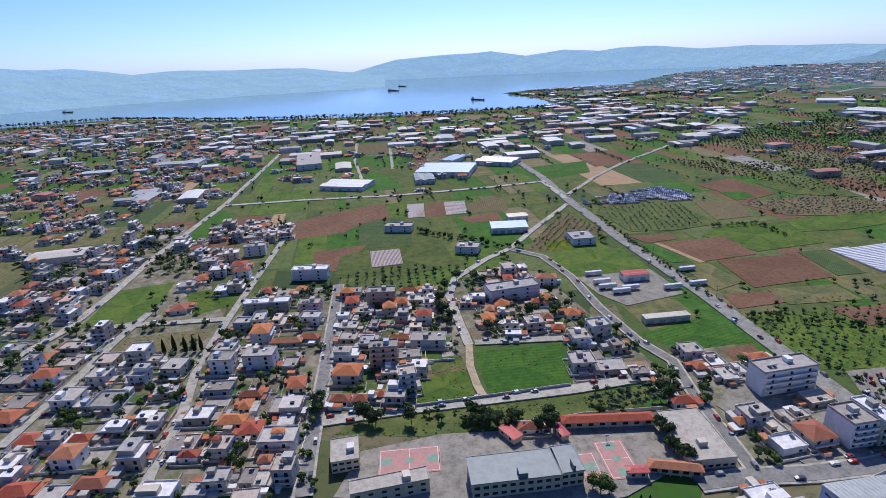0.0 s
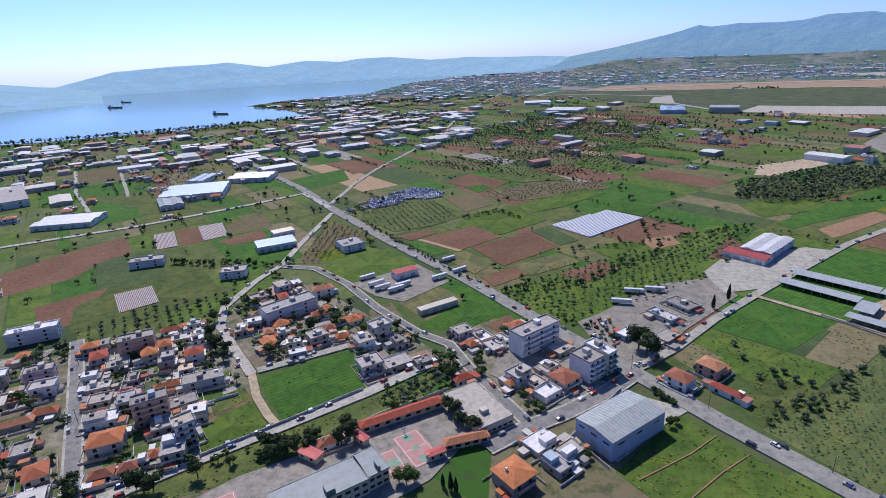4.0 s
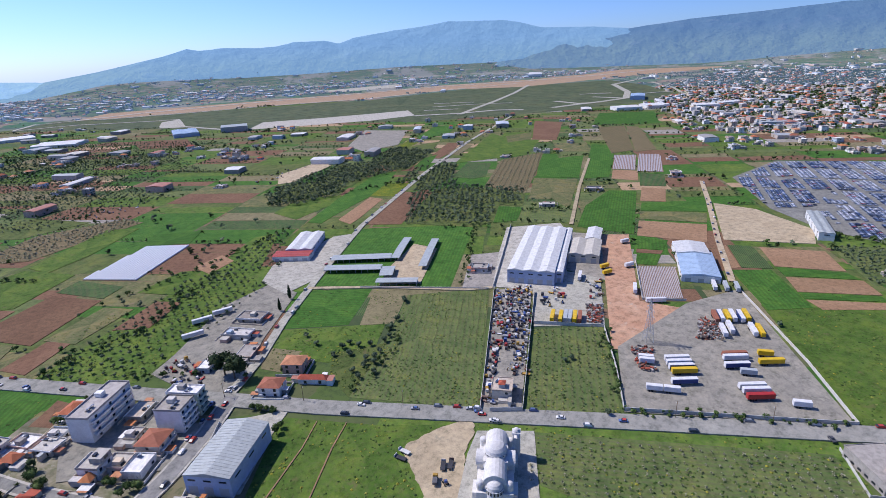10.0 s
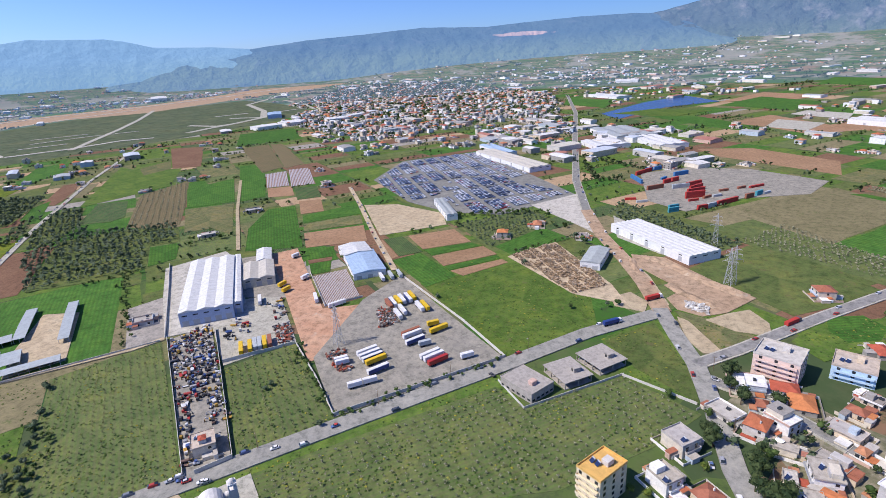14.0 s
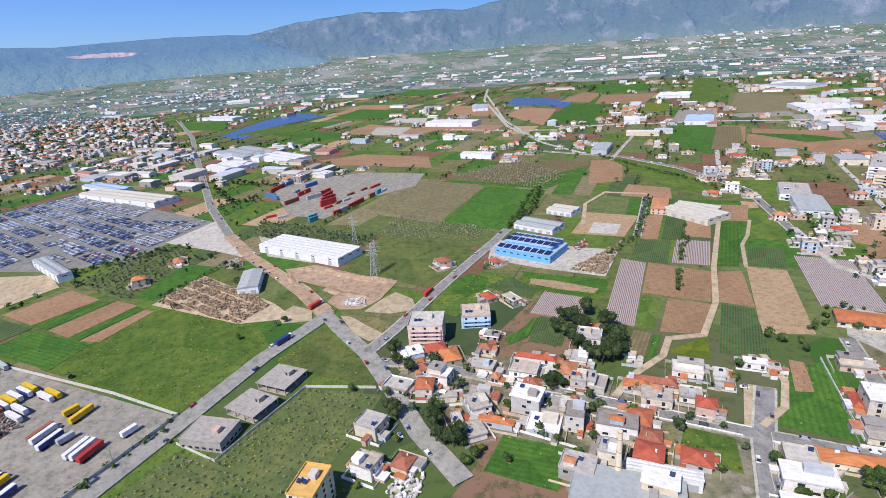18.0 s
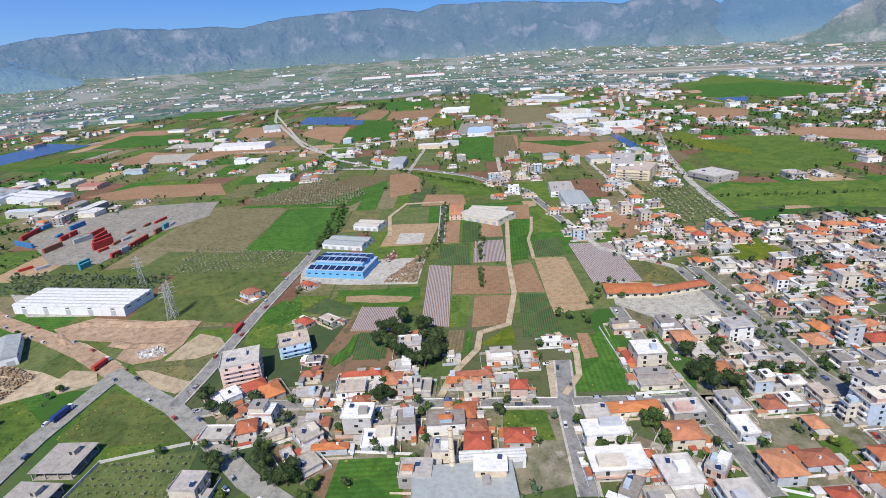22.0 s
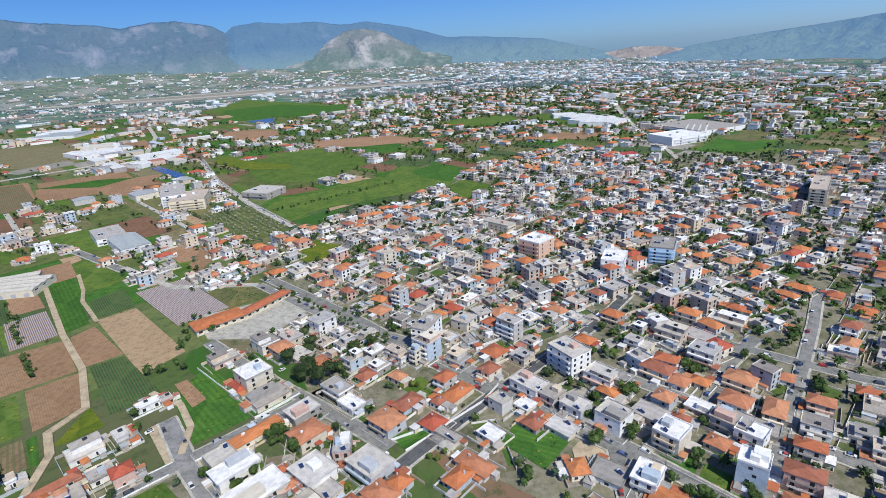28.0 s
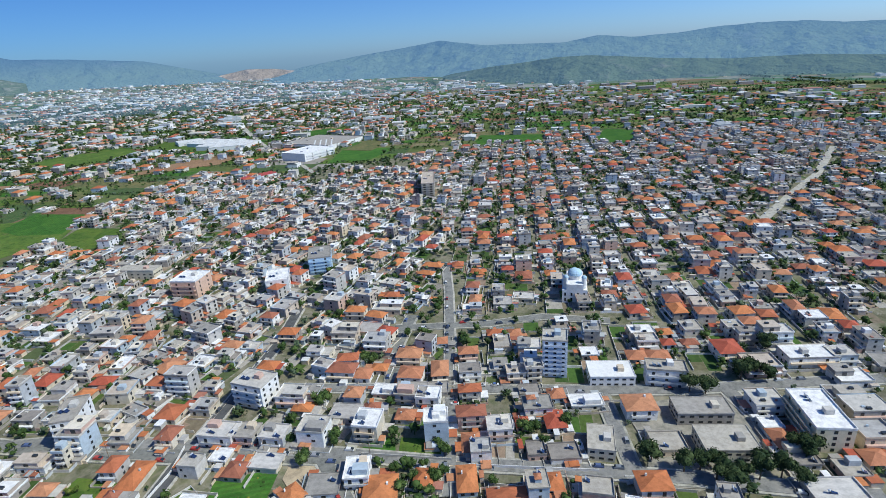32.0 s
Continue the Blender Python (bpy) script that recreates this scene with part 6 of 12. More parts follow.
def church(x, y, rot, w, d, h):
    claim(x, y, rot, w, d)
    t = thing("church", "pale stone church with whitish domes and vaults", "church", m=pose(x, y, level(x, y), 0, 0, rot))
    n, c = w * 0.24, 2.6
    part("aisle", box_bm(-w / 2 + 2, w / 2 - 2, -d / 2 + 3, d / 2, -0.8, h * 0.75, bevel=0.05), "marble", t)
    for sx in (-1, 1):
        for y0, y1 in ((-d / 2 + 5, -5.0), (7.5, d / 2 - 5)):
            x0, x1 = sorted((sx * (w / 2 - 2), sx * (w / 2 - 0.4)))
            part("side_chapel", box_bm(x0, x1, y0, y1, -0.8, h * 0.5, bevel=0.05), "marble", t)
    part("nave", box_bm(-n, n, -d / 2 + 5, d / 2 - 1.5, h * 0.7, h + 1.0), "marble", t)
    for y0, y1 in ((c + 2, d / 2 - 1.0), (-d / 2 + 4.6, c - 4.0)):
        bm = bmesh.new()
        add_vault(bm, -n - 0.2, n + 0.2, y0, y1, h + 1.0)
        part("vault", bm, "dome", t)
    part("transept", box_bm(-w / 2 + 1.6, w / 2 - 1.6, c - 3.6, c + 3.6, h * 0.6, h + 0.6), "marble", t)
    for x0, x1 in ((-w / 2 + 1.4, -n), (n, w / 2 - 1.4)):
        bm = bmesh.new()
        add_vault(bm, x0, x1, c - 3.8, c + 3.8, h + 0.6, along="x")
        part("vault", bm, "dome", t)
    part("crossing", box_bm(-n - 0.5, n + 0.5, c - n - 0.5, c + n + 0.5, h, h + 3.4, bevel=0.1), "marble", t)
    bm = bmesh.new()
    add_cyl(bm, 0, c, h + 3.4, h + 5.2, n, n, 24)
    drum = part("drum", bm, "marble", t)
    for i in range(16):
        a = i * 22.5
        place(WINDOW, "window", drum, math.sin(radians(a)) * n, c - math.cos(radians(a)) * n, h + 4.3, a, 0.8, 1, 1.1)
    bm = bmesh.new()
    add_cyl(bm, 0, c, h + 5.2, h + 5.5, n + 0.35, n + 0.35, 24)
    add_dome(bm, 0, c, h + 5.5, n + 0.15, 0.72, 24)
    part("dome", bm, "dome", t)
    for sx in (-1, 1):
        for yy in (-d / 2 + 5.5, d / 2 - 3.0):
            bm = bmesh.new()
            add_cyl(bm, sx * (w / 2 - 3.6), yy, h * 0.7, h + 0.6, 1.5, 1.5, 14)
            dr = part("drum", bm, "marble", t)
            bm = bmesh.new()
            add_dome(bm, sx * (w / 2 - 3.6), yy, h + 0.6, 1.65, 0.9, 14)
            part("small_dome", bm, "dome", dr)
    # the apse with its row of tall windows under a half dome
    bm = bmesh.new()
    add_cyl(bm, 0, -d / 2 + 4.2, -0.8, h + 0.2, 3.4, 3.4, 20)
    apse = part("apse", bm, "marble", t)
    for i in range(-3, 4):
        a = i * 24
        place(WINDOW, "window", apse, math.sin(radians(a)) * 3.4, -d / 2 + 4.2 - math.cos(radians(a)) * 3.4, h - 1.6, a, 0.7, 1, 2.2)
    bm = bmesh.new()
    add_cyl(bm, 0, -d / 2 + 4.2, h + 0.2, h + 0.5, 3.7, 3.7, 20)
    add_dome(bm, 0, -d / 2 + 4.2, h + 0.5, 3.3, 0.85, 20)
    part("apse_dome", bm, "dome", apse)
    bx = w / 2 - 1.0
    tower = part("bell_tower", box_bm(bx - 1.7, bx + 1.7, d / 2 - 4.0, d / 2 - 0.6, -0.6, h + 2.5), "marble", t)
    for sx in (-1, 1):
        for sy in (-1, 1):
            part("pillar", box_bm(bx + sx * 1.4 - 0.25, bx + sx * 1.4 + 0.25, d / 2 - 2.3 + sy * 1.4 - 0.25, d / 2 - 2.3 + sy * 1.4 + 0.25, h + 2.5, h + 5), "marble", tower)
    bm = bmesh.new()
    add_box(bm, bx - 1.8, bx + 1.8, d / 2 - 4.1, d / 2 - 0.5, h + 5, h + 5.4)
    add_dome(bm, bx, d / 2 - 2.3, h + 5.4, 1.6, 1.0, 14)
    part("belfry_roof", bm, "dome", tower)
    windows_on(t, w - 4, d - 3, 1, 4, 4, "lr", 2.0, 1.1, 2.4)


def town_church(x, y, rot, w, d, h):
    claim(x, y, rot, w, d)
    t = thing("church", "white town church with pale blue domes", "church", m=pose(x, y, 0, 0, 0, rot))
    part("nave", box_bm(-w / 2, w / 2, -d / 2, d / 2, -0.8, h - 4), "white", t)
    part("upper_nave", box_bm(-w / 3, w / 3, -d / 2, d / 2, h - 4, h), "white", t)
    bm = bmesh.new()
    add_cyl(bm, 0, 0, h, h + 3, w * 0.27, w * 0.27, 20)
    part("drum", bm, "white", t)
    bm = bmesh.new()
    add_dome(bm, 0, 0, h + 3, w * 0.3, 0.85, 20)
    part("dome", bm, "domeblue", t)
    for sx in (-1, 1):
        bm = bmesh.new()
        add_cyl(bm, sx * w * 0.36, -d * 0.36, h - 4, h + 4, 1.6, 1.6, 12)
        tw = part("bell_tower", bm, "white", t)
        bm = bmesh.new()
        add_dome(bm, sx * w * 0.36, -d * 0.36, h + 4, 1.8, 1.0, 12)
        part("small_dome", bm, "domeblue", tw)
    windows_on(t, w, d, 2, 4, 4, "fblr", 1.5, 1.2, 2.4)


def chimney_stack(x, y, rot):
    t = thing("factory_chimney", "tall tapered tan brick factory chimney", "chimney", m=pose(x, y, level(x, y)))
    bm = bmesh.new()
    add_cyl(bm, 0, 0, -0.3, 25, 1.5, 0.95, 16)
    part("shaft", bm, "cream", t)
    bm = bmesh.new()
    for z in (8, 15, 21, 24.3):
        add_cyl(bm, 0, 0, z, z + 0.3, 1.62 - z * 0.022, 1.6 - z * 0.022, 16)
    part("band", bm, "brickstack", t)


def court(x, y, rot, w, d, h, keys):
    """A painted sports court: field, keys and lines as thin painted layers."""
    z = max(level(x, y), 0.62) + 0.03
    t = thing("sports_court", "red and green painted basketball court", "court", m=pose(x, y, z, 0, 0, rot))
    part("surface", box_bm(-w / 2 - 1, w / 2 + 1, -d / 2 - 1, d / 2 + 1, -0.5, 0), "courtred", t)
    if d > w:
        L, Wd, flip = d, w, True
    else:
        L, Wd, flip = w, d, False

    def strip(name, a0, a1, b0, b1, z1, mat):
        part(name, box_bm(*((b0, b1, a0, a1) if flip else (a0, a1, b0, b1)), 0, z1), mat, t)
    if keys:
        for s in (-1, 1):
            strip("key", *(sorted((s * L / 2, s * (L / 2 - 5)))), -2.3, 2.3, 0.012, "courtgreen")
            bx = s * (L / 2 + 0.6)
            px, py = (0, bx) if flip else (bx, 0)
            hoop = part("hoop_post", box_bm(px - 0.1, px + 0.1, py - 0.1, py + 0.1, 0, 3.2), "steel", t)
            part("backboard", box_bm(px - (0.9 if flip else 0.05), px + (0.9 if flip else 0.05), py - (0.05 if flip else 0.9), py + (0.05 if flip else 0.9), 2.7, 3.8), "white", hoop)
    else:
        strip("band", -L / 6, L / 6, -Wd / 2, Wd / 2, 0.012, "courtgreen")
    for b in (-Wd / 2, Wd / 2):
        strip("line", -L / 2, L / 2, b - 0.12, b + 0.12, 0.02, "line")
    for a in (-L / 2, 0, L / 2):
        strip("line", a - 0.12, a + 0.12, -Wd / 2, Wd / 2, 0.024, "line")
    bm = bmesh.new()
    bmesh.ops.create_circle(bm, cap_ends=True, segments=24, radius=1.8, matrix=Matrix.Translation((0, 0, 0.03)))
    part("centre_circle", bm, "courtgreen", t)


def ship(x, y, rot):
    if math.hypot(x, y) > 4700:
        return
    t = thing("cargo_ship", "dark cargo ship anchored in the bay", "ship", "anchored ships", m=pose(x, y, 0.8, 0, 0, rot + rng.uniform(-20, 20)) @ Matrix.Scale(0.62 + 0.25 * rng.random(), 4))
    part("hull", profile_bm([(-42, -1), (-45, 6), (38, 6), (48, 8), (44, -1)], 6, 0.3), "hull", t)
    br = part("bridge", box_bm(-38, -28, -5, 5, 6, 17, bevel=0.3), "white", t)
    part("funnel", box_bm(-42, -39, -1.5, 1.5, 6, 19), "rust", br)
    for xx in (-15, 5, 24):
        part("mast", box_bm(xx - 0.6, xx + 0.6, -0.6, 0.6, 6, 17), "steel", t)
    for xx in (-5, 14):
        part("hatch", box_bm(xx - 7, xx + 7, -4, 4, 6, 7.4), "rust", t)

# ---- roads ----
road("asphalt", 11.5, (112.7, 1021.4), (130.9, 857.6), (146.3, 747.5), (153.7, 611.5), (167.5, 471), (185.8, 343.7), (190.7, 285.9), (195.3, 233.9), (200.9, 180.9), (205, 130.3), (213.7, 64.6), (217.3, 36.3), (226.1, -30.7), (236.3, -114.9), (246.1, -182.8), (246.9, -239.8))
road("concrete", 6, (147.6, 602.4), (89.2, 509.1), (63, 462.7), (37.2, 437.1), (8.3, 396.6), (2.9, 365), (8.3, 323.6), (13.2, 291.6))
road("dirt", 4.5, (13.2, 291.6), (12.3, 267.3), (15, 247.4), (18, 235.5))
road("asphalt", 5, (63.9, 458), (86.8, 437.2), (100.4, 390.8), (106.5, 334.3), (116.7, 286.4), (127.6, 262.9), (125.3, 233.1), (125.8, 192.5), (125.5, 172.3))
road("concrete", 7.5, (-64.8, 223.5), (-22.6, 229.7), (18.4, 234.5), (67.1, 240.5), (101, 247))
road("concrete", 6, (16.9, 294), (45.2, 294.1), (73.5, 294.1))
road("asphalt", 6.5, (-85.1, 396.7), (-76, 308.9), (-70.3, 246.7), (-66.5, 202.5), (-63.4, 174.6))
road("concrete", 5.5, (-164.2, 569.7), (-158.2, 411.4), (-155.5, 345.1), (-151.5, 282), (-140.5, 237.6), (-137.5, 203.7), (-132.7, 179))
road("concrete", 6, (-155.1, 344.2), (-196.8, 342.6), (-235.9, 340.7), (-252.3, 322.4))
road("concrete", 6, (-220.1, 361), (-221.8, 315.7), (-219.1, 270), (-220.4, 239.1), (-220.2, 215.3))
road("concrete", 7, (-316.4, 1094.8), (-281, 683), (-278.3, 557.6), (-276.9, 480.1), (-268.9, 391.2), (-268.7, 335.8), (-279.9, 293.5))
road("concrete", 7, (150.9, 628.1), (141.7, 723.1), (69.5, 704.7), (-58.7, 683.8), (-177.3, 683.4), (-277.7, 674))
road("concrete", 6, (330.5, 1504.1), (251.2, 1100.8), (235.8, 1067.3))
road("concrete", 5, (-173.4, 1160.9), (-150, 957.1), (-117.4, 795.9))
road("concrete", 5, (-97, 1085), (-75.3, 862.5))
road("concrete", 6, (158.6, 646.2), (226.9, 747.8), (282.5, 818.3), (504.5, 1053.2), (817.9, 1497.6), (1408.4, 2153.9))
road("asphalt", 8, (203.6, 182.2), (176, 176.4), (148, 173.9), (122.8, 173.9), (99.3, 171.5))
road("concrete", 6, (205.6, 184.7), (240.3, 189.2), (289, 201.5), (360.8, 214.1), (501.5, 235), (756, 244.3), (1052.3, 242.7), (1474.4, 218.8))
road("dirt", 4, (342, 211.4), (353.4, 156.4), (360.1, 87.7), (366.7, 69.1))
road("dirt", 4, (532.2, 18.1), (700.1, 15), (883.4, 6))
road("dirt", 5, (406, -104.1), (499.7, -111.9), (636.9, -126.9), (734.4, -135.5))
road("asphalt", 8, (1701.2, -1132.8), (1224.4, -842.9), (871.5, -599.9), (591.3, -410.4), (468.1, -339.2))
road("redearth", 12, (468.1, -339.2), (392.5, -302.5), (335.4, -282), (290.6, -263.7), (247, -242))
road("asphalt", 10, (251.7, -243.9), (219.4, -227.4), (190.3, -213.8), (152.3, -188.6), (123.7, -167.7), (89.5, -149.7))
road("asphalt", 7, (190.3, -213.8), (191, -244.2), (196.9, -323), (201.1, -422.1), (203.3, -454.5))
road("asphalt", 6.5, (176.4, -209), (155.4, -217.5), (112.4, -221.5), (52.7, -226.5), (-16.1, -232.1), (-79.8, -239.1))
road("asphalt", 8, (-16.8, -271), (-17.1, -224.9), (-22.5, -171.1))
road("asphalt", 7, (-56.2, -340.2), (-66.9, -282.6), (-77.4, -245.1), (-86.2, -209.8), (-93.3, -177.5))
road("dirt", 4, (47.6, -232.1), (44.5, -253.2), (32.8, -280.9), (32.9, -301.6), (15.3, -313.6), (13, -361.4), (19.5, -423), (25.8, -543))
road("dirt", 3.5, (-15.1, -303.6), (-25.4, -280.6), (-25.1, -257.2), (-16.5, -238.7))
road("dirt", 3, (0.5, -551.8), (0.5, -504.7), (3.2, -479.9), (-1.8, -429.3))
road("dirt", 4, (140.4, -491.8), (157.5, -560), (149.6, -613.1), (101.9, -619.8))
road("newasphalt", 5, (85.8, -473.9), (93.8, -536.2), (102.7, -602.4))
road("asphalt", 8, (-122.8, -421.9), (-135.1, -350.5), (-144, -292.7), (-148.8, -230.4), (-157.3, -175.9), (-167.6, -125.5), (-171.7, -101.5))
road("newasphalt", 6.5, (-58.4, -159.7), (-97.6, -166.4), (-153.7, -175.9), (-200.8, -180.7), (-258.6, -187.8), (-304.9, -199.4))
road("asphalt", 6.5, (-145.8, -87.6), (-170.1, -112.5))
road("asphalt", 7, (-159, -219.1), (-167.6, -155.2), (-173.6, -105.8), (-177.9, -53.7), (-184.2, -5.8), (-189.3, 47.7), (-193.4, 113.2))
road("asphalt", 5.5, (-159.5, -50.3), (-216.7, -64.4), (-282.3, -81), (-346, -98), (-399.1, -114.1))
road("asphalt", 7, (-220.1, -98.3), (-270.4, -111.3), (-307.6, -114.2))
road("asphalt", 6.5, (-244.5, 8.2), (-214.6, 15.7), (-181.3, 23.4))
road("asphalt", 7.5, (-255.7, 70.2), (-231.1, 80.7), (-191.7, 88.6))
road("asphalt", 7, (-213, -165.3), (-226.3, -97.4), (-240.4, -8.7), (-250.5, 47), (-266.4, 102.4), (-278.7, 148.4))
road("asphalt", 6.5, (-289.2, -119.9), (-303.6, -62.4), (-319.2, -27.4), (-319.6, 15.5))
road("concrete", 5, (-176.3, -101.4), (-204.5, -104.7), (-224.3, -103.1))
road("asphalt", 6, (-157.9, -226.7), (-151.5, -256.1), (-127.5, -328.6), (-113.1, -410.6))
road("asphalt", 6, (-197.3, -541.5), (-195.2, -683.1), (-206.5, -866.7), (-241.4, -1092.4))
road("asphalt", 7, (313.8, -837.5), (176.3, -818), (89.3, -759.2), (7.5, -665.9), (-33.5, -530.6))
road("concrete", 6, (-34, -540.1), (-58.3, -456), (-95.1, -426.2), (-113.1, -410.6))
road("concrete", 5, (-87.6, -820.6), (-104.2, -678.1), (-109, -623.5))
road("concrete", 6, (877.1, -1803.8), (526.3, -1174.7), (340, -912.9), (233.6, -826.1))
road("concrete", 7, (604.1, -1034.3), (466.3, -1033.2), (363.9, -1051.3), (222.5, -1179.4))
road("concrete", 6, (55.9, -889.7), (41.1, -742.5))
road("concrete", 6, (186.2, -787.6), (200.2, -1009.5), (199.6, -1056.1))
road("concrete", 6, (-195.4, -539.4), (-193.4, -631.1), (-202.2, -838.8), (-230.3, -1047.2))
road("concrete", 9, (-545.2, 159.2), (-639.9, 210.2), (-734.3, 264.7), (-919.1, 346.4))
road("concrete", 8, (-1306.2, -933.4), (-985.5, -658.8), (-813, -483.1), (-728.7, -406.9))
road("concrete", 8, (-1238.2, -885.3), (-964.3, -638.1), (-805.8, -480.3))
# ---- runway and aprons ----
field("airgrass", (1275.9, 1765), (1545.7, 1898.4), (1753.8, 1486.9), (2120.6, 898.8), (2586.3, 615.5), (2701.1, 373.1), (2953.7, -67.4), (2514.4, -204.3), (2023.8, -272), (1780.6, -136.5), (1722.4, -61.5), (1556.8, 136.9), (1379, 463.6), (1439.9, 765.8), (1256.9, 918), (1307.4, 1248), (1298.5, 1526))
yard("redearth", (1544.2, 1805), (1803.8, 1930), (2239.9, 1486.2), (2603.2, 1101.5), (3013.7, 780.7), (3218.6, 415.6), (3744.5, 14.1), (4617, -357), (5035.8, -771.4), (5071.4, -1067.5), (4433.3, -1134), (3692.3, -572.6), (3386.9, -240.7), (2903.8, 133.8), (2652.8, 340.9), (2625.7, 624.9), (2429.1, 814.3), (2178.5, 923.1), (1969, 1309.1), (1776.6, 1505.8))
field("airgrass", (1764.8, 1671), (2051.9, 1363.3), (2337.9, 990), (2684.1, 695.2), (2602.5, 674), (2239.7, 948.8), (1969, 1309.1), (1715.9, 1567.9))
road("concrete", 26, (1544.2, 1805), (1768.7, 1735.4), (2173.6, 1442.9), (2561.8, 1084), (2911.7, 754.2), (3108.4, 401), (3474.1, 11.9), (4064, -412.4))
road("concrete", 16, (1561.9, 1735.5), (1753.8, 1486.9), (1942.7, 1292), (2208.7, 935.8), (2394, 802.6), (2666.3, 634.6), (2920, 404.1))
yard("concrete", (1269.6, 898.6), (1424.7, 953.5), (1512.6, 803.7), (1603.6, 681.7), (1682.7, 584.2), (1537.5, 513.1), (1427.3, 607.7), (1321.9, 793.2))
yard("concrete", (1321.3, 1238.2), (1469.5, 1357.9), (1536.8, 1352), (1337.2, 1159))
yard("concrete", (2788.4, 1505.3), (3021.5, 1364.4), (3261.6, 1165.7), (2967.4, 1054.3), (2687.8, 1281))
road("concrete", 16, (1534.8, 377.2), (1720.5, 363.8), (1947.7, 343.3), (2289.6, 326), (2763.8, 324.1))
road("concrete", 16, (1523, 508.3), (1563.6, 384.3), (1634.9, 287.1), (1631.1, 206.1))
road("concrete", 10, (1662.6, 524.6), (1690.2, 419.2))
road("concrete", 10, (1767.8, 524.5), (1833.2, 406.8), (1858.1, 272.1))
road("concrete", 10, (1888.5, 556), (1914.4, 415.1))
road("concrete", 22, (2979, -214.2), (2627.2, -73), (2193.5, -113.2), (1929.8, -95.6), (1811.1, -1.8), (1732.9, 74.2), (1672.6, 124.6))
road("concrete", 14, (2006.9, 8.5), (1930.5, -90.8))
road("concrete", 14, (2130, 60.3), (2156.2, -54.1))
road("concrete", 12, (2072.7, -121.7), (2160.5, -263.7))
road("concrete", 12, (2714.8, -240.4), (2366, -286.5), (1979.8, -289.3))
road("concrete", 16, (1881.2, 133), (1781.6, 52.7), (1811.1, -1.8))
road("concrete", 13, (1290.7, 1770.5), (1419.3, 1663.2), (1503.1, 1403.3), (1536.8, 1352), (1350.7, 1174.7), (1277.9, 991.2), (1269.2, 907.7))
road("concrete", 13, (1290.7, 1770.5), (1452.8, 1876.9), (1544.2, 1805))
shed(1182.5, 1026.4, -47.0, 60.1, 108.3, 9, 'bluesheet', 'bluewall', 2)
shed(1250.1, 925.2, -55.2, 66.0, 60.6, 14, 'greysheet', 'greysheet', 1)
shed(1911.7, -130.8, -94.0, 44.0, 101.1, 12, 'bluesheet', 'bluewall', 1)
shed(3640.6, 385.2, -84.4, 83.3, 320.5, 18, 'whitesheet', 'whitewall', 1)
shed(1582.3, -80.2, -70.3, 69.8, 51.8, 9, 'whitesheet', 'whitewall', 2)
shed(1632.7, -156.6, -68.1, 64.4, 52.2, 9, 'whitesheet', 'whitewall', 2)
shed(1017.9, 1253.8, -61.7, 97.8, 79.4, 7, 'whitesheet', 'whitewall', 2)
shed(1100.3, 1508.3, -32.4, 86.0, 74.1, 7, 'whitesheet', 'whitewall', 2)
shed(699.2, 1338.4, 4.3, 53.4, 56.8, 7, 'whitesheet', 'whitewall', 2)
shed(1608.1, -282.1, -79.7, 58.5, 46.7, 9, 'whitesheet', 'whitewall', 2)
shed(1658.9, -348.3, -64.6, 52.2, 28.4, 9, 'whitesheet', 'whitewall', 2)
# ---- fields ----
field("meadow", (150, 96), (214, 96), (228, 20), (232, -112), (150, -112))
field("crop", (-275.2, 543.7), (-290.5, 642), (-270.3, 653.8), (-236.2, 592.4), (-228.8, 540.3))
field("meadow", (-260.5, 341.5), (-269, 407.5), (-228, 420), (-221.3, 385.7), (-221.8, 352.2), (-237.4, 343.4))
field("meadow", (-207.4, 394.7), (-170.8, 407.1), (-159.7, 368.7), (-185, 352.7))
field("stubble", (-216.2, 296.2), (-220.2, 323.1), (-158.9, 332.8), (-161.6, 313.6), (-177.3, 300.8))
field("crop", (16.2, 284.6), (68.8, 289), (66.9, 245.7), (20.5, 240.3))
field("meadow", (-19.1, 256.3), (10.9, 266.2), (13.4, 237.9), (-17.5, 233.5))
field("grass", (-11.3, 278.1), (7.4, 281.4), (10.1, 268.7), (-9.6, 262.2))
field("grass", (-57.4, 213.6), (-45.1, 224.6), (18.2, 232.1), (115.6, 241.5), (83.6, 217.8), (44.4, 216.5), (-0.1, 207.4))
field("soil", (-170.3, 581.4), (-122.2, 619.5), (-70.5, 648.9), (-58.5, 584.6), (-88.3, 565.6), (-102.3, 535.7), (-159.9, 517.1))
field("soil", (-122.9, 478.5), (-73.7, 493.9), (-90.3, 427.5), (-112.2, 427.7))
field("grass", (-92.5, 412.8), (-94.5, 462.4), (-67.5, 488), (-1.8, 496.6), (7.7, 448.2), (21.7, 428.4), (-40.3, 408.6))
field("soil", (-19.5, 639.2), (3.5, 640.2), (5.7, 580.3), (-16.6, 577.4))
field("orchardsoil", (31.2, 634.9), (77.8, 648), (77.3, 590.8), (31.5, 584.9))
field("soil", (18.1, 571.4), (63.8, 586.1), (66.1, 552.3), (29.2, 548.1))
field("orchardsoil", (75.7, 460.8), (138.1, 572.8), (157, 498.3), (93.9, 447.7))
field("flower", (96.4, 473.5), (123.4, 486.1), (118.4, 454.6), (94.5, 450.6))
field("meadow", (89.2, 436.9), (161, 451.5), (167, 400.2), (104.8, 390.3))
field("crop", (119.9, 295.2), (168.2, 314.8), (182.4, 280), (138.5, 273))
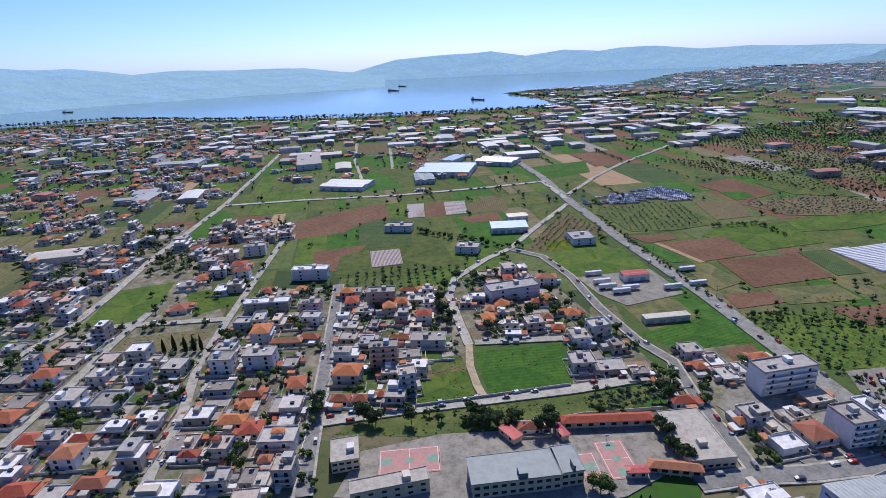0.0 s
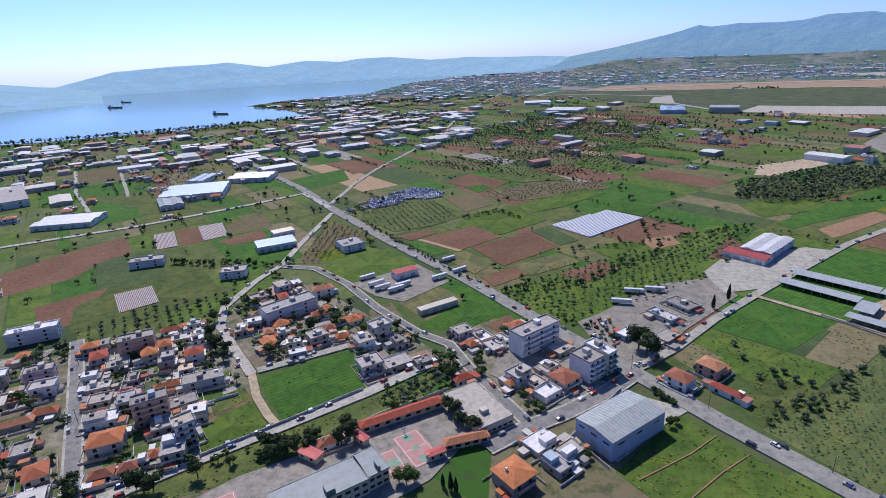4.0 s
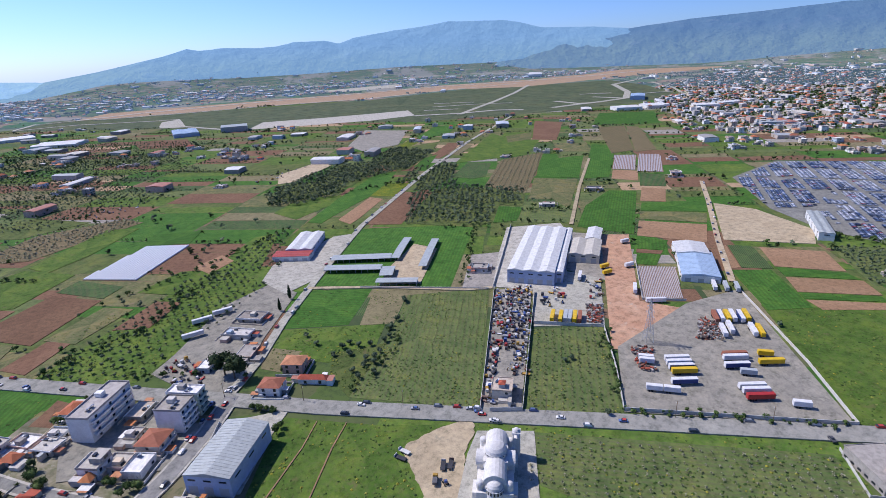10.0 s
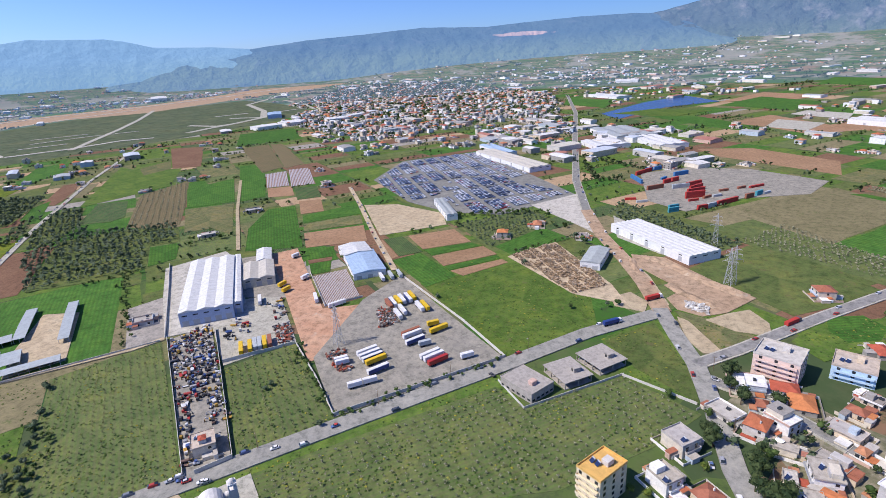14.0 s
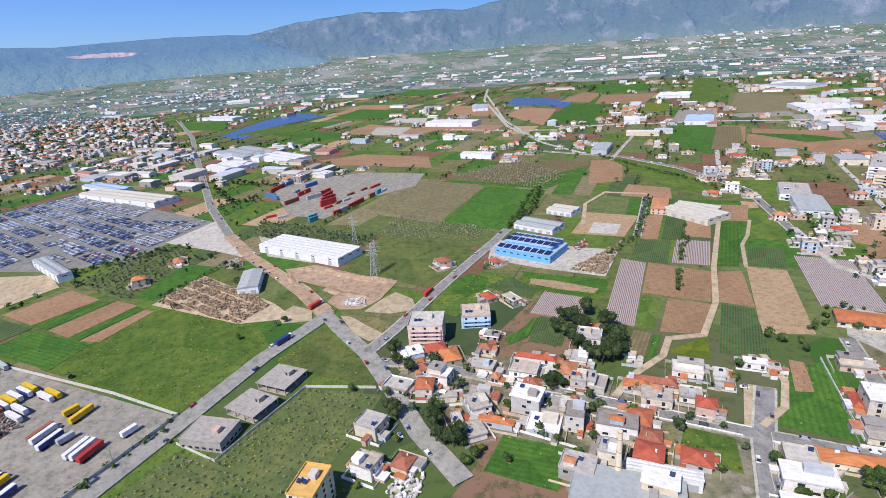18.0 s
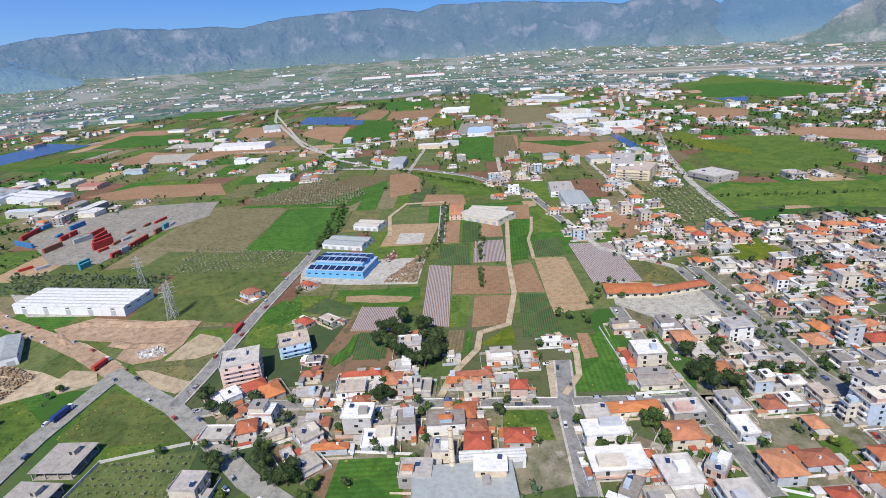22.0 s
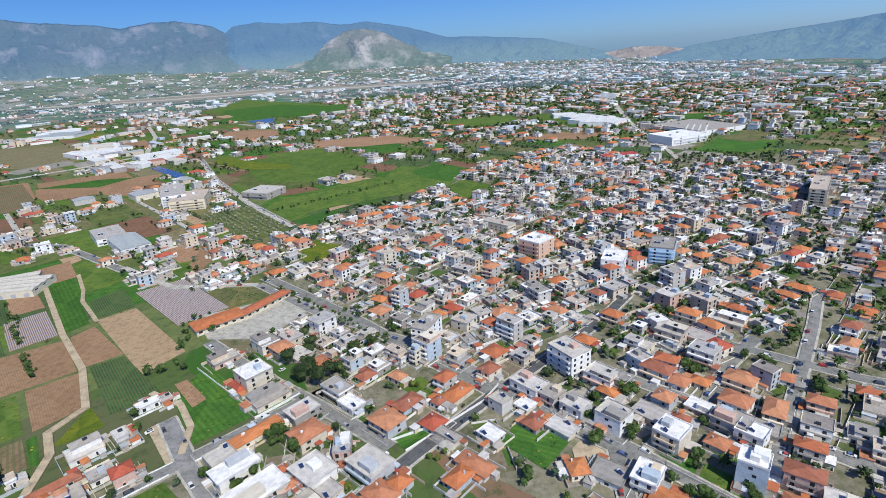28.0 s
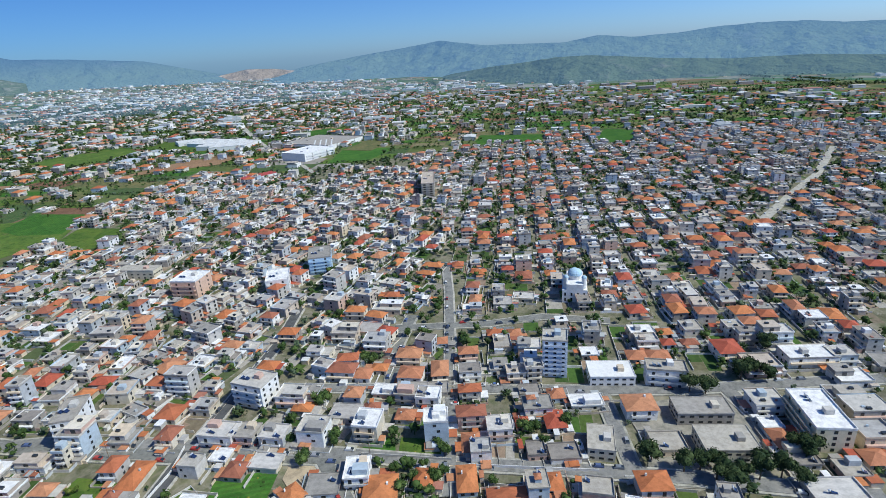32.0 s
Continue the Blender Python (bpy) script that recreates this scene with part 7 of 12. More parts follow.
field("soil", (159.8, 272.3), (181.3, 278), (180, 264.1), (161.5, 259.8))
field("crop", (-151.6, 795.8), (-69.1, 838.5), (-53.4, 720.7), (-123.2, 718.7))
field("orchardsoil", (-169.6, 1159.7), (-102.9, 1162.1), (-89.6, 1016.5), (-156.1, 1016.8))
field("crop", (115.7, 815.5), (235.3, 854.6), (220.7, 768.9), (135.4, 731.6))
field("grass", (-154.4, 931.5), (0.5, 678), (47.4, 716), (-70.6, 861.4))
field("meadow", (193.2, 312.3), (343.1, 320.5), (363.7, 310.6), (345.9, 247.4), (233.9, 246.5), (203.8, 247.6), (196.4, 270.9))
field("meadow", (309.4, 297.7), (376.4, 320.7), (450.4, 332.7), (468.8, 315.3), (364.4, 272.2))
field("crop", (390.7, 219.6), (492.3, 230.7), (519.4, 115.1), (362.7, 101), (347, 208.9))
field("crop", (334.2, 222.8), (352.6, 160.8), (291.7, 154.4), (277.9, 197.6))
field("stubble", (292.8, 146.3), (347.6, 158.6), (346.8, 130.5), (299.6, 124.4))
field("meadow", (244.9, 188), (276.7, 195.9), (292.8, 146.3), (297.2, 129.5), (264, 124.5), (245.7, 146.3))
field("orchardgrass", (344, 129.4), (365.8, 70.9), (221.1, 50.1), (216.4, 119.2), (264, 124.5), (289.4, 122.1))
field("orchardgrass", (307.2, 36), (320.3, -12.6), (230.6, -19.3), (225.7, 27.4))
field("meadow", (193.9, 146.6), (198.1, 96.9), (205.6, 62), (191.7, 77.7), (178.3, 79), (157.6, 61.3), (145.4, 84.4), (139.5, 132))
field("stubble", (254.6, 168.1), (254.4, 194.7), (231.6, 182.9), (230.7, 169.6))
field("grass", (256.3, 148.2), (274.2, 119.4), (216.4, 119.2), (231.9, 138.5))
field("crop", (1285.6, 4.9), (1512.1, -10.1), (1531.8, -149.3), (1294.6, -139.8))
field("crop", (455.9, -37.1), (498.2, -41.9), (496.9, -68.1), (457.7, -66.1))
field("meadow", (370, -114.2), (373.9, -199.7), (298.9, -221.2), (247.9, -191.8), (242.7, -125.5))
field("orchardgrass", (498.9, -197.5), (502.2, -293.5), (449.5, -288), (414.1, -197.2))
field("soil", (1078.3, 1099.1), (1109.2, 961), (1007.2, 852.5), (967.2, 967.4))
field("orchardgrass", (208.9, 20.1), (220.6, -105.8), (198.6, -110.6), (199.5, -170.8), (156.7, -184.1), (149, -149), (145, -97.3), (178.2, 20.4))
field("meadow", (236.5, -185.5), (243.6, -227.2), (234, -234.6), (184.3, -207.3), (166.7, -190.7), (173.7, -181.6), (200.3, -171.4))
field("stubble", (239.6, -239.5), (230.1, -246.7), (195.3, -238.7), (192.9, -225.7))
field("meadow", (235.5, -251.7), (229.5, -269.8), (199.6, -261.4), (193.3, -236.6))
field("grass", (295.3, -313.3), (309.5, -393.3), (212.9, -420.2), (213.6, -330.1))
field("orchardgrass", (317.8, -390.9), (332.1, -459.6), (219.6, -447.1), (216.1, -412))
field("crop", (274.2, -463), (300.8, -601.3), (232.7, -590.8), (203.7, -456.4))
field("stubble", (393.9, -403), (410.6, -615.8), (312.3, -609.8), (276.6, -447.1))
field("orchardgrass", (441.8, -346.4), (475.8, -391.6), (313.6, -389.9), (308.9, -352))
field("orchardsoil", (375.2, -639.8), (314.3, -763.9), (215, -679.3), (228.4, -608.2), (319.1, -622.3))
field("meadow", (199.5, -292.3), (201.3, -329.8), (169.9, -344.9), (161.9, -315.3), (169.1, -286.1))
field("lit_tansoil", (59.2, -359.6), (65.6, -416.7), (19.2, -414.2), (15.9, -361.4))
field("meadow", (54.2, -309.8), (58.6, -355.7), (46, -355.9), (42.8, -308.7))
field("lit_tansoil", (39.1, -308.9), (41.9, -357), (15, -358.5), (17.2, -314.3))
field("lit_tansoil", (15.2, -363.4), (15.5, -416.6), (0.6, -422.9), (-9.6, -364.8))
field("sand", (-1.8, -433.3), (-28, -435.7), (-41.3, -339.8), (-14.3, -328.9))
field("veg", (9.7, -360.5), (-9.5, -361.9), (-20.1, -300.2), (6, -297.7))
field("crop", (26.9, -541.1), (6.4, -546), (3, -432), (19.6, -425.5))
field("meadow", (3.6, -591), (-12.3, -601.6), (-31.9, -503.6), (-0.5, -499.5))
field("veg", (-0.5, -476.6), (-25.8, -487.1), (-28.2, -439.7), (-2.8, -435.9))
field("lit_tansoil", (32.6, -597.7), (3.7, -602.8), (1.7, -547.8), (28.3, -545.1))
field("lit_tansoil", (82.6, -470.6), (90.4, -542.1), (75.2, -543.4), (68.3, -473.5))
field("veg", (65.6, -473.4), (71.7, -539.2), (54.9, -540.4), (49.2, -476.2))
field("lit_tansoil", (49.3, -489.2), (52.9, -544.3), (33, -543.3), (27.5, -490.3))
field("veg", (80.7, -416.7), (81.8, -465.9), (57, -473.2), (51.7, -418))
field("veg", (107.4, -265.6), (111.1, -298.5), (92.4, -300.7), (87.1, -268.6))
field("orchardsoil", (53.1, -277.3), (53.5, -304.5), (43.5, -304.9), (41.7, -277.9))
field("crop", (40.4, -278), (42.1, -302.7), (37.5, -304.4), (36.8, -276.2))
field("meadow", (152.4, -323.7), (147.7, -358.9), (85.4, -372.4), (80.5, -336.5), (117.8, -334.5))
field("crop", (183.3, -315.8), (187.2, -343), (165.7, -340.7), (162.6, -317.4))
field("crop", (278.3, -452.1), (291, -602.6), (217.9, -602.8), (207.5, -531.2), (201.6, -449.6))
field("stubble", (392, -468.5), (393.8, -622.3), (298.7, -603.1), (279.5, -452.1))
field("orchardgrass", (356.6, -400.8), (358.5, -453.2), (199.8, -445), (198.2, -401.4))
field("grass", (294.2, -310.3), (303.1, -397.2), (199.2, -391.6), (205.7, -309.1))
field("crop", (-23.1, -293.5), (-48.8, -312.2), (-55.4, -245.1), (-22.5, -242.1))
field("lit_tansoil", (-27.3, -304.1), (-34.2, -304.4), (-37.8, -276.9), (-29.7, -274))
field("flower", (31.7, -287.6), (13.5, -313.7), (9.3, -288.6), (24.6, -286.6))
field("flower", (-159, -451.6), (-196.4, -482.3), (-205, -446.9), (-166.1, -421))
field("stubblegreen", (-75.6, -428.9), (-110.2, -435), (-115.8, -388.5), (-82.6, -383))
field("crop", (125.9, -901.9), (152, -1122.1), (76.3, -1140.8), (56.5, -899.7))
field("lit_tansoil", (59.6, -953), (67.9, -1138.6), (28.9, -1128.3), (22.1, -968))
field("lit_tansoil", (15, -960.9), (17, -1102.7), (-109.4, -1091.7), (-114.8, -950.9))
field("meadow", (-203.4, -623.1), (-235.9, -678.7), (-405.9, -679.6), (-382.4, -636.6), (-210.9, -583.2))
field("orchardgrass", (-136.2, -669.1), (-194.7, -668.8), (-191, -538.1), (-140, -522.2))
field("meadow", (-184.2, -766.8), (-356.3, -1026.6), (-454.9, -1000.5), (-372.4, -775.8), (-210.5, -728.3))
field("grass", (233.6, -186.1), (238.5, -227.5), (188.3, -207.2), (163.9, -189.5), (201.7, -182.5))
field("stubblegreen", (245.5, -250.7), (193.7, -230.4), (193.8, -266.4), (211, -268.9))
field("crop", (85.1, -159), (86.7, -183.2), (55, -188.3), (53.3, -161.9))
field("meadow", (13.8, -204), (14.8, -224), (-6.2, -225.5), (-10.7, -203.9))
field("stubble", (24.7, -193.7), (25.7, -219.7), (16, -220.4), (14.8, -198.2))
field("crop", (369.7, -607.6), (284.6, -753.3), (194.9, -708.9), (220.4, -610.5))
field("orchardsoil", (368.9, -620.6), (260, -788.4), (199.4, -761.7), (268.9, -621.6))
field("lit_tansoil", (179.4, -647.2), (213.3, -782.5), (172.1, -796.8), (143.6, -672.8))
field("lit_tansoil", (130.3, -604.3), (133.2, -657.3), (85.1, -653.2), (76.4, -607.9))
field("meadow", (214.3, -823.3), (89.3, -759.2), (27.6, -634.7), (85.1, -653.2), (177, -777.8))
field("lit_tansoil", (-71.2, -568.6), (-100.9, -573.2), (-103.7, -509.6), (-75.8, -516))
field("lit_tansoil", (661, -686.7), (615.6, -752.3), (480.4, -756.7), (428.6, -683.1), (596, -665.7))
field("crop", (1042.4, -914.1), (949.4, -983.7), (745, -940.6), (836.6, -886.3))
field("lit_tansoil", (841.6, -966.8), (860.7, -1096.7), (620.7, -1018.5), (649.8, -925.9))
field("crop", (422.3, -1150), (480.1, -1512.2), (370.8, -1474.2), (298.1, -1120.5))
field("lit_tansoil", (566.9, -1270.3), (583.9, -1427.3), (475.4, -1393.6), (408.2, -1109.3))
field("crop", (129.1, -901.2), (144.5, -1105), (74.5, -1116), (55.6, -861.5))
field("lit_tansoil", (54.3, -911.2), (68.9, -1079.8), (28.3, -1074.4), (21.9, -897.6))
field("crop", (-202.8, -658.8), (-237.5, -688.9), (-341.4, -634.9), (-352.1, -592.7), (-210.9, -578.6))
field("crop", (-383.2, -693.3), (-452.7, -708), (-492.6, -605.4), (-417.2, -570.2))
field("lit_tansoil", (-13.7, -977.7), (-71.2, -1016.1), (-157.4, -1003.4), (-88.4, -860.7))
field("grass", (-219.6, -851.2), (-376.1, -969), (-412, -868.2), (-329.9, -700.1), (-224, -721.7))
field("meadow", (-590.7, -2078.3), (-885.5, -2227.2), (-902.7, -1736.4), (-654, -1655.4))
field("meadow", (-195.3, -634.2), (-235.1, -675.3), (-359.6, -639.7), (-448.6, -721.9), (-506, -608.6), (-420.9, -555.5), (-273.2, -579.4), (-201.2, -580))
field("flower", (-154.7, -449.1), (-192.2, -468.3), (-204.3, -422.1), (-177.1, -419.3))
field("lit_tansoil", (-454.5, -973.8), (-606.2, -1037), (-651.6, -908.6), (-523, -867.1))
field("crop", (-463.2, -990.9), (-515.5, -1027.9), (-560.9, -837.3), (-484.3, -840.6))
field("meadow", (-284.6, -1001), (-440.6, -946.6), (-457.3, -797.1), (-311, -721.9), (-247.8, -790.9))
field("meadow", (-513.4, -2172.3), (-836.9, -2671.6), (-897.6, -1963.6), (-639.6, -1848.6))
field("orchardsoil", (-177.7, -874.7), (-226.4, -910.1), (-238.2, -840.5), (-196.4, -810.4))
field("lit_tansoil", (-82, -504.8), (-105, -547.6), (-104.6, -505.3), (-80.4, -472.3))
field("crop", (-175, -95.9), (-186.8, -97.8), (-188.6, -84.2), (-178.1, -82))
field("crop", (-133.7, -147.1), (-148.1, -153.1), (-159.9, -127.9), (-136.5, -122.9))
field("crop", (-96, -183.6), (-117.1, -182.4), (-111.5, -167.7), (-98.8, -167.5))
field("meadow", (-122.5, -216.1), (-136.7, -215.9), (-138.7, -195.4), (-124.9, -196.3))
field("crop", (-175.6, -95.5), (-186.5, -98.7), (-189.3, -84.1), (-178.7, -80.3))
field("meadow", (-178.9, -79), (-189.9, -81.4), (-192.1, -60), (-181.7, -56))
field("crop", (-436.6, -665.3), (-501.9, -694.2), (-507.5, -616.7), (-435.5, -570.4), (-424.6, -623.6))
field("meadow", (-409.9, -548.6), (-455.6, -568.4), (-461.5, -501.6), (-424.9, -488.5), (-384, -482))
field("crop", (-812.1, -429.3), (-960.6, -466.7), (-953.8, -358.6), (-833.9, -366.3))
field("crop", (-1003.9, -216.3), (-1084.4, -221.3), (-1084.7, -95.9), (-993.5, -87.8))
field("crop", (-997.8, 1.7), (-1142.8, 23), (-1119.4, 86.1), (-964.2, 66.7))
field("meadow", (-970, -947.5), (-1082.5, -984.6), (-1024.1, -725.6), (-911.9, -662.9))
field("grass", (689.8, 451.9), (696.1, 391.1), (817.2, 412.8), (811.1, 341), (717, 323.4), (646, 329.7), (610.8, 349.1), (576.7, 386.5))
field("crop", (506.2, 302.4), (593.7, 312.4), (752.4, 319.3), (770.5, 292.6), (688.7, 279), (618, 275.6), (530.4, 283.9), (503.8, 284.2))
field("flower", (622.4, 276), (696.8, 279.8), (696.1, 246.9), (625.2, 244.6))
field("meadow", (534.7, 362.2), (577.2, 365.3), (611, 343.4), (622.6, 316.4), (574.4, 309.2), (514.3, 321.2))
field("lit_tansoil", (519, 271.2), (617.4, 273.5), (611.1, 253.8), (528.1, 249.3), (505.7, 250.5))
field("soil", (506.3, 232.2), (636.3, 237.6), (666.4, 205.4), (583, 196.9), (512, 194.3))
field("grass", (515.5, 190.2), (582.6, 195.6), (667.4, 201), (682.6, 137.2), (654.3, 79.8), (596.3, 74.8), (596.9, 103.7), (533.5, 98.8), (511.8, 112.6))
field("grass", (646.1, 239.4), (762.6, 244.5), (844.6, 237.2), (832.9, 207.2), (721.3, 198), (674, 205.4))
field("veg", (739, 196.9), (848.3, 196.1), (841.1, 157.5), (746.3, 147.4), (729.7, 162.5))
field("crop", (689.7, 197), (729, 194.7), (727.2, 147.3), (687.9, 144.4), (695.7, 174.6))
field("orchardsoil", (685.5, 137.7), (869.9, 145.3), (939.1, 83.3), (768.2, 78.5), (665, 79.4))
field("crop", (529.6, 97.7), (592.1, 102.4), (591.7, 74.4), (538.8, 74.5))
field("grass", (827.1, 347), (963.5, 374.6), (1058.3, 303.3), (886.5, 282), (792.2, 280.5), (773.2, 291.2))
field("flower", (991.7, 373.1), (1067, 375.2), (1047.7, 344), (996.2, 348))
field("crop", (1093, 367.8), (1272.6, 379.8), (1333.9, 332.4), (1172.1, 313), (1083.9, 347.4))
field("soil", (900.5, 274.5), (1036.8, 280.7), (1043.4, 256.8), (939.3, 247.2), (875.8, 255.1))
field("stubble", (927, 251.7), (1022, 247.1), (1017.9, 225.2), (907.1, 225.5))
field("crop", (804.3, 276.4), (877.9, 281.3), (915.4, 267.8), (806.2, 253.3))
field("meadow", (836.8, 217.1), (1168.1, 215), (1090.4, 170), (1071.8, 102.8), (915.1, 109.8), (879.5, 158.2), (852.7, 196.9))
field("soil", (1367.7, 144), (1338.7, 74.1), (1069.5, 69.9), (1079.4, 118.6))
field("stubblegreen", (1121.2, 177.4), (1179.1, 129.8), (1080.5, 120.9), (1042, 161.5))
field("crop", (870.6, 82.4), (909.4, 15.4), (744.7, 17.5), (746.3, 76.1))
field("stubblegreen", (740.3, 78), (734.9, 19), (590.3, 22.7), (628.6, 43.1), (628.6, 72.3))
field("crop", (742.3, 11.2), (1018.1, 3.5), (1008, -31.2), (909, -32.3), (750.8, -22.5), (740.8, 7.3))
field("orchardsoil", (1244.8, -6), (1260.7, -63.8), (960.5, -66.5), (926.4, -29.3))
field("orchardsoil", (1259.3, -66.3), (1245.1, -91.5), (967.4, -103.2), (942.3, -68))
field("lit_tansoil", (799, -28.3), (793.5, -62.1), (733, -58.8), (742.4, -25.3))
field("veg", (776.4, -63.8), (772, -94.4), (703.2, -90.5), (705.1, -59.1))
field("lit_tansoil", (694.7, -60.4), (690.8, -88), (629.8, -81.5), (631.2, -54.5))
field("crop", (526.6, 11.9), (603.5, 5.9), (677.9, -21), (675.2, -53.2), (509.9, -41.1))
field("crop", (622.7, -55.6), (639.9, -124.4), (592.8, -118.2), (590.9, -52.2))
field("stubblegreen", (586.3, -51.7), (588.1, -117.2), (554.3, -111.5), (559.8, -48.8))
field("lit_tansoil", (553.5, -48.1), (547.9, -110.7), (494.5, -101.7), (505.5, -43.5))
field("crop", (500.4, -42.4), (495.5, -69.4), (468.7, -62.5), (470.4, -40.8))
field("soil", (468.9, -40.6), (467.1, -62.3), (458.3, -59.9), (459.6, -40.1))
field("crop", (456.5, -40.3), (456.8, -59.7), (432.1, -53.9), (432.5, -38))
field("lit_tansoil", (484.7, -109.7), (488.2, -115.7), (436.9, -116.2), (433.2, -108.5))
field("veg", (489.6, -117.2), (488.9, -136.5), (437.4, -139.9), (436.6, -117.1))
field("lit_tansoil", (487.2, -141.8), (483.1, -189.7), (439.6, -189.3), (442.9, -142.1))
field("crop", (441.3, -142.2), (436.8, -188.1), (424.2, -193.5), (424.2, -143.9))
field("lit_tansoil", (421.4, -143.5), (422.6, -193.8), (397.5, -195.8), (395.2, -143.9))
field("crop", (393.9, -144), (395.2, -194.3), (387.2, -194.4), (383.6, -144.6))
field("lit_tansoil", (382.3, -145), (384.8, -193.8), (375.5, -195.1), (367.7, -150.2))
field("crop", (430.4, -108.2), (435, -137.5), (370.1, -145.6), (361.3, -116.2))
field("crop", (682.2, 421.1), (798.3, 423), (821.2, 414.6), (691.6, 392.1))
field("orchardgrass", (171.5, 568.1), (214.2, 606.2), (273.1, 577.6), (263.6, 500.8), (222.6, 490.5), (183, 493.6))
field("orchardsoil", (288, 591.5), (334.2, 584.5), (321.6, 523.4), (278.8, 515.4))
field("orchardsoil", (333.3, 569.2), (418.5, 589.2), (489.4, 539.4), (481.3, 502.3), (355, 518.2))
field("soil", (327.2, 662.3), (384, 690.2), (396.8, 607.5), (347.9, 580.9))
field("crop", (334.8, 621.3), (363, 621.2), (363.1, 593.1), (335.4, 583.9))
field("grass", (396.9, 661.9), (477.6, 661.8), (473.6, 571.6), (407.8, 598.3))
field("meadow", (339.6, 499.3), (451.2, 523.3), (461.4, 488.9), (378, 469), (332.7, 469))
field("meadow", (242, 471.2), (283.3, 505.9), (333.9, 497), (334.3, 437.9), (268.7, 424.5))
field("soil", (176.2, 480.4), (215.2, 481.2), (217.7, 466), (187.3, 458.4))
field("soil", (193.9, 457.4), (260.9, 464.8), (265.2, 418.9), (212.9, 407.9))
field("sand", (192.3, 456.2), (197.1, 457.8), (215.6, 406.8), (210.6, 405.7))
field("soil", (225.7, 408.9), (293.4, 415.5), (293.5, 365.9), (225.6, 353.7))
field("veg", (299.1, 418.5), (323.3, 420.9), (319.8, 370.1), (296.5, 367.7))
field("crop", (177.2, 453.7), (191.6, 454.7), (201.5, 409.6), (189, 408.7))
field("stubblegreen", (191.7, 403), (216.1, 403.4), (224.4, 364.8), (196.5, 351.6))
field("soil", (197.7, 343.8), (231.9, 347.2), (235, 328.7), (197, 322.4))
field("stubblegreen", (232.6, 350.8), (283.5, 352.7), (284.9, 326.7), (233.3, 324.7))
field("soil", (253.9, 315.2), (299.8, 319.3), (301.9, 298.1), (262, 291.2))
field("meadow", (311.1, 348.2), (355.7, 344), (368, 305.2), (312.7, 304.2))
field("lit_tansoil", (366.9, 339.2), (398.4, 333.3), (386.9, 312.1), (355.3, 314.5))
field("crop", (385.8, 427), (442.2, 451), (463.4, 406.5), (422.5, 390.1), (412.4, 430))
field("meadow", (184.9, -279.9), (192.4, -309.1), (179.2, -352.3), (152.2, -354.5), (160.5, -299.2), (162.5, -275.9))
field("veg", (164.8, -326.2), (156, -351.1), (128.7, -336.5), (126.4, -320.7))
field("crop", (151.4, -364), (121.9, -366), (86.5, -372.6), (81.5, -349.9), (97.8, -337.7), (131.1, -341.8))
field("sand", (139.9, -353.3), (120.2, -355.8), (87.8, -353.9), (89.2, -345.8), (110.5, -342.7), (137, -344))
field("crop", (195.6, -323.6), (187.1, -345.1), (170.7, -342), (163.4, -323.5), (169.7, -305.6), (183.3, -309))
field("veg", (109.4, -272.1), (111.9, -298.6), (95.2, -298.3), (89.8, -265.8))
field("crop", (121.2, -263.3), (116.2, -279.6), (115, -295.6), (112.1, -296.5), (109.3, -269.6), (116, -257.5))
# ---- plastic film rows ----
film_rows("film", 3, (908.6, -33.3), (915, -66.7), (798.9, -59.1), (803.4, -27.7))
film_rows("film", 3, (923.9, -71.4), (920.3, -103.6), (787.9, -95.7), (789.8, -60.9))
film_rows("whitefilm", 4, (325.2, 420.1), (408.6, 429.5), (418.5, 386.1), (332.3, 369.5))
film_rows("film", 1.6, (-68.5, 472.3), (-40.6, 476.1), (-35.7, 436.1), (-62.3, 430.3))
film_rows("film", 1.6, (-41.6, 635.4), (-20.8, 636.8), (-18.6, 577.7), (-37.6, 576.5))
film_rows("film", 1.6, (3.5, 640.2), (29.4, 640.7), (30.2, 585.1), (5.7, 580.3))
film_rows("film", 1.6, (427, -38.6), (430.1, -68.1), (370.5, -65.8), (365.8, -38.5))
film_rows("film", 1.6, (73.3, -309.9), (86.6, -416.7), (66.7, -414.2), (54, -308.3))
film_rows("film", 1.6, (49.2, -421.8), (53.5, -476.3), (27, -480.5), (22, -425.6))
film_rows("film", 1.7, (-32.4, -468.2), (-69.8, -470.4), (-82.2, -385.1), (-45.6, -380.5))
film_rows("film", 1.6, (119.5, -300.4), (122.3, -335.3), (88, -336.3), (87.1, -302.4))
# ---- yards ----
yard("gravel", (104.2, 388.1), (166.1, 397.8), (173.3, 350), (126.3, 334.8), (112.5, 355.2))
yard("gravel", (213.3, 244.6), (233.9, 246.5), (300.8, 260.4), (345.9, 247.4), (333.2, 216.7), (264.5, 201.8), (203.3, 182.8), (205.7, 220.3))
yard("concrete", (348.3, 257.8), (382, 268.6), (463.5, 249.3), (473.7, 234.8), (364, 213.2), (329.3, 225.1))
yard("dirt", (397.9, 162.9), (454, 160.6), (445.1, 135), (366, 126.3), (357.5, 158.2))
yard("gravel", (362.8, 66.3), (375.1, 39.9), (225.1, 28.6), (221.8, 48.7))
yard("concrete", (370.4, 39.2), (408.9, 25.3), (403.5, -9.8), (322.4, -12.6), (311.5, 31.9))
yard("salmon", (503.9, -10.7), (507.6, -36.1), (361.6, -36.3), (354.1, -67.2), (296.6, -51), (292, -16.2))
yard("gravel", (295.4, -19.7), (362.6, -66.5), (393.1, -105.6), (370.1, -108.2), (242.7, -122.8), (232.7, -20.7))
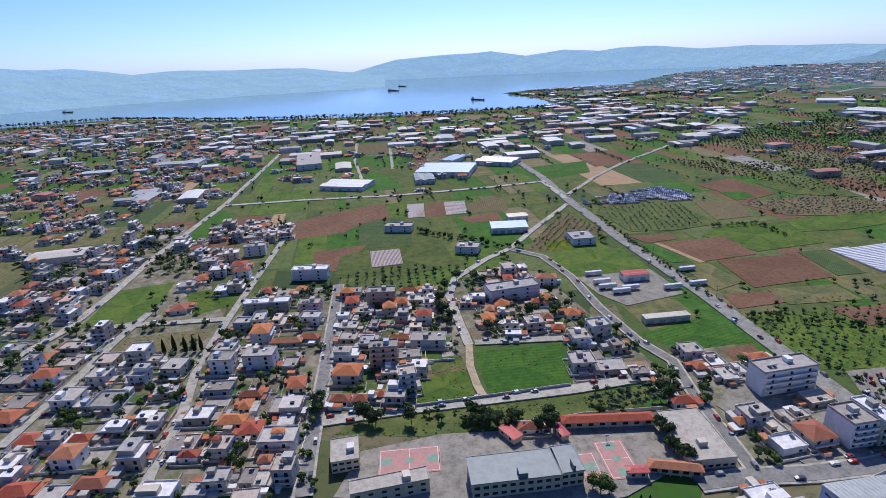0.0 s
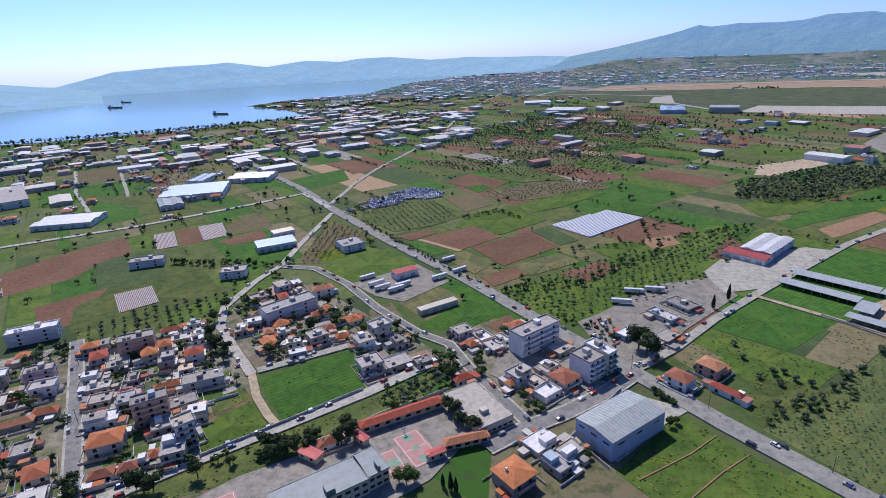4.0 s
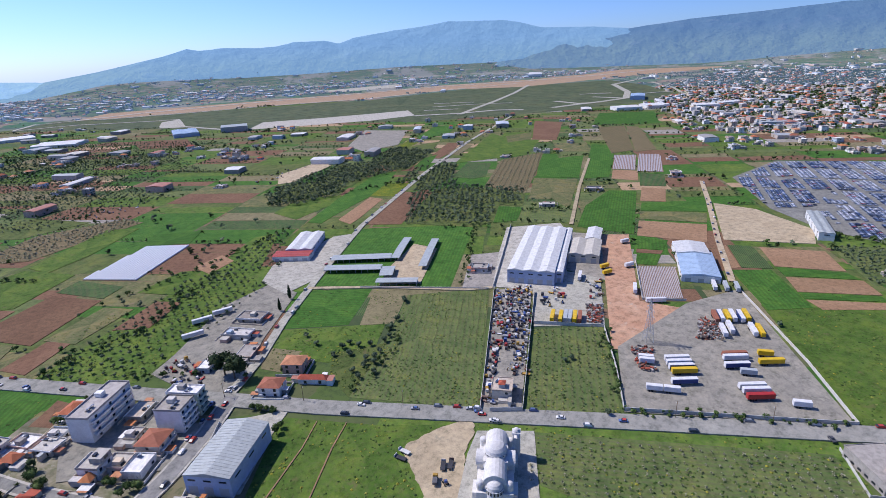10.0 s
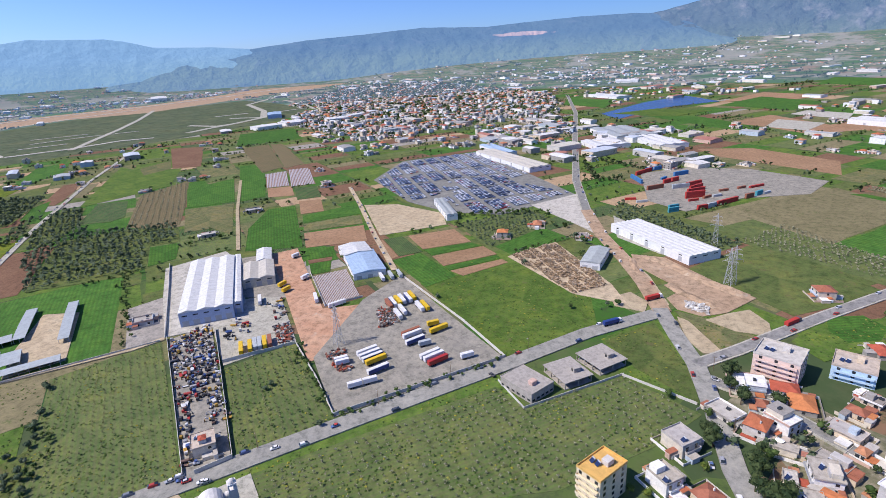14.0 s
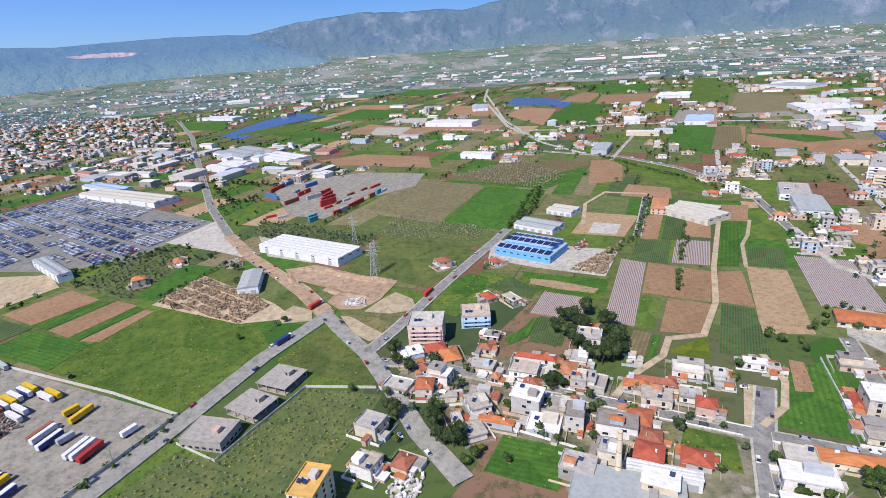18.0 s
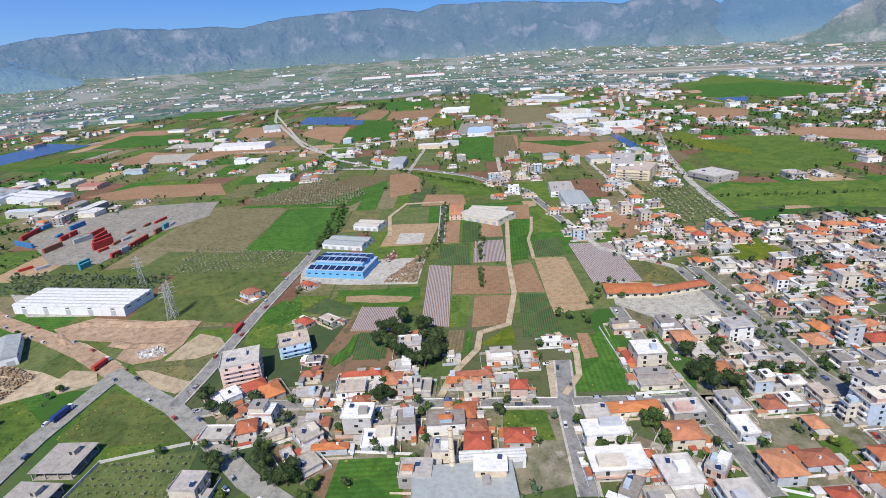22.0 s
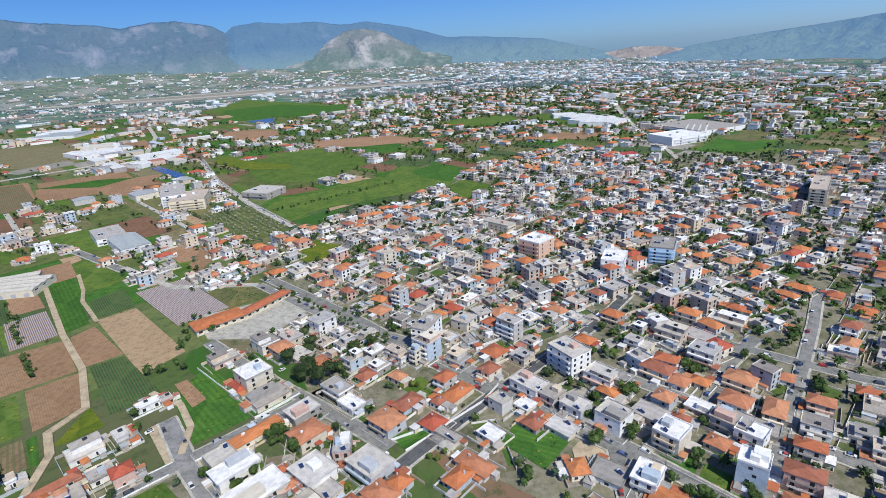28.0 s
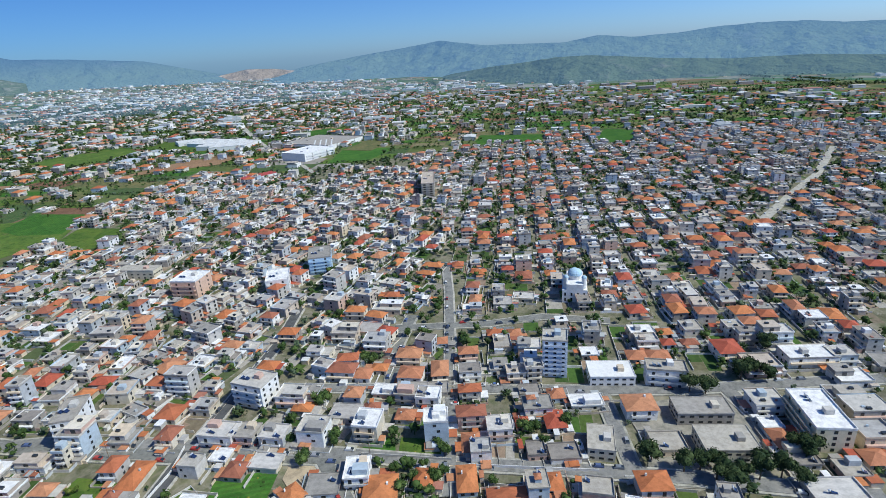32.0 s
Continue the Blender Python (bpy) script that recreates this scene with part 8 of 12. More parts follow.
yard("concrete", (368.6, 69.6), (443.2, 76.9), (514.6, 81.1), (536.4, 29.4), (506.3, 19.9), (372.3, 14.3), (368.8, 42.7))
yard("gravel", (412.3, 18), (507.2, 17.7), (503.9, -10.7), (395.2, -13.5))
yard("gravel", (358.4, 91.4), (432.9, 100.2), (443.2, 76.9), (366.7, 69.1))
yard("dirt", *worn_edge([(207, 60), (210.5, 51), (203, 48), (191, 49), (174, 46), (160, 45), (148, 47), (150, 58), (160, 60.5), (170.7, 67.2), (180.6, 75.5), (188.6, 76.5), (196, 70)], 5))
yard("concrete", (204, 47), (209.4, 20.5), (154, 11.5), (149, 45.5), (188, 48))
yard("street", (758.6, -176.2), (871.3, -255.5), (867.5, -412), (662.7, -379.8), (528.6, -367.5), (502.3, -253.9), (543.8, -207.4), (612.9, -182.4))
yard("dirt", (628.1, -130.5), (607.8, -167.7), (543, -200.6), (501.6, -189), (502.9, -117.1))
yard("concrete", (518.3, -299.6), (532.3, -374.6), (459.4, -332.5), (394.6, -300.7), (434.1, -302.3))
yard("gravel", (573.8, -501.1), (566.8, -577.6), (511, -629.2), (417.2, -644.6), (390.4, -577.3), (416, -506.2), (409.7, -421), (462.4, -417.1))
yard("redearth", (340.5, -293.5), (321.4, -311.6), (269.1, -308.6), (233.9, -310.6), (227.1, -276.7), (230.5, -259.7), (245.9, -253.2), (261.9, -259.2), (267.1, -278.1), (291.7, -279.4), (317.8, -280.8))
yard("dirt", (226.5, -275.9), (223.9, -292.5), (205.5, -287.6), (193.6, -275.2), (207.5, -262), (226.4, -257.7))
yard("dirt", (237.8, -245.6), (229.6, -247.3), (217.8, -243.6), (192.8, -236.4), (197.2, -226.1), (205.4, -227.8), (214.3, -230.2))
yard("dirt", (281, -227.2), (281.4, -244.2), (263, -244.2), (252.3, -232.2), (268.8, -220.8))
yard("dirt", (331, -284.2), (296.7, -275.1), (252.8, -253.2), (260.2, -245.3), (287.9, -256.7))
yard("dirt", (387.6, -201.1), (398.3, -256), (299, -241.3), (266.7, -229.9), (298.2, -207.3))
yard("concrete", (436.9, -350.4), (381.7, -311.6), (329.9, -314.6), (298.2, -332.3), (320.7, -342))
yard("concrete", (187.9, -378.3), (204, -422.3), (149.9, -427.3), (92.9, -434.8), (89.2, -377.7), (144, -375.1))
yard("sand", (142.8, -463.7), (147.7, -531.5), (96.6, -534.3), (95.9, -470))
yard("gravel", (-68.9, -361.1), (-123.4, -373.5), (-134.8, -338.3), (-73.8, -326.8))
yard("dirt", (-7.3, -270.5), (-21.7, -272.4), (-19.9, -238), (-9.3, -235.9))
yard("gravel", (153.5, 244.1), (177.3, 248.6), (180.8, 214.6), (180, 179.8), (148.9, 178.6), (132, 221.1))
yard("concrete", (182.8, 174.3), (200.3, 145.3), (181.9, 143.6), (144.5, 136), (136.5, 159.3))
yard("gravel", (-50.4, 173.8), (-42.1, 200.7), (-5.4, 209.8), (43.3, 210.2), (99, 214.4), (100.4, 183.7), (69, 166.8), (43.1, 162.7))
yard("dirt", (-154.4, -123.4), (-167.8, -125.6), (-173.8, -114.4), (-157.4, -108.7), (-146.4, -113.3))
yard("gravel", (-178.6, 25.3), (-202.2, 29.4), (-232.2, 18.9), (-248.6, 57.3), (-252.9, 81.2), (-217.4, 88.2), (-190.1, 66.4))
yard("concrete", (-57, -386.4), (-111.3, -375.6), (-132.6, -341), (-85.4, -320.2), (-56.5, -345.3))
# flat blue sheets standing for far ponds
yard("darkbluesheet", (1155.2, -871.2), (1289.6, -1130.3), (1328.6, -1317.6), (1140.1, -1250.3), (1141.5, -1063.4), (1046.1, -840.2))
yard("darkbluesheet", (666.6, -1501.7), (721.3, -1692.7), (495.5, -1621.4), (455.7, -1427.4))
yard("dirt", (675.9, 443.8), (734.9, 477.9), (842.2, 463.1), (812, 425.6), (688.3, 425.7))
yard("gravel", (1002.6, 482.2), (1230.4, 542), (1219.7, 428.2), (1019.9, 379.7), (941.3, 420.3))
# ---- orchards ----
orchard("olive", 6.2, 2.4, (561.6, 388.4), (567.4, 347.5), (610.5, 323.3), (682.7, 336.5), (767.4, 290.3), (828.3, 365.1), (794.4, 416.6), (618.7, 426.8))
orchard("olive", 6.2, 2.3, (513.3, 189.8), (524.3, 98), (594.1, 108.4), (609.3, 77.8), (672.9, 85.9), (686.8, 178), (829.8, 209.5), (815.6, 257.7), (615.3, 218.4))
orchard("olive", 6.2, 2.3, (676, 262), (762.6, 268), (844.6, 262), (820, 259), (721.3, 242))
orchard("bare", 7, 1, (685.5, 137.7), (869.9, 145.3), (939.1, 83.3), (768.2, 78.5), (665, 79.4))
orchard("olive", 6.2, 2.4, (767, 337.5), (783.4, 278.2), (946.1, 279.4), (981.5, 377.3), (860.8, 368.8))
orchard("olive", 6.5, 1.1, (171.5, 568.1), (214.2, 606.2), (273.1, 577.6), (263.6, 500.8), (222.6, 490.5), (183, 493.6))
orchard("bare", 6, 1.3, (333.3, 569.2), (418.5, 589.2), (489.4, 539.4), (481.3, 502.3), (355, 518.2))
orchard("olive", 7.5, 1.5, (193.2, 312.3), (343.1, 320.5), (363.7, 310.6), (345.9, 247.4), (233.9, 246.5), (203.8, 247.6), (196.4, 270.9))
orchard("sapling", 4.4, 0.6, (344, 129.4), (365.8, 70.9), (221.1, 50.1), (216.4, 119.2), (264, 124.5), (289.4, 122.1))
orchard("sapling", 4.8, 0.75, (307.2, 36), (320.3, -12.6), (230.6, -19.3), (225.7, 27.4))
orchard("olive", 6, 1.6, (498.9, -197.5), (502.2, -293.5), (449.5, -288), (414.1, -197.2))
orchard("bare", 4.3, 0.78, (206.2, 17.6), (218.3, -104.8), (197.4, -110), (198.3, -169.9), (157, -182.9), (149, -149), (145, -97.3), (178.2, 20.4))
orchard("bare", 4.6, 1.0, (317.8, -390.9), (332.1, -459.6), (219.6, -447.1), (216.1, -412))
orchard("olive", 5.5, 1.9, (441.8, -346.4), (475.8, -391.6), (313.6, -389.9), (308.9, -352))
orchard("bare", 5, 1.3, (375.2, -639.8), (314.3, -763.9), (215, -679.3), (228.4, -608.2), (319.1, -622.3))
orchard("bare", 6, 1.3, (-136.2, -669.1), (-194.7, -668.8), (-191, -538.1), (-140, -522.2))
orchard("sapling", 6, 1.2, (75.7, 460.8), (138.1, 572.8), (157, 498.3), (93.9, 447.7))
orchard("olive", 7, 1.7, (-83.3, 414.1), (-41.6, 427.6), (21.6, 425.8), (1.1, 380.7), (-72.6, 373.7))
orchard("olive", 9, 1.8, (319, 842.4), (435.6, 783.3), (668.9, 763.7), (591, 548.4), (428.7, 610.6))
orchard("olive", 9, 1.8, (445.6, 1033.3), (837.3, 1181.4), (928.4, 865.7), (766.8, 645.6), (529.9, 752))
orchard("olive", 7, 1.7, (321.5, 301.8), (433.7, 321), (482.8, 309.3), (385.2, 261.3))
orchard("olive", 12, 1.6, (779.7, 1381.5), (1053.9, 1202.7), (1076.3, 825.8), (928.4, 865.7))
orchard("olive", 5.5, 2.2, (72.7, 239), (102.5, 246.9), (120.7, 246.4), (108.7, 224.9), (80.9, 218), (69.7, 228))
# ---- large buildings ----
shed(158.8, 150.0, -83.3, 21.1, 35.9, 9.5, 'greysheet', 'bluewall', 1)
office(171.2, 234.2, 9.4, 31.0, 11.5, 13.5, 'white', 4)
office(177.5, 194.5, 8.7, 12.5, 14.0, 12.5, 'white', 4)
office(188.8, 197.0, 8.7, 7.5, 17.0, 13, 'mint', 4)
flatblock(109.2, 196.4, -86.5, 33.5, 19.6, 5, 'stone')
shed(432.9, 40.0, -91.7, 35.8, 109.4, 10.5, 'whitesheet', 'bluewall', 3)
shed(437.4, 19.3, -91.4, 5.5, 108.1, 9, 'whitesheet', 'bluewall', 1)
shed(448.2, 2.6, -93.4, 25.2, 40.8, 7, 'creamsheet', 'creamwall', 2)
shed(490.4, -4.4, -94.3, 13.2, 32.3, 5.5, 'whitesheet', 'creamwall', 1)
shed(427.5, -83.1, -92.6, 27.0, 52.5, 5.5, 'bluesheet', 'whitewall', 1)
shed(461.1, -82.8, -89.1, 25.4, 27.6, 6.5, 'whitesheet', 'whitewall', 1)
shed(431.8, 262.5, -76.6, 24.0, 50.6, 6.5, 'whitesheet', 'bluewall', 2)
shed(401.3, 258.9, -77.4, 33.5, 15.7, 4.5, 'redsheet', 'whitewall', 2)
barn(406.9, 193.7, -75.8, 52.2, 11.6, 3.2)
barn(435.7, 166.3, -83.3, 6.7, 54.0, 3.2)
barn(382.2, 190.9, -78.5, 47.9, 10.4, 3.2)
barn(361.8, 144.3, -79.3, 32.3, 8.0, 3.2)
barn(427.7, 137.4, -83.1, 6.2, 68.7, 3.2)
barn(379.0, 158.9, -77.4, 10.4, 18.8, 3.2)
shed(348.4, -332.6, 179.5, 97.9, 32.5, 7, 'whitesheet', 'whitewall', 6)
shed(342.3, -258.3, -138.5, 15.8, 37.1, 6, 'greysheet', 'whitewall', 1)
solar_shed(159.7, -404.8, 174.8, 51.7, 34.9, 8)
shed(175.9, -468.3, 170.3, 42.3, 25.5, 5, 'greysheet', 'whitewall', 2)
shed(169.7, -523.6, 170.0, 28.3, 22.6, 5, 'creamsheet', 'whitewall', 2)
shed(49.1, -563.0, 168.1, 40.8, 35.8, 5, 'creamsheet', 'creamwall', 4)
house_block(82.2, -565.6, -173.2, 15.4, 40.7, 6, 'orange')
shed(-48.3, -603.5, -173.7, 27.1, 55.0, 7, 'greysheet', 'whitewall', 2)
office(-35.9, -655.4, -177.4, 28.4, 46.1, 7, 'white', 2)
office(-138.3, -733.2, 158.2, 42.2, 52.2, 13, 'cream', 4)
office(-127.4, -772.9, 168.5, 29.1, 72.0, 16, 'white', 5)
shed(547.0, -205.6, 170.7, 70.8, 11.9, 7, 'greysheet', 'whitewall', 2)
shed(754.3, -399.3, -178.4, 173.7, 36.6, 7, 'creamsheet', 'whitewall', 3)
shed(851.1, -424.8, 177.8, 102.2, 25.7, 6, 'bluesheet', 'whitewall', 2)
shed(854.2, -694.7, 166.4, 124.3, 77.8, 8, 'greysheet', 'whitewall', 3)
shed(776.3, -597.0, 168.7, 66.6, 61.6, 7, 'whitesheet', 'whitewall', 3)
shed(739.8, -678.9, 167.2, 107.3, 50.6, 7, 'whitesheet', 'whitewall', 3)
shed(12.4, 817.4, -13.6, 81.5, 72.1, 8, 'bluesheet', 'whitewall', 4)
shed(24.0, 902.6, -29.5, 24.9, 52.6, 7, 'bluesheet', 'whitewall', 2)
shed(-22.3, 768.5, 4.6, 28.0, 52.0, 6, 'greysheet', 'whitewall', 2)
shed(96.8, 869.5, -27.7, 62.9, 45.7, 7, 'whitesheet', 'whitewall', 2)
office(-231.5, 957.0, 13.3, 41.6, 137.4, 9, 'white', 2)
shed(-130.8, 748.3, -17.9, 65.1, 45.5, 6, 'whitesheet', 'whitewall', 2)
shed(67.7, 517.7, -0.6, 36.5, 23.7, 6, 'bluesheet', 'whitewall', 3)
shed(81.2, 553.3, 6.9, 21.7, 13.4, 5, 'creamsheet', 'whitewall', 2)
office(129.4, 473.1, 4.3, 21.2, 23.2, 6, 'white', 2)
shed(146.9, 380.2, 5.4, 20.2, 10.0, 5, 'redsheet', 'whitewall', 2)
shed(143.4, 311.5, 4.6, 30.0, 6.2, 4, 'creamsheet', 'creamwall', 3)
office(-110.9, 414.6, -2.7, 29.7, 10.3, 9, 'white', 3)
office(-46.4, 355.7, -1.4, 20.4, 10.1, 12, 'peach', 4)
office(49.3, 360.0, 13.0, 37.9, 14.0, 9, 'white', 3)
office(-130.6, 358.0, 1.8, 32.5, 9.4, 7, 'stone', 3)
office(-37.6, 275.6, 1.4, 16.6, 8.8, 13, 'peach', 4)
office(-97.4, 350.8, 0.8, 14.9, 9.4, 8, 'pink', 3)
office(-178.5, 481.2, 10.7, 19.4, 11.1, 9, 'white', 3)
office(-44.5, 533.9, -9.2, 28.7, 13.6, 6, 'white', 2)
office(22.9, 460.8, -16.4, 20.9, 14.8, 6, 'white', 2)
school_block(24.8, 178.2, 5.1, 36.8, 15.3, 7.5, 'slatesheet')
school_block(47.7, 181.1, 7.5, 9.6, 15.2, 7.5, 'slatesheet')
tiled_wing(74.2, 210.8, -0.7, 43.3, 5.4, 4, 8)
tiled_wing(92.9, 178.5, -11.3, 20.9, 4.7, 4, 5)
redflat(50.7, 204.8, -68.4, 9.2, 3.9, 3.5)
redflat(27.1, 205.6, -57.0, 11.6, 5.5, 3.5)
redflat(76.7, 177.6, -1.3, 8.8, 4.1, 3.5)
flatblock(-48.5, 196.0, 9.5, 12.2, 15.2, 6, 'stone')
flatblock(-26.7, 174.6, 11.4, 32.2, 7.2, 6.5, 'stone')
flatblock(27.9, -168.9, -169.7, 42.1, 20.1, 6, 'greysheet')
shed(17.4, -186.0, -170.1, 28.5, 5.7, 6, 'whitesheet', 'whitewall', 3)
office(137.0, -110.9, -164.3, 11.4, 16.6, 14.5, 'cream', 5)
flatblock(212.2, -120.0, -163.1, 22.4, 16.6, 5.5, 'concreteraw')
open_frame(212.0, -145.2, -177.7, 19.9, 17.4, 4.5)
open_frame(215.3, -169.5, -173.5, 19.5, 19.1, 4.5)
office(165.4, -244.1, -154.5, 21.2, 18.5, 13.5, 'pinkish', 5)
office(147.7, -275.7, -151.0, 18.8, 17.2, 8, 'bluewhite', 3)
office(-258.2, -15.4, 94.4, 13.1, 12.8, 22, 'blueslab', 8)
office(-642.4, -201.3, 105.9, 16.0, 67.6, 17, 'stone', 6)
flatblock(-255.3, 13.7, 100.1, 22.9, 14.8, 6, 'white')
office(-257.1, 41.1, 92.6, 19.6, 10.1, 10, 'white', 3)
office(-229.8, 101.0, 7.9, 27.7, 15.7, 12, 'cream', 4)
flatblock(-208.9, 60.3, 101.3, 22.5, 15.9, 6.5, 'stone')
flatblock(-230.8, 54.0, 100.9, 24.9, 12.5, 6, 'concreteraw')
flatblock(-200.4, 8.6, 92.4, 11.5, 16.4, 6, 'stone')
office(-203.7, -167.2, 85.1, 18.7, 14.6, 13, 'white', 4)
office(-161.0, -242.2, 117.6, 10.7, 20.8, 15, 'white', 5)
office(-1004.6, -534.1, 76.7, 117.4, 112.1, 9, 'white', 3)
shed(-1011.6, -779.0, 78.3, 154.8, 67.2, 7, 'whitesheet', 'whitewall', 4)
flatblock(-341.8, -373.7, 97.3, 34.7, 12.5, 8, 'stone')
office(-381.2, -220.4, 116.1, 18.6, 28.6, 14, 'bluewhite', 5)
office(-335.2, -233.3, 118.1, 17.1, 23.8, 12, 'white', 4)
office(-319.3, -301.0, 97.6, 21.2, 22.1, 14, 'peach', 4)
office(-225.4, -707.0, 121.1, 40.5, 40.2, 8, 'concrete', 2)
shed(47.2, -550.6, 149.6, 51.5, 34.1, 6, 'creamsheet', 'creamwall', 4)
shed(-116.6, -1399.6, 175.2, 60.9, 155.6, 8, 'whitesheet', 'whitewall', 3)
shed(-986.6, -749.4, 120.9, 67.8, 102.2, 8, 'whitesheet', 'whitewall', 3)
shed(-947.3, -506.0, 115.2, 44.3, 131.2, 8, 'whitesheet', 'whitewall', 4)
tiled_wing(-68.4, -362.9, -176.9, 33.6, 16.6, 4, 6)
tiled_wing(-103.5, -367.0, -159.4, 41.5, 9.1, 4, 6)
# ---- near houses ----
# houses along one street
house("f2", 130, -136.3, 93, 9, 11)
house("f2", 144.3, -158.6, 93, 11, 12)
house("r1", 117.2, -146, 93, 9, 8)
house("r2", 136.9, -195.3, 113, 10, 9)
house("r1", 141.3, -229.6, 133, 14, 11)
house("r1", 152.9, -232.9, 133, 9, 12)
house("f2", 163.1, -220.8, 138, 15, 13)
house("f1", 99, -177.9, 138, 10, 9)
house("f2", 105.2, -194, 138, 12, 10)
house("f1", 123.7, -195.3, 123, 5, 10)
house("f1", 110.5, -181.8, 133, 7, 5)
house("r1", 148.2, -212, 133, 6, 5)
# houses along one street
house("f1", 119.3, -227.8, 10, 14, 9)
house("r1", 126.3, -245.8, 10, 8, 6)
house("f2", 95.4, -231.5, 10, 15, 12)
house("r1", 95.2, -247.6, 10, 22, 4)
house("f1", 109.1, -204, 10, 12, 9)
house("f1", 72.2, -209.5, 10, 12, 9)
house("f1", 71.4, -196, 10, 15, 12)
house("r1", 92.2, -187.7, 10, 16, 4)
house("f2", 66.4, -233.4, 10, 8, 8)
house("f2", 73.8, -278.6, 10, 14, 12)
house("f2", 41.1, -208.2, 10, 18, 10)
house("r1", 40.1, -245, 10, 12, 6)
house("f2", 28.7, -235.7, 10, 14, 10)
house("r1", 32, -251.4, 10, 20, 5)
house("r1", 107.9, -221, 10, 4, 5)
house("f1", 128.5, -260.6, 10, 8, 6)
house("r1", 72.7, -295.6, 10, 6, 4)
house("f1", 47.1, -268.5, 10, 4, 4)
# houses along one street
house("f2", 19, -269.7, 9, 15, 10)
house("f2", 3.1, -269.2, 9, 7, 12)
house("f1", 14.8, -247.5, 9, 10, 9)
house("f1", -30, -222.2, 9, 12, 10)
house("f2", -32.1, -207.3, 9, 18, 10)
house("r1", -48.3, -227.9, 9, 24, 8)
house("f2", -34.9, -187.8, 9, 22, 13)
house("r1", -48.1, -195, 9, 6, 5)
house("r1", -48.2, -184.5, 9, 6, 5)
house("r2", -66.3, -208.1, 9, 14, 12)
house("f2", -71.4, -225.7, 9, 14, 10)
house("f3", -63.3, -273.3, 9, 16, 15)
house("f2", -63.9, -252.3, 9, 20, 12)
house("r1", -53.2, -273.1, 9, 4, 12)
house("f2", -56.7, -308.8, 9, 16, 10)
house("f3", -81.9, -306.2, 9, 12, 14)
house("r2", -86.9, -292.2, 9, 11, 12)
house("f1", -11.6, -290.4, 9, 12, 6)
house("f1", -20, -288.6, 9, 6, 6)
# houses along one street
house("f2", -93.8, -230.9, 101, 14, 9)
house("f1", -94.3, -217.2, 101, 12, 9)
house("r2", -99.8, -190.8, 101, 14, 12)
house("r1", -125.5, -221.4, 101, 9, 7)
house("r1", -112.7, -234.2, 101, 8, 10)
house("f2", -122.5, -237.3, 101, 10, 10)
house("f2", -139.1, -241, 101, 14, 10)
house("f3", -142.8, -228.8, 101, 4, 5)
house("r1", -100.1, -262.6, 101, 16, 10)
house("r2", -85.7, -288.5, 101, 11, 12)
house("f2", -96.6, -300.5, 101, 12, 10)
house("f3", -83.1, -298.1, 101, 12, 12)
house("r1", -117, -176.8, 101, 10, 10)
house("r1", -116.5, -198.2, 101, 9, 14)
house("r1", -140.7, -187.5, 101, 9, 16)
house("r1", -128.7, -188.2, 101, 6, 6)
house("r2", -141.9, -199.7, 101, 8, 10)
house("f2", -161.4, -212.8, 101, 11, 11)
house("f1", -172.4, -235.6, 101, 10, 9)
house("f5", -152.2, -230.2, 101, 12, 12)
house("f2", -58, -183.1, 101, 15, 14)
house("f2", -79, -170.7, 101, 16, 13)
house("f1", -58.7, -171.7, 101, 11, 9)
house("f2", -48, -167.2, 101, 11, 11)
house("r1", -74.7, -155.4, 101, 13, 10)
house("r1", -83.6, -155.3, 101, 8, 9)
house("r1", -62.5, -155.8, 101, 12, 8)
house("r1", -114.4, -142.7, 101, 16, 8)
house("r1", -104.5, -141.5, 101, 8, 12)
house("f1", -116.9, -164.7, 101, 12, 5)
house("r1", -48.5, -194.8, 101, 6, 5)
# houses along one street
house("r2", -201.4, -228.2, 96, 10, 9)
house("f4", -203.2, -213.5, 96, 14, 9)
house("r1", -182.3, -204.5, 96, 12, 12)
house("f2", -234, -207.1, 96, 12, 10)
house("f1", -248.2, -200.5, 96, 10, 9)
house("f2", -205.9, -197.8, 96, 10, 9)
house("f2", -190.3, -190.1, 96, 11, 10)
house("r1", -230.8, -177.5, 96, 11, 9)
house("r2", -264.9, -183.1, 96, 12, 9)
house("f2", -266, -165.1, 96, 9, 8)
house("f3", -271.2, -146.7, 96, 16, 10)
house("r2", -300.8, -152.2, 96, 13, 9)
house("f2", -312.5, -133.7, 96, 20, 11)
house("r1", -333, -138.1, 96, 10, 8)
house("f2", -249.3, -153.2, 96, 14, 10)
house("f3", -205.9, -146.3, 96, 16, 12)
house("r2", -231.6, -130.4, 96, 16, 10)
house("f3", -262, -121.4, 96, 14, 12)
house("f2", -209.1, -137.5, 96, 10, 9)
house("f2", -171.2, -166, 96, 17, 11)
house("f2", -173.7, -154, 96, 12, 10)
house("r2", -165, -189.9, 96, 9, 10)
house("f2", -150.5, -165.5, 96, 9, 8)
house("f1", -159.7, -157.4, 96, 8, 8)
house("r1", -153.1, -145.2, 96, 9, 9)
house("f1", -160.5, -134.4, 96, 13, 9)
house("f2", -175.2, -138.7, 96, 12, 10)
house("f3", -180.8, -121, 96, 13, 12)
house("f1", -199.5, -113.3, 96, 15, 11)
house("f3", -189.6, -97.3, 96, 12, 13)
house("f1", -220.8, -100.6, 96, 12, 9)
house("r1", -232.4, -119.5, 96, 12, 10)
house("r2", -252.8, -97.7, 96, 14, 10)
house("r2", -233.8, -90.6, 96, 13, 11)
house("f2", -219.4, -85.6, 96, 15, 11)
house("f2", -217.8, -75.9, 96, 12, 10)
house("r1", -240, -111.3, 96, 9, 7)
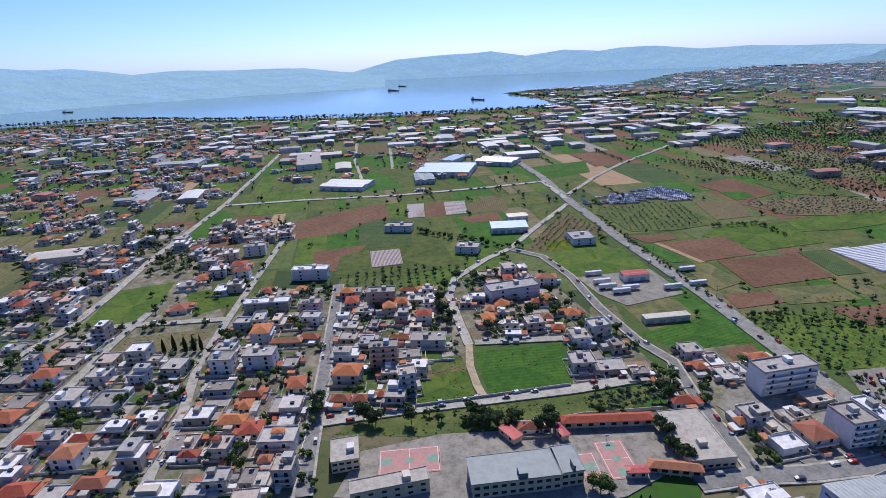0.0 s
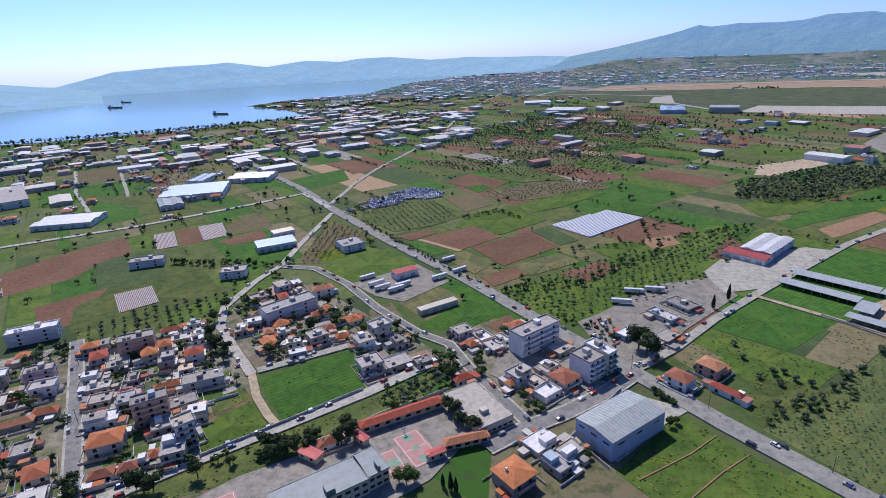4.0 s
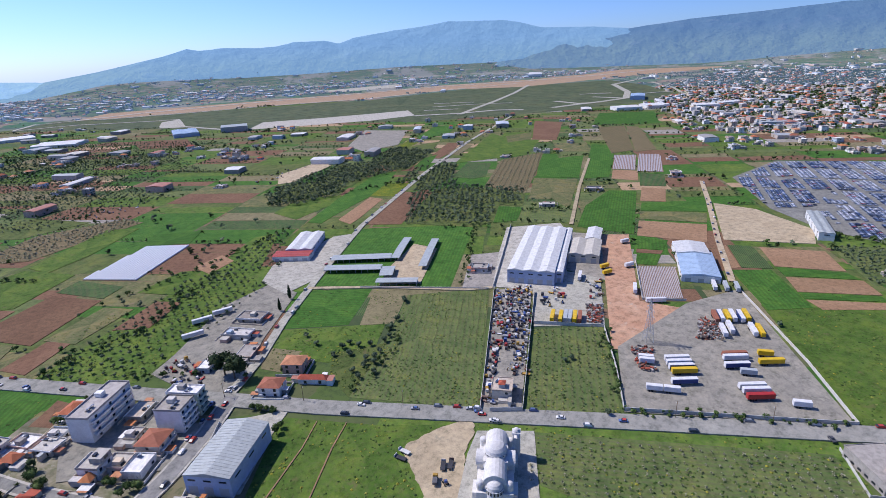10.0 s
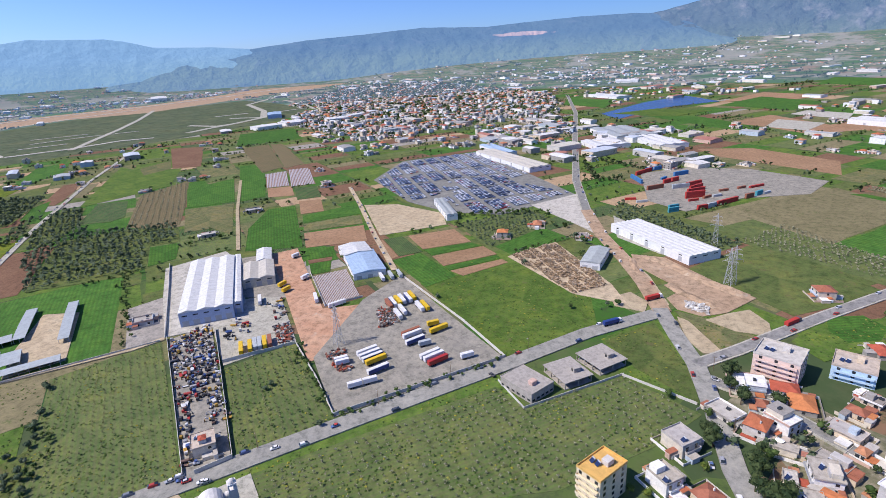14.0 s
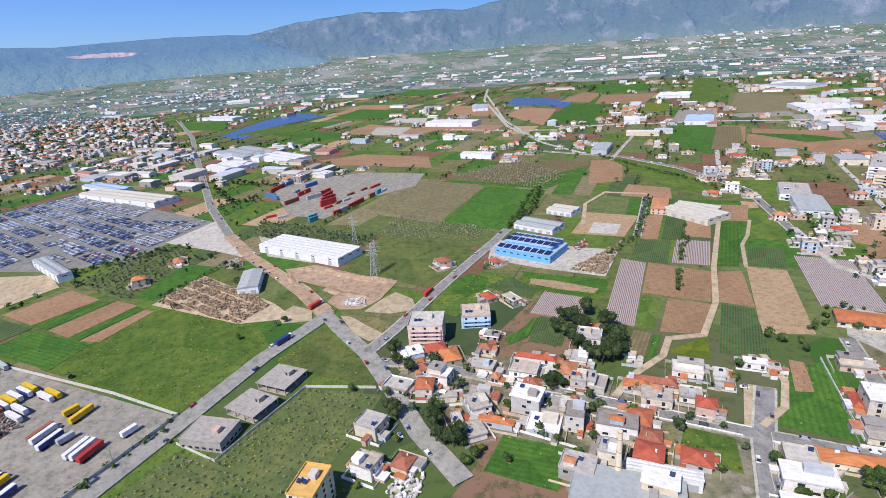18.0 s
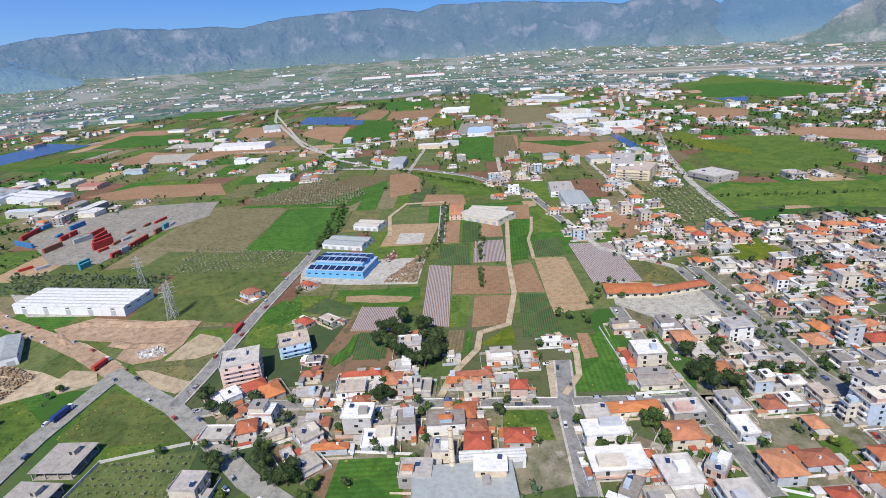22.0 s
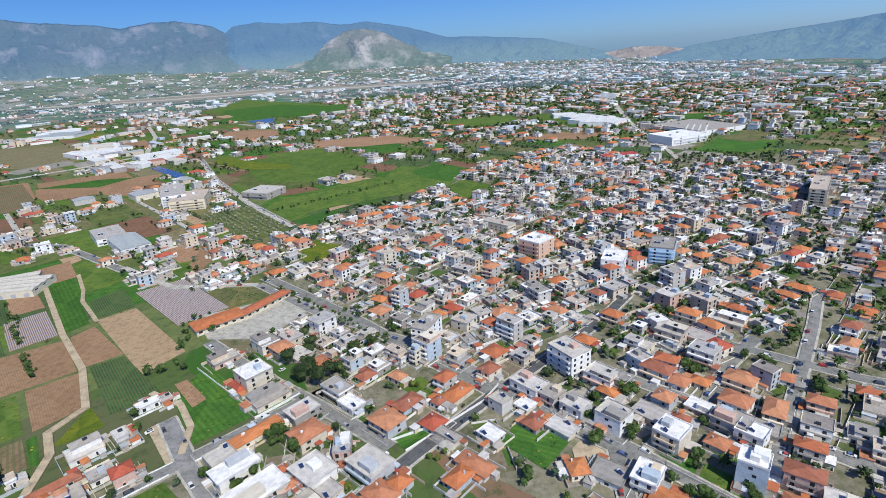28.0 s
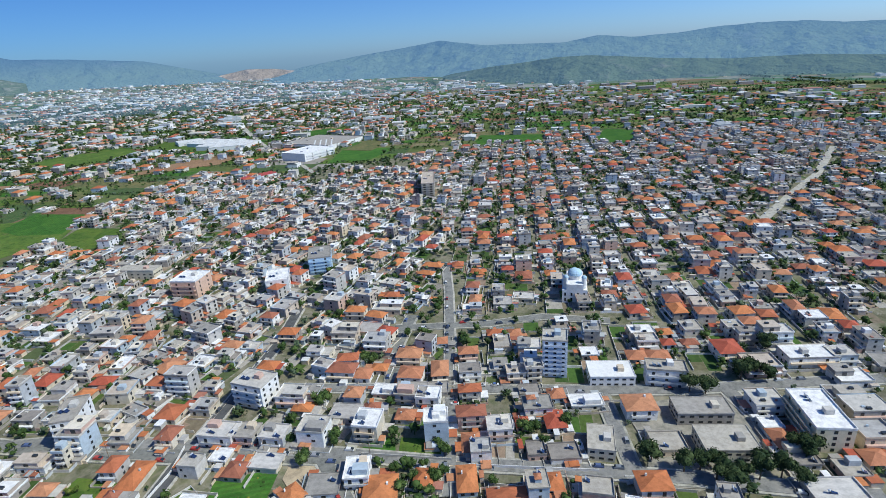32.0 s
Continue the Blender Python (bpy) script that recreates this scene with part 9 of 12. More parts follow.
house("f1", -132.7, -153, 96, 10, 8)
house("r1", -197.4, -137, 96, 10, 5)
house("r2", -211.8, -114.4, 96, 9, 9)
house("r1", -203, -83.3, 96, 9, 8)
# houses along one street
house("f3", -269, -142.7, 106, 14, 9)
house("f1", -271.2, -166.4, 106, 9, 8)
house("f2", -265.9, -122.7, 106, 12, 10)
house("r2", -242.5, -131.9, 106, 12, 8)
house("r2", -227.2, -131.5, 106, 10, 9)
house("r1", -232.7, -119.6, 106, 10, 9)
house("r1", -260.8, -98.5, 106, 9, 9)
house("r2", -235.6, -90.9, 106, 11, 8)
house("r1", -274.1, -85.4, 106, 9, 8)
house("r2", -240.9, -76.1, 106, 9, 15)
house("r2", -261.3, -64.7, 106, 11, 8)
house("f2", -243.7, -60, 106, 12, 9)
house("r2", -225.5, -56, 106, 11, 7)
house("f2", -253, -45.9, 106, 10, 10)
house("f2", -246.7, -35.3, 106, 10, 9)
house("f3", -248.7, -26.1, 106, 8, 8)
house("r1", -289.2, -53.7, 106, 10, 7)
house("r1", -291, -42.2, 106, 8, 8)
house("f2", -220.1, -85.8, 106, 14, 9)
house("f1", -226.6, -74.6, 106, 12, 9)
house("f4", -192.8, -64.5, 106, 11, 10)
house("r3", -204.5, -50.7, 106, 13, 8)
house("r1", -189.8, -47.7, 106, 8, 12)
house("f2", -184.6, -42.2, 106, 9, 9)
house("f2", -201.2, -36.6, 106, 11, 10)
house("r1", -208, -26.9, 106, 6, 7)
house("r1", -212.8, -12.2, 106, 9, 12)
house("f2", -219.5, -21.1, 106, 13, 10)
house("f1", -234.1, -26.6, 106, 10, 8)
house("r1", -233.1, -12.9, 106, 8, 8)
house("f1", -230.2, 1.8, 106, 15, 9)
house("f3", -189.5, -92.9, 106, 16, 11)
house("r1", -205.4, -102, 106, 8, 6)
house("f1", -202.4, -111.9, 106, 9, 8)
house("f1", -218.3, -100.4, 106, 12, 9)
house("f3", -184.2, -121, 106, 12, 10)
house("f1", -191.1, -18.8, 106, 8, 9)
house("f1", -191.8, -6.7, 106, 13, 10)
house("f2", -161.6, -90.7, 106, 10, 12)
house("f1", -153.2, -102.7, 106, 13, 11)
house("r1", -155.3, -78.2, 106, 13, 15)
house("r1", -168.1, -44.8, 106, 8, 14)
house("f1", -167.6, -39.6, 106, 7, 8)
house("f3", -167.4, -15.9, 106, 8, 9)
house("r1", -173.7, -10, 106, 7, 9)
house("f1", -173.2, -5.1, 106, 8, 12)
house("r1", -163.8, -26.7, 106, 16, 6)
house("f2", -214.3, -138.8, 106, 10, 8)
house("r1", -215.5, -116.1, 106, 8, 8)
# houses along one street
house("f2", -300.7, 32, 103, 14, 10)
house("r1", -306.9, 46.4, 103, 8, 7)
house("f2", -291.4, 34.3, 103, 12, 9)
house("r1", -294.1, 46.5, 103, 7, 7)
house("r1", -296.1, 58.4, 103, 9, 6)
house("f1", -276.3, 2.7, 103, 10, 9)
house("r2", -289.3, 76.6, 103, 13, 15)
house("f2", -276.2, 89.5, 103, 17, 13)
house("f2", -315.7, 84.7, 103, 10, 9)
house("f3", -307.7, 91.2, 103, 14, 9)
house("f4", -307.3, 104.5, 103, 16, 10)
house("f2", -290.2, 116.3, 103, 26, 13)
house("f2", -292.9, 132.4, 103, 12, 10)
house("f2", -274.4, 130.5, 103, 16, 12)
house("r2", -228.3, 26.3, 103, 14, 12)
house("f1", -206.4, 36.8, 103, 14, 12)
house("f2", -243.1, 83.7, 103, 13, 12)
house("r3", -237.4, 109, 103, 14, 11)
house("f1", -227.9, 82.4, 103, 9, 8)
house("r1", -218.2, 84.1, 103, 8, 12)
house("f1", -209, 88.6, 103, 11, 12)
house("f2", -220.2, 104.6, 103, 13, 12)
house("f3", -253.8, 119.1, 103, 14, 10)
house("f3", -242.1, 123.3, 103, 17, 12)
house("f2", -226.9, 121, 103, 14, 12)
house("f1", -204.5, 105.3, 103, 10, 9)
house("r2", -178.3, 28.4, 103, 12, 10)
house("f1", -190.9, 95, 103, 20, 11)
house("r1", -213.1, 117.1, 103, 10, 9)
# houses along one street
house("f2", -297.4, 340.2, 179, 14, 9)
house("f1", -284.7, 312.7, 179, 12, 7)
house("f1", -245.2, 310.7, 179, 12, 8)
house("f1", -235.3, 313.2, 179, 10, 8)
house("r1", -255.2, 298.3, 179, 10, 8)
house("f1", -232.8, 289.9, 179, 12, 9)
house("r2", -235.6, 273.4, 179, 14, 10)
house("f1", -253.5, 272.7, 179, 10, 9)
house("f2", -202.2, 270.5, 179, 11, 10)
house("f3", -178.8, 269.2, 179, 10, 9)
house("f3", -133.3, 276.8, 179, 13, 9)
house("f3", -112.3, 280.9, 179, 18, 11)
house("r1", -103, 303.8, 179, 20, 6)
house("f2", -207.8, 249.9, 179, 14, 11)
house("f1", -234.7, 249.1, 179, 13, 12)
house("f1", -185.2, 247.5, 179, 13, 13)
house("f1", -196.7, 244.8, 179, 8, 7)
house("f1", -127.2, 255.2, 179, 14, 9)
house("r1", -107.4, 247.2, 179, 12, 5)
house("r1", -107.1, 237.7, 179, 6, 8)
house("f2", -152.4, 230.3, 179, 11, 9)
house("f1", -128.7, 231.5, 179, 13, 11)
house("r1", -110, 225.7, 179, 14, 8)
house("f2", -84.7, 235, 179, 16, 13)
house("f2", -167.5, 224, 179, 12, 9)
house("f2", -150, 222.6, 179, 10, 9)
house("r1", -206.4, 217.6, 179, 12, 9)
house("r2", -177.8, 203.4, 179, 12, 10)
house("f3", -145.8, 201.1, 179, 11, 11)
house("f1", -127.1, 208.9, 179, 13, 11)
house("r1", -121.3, 201.2, 179, 9, 5)
house("r1", -180.7, 216.7, 179, 10, 5)
house("f2", -81.4, 207.5, 179, 17, 11)
house("f3", -72.7, 185.7, 179, 9, 10)
house("r1", -84.8, 196.1, 179, 6, 5)
house("f1", -82.3, 183.6, 179, 6, 9)
house("r1", -157, 186.2, 179, 14, 7)
house("f2", -123.7, 177, 179, 15, 9)
house("r1", -188.6, 184.3, 179, 14, 8)
house("f2", -201.3, 198, 179, 9, 9)
house("f1", -202.6, 206.9, 179, 9, 8)
house("r1", -188.4, 190.6, 179, 9, 6)
house("f2", -197.3, 191.1, 179, 9, 8)
house("f1", -108.4, 179.2, 179, 9, 7)
house("f1", -88.8, 185.6, 179, 6, 9)
house("f1", -170.6, 180.2, 179, 12, 9)
# houses along one street
house("r2", -73.7, 371.7, 174, 10, 9)
house("f2", -69.6, 333.6, 174, 9, 8)
house("f1", -65.4, 320, 174, 12, 8)
house("f1", -63.2, 305.4, 174, 10, 8)
house("f2", -60.6, 285, 174, 15, 10)
house("r2", -57, 261.3, 174, 15, 12)
house("r1", -27.4, 375.3, 174, 13, 5)
house("f1", -12.9, 375.8, 174, 8, 7)
house("f1", -21.4, 357.6, 174, 12, 8)
house("f1", -9.3, 360.3, 174, 9, 7)
house("f1", -48, 319.9, 174, 6, 10)
house("r1", -51.1, 305.7, 174, 9, 5)
house("f2", -12, 294.7, 174, 21, 9)
house("r1", -30.2, 300.6, 174, 14, 4)
house("f2", -18.4, 265.3, 174, 12, 10)
house("f2", -28.2, 238.6, 174, 10, 12)
house("r1", -36.1, 241.6, 174, 6, 6)
house("r1", -57.7, 239.2, 174, 10, 6)
house("r1", -47, 238.3, 174, 8, 6)
house("f1", -41.6, 239.9, 174, 6, 5)
house("f2", 22.8, 354, 174, 12, 9)
house("f1", 14.5, 347.5, 174, 8, 7)
house("r1", 30.4, 336.2, 174, 6, 8)
house("f1", 41.8, 299.5, 174, 10, 7)
house("r1", 65.6, 343.6, 174, 9, 6)
house("r2", 78.7, 380.2, 174, 15, 9)
house("r1", 67.5, 319.6, 174, 7, 6)
house("f1", 42.2, 313.8, 174, 9, 7)
house("f1", 39.5, 329.7, 174, 8, 6)
house("r1", 71.3, 304.3, 174, 8, 6)
house("f2", -93.1, 332.5, 174, 12, 8)
house("r1", -99.9, 358.5, 174, 9, 7)
house("r1", -88.9, 307.9, 174, 12, 6)
# houses along one street
house("f3", 141.5, 208.2, 10, 10, 10)
house("r1", 135.8, 205.8, 10, 6, 5)
house("f1", 146.4, 200, 10, 9, 10)
house("f1", 147.5, 190, 10, 12, 9)
house("r2", 160.9, 193.2, 10, 12, 12)
house("r1", 174.3, 258, 10, 11, 9)
house("f1", 163.9, 208.4, 10, 8, 6)
house("f1", 180.4, 220.4, 10, 13, 9)
house("f1", 121.7, 160.9, 10, 13, 10)
house("f1", 119.8, 146.1, 10, 9, 11)
house("f1", 128.8, 149.8, 10, 12, 8)
house("r2", 98.8, 148, 10, 13, 13)
house("r2", 212.8, 162.7, 100, 12, 10)
house("r2", 235.8, 162.1, 100, 12, 10)
house("r1", 225.4, 144.9, 100, 16, 4)
house("f1", 243.4, 199, 10, 14, 10)
house("f1", 224.7, 214.4, 10, 9, 7)
house("f1", 155.2, 247.7, 10, 8, 8)
# houses along one street
house("f2", 75.2, 261.5, 2, 12, 11)
house("f1", 90.6, 257.9, 2, 15, 11)
house("f1", 103.7, 250.1, 2, 9, 7)
house("r1", 115.6, 223.6, 2, 11, 6)
house("r1", 37.3, 209.8, 2, 12, 6)
# houses along one street
house("f2", 139.1, 267.1, 94, 9, 10)
house("f1", 147.7, 257.7, 94, 13, 9)
house("f1", 148.5, 244, 94, 10, 8)
house("r1", 137.8, 253.6, 94, 8, 6)
house("r1", 173.8, 258.7, 94, 10, 8)
house("f2", 81, 289, 94, 11, 10)
house("f1", 263.3, 220.1, 94, 19, 9)
house("f1", 243.2, 201.1, 94, 11, 8)
house("f1", 286.7, 224.9, 94, 17, 10)
house("f1", 92.1, 257.9, 94, 13, 11)
house("f1", 102.7, 246.2, 94, 9, 7)
house("r1", 84.9, 324.6, 94, 10, 9)
house("f1", 400, 85.4, 94, 13, 10)
house("f2", 235.5, 39.9, 94, 10, 11)
house("f1", 600, 46.4, 94, 14, 10)
house("f1", 675.5, -3, 94, 16, 10)
house("f2", 762.2, -107.6, 94, 12, 10)
house("f1", 880.3, -117.2, 94, 11, 9)
# houses along one street
house("r2", 436.8, -221.4, 149, 10, 10)
house("r1", 448.6, -266.7, 149, 14, 8)
house("f1", 395.5, -284.2, 149, 8, 8)
house("r2", 215.6, -349.2, 149, 11, 11)
house("r1", 154.3, -308.2, 149, 12, 8)
house("r1", 177.3, -370.4, 149, 9, 7)
house("f1", 137.9, -312.7, 149, 14, 7)
# ---- trees near the camera ----
tree("cypress", 194, 192, 1.1)
tree("pine", 221.9, 200.2, 1.9)
tree("pine", 219.6, 191.9, 1.9)
tree("cypress", 302, 212.5, 1.3)
tree("cypress", 321.3, 215.7, 1.3)
tree("cypress", -180, 300.3, 1.15)
tree("cypress", -173.3, 300.7, 1.15)
tree("cypress", -166.1, 300, 1.15)
tree("cypress", -160.8, 300.5, 1.15)
tree("cypress", -156.7, 301.4, 1.15)
tree("cypress", -191.6, 303.4, 0.5)
tree("pine", 89.7, -297.1, 1.5)
tree("pine", 86.4, -310.7, 1.5)
tree("pine", 86, -278.2, 1.5)
tree("pine", 77.8, -268.6, 1.5)
tree("pine", 62.2, -265.4, 1.5)
tree("pine", 59.4, -281.6, 1.5)
tree("pine", 65.9, -289.3, 1.5)
tree("pine", 54.3, -270.9, 1.5)
tree("pine", 61, -258.9, 1.5)
tree("pine", 69.5, -263.2, 1.5)
tree("pine", 56.3, -265.1, 1.5)
tree("pine", 82.8, -294, 1.5)
tree("pine", 77.9, -229.4, 1.3)
tree("pine", 79.4, -225.5, 1.3)
tree("pine", 73.7, -229, 1.3)
tree("pine", 79, -235.6, 1.3)
tree("broad", -22.4, -215.1, 0.9)
tree("broad", -29.7, -199.8, 0.9)
tree("broad", -38.7, -202.9, 0.9)
tree("broad", -3.9, -272.3, 0.9)
tree("broad", -3.8, -286, 0.9)
tree("broad", -51.8, -218.2, 1.2)
tree("broad", -57.6, -205.3, 1.2)
tree("broad", -56.4, -220.6, 1.2)
tree("bright", -23.8, -189.1, 1)
tree("pine", -85.7, -278.9, 1.2)
tree("pine", -83.3, -258.8, 1.2)
tree("pine", -86, -256.4, 1.3)
tree("pine", -90, -245.8, 1.3)
tree("pine", -98.2, -248.9, 1.3)
tree("pine", -115.4, -255.4, 1.3)
tree("pine", -131.9, -261.9, 1.3)
tree("pine", -104.1, -287.6, 1.3)
tree("pine", -86.2, -279.3, 1.3)
tree("pine", -104, -250.3, 1.3)
tree("pine", -121.7, -260.7, 1.3)
tree("pine", -90.1, -262.4, 1.3)
tree("broad", -52.8, -216.4, 0.9)
tree("broad", -56, -213.3, 0.9)
tree("broad", -58.8, -205.8, 0.9)
tree("broad", -20.7, -215.4, 0.9)
tree("broad", -30.8, -200.3, 0.9)
tree("broad", -25.3, -188.7, 0.9)
tree("broad", -39, -202.5, 0.9)
tree("broad", -56.7, -223.7, 0.9)
tree("bright", -122.5, -213.6, 0.8)
tree("bright", -127.4, -210.5, 0.8)
tree("bright", -75.2, -191.7, 0.8)
tree("bright", -78.8, -187.4, 0.8)
tree("bright", -73.5, -197.1, 0.8)
tree("bright", -105.3, -157.5, 0.8)
tree("bright", -103.2, -160.7, 0.8)
tree("bright", -110.3, -158.5, 0.8)
tree("bright", -129.9, -209, 0.8)
tree("bright", -66.5, -167.3, 0.8)
tree("broad", -248.5, -179.5, 1.1)
tree("broad", -223.5, -166.3, 1.1)
tree("broad", -269.8, -152, 1.1)
tree("broad", -206, -130.6, 1.1)
tree("broad", -190.2, -137.7, 1.1)
tree("broad", -166.1, -117.5, 1.1)
tree("broad", -178.2, -110.4, 1.1)
tree("broad", -248.4, -122.3, 1.1)
tree("broad", -249.6, -119, 1.1)
tree("broad", -279.2, -107.5, 1.1)
tree("broad", -175.4, -132, 1.1)
tree("broad", -209.5, -129.6, 1.1)
tree("broad", -249.9, -171.5, 1.1)
tree("broad", -249.5, -125.7, 1.1)
tree("broad", -270.4, -151.1, 1.1)
tree("broad", -281.3, -94.6, 1.1)
tree("broad", -247.6, -117.8, 1.1)
tree("broad", -206.3, -131.7, 1.1)
tree("broad", -181.9, -112.1, 1.1)
tree("broad", -164.3, -119.5, 1.1)
tree("broad", -181.8, -57.8, 1.1)
tree("broad", -205.5, -19.7, 1.1)
tree("broad", -203, -23.1, 1.1)
tree("broad", -159.3, -70.5, 1.1)
tree("broad", -165.4, -66.5, 1.1)
tree("broad", -167, -58.7, 1.1)
tree("broad", -170.6, -56.1, 1.1)
tree("broad", -168.2, -76, 1.1)
tree("broad", -172, -65, 1.1)
tree("broad", -170.8, -70.7, 1.1)
tree("broad", -159.8, -57.8, 1.1)
tree("broad", -196.9, -16.4, 1.1)
tree("broad", -169.6, -34.9, 1.1)
tree("broad", -211.9, -6.4, 1.1)
tree("broad", -184.7, -60.5, 1.1)
tree("broad", -187.7, -63.3, 1.1)
tree("broad", -248.1, -123.1, 1.1)
tree("broad", -206, -27.3, 1.1)
tree("pine", -195.9, 29.4, 1.3)
tree("pine", -192, 41.7, 1.3)
tree("pine", -194.9, 48.3, 1.3)
tree("pine", -189.9, 53.5, 1.3)
tree("pine", -190.5, 63.5, 1.3)
tree("pine", -193.3, 70, 1.3)
tree("pine", -186.7, 58.8, 1.3)
tree("pine", -196.5, 78.6, 1.3)
tree("pine", -193.5, 85.3, 1.3)
tree("pine", -249.3, 52, 1.3)
tree("pine", -249.6, 59.5, 1.3)
tree("pine", -214.2, 88.6, 1.3)
tree("pine", -211.8, 92.9, 1.3)
tree("pine", -266.1, 79, 1.3)
tree("pine", -299, 98.6, 1.3)
tree("pine", -267.1, 91.8, 1.3)
tree("pine", -269.4, 83.6, 1.3)
tree("pine", -196.2, 54.7, 1.3)
tree("pine", -197.6, 69.1, 1.3)
tree("broad", -196.6, 233.1, 1)
tree("broad", -197.5, 220.7, 1)
tree("broad", -187.3, 226, 1)
tree("broad", -143.3, 313.2, 1)
tree("broad", -121.6, 318.3, 1)
tree("broad", -158.7, 252.1, 1)
tree("broad", -146.4, 251.1, 1)
tree("broad", -117.6, 262.9, 1)
tree("broad", -99.8, 198.9, 1)
tree("broad", -94.9, 191.8, 1)
tree("broad", -148.4, 317.3, 1)
tree("broad", -178, 246.4, 1)
tree("broad", -165.4, 279.7, 1)
tree("broad", -166, 243.1, 1)
tree("broad", -100.7, 205.2, 1)
tree("broad", -199.6, 228, 1)
tree("broad", -197.3, 238.7, 1)
tree("broad", -166.3, 255.3, 1)
tree("broad", -153, 259.3, 1)
tree("broad", -149.8, 249, 1)
tree("pine", 26.2, 309.8, 1.2)
tree("pine", -2.8, 333.2, 1.2)
tree("pine", 0.1, 317.4, 1.2)
tree("pine", -4.2, 352.1, 1.2)
tree("pine", 75, 328.4, 1.2)
tree("pine", 58.5, 326.6, 1.2)
tree("pine", -68.4, 228.3, 1.2)
tree("pine", -41.1, 221.6, 1.2)
tree("pine", -0.3, 376.7, 1.2)
tree("pine", 9.4, 391.6, 1.2)
tree("pine", 76.4, 359.1, 1.2)
tree("pine", -68.8, 236.2, 1.2)
tree("pine", 3.6, 327.2, 1.2)
tree("pine", -6, 342.7, 1.2)
tree("pine", 11.5, 214.9, 1.2)
tree("pine", 18.5, 216.2, 1.2)
tree("pine", 14.2, 220.1, 1.2)
tree("pine", 30.8, 217, 1.2)
tree("pine", -19.8, 219.1, 1.2)
tree("pine", -43.8, 224.6, 1.2)
tree("pine", -37.4, 220.4, 1.2)
tree("pine", 9.7, 222.3, 1.2)
tree("broad", 220.3, 184.8, 0.7)
tree("broad", 230.4, 167.2, 0.7)
tree("broad", 137.1, 197.6, 0.7)
tree("broad", 135.7, 184.3, 0.7)
tree("broad", 185.8, 141.5, 0.7)
tree("broad", 181.6, 141.5, 0.7)
tree("broad", 196.1, 164.9, 0.7)
tree("broad", 196.5, 160.6, 0.7)
tree("broad", 196.9, 156.5, 0.7)
tree("broad", 196.8, 152.8, 0.7)
tree("broad", 136.6, 193.1, 0.7)
tree("broad", 132, 184.9, 0.7)
tree("broad", 136.8, 181.1, 0.7)
tree("broad", 135.5, 145.5, 0.7)
tree("broad", 134.7, 149.8, 0.7)
tree("pine", 96.9, 204.2, 1)
tree("pine", 98.2, 200.1, 1)
tree("pine", 99.5, 186.5, 1)
tree("pine", 100.3, 184, 1)
tree("pine", 96.3, 192.8, 1)
tree("pine", 97.5, 189.9, 1)
tree("broad", 56.4, 171.4, 1.3)
tree("broad", 62.4, 168.3, 1.3)
tree("broad", 58.9, 168.8, 1.3)
tree("broad", 73.2, 218.7, 1.3)
tree("broad", 128, 223.4, 1.3)
tree("broad", 130.1, 232.4, 1.3)
tree("broad", 111.8, 228.7, 1.3)
tree("broad", 110.1, 235.1, 1.3)
tree("cypress", 72, 160.9, 0.9)
tree("cypress", 73.9, 157.4, 0.9)
tree("cypress", 75.4, 155.6, 0.9)
tree("pine", 28.3, 212.2, 1.1)
tree("pine", 46.8, 209.5, 1.1)
tree("pine", 41.9, 206.6, 1.1)
tree("pine", 47.6, 217.7, 1.1)
tree("pine", 18.4, 213.5, 1.1)
tree("pine", 22, 213.9, 1.1)
tree("pine", 121.8, -176.7, 1.2)
tree("pine", 116.7, -173.1, 1.2)
tree("pine", 112.3, -165.2, 1.2)
tree("pine", 103.4, -170.4, 1.2)
tree("pine", 103.8, -166.1, 1.2)
tree("pine", 108, -165.6, 1.2)
tree("pine", 142.2, -172.4, 1.2)
tree("pine", 138.5, -171.2, 1.2)
tree("pine", 154.7, -206.1, 1.2)
tree("pine", 145.1, -218.7, 1.2)
tree("pine", 165, -211.4, 1.2)
tree("pine", 171.8, -218, 1.2)
tree("pine", 145.2, -174.3, 1.2)
tree("bright", 129.3, -156.8, 0.9)
tree("bright", 93.1, -167.8, 0.9)
tree("bright", 90.5, -168.7, 0.9)
tree("bright", 136.6, -116.4, 0.9)
tree("bright", 132, -121.2, 0.9)
tree("bright", 128.4, -126.9, 0.9)
tree("broad", 174.4, -179.2, 0.8)
tree("broad", 153.1, -183.5, 0.8)
tree("broad", 224.1, -175, 0.8)
tree("broad", 278.8, -192.4, 0.8)
tree("broad", 268.6, -222.5, 0.8)
tree("olive", 256.3, 120.5, 0.9)
tree("olive", 245, 122.9, 0.9)
tree("olive", 262.2, 119.2, 0.9)
tree("olive", 281.3, 120.6, 0.9)
tree("olive", 295.3, 124.3, 0.9)
tree("olive", 234.4, 122, 0.9)
tree("olive", 267.9, 142.6, 0.9)
tree("olive", 239.5, 127.3, 0.9)
tree("olive", 239.8, 114.4, 0.9)
tree("olive", 253.3, 124.5, 0.9)
tree("olive", 252.8, 146.4, 0.9)
tree("olive", 331.2, 127.3, 0.9)
tree("olive", 276.6, 6.3, 0.9)
tree("olive", 273.4, 9.6, 0.9)
tree("olive", 228.7, -12.8, 0.9)
tree("olive", 413.8, 326.1, 0.9)
tree("olive", 293.7, 277.4, 0.9)
tree("olive", 309.3, 298.1, 0.9)
tree("olive", 301.2, 300.2, 0.9)
tree("olive", 262.3, 144.4, 1)
tree("olive", 255.6, 136.7, 1)
tree("olive", 266.6, 135.3, 1)
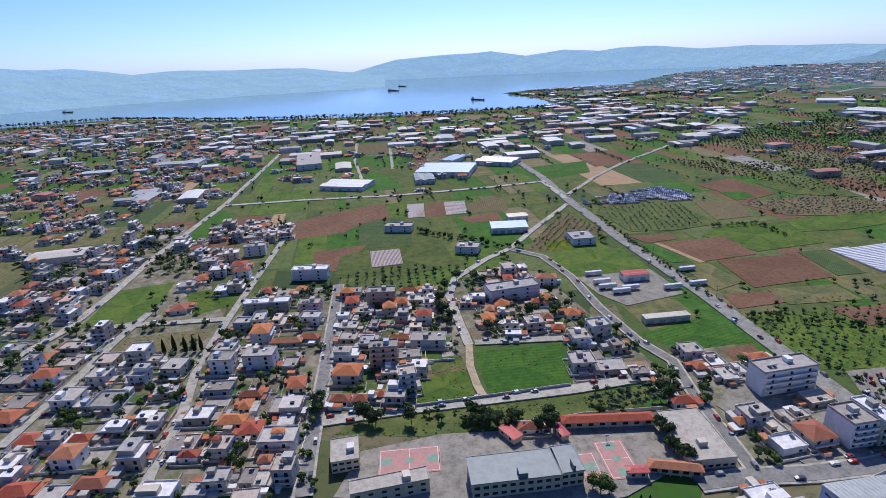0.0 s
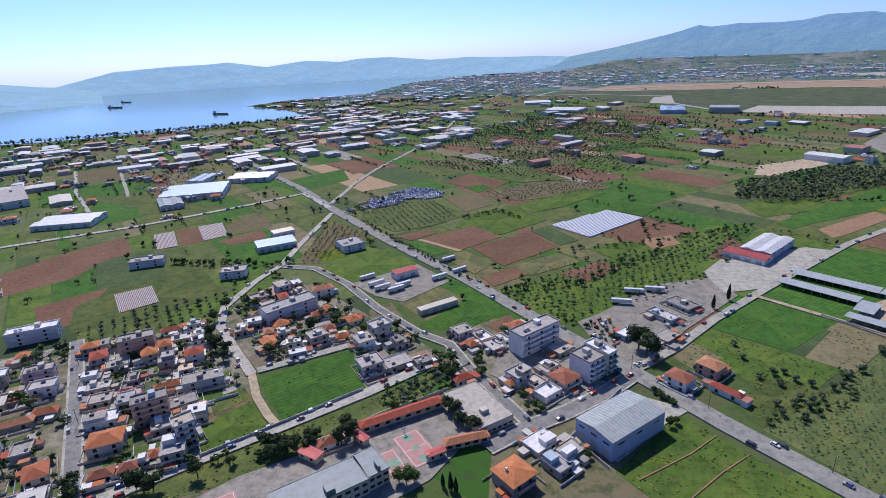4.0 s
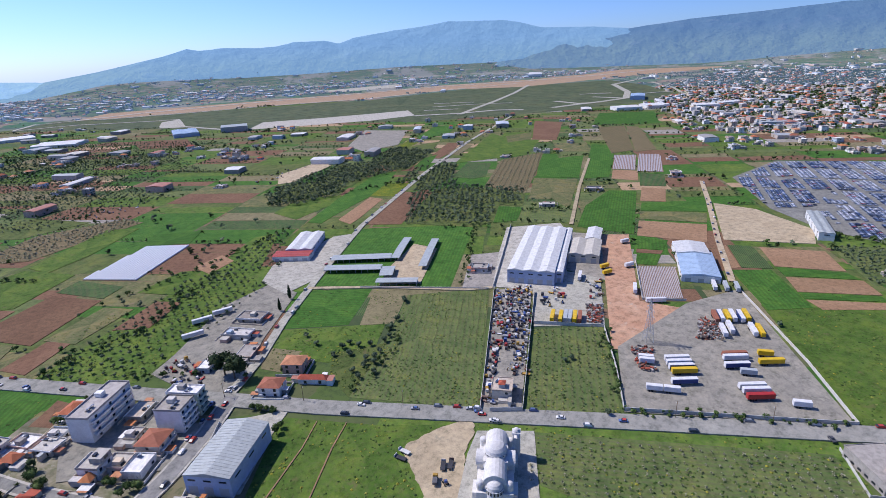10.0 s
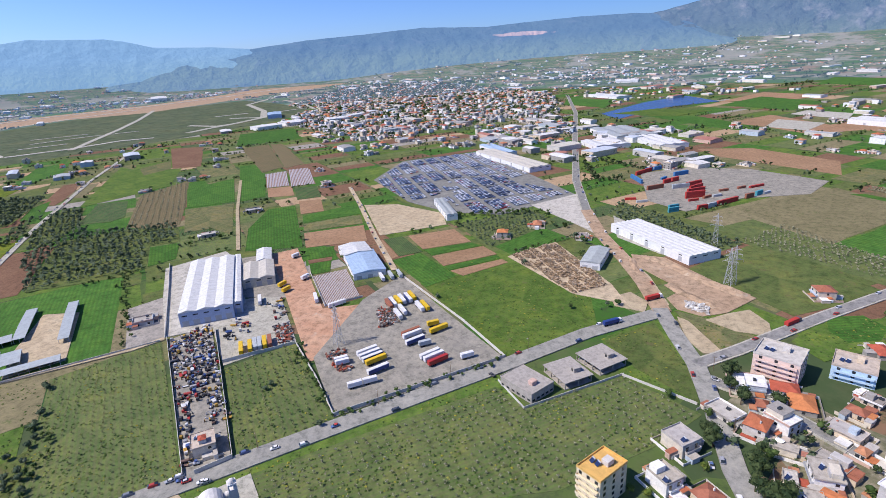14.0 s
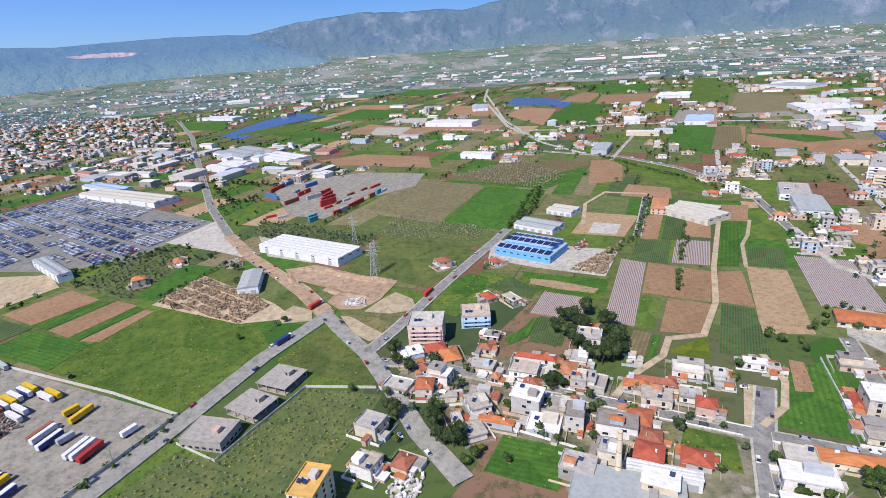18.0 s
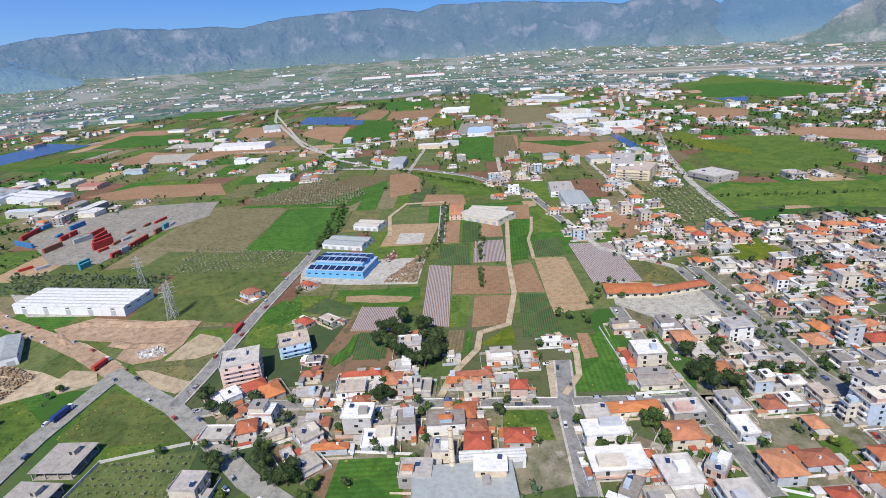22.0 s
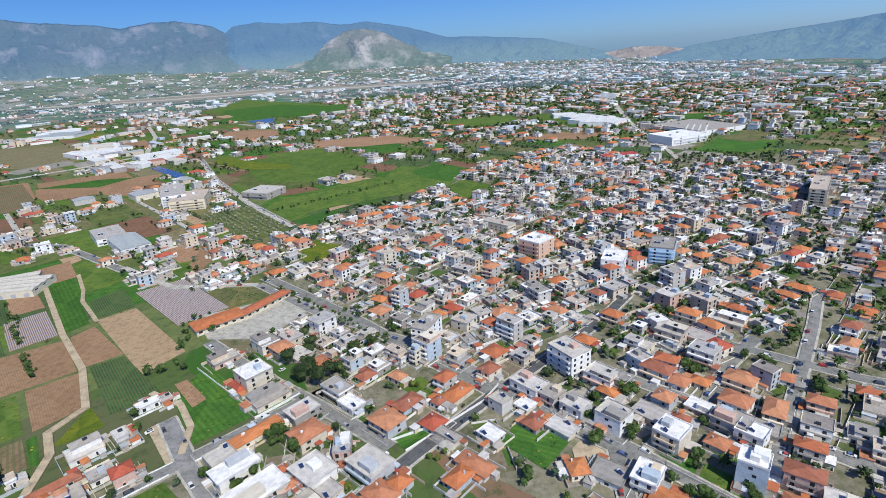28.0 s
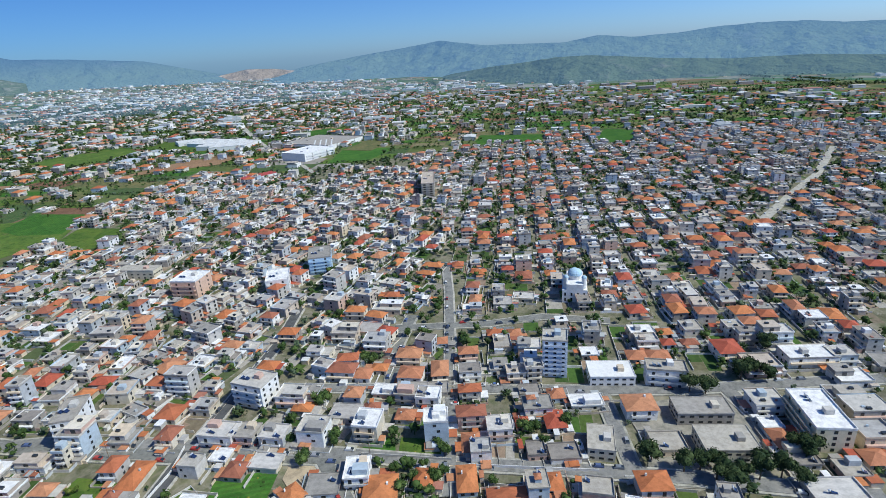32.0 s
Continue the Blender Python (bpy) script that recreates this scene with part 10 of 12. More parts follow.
tree("olive", 269.2, 128.1, 1)
tree("olive", 247.4, 123.6, 1)
tree("olive", 250, 118.1, 1)
tree("olive", 291.4, 123.4, 1)
tree("olive", 303.2, 123.7, 1)
tree("olive", 274.7, 121.4, 1)
tree("olive", 334.5, 129.1, 1)
tree("olive", 271.2, 174.1, 1)
tree("olive", 263.3, 162.9, 1)
tree("broad", -17.4, -324.6, 1)
tree("broad", -23.6, -322.9, 1)
tree("broad", -35.4, -316.1, 1)
tree("broad", -62.3, -353.6, 1)
tree("broad", 100.1, -168.2, 1)
tree("broad", 110.4, -168.4, 1)
tree("broad", 94.3, -159.3, 1)
tree("broad", 122.9, -185.3, 1)
tree("broad", 91, -164, 1)
tree("pine", 80.5, -289.9, 1.4)
tree("pine", 94.2, -296.3, 1.4)
tree("pine", 68.5, -301.8, 1.4)
tree("pine", 57.9, -283.8, 1.4)
tree("pine", 61.9, -273.2, 1.4)
tree("pine", 67.6, -261, 1.4)
tree("pine", 94.9, -283.4, 1.4)
# ---- cars on the roads ----
car(210.5, 109.4, -85)
car(224.4, -20, -85)
car(206.5, 186.8, -85)
car(217.3, 49.1, -85)
car(211.7, 39, -85)
car(215.6, 46.8, -85)
car(213.2, 81.1, -84)
car(220.8, 9.1, -84)
car(218.7, 53.7, -84)
car(212.2, 40.5, -84)
car(186.6, 307.3, -83)
car(189, 282.7, -83)
car(184.8, 325.7, -83)
car(182, 184.2, 7)
car(169.4, 182.2, 7)
car(209.2, 187.5, 7)
car(210.3, 185, 7)
car(194.8, 188.4, 7)
car(196.3, 181.3, 7)
car(128.4, 199.5, 7)
car(-246.9, -189.9, 88)
car(-240.7, -115.6, 88)
car(-282.4, -117.9, 88)
car(-263, -107.1, 88)
car(-251.9, -104.1, 88)
car(-334.5, -130.5, 88)
car(-340.5, -134.1, 88)
car(-218, -62.4, 104)
car(-235.9, -51.9, 104)
car(-237.7, -44.9, 104)
car(-270.2, -121.4, 104)
car(-266, -107.4, 104)
car(-256.4, -109.2, 104)
car(15.3, -226.2, -171)
car(-7.9, -267, -171)
car(-50, -237.7, -171)
car(-80.1, -275.6, -171)
car(7.5, 305.4, 4)
car(6.3, 356.9, 4)
car(-50.4, 228.8, 4)
car(-4.4, 231.1, 4)
car(8, 235.1, 4)
car(29.1, 235.4, 4)
car(44.6, 239.3, 4)
car(4.9, 369.6, 4)
car(-139.5, 207.9, 94)
car(-133.6, 199.5, 94)
car(-140.9, 227.8, 94)
car(-216.2, 240.1, 94)
car(-141.9, 219.6, 94)
car(-144.5, 248.5, 94)
car(-249.9, 42.5, 100)
car(-198.8, 93.6, 100)
car(175.6, -210.9, 151)
car(129.9, -161.6, 151)
car(174.4, -210.9, -170)
car(15.4, -225.9, -170)
car(-7.8, -266.4, -170)
car(229.9, -108.2, -170)
lorry(263.8, -249.7, -90, "container_red")
lorry(247.8, -202.7, -90, "navy")
lorry(198.8, -299.2, -84, "container_red")
# ---- trailers and lorries in the yards ----
trailer(342.6, -84.2, -178, "navy")
trailer(343.5, -88.2, -178, "yellow")
trailer(344.6, -91.6, -178, "tarp_white")
trailer(344.6, -96.3, -178, "navy")
trailer(346.4, -99.9, -178, "yellow")
trailer(323.2, -82.1, -178, "tarp_white")
trailer(327.8, -86.8, -178, "tarp_white")
trailer(327.3, -99.3, -178, "tarp_white")
trailer(326.7, -103.1, -178, "yellow")
trailer(341.2, -80.8, -178, "container_rust")
trailer(291.8, -82.2, -76, "tarp_white")
trailer(283.8, -81.4, -76, "navy")
trailer(295.2, -82.4, -76, "container_rust")
trailer(284.9, -50.9, -76, "tarp_white")
trailer(280.6, -51.4, -76, "tarp_white")
trailer(276.5, -52.2, -76, "navy")
trailer(272.5, -53.2, -76, "yellow")
trailer(262.4, -51.9, -76, "navy")
trailer(264.4, -84.2, -76, "tarp_white")
trailer(260.7, -85.3, -76, "tarp_white")
trailer(255.7, -86, -76, "red")
trailer(291, -99.9, -76, "yellow")
trailer(361.2, -46.8, -76, "tarp_white")
trailer_short(253.3, -36.3, -89, "tarp_white")
trailer_short(253.5, -44.9, -89, "tarp_white")
trailer_short(253.1, -103.4, -89, "tarp_white")
trailer_short(282.5, -34.4, -89, "tarp_white")
trailer_short(279.3, -34.6, -89, "tarp_white")
trailer_short(277.7, -85.7, -89, "container_grey")
trailer_short(299.5, -99.1, -89, "yellow")
trailer(324.3, 20.9, -1, "yellow")
trailer(324.3, 15.5, -1, "yellow")
trailer(325.7, 12.4, -1, "container_grey")
trailer(325.7, 9.6, -1, "container_grey")
trailer(325.7, 6.5, -1, "yellow")
trailer(325.7, 3.3, -1, "container_rust")
trailer(395.2, 5.4, -2, "tarp_white")
trailer(378.1, -34.1, -2, "tarp_white")
trailer(393.4, -89.5, -2, "tarp_white")
trailer(393.3, -97.2, -2, "container_grey")
trailer(393.2, -104.4, -2, "container_grey")
trailer_short(418.7, -13.2, -50, "yellow")
trailer_short(406.4, -15.1, -50, "yellow")
trailer_short(482.1, -31.2, -50, "tarp_white")
trailer_short(424.6, -32.3, -50, "tarp_white")
trailer(276.2, 258.3, -41, "tarp_white")
trailer(256.1, 249.7, -41, "tarp_white")
trailer(290.4, 252.1, -41, "tarp_white")
trailer(120.1, 373.9, 7, "tarp_white")
trailer(121.5, 364.2, 7, "tarp_white")
trailer(137.1, 360.3, 7, "tarp_white")
trailer(129.1, 355.2, 7, "tarp_white")
trailer(167.9, 358.6, 7, "tarp_white")
trailer(118.4, 390.9, 7, "tarp_white")
trailer(192.7, 390.8, 7, "tarp_white")
trailer(188.9, 363.3, 7, "tarp_white")
pylon(304.1, -37.2, 0)
pylon(258.3, -311.1, 0)
pylon(322.5, -366.7, 0)
pylon(260.1, -317.7, 0)
# ---- yards full of things ----
junkyard([(361.4, 64.8), (372.9, 40.3), (256.2, 28.9), (252.3, 36.5), (280.5, 40.6), (276.3, 49), (223.5, 42.6), (223.2, 47.9)], 215, 1, 2.2)
junkyard([(218.6, 242.2), (234.2, 236.6), (226.1, 210.1), (209.4, 205.2), (205.7, 220.3)], 26, 2)
junkyard([(355.8, 33.4), (373.8, 21.5), (354.8, 12.7), (332, 25.1)], 14, 3)
junkyard([(388, 1.6), (399, -11), (366.2, -11.1), (358.2, -3.4)], 16, 4)
scrap_heap([(339.8, -71.2), (339.7, -83.6), (313.2, -79.7), (313.1, -65.6)], 60, 5)
scrap_heap([(295.5, -26.6), (297, -38.8), (271.2, -39.1), (271.1, -31.1)], 30, 6)
scrap_heap([(348.9, -0.9), (348.9, -11), (323, -11.3), (323, -1.5)], 40, 7)
pallet_yard([(389.2, -204.9), (395.7, -254.3), (299, -241.3), (298.2, -207.3)])
pallet_yard([(114.5, -385.5), (100.9, -435.2), (91, -423.8), (94.4, -379.2)])
container_row("container_red", 2, 568.1, -489.1, 578.6, -523.2)
container_row("container_blue", 2, 561.8, -476.3, 529.2, -465.2)
container_row("container_blue", 2, 579.3, -512.9, 579.1, -542.6)
container_row("container_red", 2, 512.8, -483.4, 517.3, -513.7)
container_row("container_rust", 2, 498.7, -447.7, 498.7, -471.1)
container_row("container_grey", 2, 487.9, -476.6, 484, -495.9)
container_row("container_red", 2, 487.2, -497.2, 488.7, -520.7)
container_row("container_blue", 2, 536.8, -524.3, 537.4, -547.1)
container_row("container_red", 3, 447.2, -456.6, 443, -478.3)
container_row("container_red", 3, 455.6, -467, 454.4, -490.4)
container_row("container_red", 3, 463.8, -478.4, 468.5, -501.4)
container_row("container_red", 1, 436.5, -452.3, 435.2, -460.4)
container_row("container_rust", 1, 436.7, -469.6, 438.9, -485.6)
container_row("container_grey", 1, 436.1, -484.5, 435.6, -495.9)
container_row("container_red", 2, 408.5, -435, 407.4, -445.7)
container_row("container_grey", 2, 408.6, -447.8, 409, -460.5)
container_row("container_red", 2, 409.7, -463.1, 413.2, -494.2)
container_row("container_rust", 2, 413.5, -504.6, 414.3, -522.1)
container_row("container_teal", 2, 415.5, -524.7, 418.1, -537.4)
container_row("container_grey", 1, 415.9, -535.6, 417.5, -549.5)
container_row("container_rust", 1, 447, -531.8, 447.5, -547.5)
container_row("container_red", 1, 442.4, -547.8, 442.6, -568.1)
container_row("container_teal", 2, 417.5, -401.9, 416, -418.7)
container_row("container_teal", 2, 424.7, -410.6, 423.5, -424.4)
container_row("container_red", 1, 479.3, -399.5, 474.7, -410.6)
container_row("container_grey", 1, 463.7, -403.6, 460.6, -413.2)
container_row("container_rust", 1, 449.9, -505.8, 448.3, -522.8)
container_row("container_blue", 1, 529.9, -494.4, 535.2, -512)
# road junction rubble, built like the marble blocks
rubble_yard([(252.5, -266.4), (239.7, -274.3), (230.4, -264.3), (243.7, -258.3)])
pallet_yard([(118.6, -379.4), (104.1, -418.9), (94.4, -458.8), (93.5, -421.1), (90.2, -380.1)])
scrap_heap([(130.8, -430.4), (125.3, -448.8), (119.3, -437), (123.4, -421.5)], 40, 21)
yard("concrete", (128.9, -469.5), (132.1, -501.3), (106.5, -502.6), (103.8, -472.1))
car_park([(747, -178.1), (856.2, -252.2), (869.1, -399.8), (662.7, -379.8), (645.2, -333.3), (550.2, -361.2), (541.2, -367.9), (523.7, -295.3), (516.9, -234.4), (557.7, -227), (620.1, -219.2), (612.9, -182.4)])
car_park([(203.6, 637), (281.5, 660.1), (298.5, 593.8), (191.9, 590.2)])
car_park([(165.2, 617.2), (296.4, 647.3), (307.7, 597.4), (166.4, 584.2)])
junkyard([(497.2, 603.5), (568, 580.3), (523.6, 532), (481.2, 558)], 14, 8)
junkyard([(673.8, 490.1), (836.6, 492), (805.5, 462.7), (625.3, 450.9)], 22, 9)
rubble_yard([(116.5, -130.4), (115.2, -143.2), (106.6, -145.4), (102.3, -136.1), (106.6, -124.1)])
scrap_heap([(-73.9, 910.6), (-17.3, 1111.3), (56.6, 986.8), (-15.8, 895.6)], 120, 11)
earth_bank(2.6, 5.0, (332.3, -296.7), (314.1, -303.7), (288.7, -303.4), (264.7, -303.1), (236.9, -307.1))
earth_bank(2.0, 4.0, (279.9, -276.2), (263.7, -274.1), (238.2, -276.2), (230.6, -281.4))
earth_bank(1.6, 3.0, (333.8, -288.2), (317, -277.5), (301.7, -269.6))
# ---- walls and fences ----
garden_wall("wallblock", 2, (233.6, -20.8), (238.9, -74.7), (243.7, -123.7), (297.9, -119.5), (372.1, -108.7), (393.1, -105.6))
garden_wall("wallblock", 2.2, (365.9, 67.4), (220, 48.7))
garden_wall("wallblock", 2.2, (363.6, 36.9), (222.9, 27.8), (219.3, 43.7))
garden_wall("wallblock", 2.2, (314.9, 32.2), (319, -11.9), (270.9, -18.2), (234.6, -20.8))
garden_wall("wallblock", 2, (368.9, 68.7), (463, 74.1), (522.3, 78))
garden_wall("wallblock", 1.6, (182.8, 174.3), (137.1, 158.1), (138.4, 134.3))
garden_wall("wallblock", 1.4, (-19.6, -233.2), (-25.8, -171.4))
garden_wall("white", 1.3, (113.5, -224.3), (53.3, -229.8), (-12.1, -235.1))
garden_wall("white", 1.3, (110.8, -217.3), (52, -222.3), (-9, -227.9))
garden_wall("white", 1.2, (-20.1, -228.7), (-77, -233.5))
garden_wall("white", 1.3, (95.2, -188), (52.6, -189.2))
garden_wall("white", 1.2, (-54.1, -246), (-41.8, -311.9))
garden_wall("wallblock", 1.4, (64.9, 243.7), (18.7, 236.9), (-18.3, 231.7))
garden_wall("wallblock", 1.3, (-19.7, 257.4), (-17.5, 233.5))
garden_wall("wallblock", 1.5, (224.8, -109.4), (197.4, -110), (199.9, -172.7))
garden_wall("wallblock", 1.5, (200.3, -171.4), (163.5, -187.6))
garden_wall("wallblock", 1.8, (42.2, 215), (66.1, 219.2), (105.1, 220.8))
garden_wall("white", 1.3, (-97.1, -171.1), (-146.7, -174.7), (-162.6, -180.2))
garden_wall("white", 1.3, (-96, -181.6), (-118.8, -176.3))
garden_wall("wallblock", 1.4, (-174.6, -95.1), (-179.3, -54.1))
garden_wall("white", 1.4, (-177.4, -46.1), (-185, 8))
garden_wall("wallblock", 1.6, (437.6, -38.1), (364.9, -38.4), (367.5, -67.3))
garden_wall("wallblock", 1, (349.7, 170.6), (363.9, 71.4))
# ---- single buildings and marks ----
church(175.5, 32.8, -82.0, 19.0, 34.0, 8)
for kind, mx, my, rot in ((5, 182.5, 76.0, 70), (5, 178.5, 76.5, 75), (5, 177.5, 56.5, 10), (5, 179.0, 53.5, 5), (1, 168.5, 57.5, 12), (4, 168.5, 53.0, 40)):
    scrap_machine(kind, mx, my, rot, 0.95)
town_church(-355.5, -8.3, 92.8, 16.9, 24.5, 14)
chimney_stack(33.7, -178.2, 0)
court(71.4, 187.7, 94.5, 21.4, 11.4, 0.7, 1)
court(-19.6, 193.1, 93.5, 14.5, 26.0, 0.7, 1)
court(58.6, 183.7, 93, 15.5, 6.6, 0.7, 0)
court(53.7, 406.0, 5.8, 20.8, 22.3, 0.7, 1)
ship(-838.6, 3559.7, -28)
ship(-201.7, 3447.9, -28)
ship(-227.3, 3019.5, -28)
ship(162.1, 2147.6, -28)
ship(951.1, 4648.3, -28)
ship(-1713.9, 2585.4, -28)
ship(2176.4, 5828.2, -28)
ship(2495.9, 4575, -28)
pole_line([(200.5, 199.4), (212.2, 110.1), (222.1, 36.9), (231.1, -31.3), (241.5, -116.9), (249.3, -190.5)], 38)
pole_line([(171.2, 482.1), (189.8, 352), (197.7, 271.9)], 40)
pole_line([(196.5, -228.8), (149.3, -191.7), (120.1, -171.4), (87.5, -152.6)], 34)
pole_line([(111.3, -218.7), (52.2, -223.7), (-16, -229.3)], 36)
pole_line([(-121.8, -404.2), (-141.7, -288.4), (-146.8, -227.3), (-155.4, -173.8)], 36)
pole_line([(-156.9, -203.6), (-171.3, -104.7), (-182.3, -5.7)], 36)
pole_line([(-82.4, 380), (-74.2, 308.7), (-68.7, 246.6), (-65.4, 202.4)], 36)
field("lit_tansoil", (196.6, 111.6), (196.7, 111.2), (178, 109.9), (141, 104.5), (140.9, 105), (178.5, 110.7))
field("lit_tansoil", (194.6, 126.8), (194.5, 126.3), (175.5, 123.9), (144.6, 123.6), (144.7, 124.2), (175.7, 124.5))
# ---- far fields and yards ----
yard("gravel", (1186, -3505), (559, -3658), (74, -3699), (-403, -3678), (-823, -3607), (-1220, -3493), (-1151, -3285), (-768, -3352), (-385, -3496), (71, -3598), (461, -3464), (1187, -3504))
yard("gravel", (106, -3698), (-272, -3690), (-686, -3566), (-1269, -3291), (-1976, -2607), (-1778, -2346), (-1096, -2853), (-583, -3056), (-242, -3365), (110, -3625))
yard("concrete", (1187, -3505), (488, -3668), (-404, -3678), (-1222, -3492), (-1186, -3389), (-399, -3625), (470, -3532), (1187, -3504))
yard("concrete", (109, -3698), (-636, -3320), (-1198, -3112), (-1906, -2514), (-1840, -2427), (-1155, -3003), (-614, -3209), (111, -3698))
field("lit_tansoil", (1121, -1211), (1222, -1510), (1030, -1518), (1023, -1387), (1103, -1282))
field("crop", (1072, -1177), (1139, -1404), (935, -1374), (881, -1188))
field("crop", (1275, -1813), (1416, -2105), (1154, -2090), (1063, -1833))
field("lit_tansoil", (522, -1552), (530, -1825), (455, -1767), (429, -1531))
field("crop", (565, -2109), (363, -2096), (353, -1823), (486, -1812))
field("lit_tansoil", (403, -1499), (446, -1730), (288, -1766), (275, -1496))
field("flower", (267, -1376), (275, -1496), (211, -1482), (196, -1332))
field("meadow", (173, -1537), (249, -2299), (168, -2257), (97, -1518))
field("stubblegreen", (75, -1394), (95, -1737), (-49, -1737), (-49, -1423))
field("flower", (-50, -1771), (-70, -1911), (-154, -1819), (-146, -1703))
field("crop", (128, -898), (153, -1117), (81, -1125), (63, -887))
field("orchardsoil", (64, -896), (76, -1124), (37, -1120), (20, -910))
field("lit_tansoil", (22, -979), (20, -1044), (-54, -954), (-57, -923), (12, -925))
field("crop", (20, -1050), (-63, -1044), (-115, -1011), (-59, -975))
field("lit_tansoil", (-69, -923), (-77, -985), (-113, -994), (-138, -921))
field("flower", (-245, -1030), (-280, -1075), (-300, -973), (-335, -890), (-322, -851), (-268, -908))
field("lit_tansoil", (-353, -1384), (-409, -1480), (-508, -1397), (-469, -1282), (-396, -1315))
field("crop", (-448, -1785), (-729, -2047), (-615, -1711), (-453, -1699))
field("lit_tansoil", (-164, -1396), (-164, -1513), (-217, -1536), (-212, -1407))
field("lit_tansoil", (826, -947), (853, -1019), (716, -1041), (679, -943))
field("lit_tansoil", (691, -1025), (695, -1102), (493, -1102), (480, -1014))
field("meadow", (1134, -887), (1138, -1032), (1007, -1083), (987, -952))
field("crop", (1430, -941), (1608, -1073), (1400, -1108), (1258, -959))
field("lit_tansoil", (745, -1271), (824, -1480), (660, -1449), (588, -1251))
field("crop", (-471, -972), (-541, -983), (-578, -892), (-523, -866))
field("lit_tansoil", (-442, -1014), (-478, -1106), (-620, -1021), (-618, -890), (-506, -943))
field("crop", (-580, -2163), (-824, -2164), (-919, -1684), (-711, -1597), (-531, -1804))
field("stubble", (70, -1352), (77, -1729), (-70, -1611), (-59, -1315), (18, -1284))
field("crop", (-1124, -711), (-1237, -639), (-1217, -566), (-1108, -583))
field("lit_tansoil", (-701, -763), (-847, -737), (-882, -652), (-812, -638))
field("meadow", (-830, -1104), (-989, -1031), (-931, -914), (-749, -964))
field("lit_tansoil", (-370, -1423), (-484, -1376), (-442, -1230), (-358, -1290))
field("stubblegreen", (-934, -458), (-1049, -454), (-1012, -391), (-926, -398))
# flat blue sheets standing for a blue roof strip and a reservoir
yard("darkbluesheet", (-149, -1081), (-165, -1093), (-183, -959), (-165, -939))
yard("darkbluesheet", (-515, -1674), (-605, -1683), (-550, -1522), (-524, -1569))
yard("concrete", (751, -945), (804, -1046), (711, -1056), (674, -956))
yard("concrete", (840, -1130), (858, -1204), (762, -1213), (718, -1129))
yard("gravel", (69, -1290), (-40, -1339), (-56, -1270), (42, -1241))
yard("gravel", (161, -1172), (173, -1359), (99, -1356), (79, -1170))
road("concrete", 10, (-125.1, -1070.6), (-148.2, -1135.9), (-191.8, -1338.9), (-245.3, -1554), (-282, -1858.3))
road("concrete", 9, (378.1, -1092.6), (244.7, -1133.8), (85.9, -1187.4), (-37.6, -1203.7), (-142.1, -1238.2))
road("concrete", 8, (981.4, -2032.7), (793.5, -1614), (558.2, -1218.7), (478.9, -1085.5), (351.7, -934.3))
shed(1075, -3838, -165.9, 200, 60, 14, 'redsheet', 'whitewall', 2)
shed(735, -3890, -169, 270, 70, 15, 'redsheet', 'whitewall', 2)
shed(-60.2, -1948.8, 175.6, 109.2, 127.3, 8, 'whitesheet', 'whitewall', 2)
shed(-105.9, -1437.3, 173.1, 65.5, 104.9, 9, 'creamsheet', 'whitewall', 2)
shed(110.9, -1178.8, -175.6, 50.6, 84.7, 7, 'bluesheet', 'whitewall', 2)
shed(227.1, -1664.1, -176.4, 83.9, 100.1, 7, 'whitesheet', 'whitewall', 2)
shed(622.2, -1098.1, -177.3, 118.9, 52.8, 9, 'whitesheet', 'whitewall', 2)
shed(2027.0, -1660.0, -131.2, 95.5, 141.3, 7, 'whitesheet', 'whitewall', 2)
shed(1503.3, -1160.6, -176.6, 145.2, 61.3, 7, 'whitesheet', 'whitewall', 2)
shed(700.7, -1396.1, -152.2, 43.0, 107.6, 7, 'greysheet', 'whitewall', 2)
shed(-187.7, -1213.1, -166.9, 84.1, 38.6, 7, 'whitesheet', 'whitewall', 2)
shed(237.3, -1165.9, -166.0, 29.5, 62.9, 7, 'whitesheet', 'whitewall', 2)
shed(-978.6, -745.9, 95.1, 111.4, 54.9, 8, 'whitesheet', 'whitewall', 2)
shed(-1033.4, -886.1, 139.2, 53.2, 45.4, 7, 'whitesheet', 'whitewall', 2)
shed(-89.0, -1372.4, -162.3, 78.5, 93.3, 8, 'whitesheet', 'whitewall', 2)
shed(-64.7, -1860.0, 147.2, 111.2, 101.3, 8, 'greysheet', 'whitewall', 2)
shed(-1384.7, -559.8, 103.9, 78.9, 56.9, 7, 'greysheet', 'whitewall', 2)
shed(-694.1, -486.9, 154.2, 55.0, 19.7, 7, 'redsheet', 'whitewall', 2)
shed(-1448.3, -1066.6, 124.4, 51.5, 130.1, 8, 'greysheet', 'whitewall', 2)
shed(-167.3, -1130.6, -149.2, 89.4, 37.7, 7, 'whitesheet', 'whitewall', 2)
office(-871.2, -496.5, 165.3, 76.2, 55.5, 13, 'white', 3)

# ---- the town: houses in rows along its streets ----
FIELD_N = len(PATCHES)
PLACED_N = len(HOUSES)


def spaced(rows, first):
    """Leave out houses of the filled quarters that would stand in another one."""
    cells, keep = {}, []
    for i, h in enumerate(rows):
        cx, cy, size = int(h[1] // 24), int(h[2] // 24), max(h[4], h[5])
        near = [o for a in (-1, 0, 1) for b in (-1, 0, 1) for o in cells.get((cx + a, cy + b), ())]
        if i >= first and h[0][0] != "s" and any(math.dist(h[1:3], o[1:3]) < 0.4 * (size + max(o[4], o[5])) for o in near):
            continue
        cells.setdefault((cx, cy), []).append(h)
        keep.append(h)
    return keep


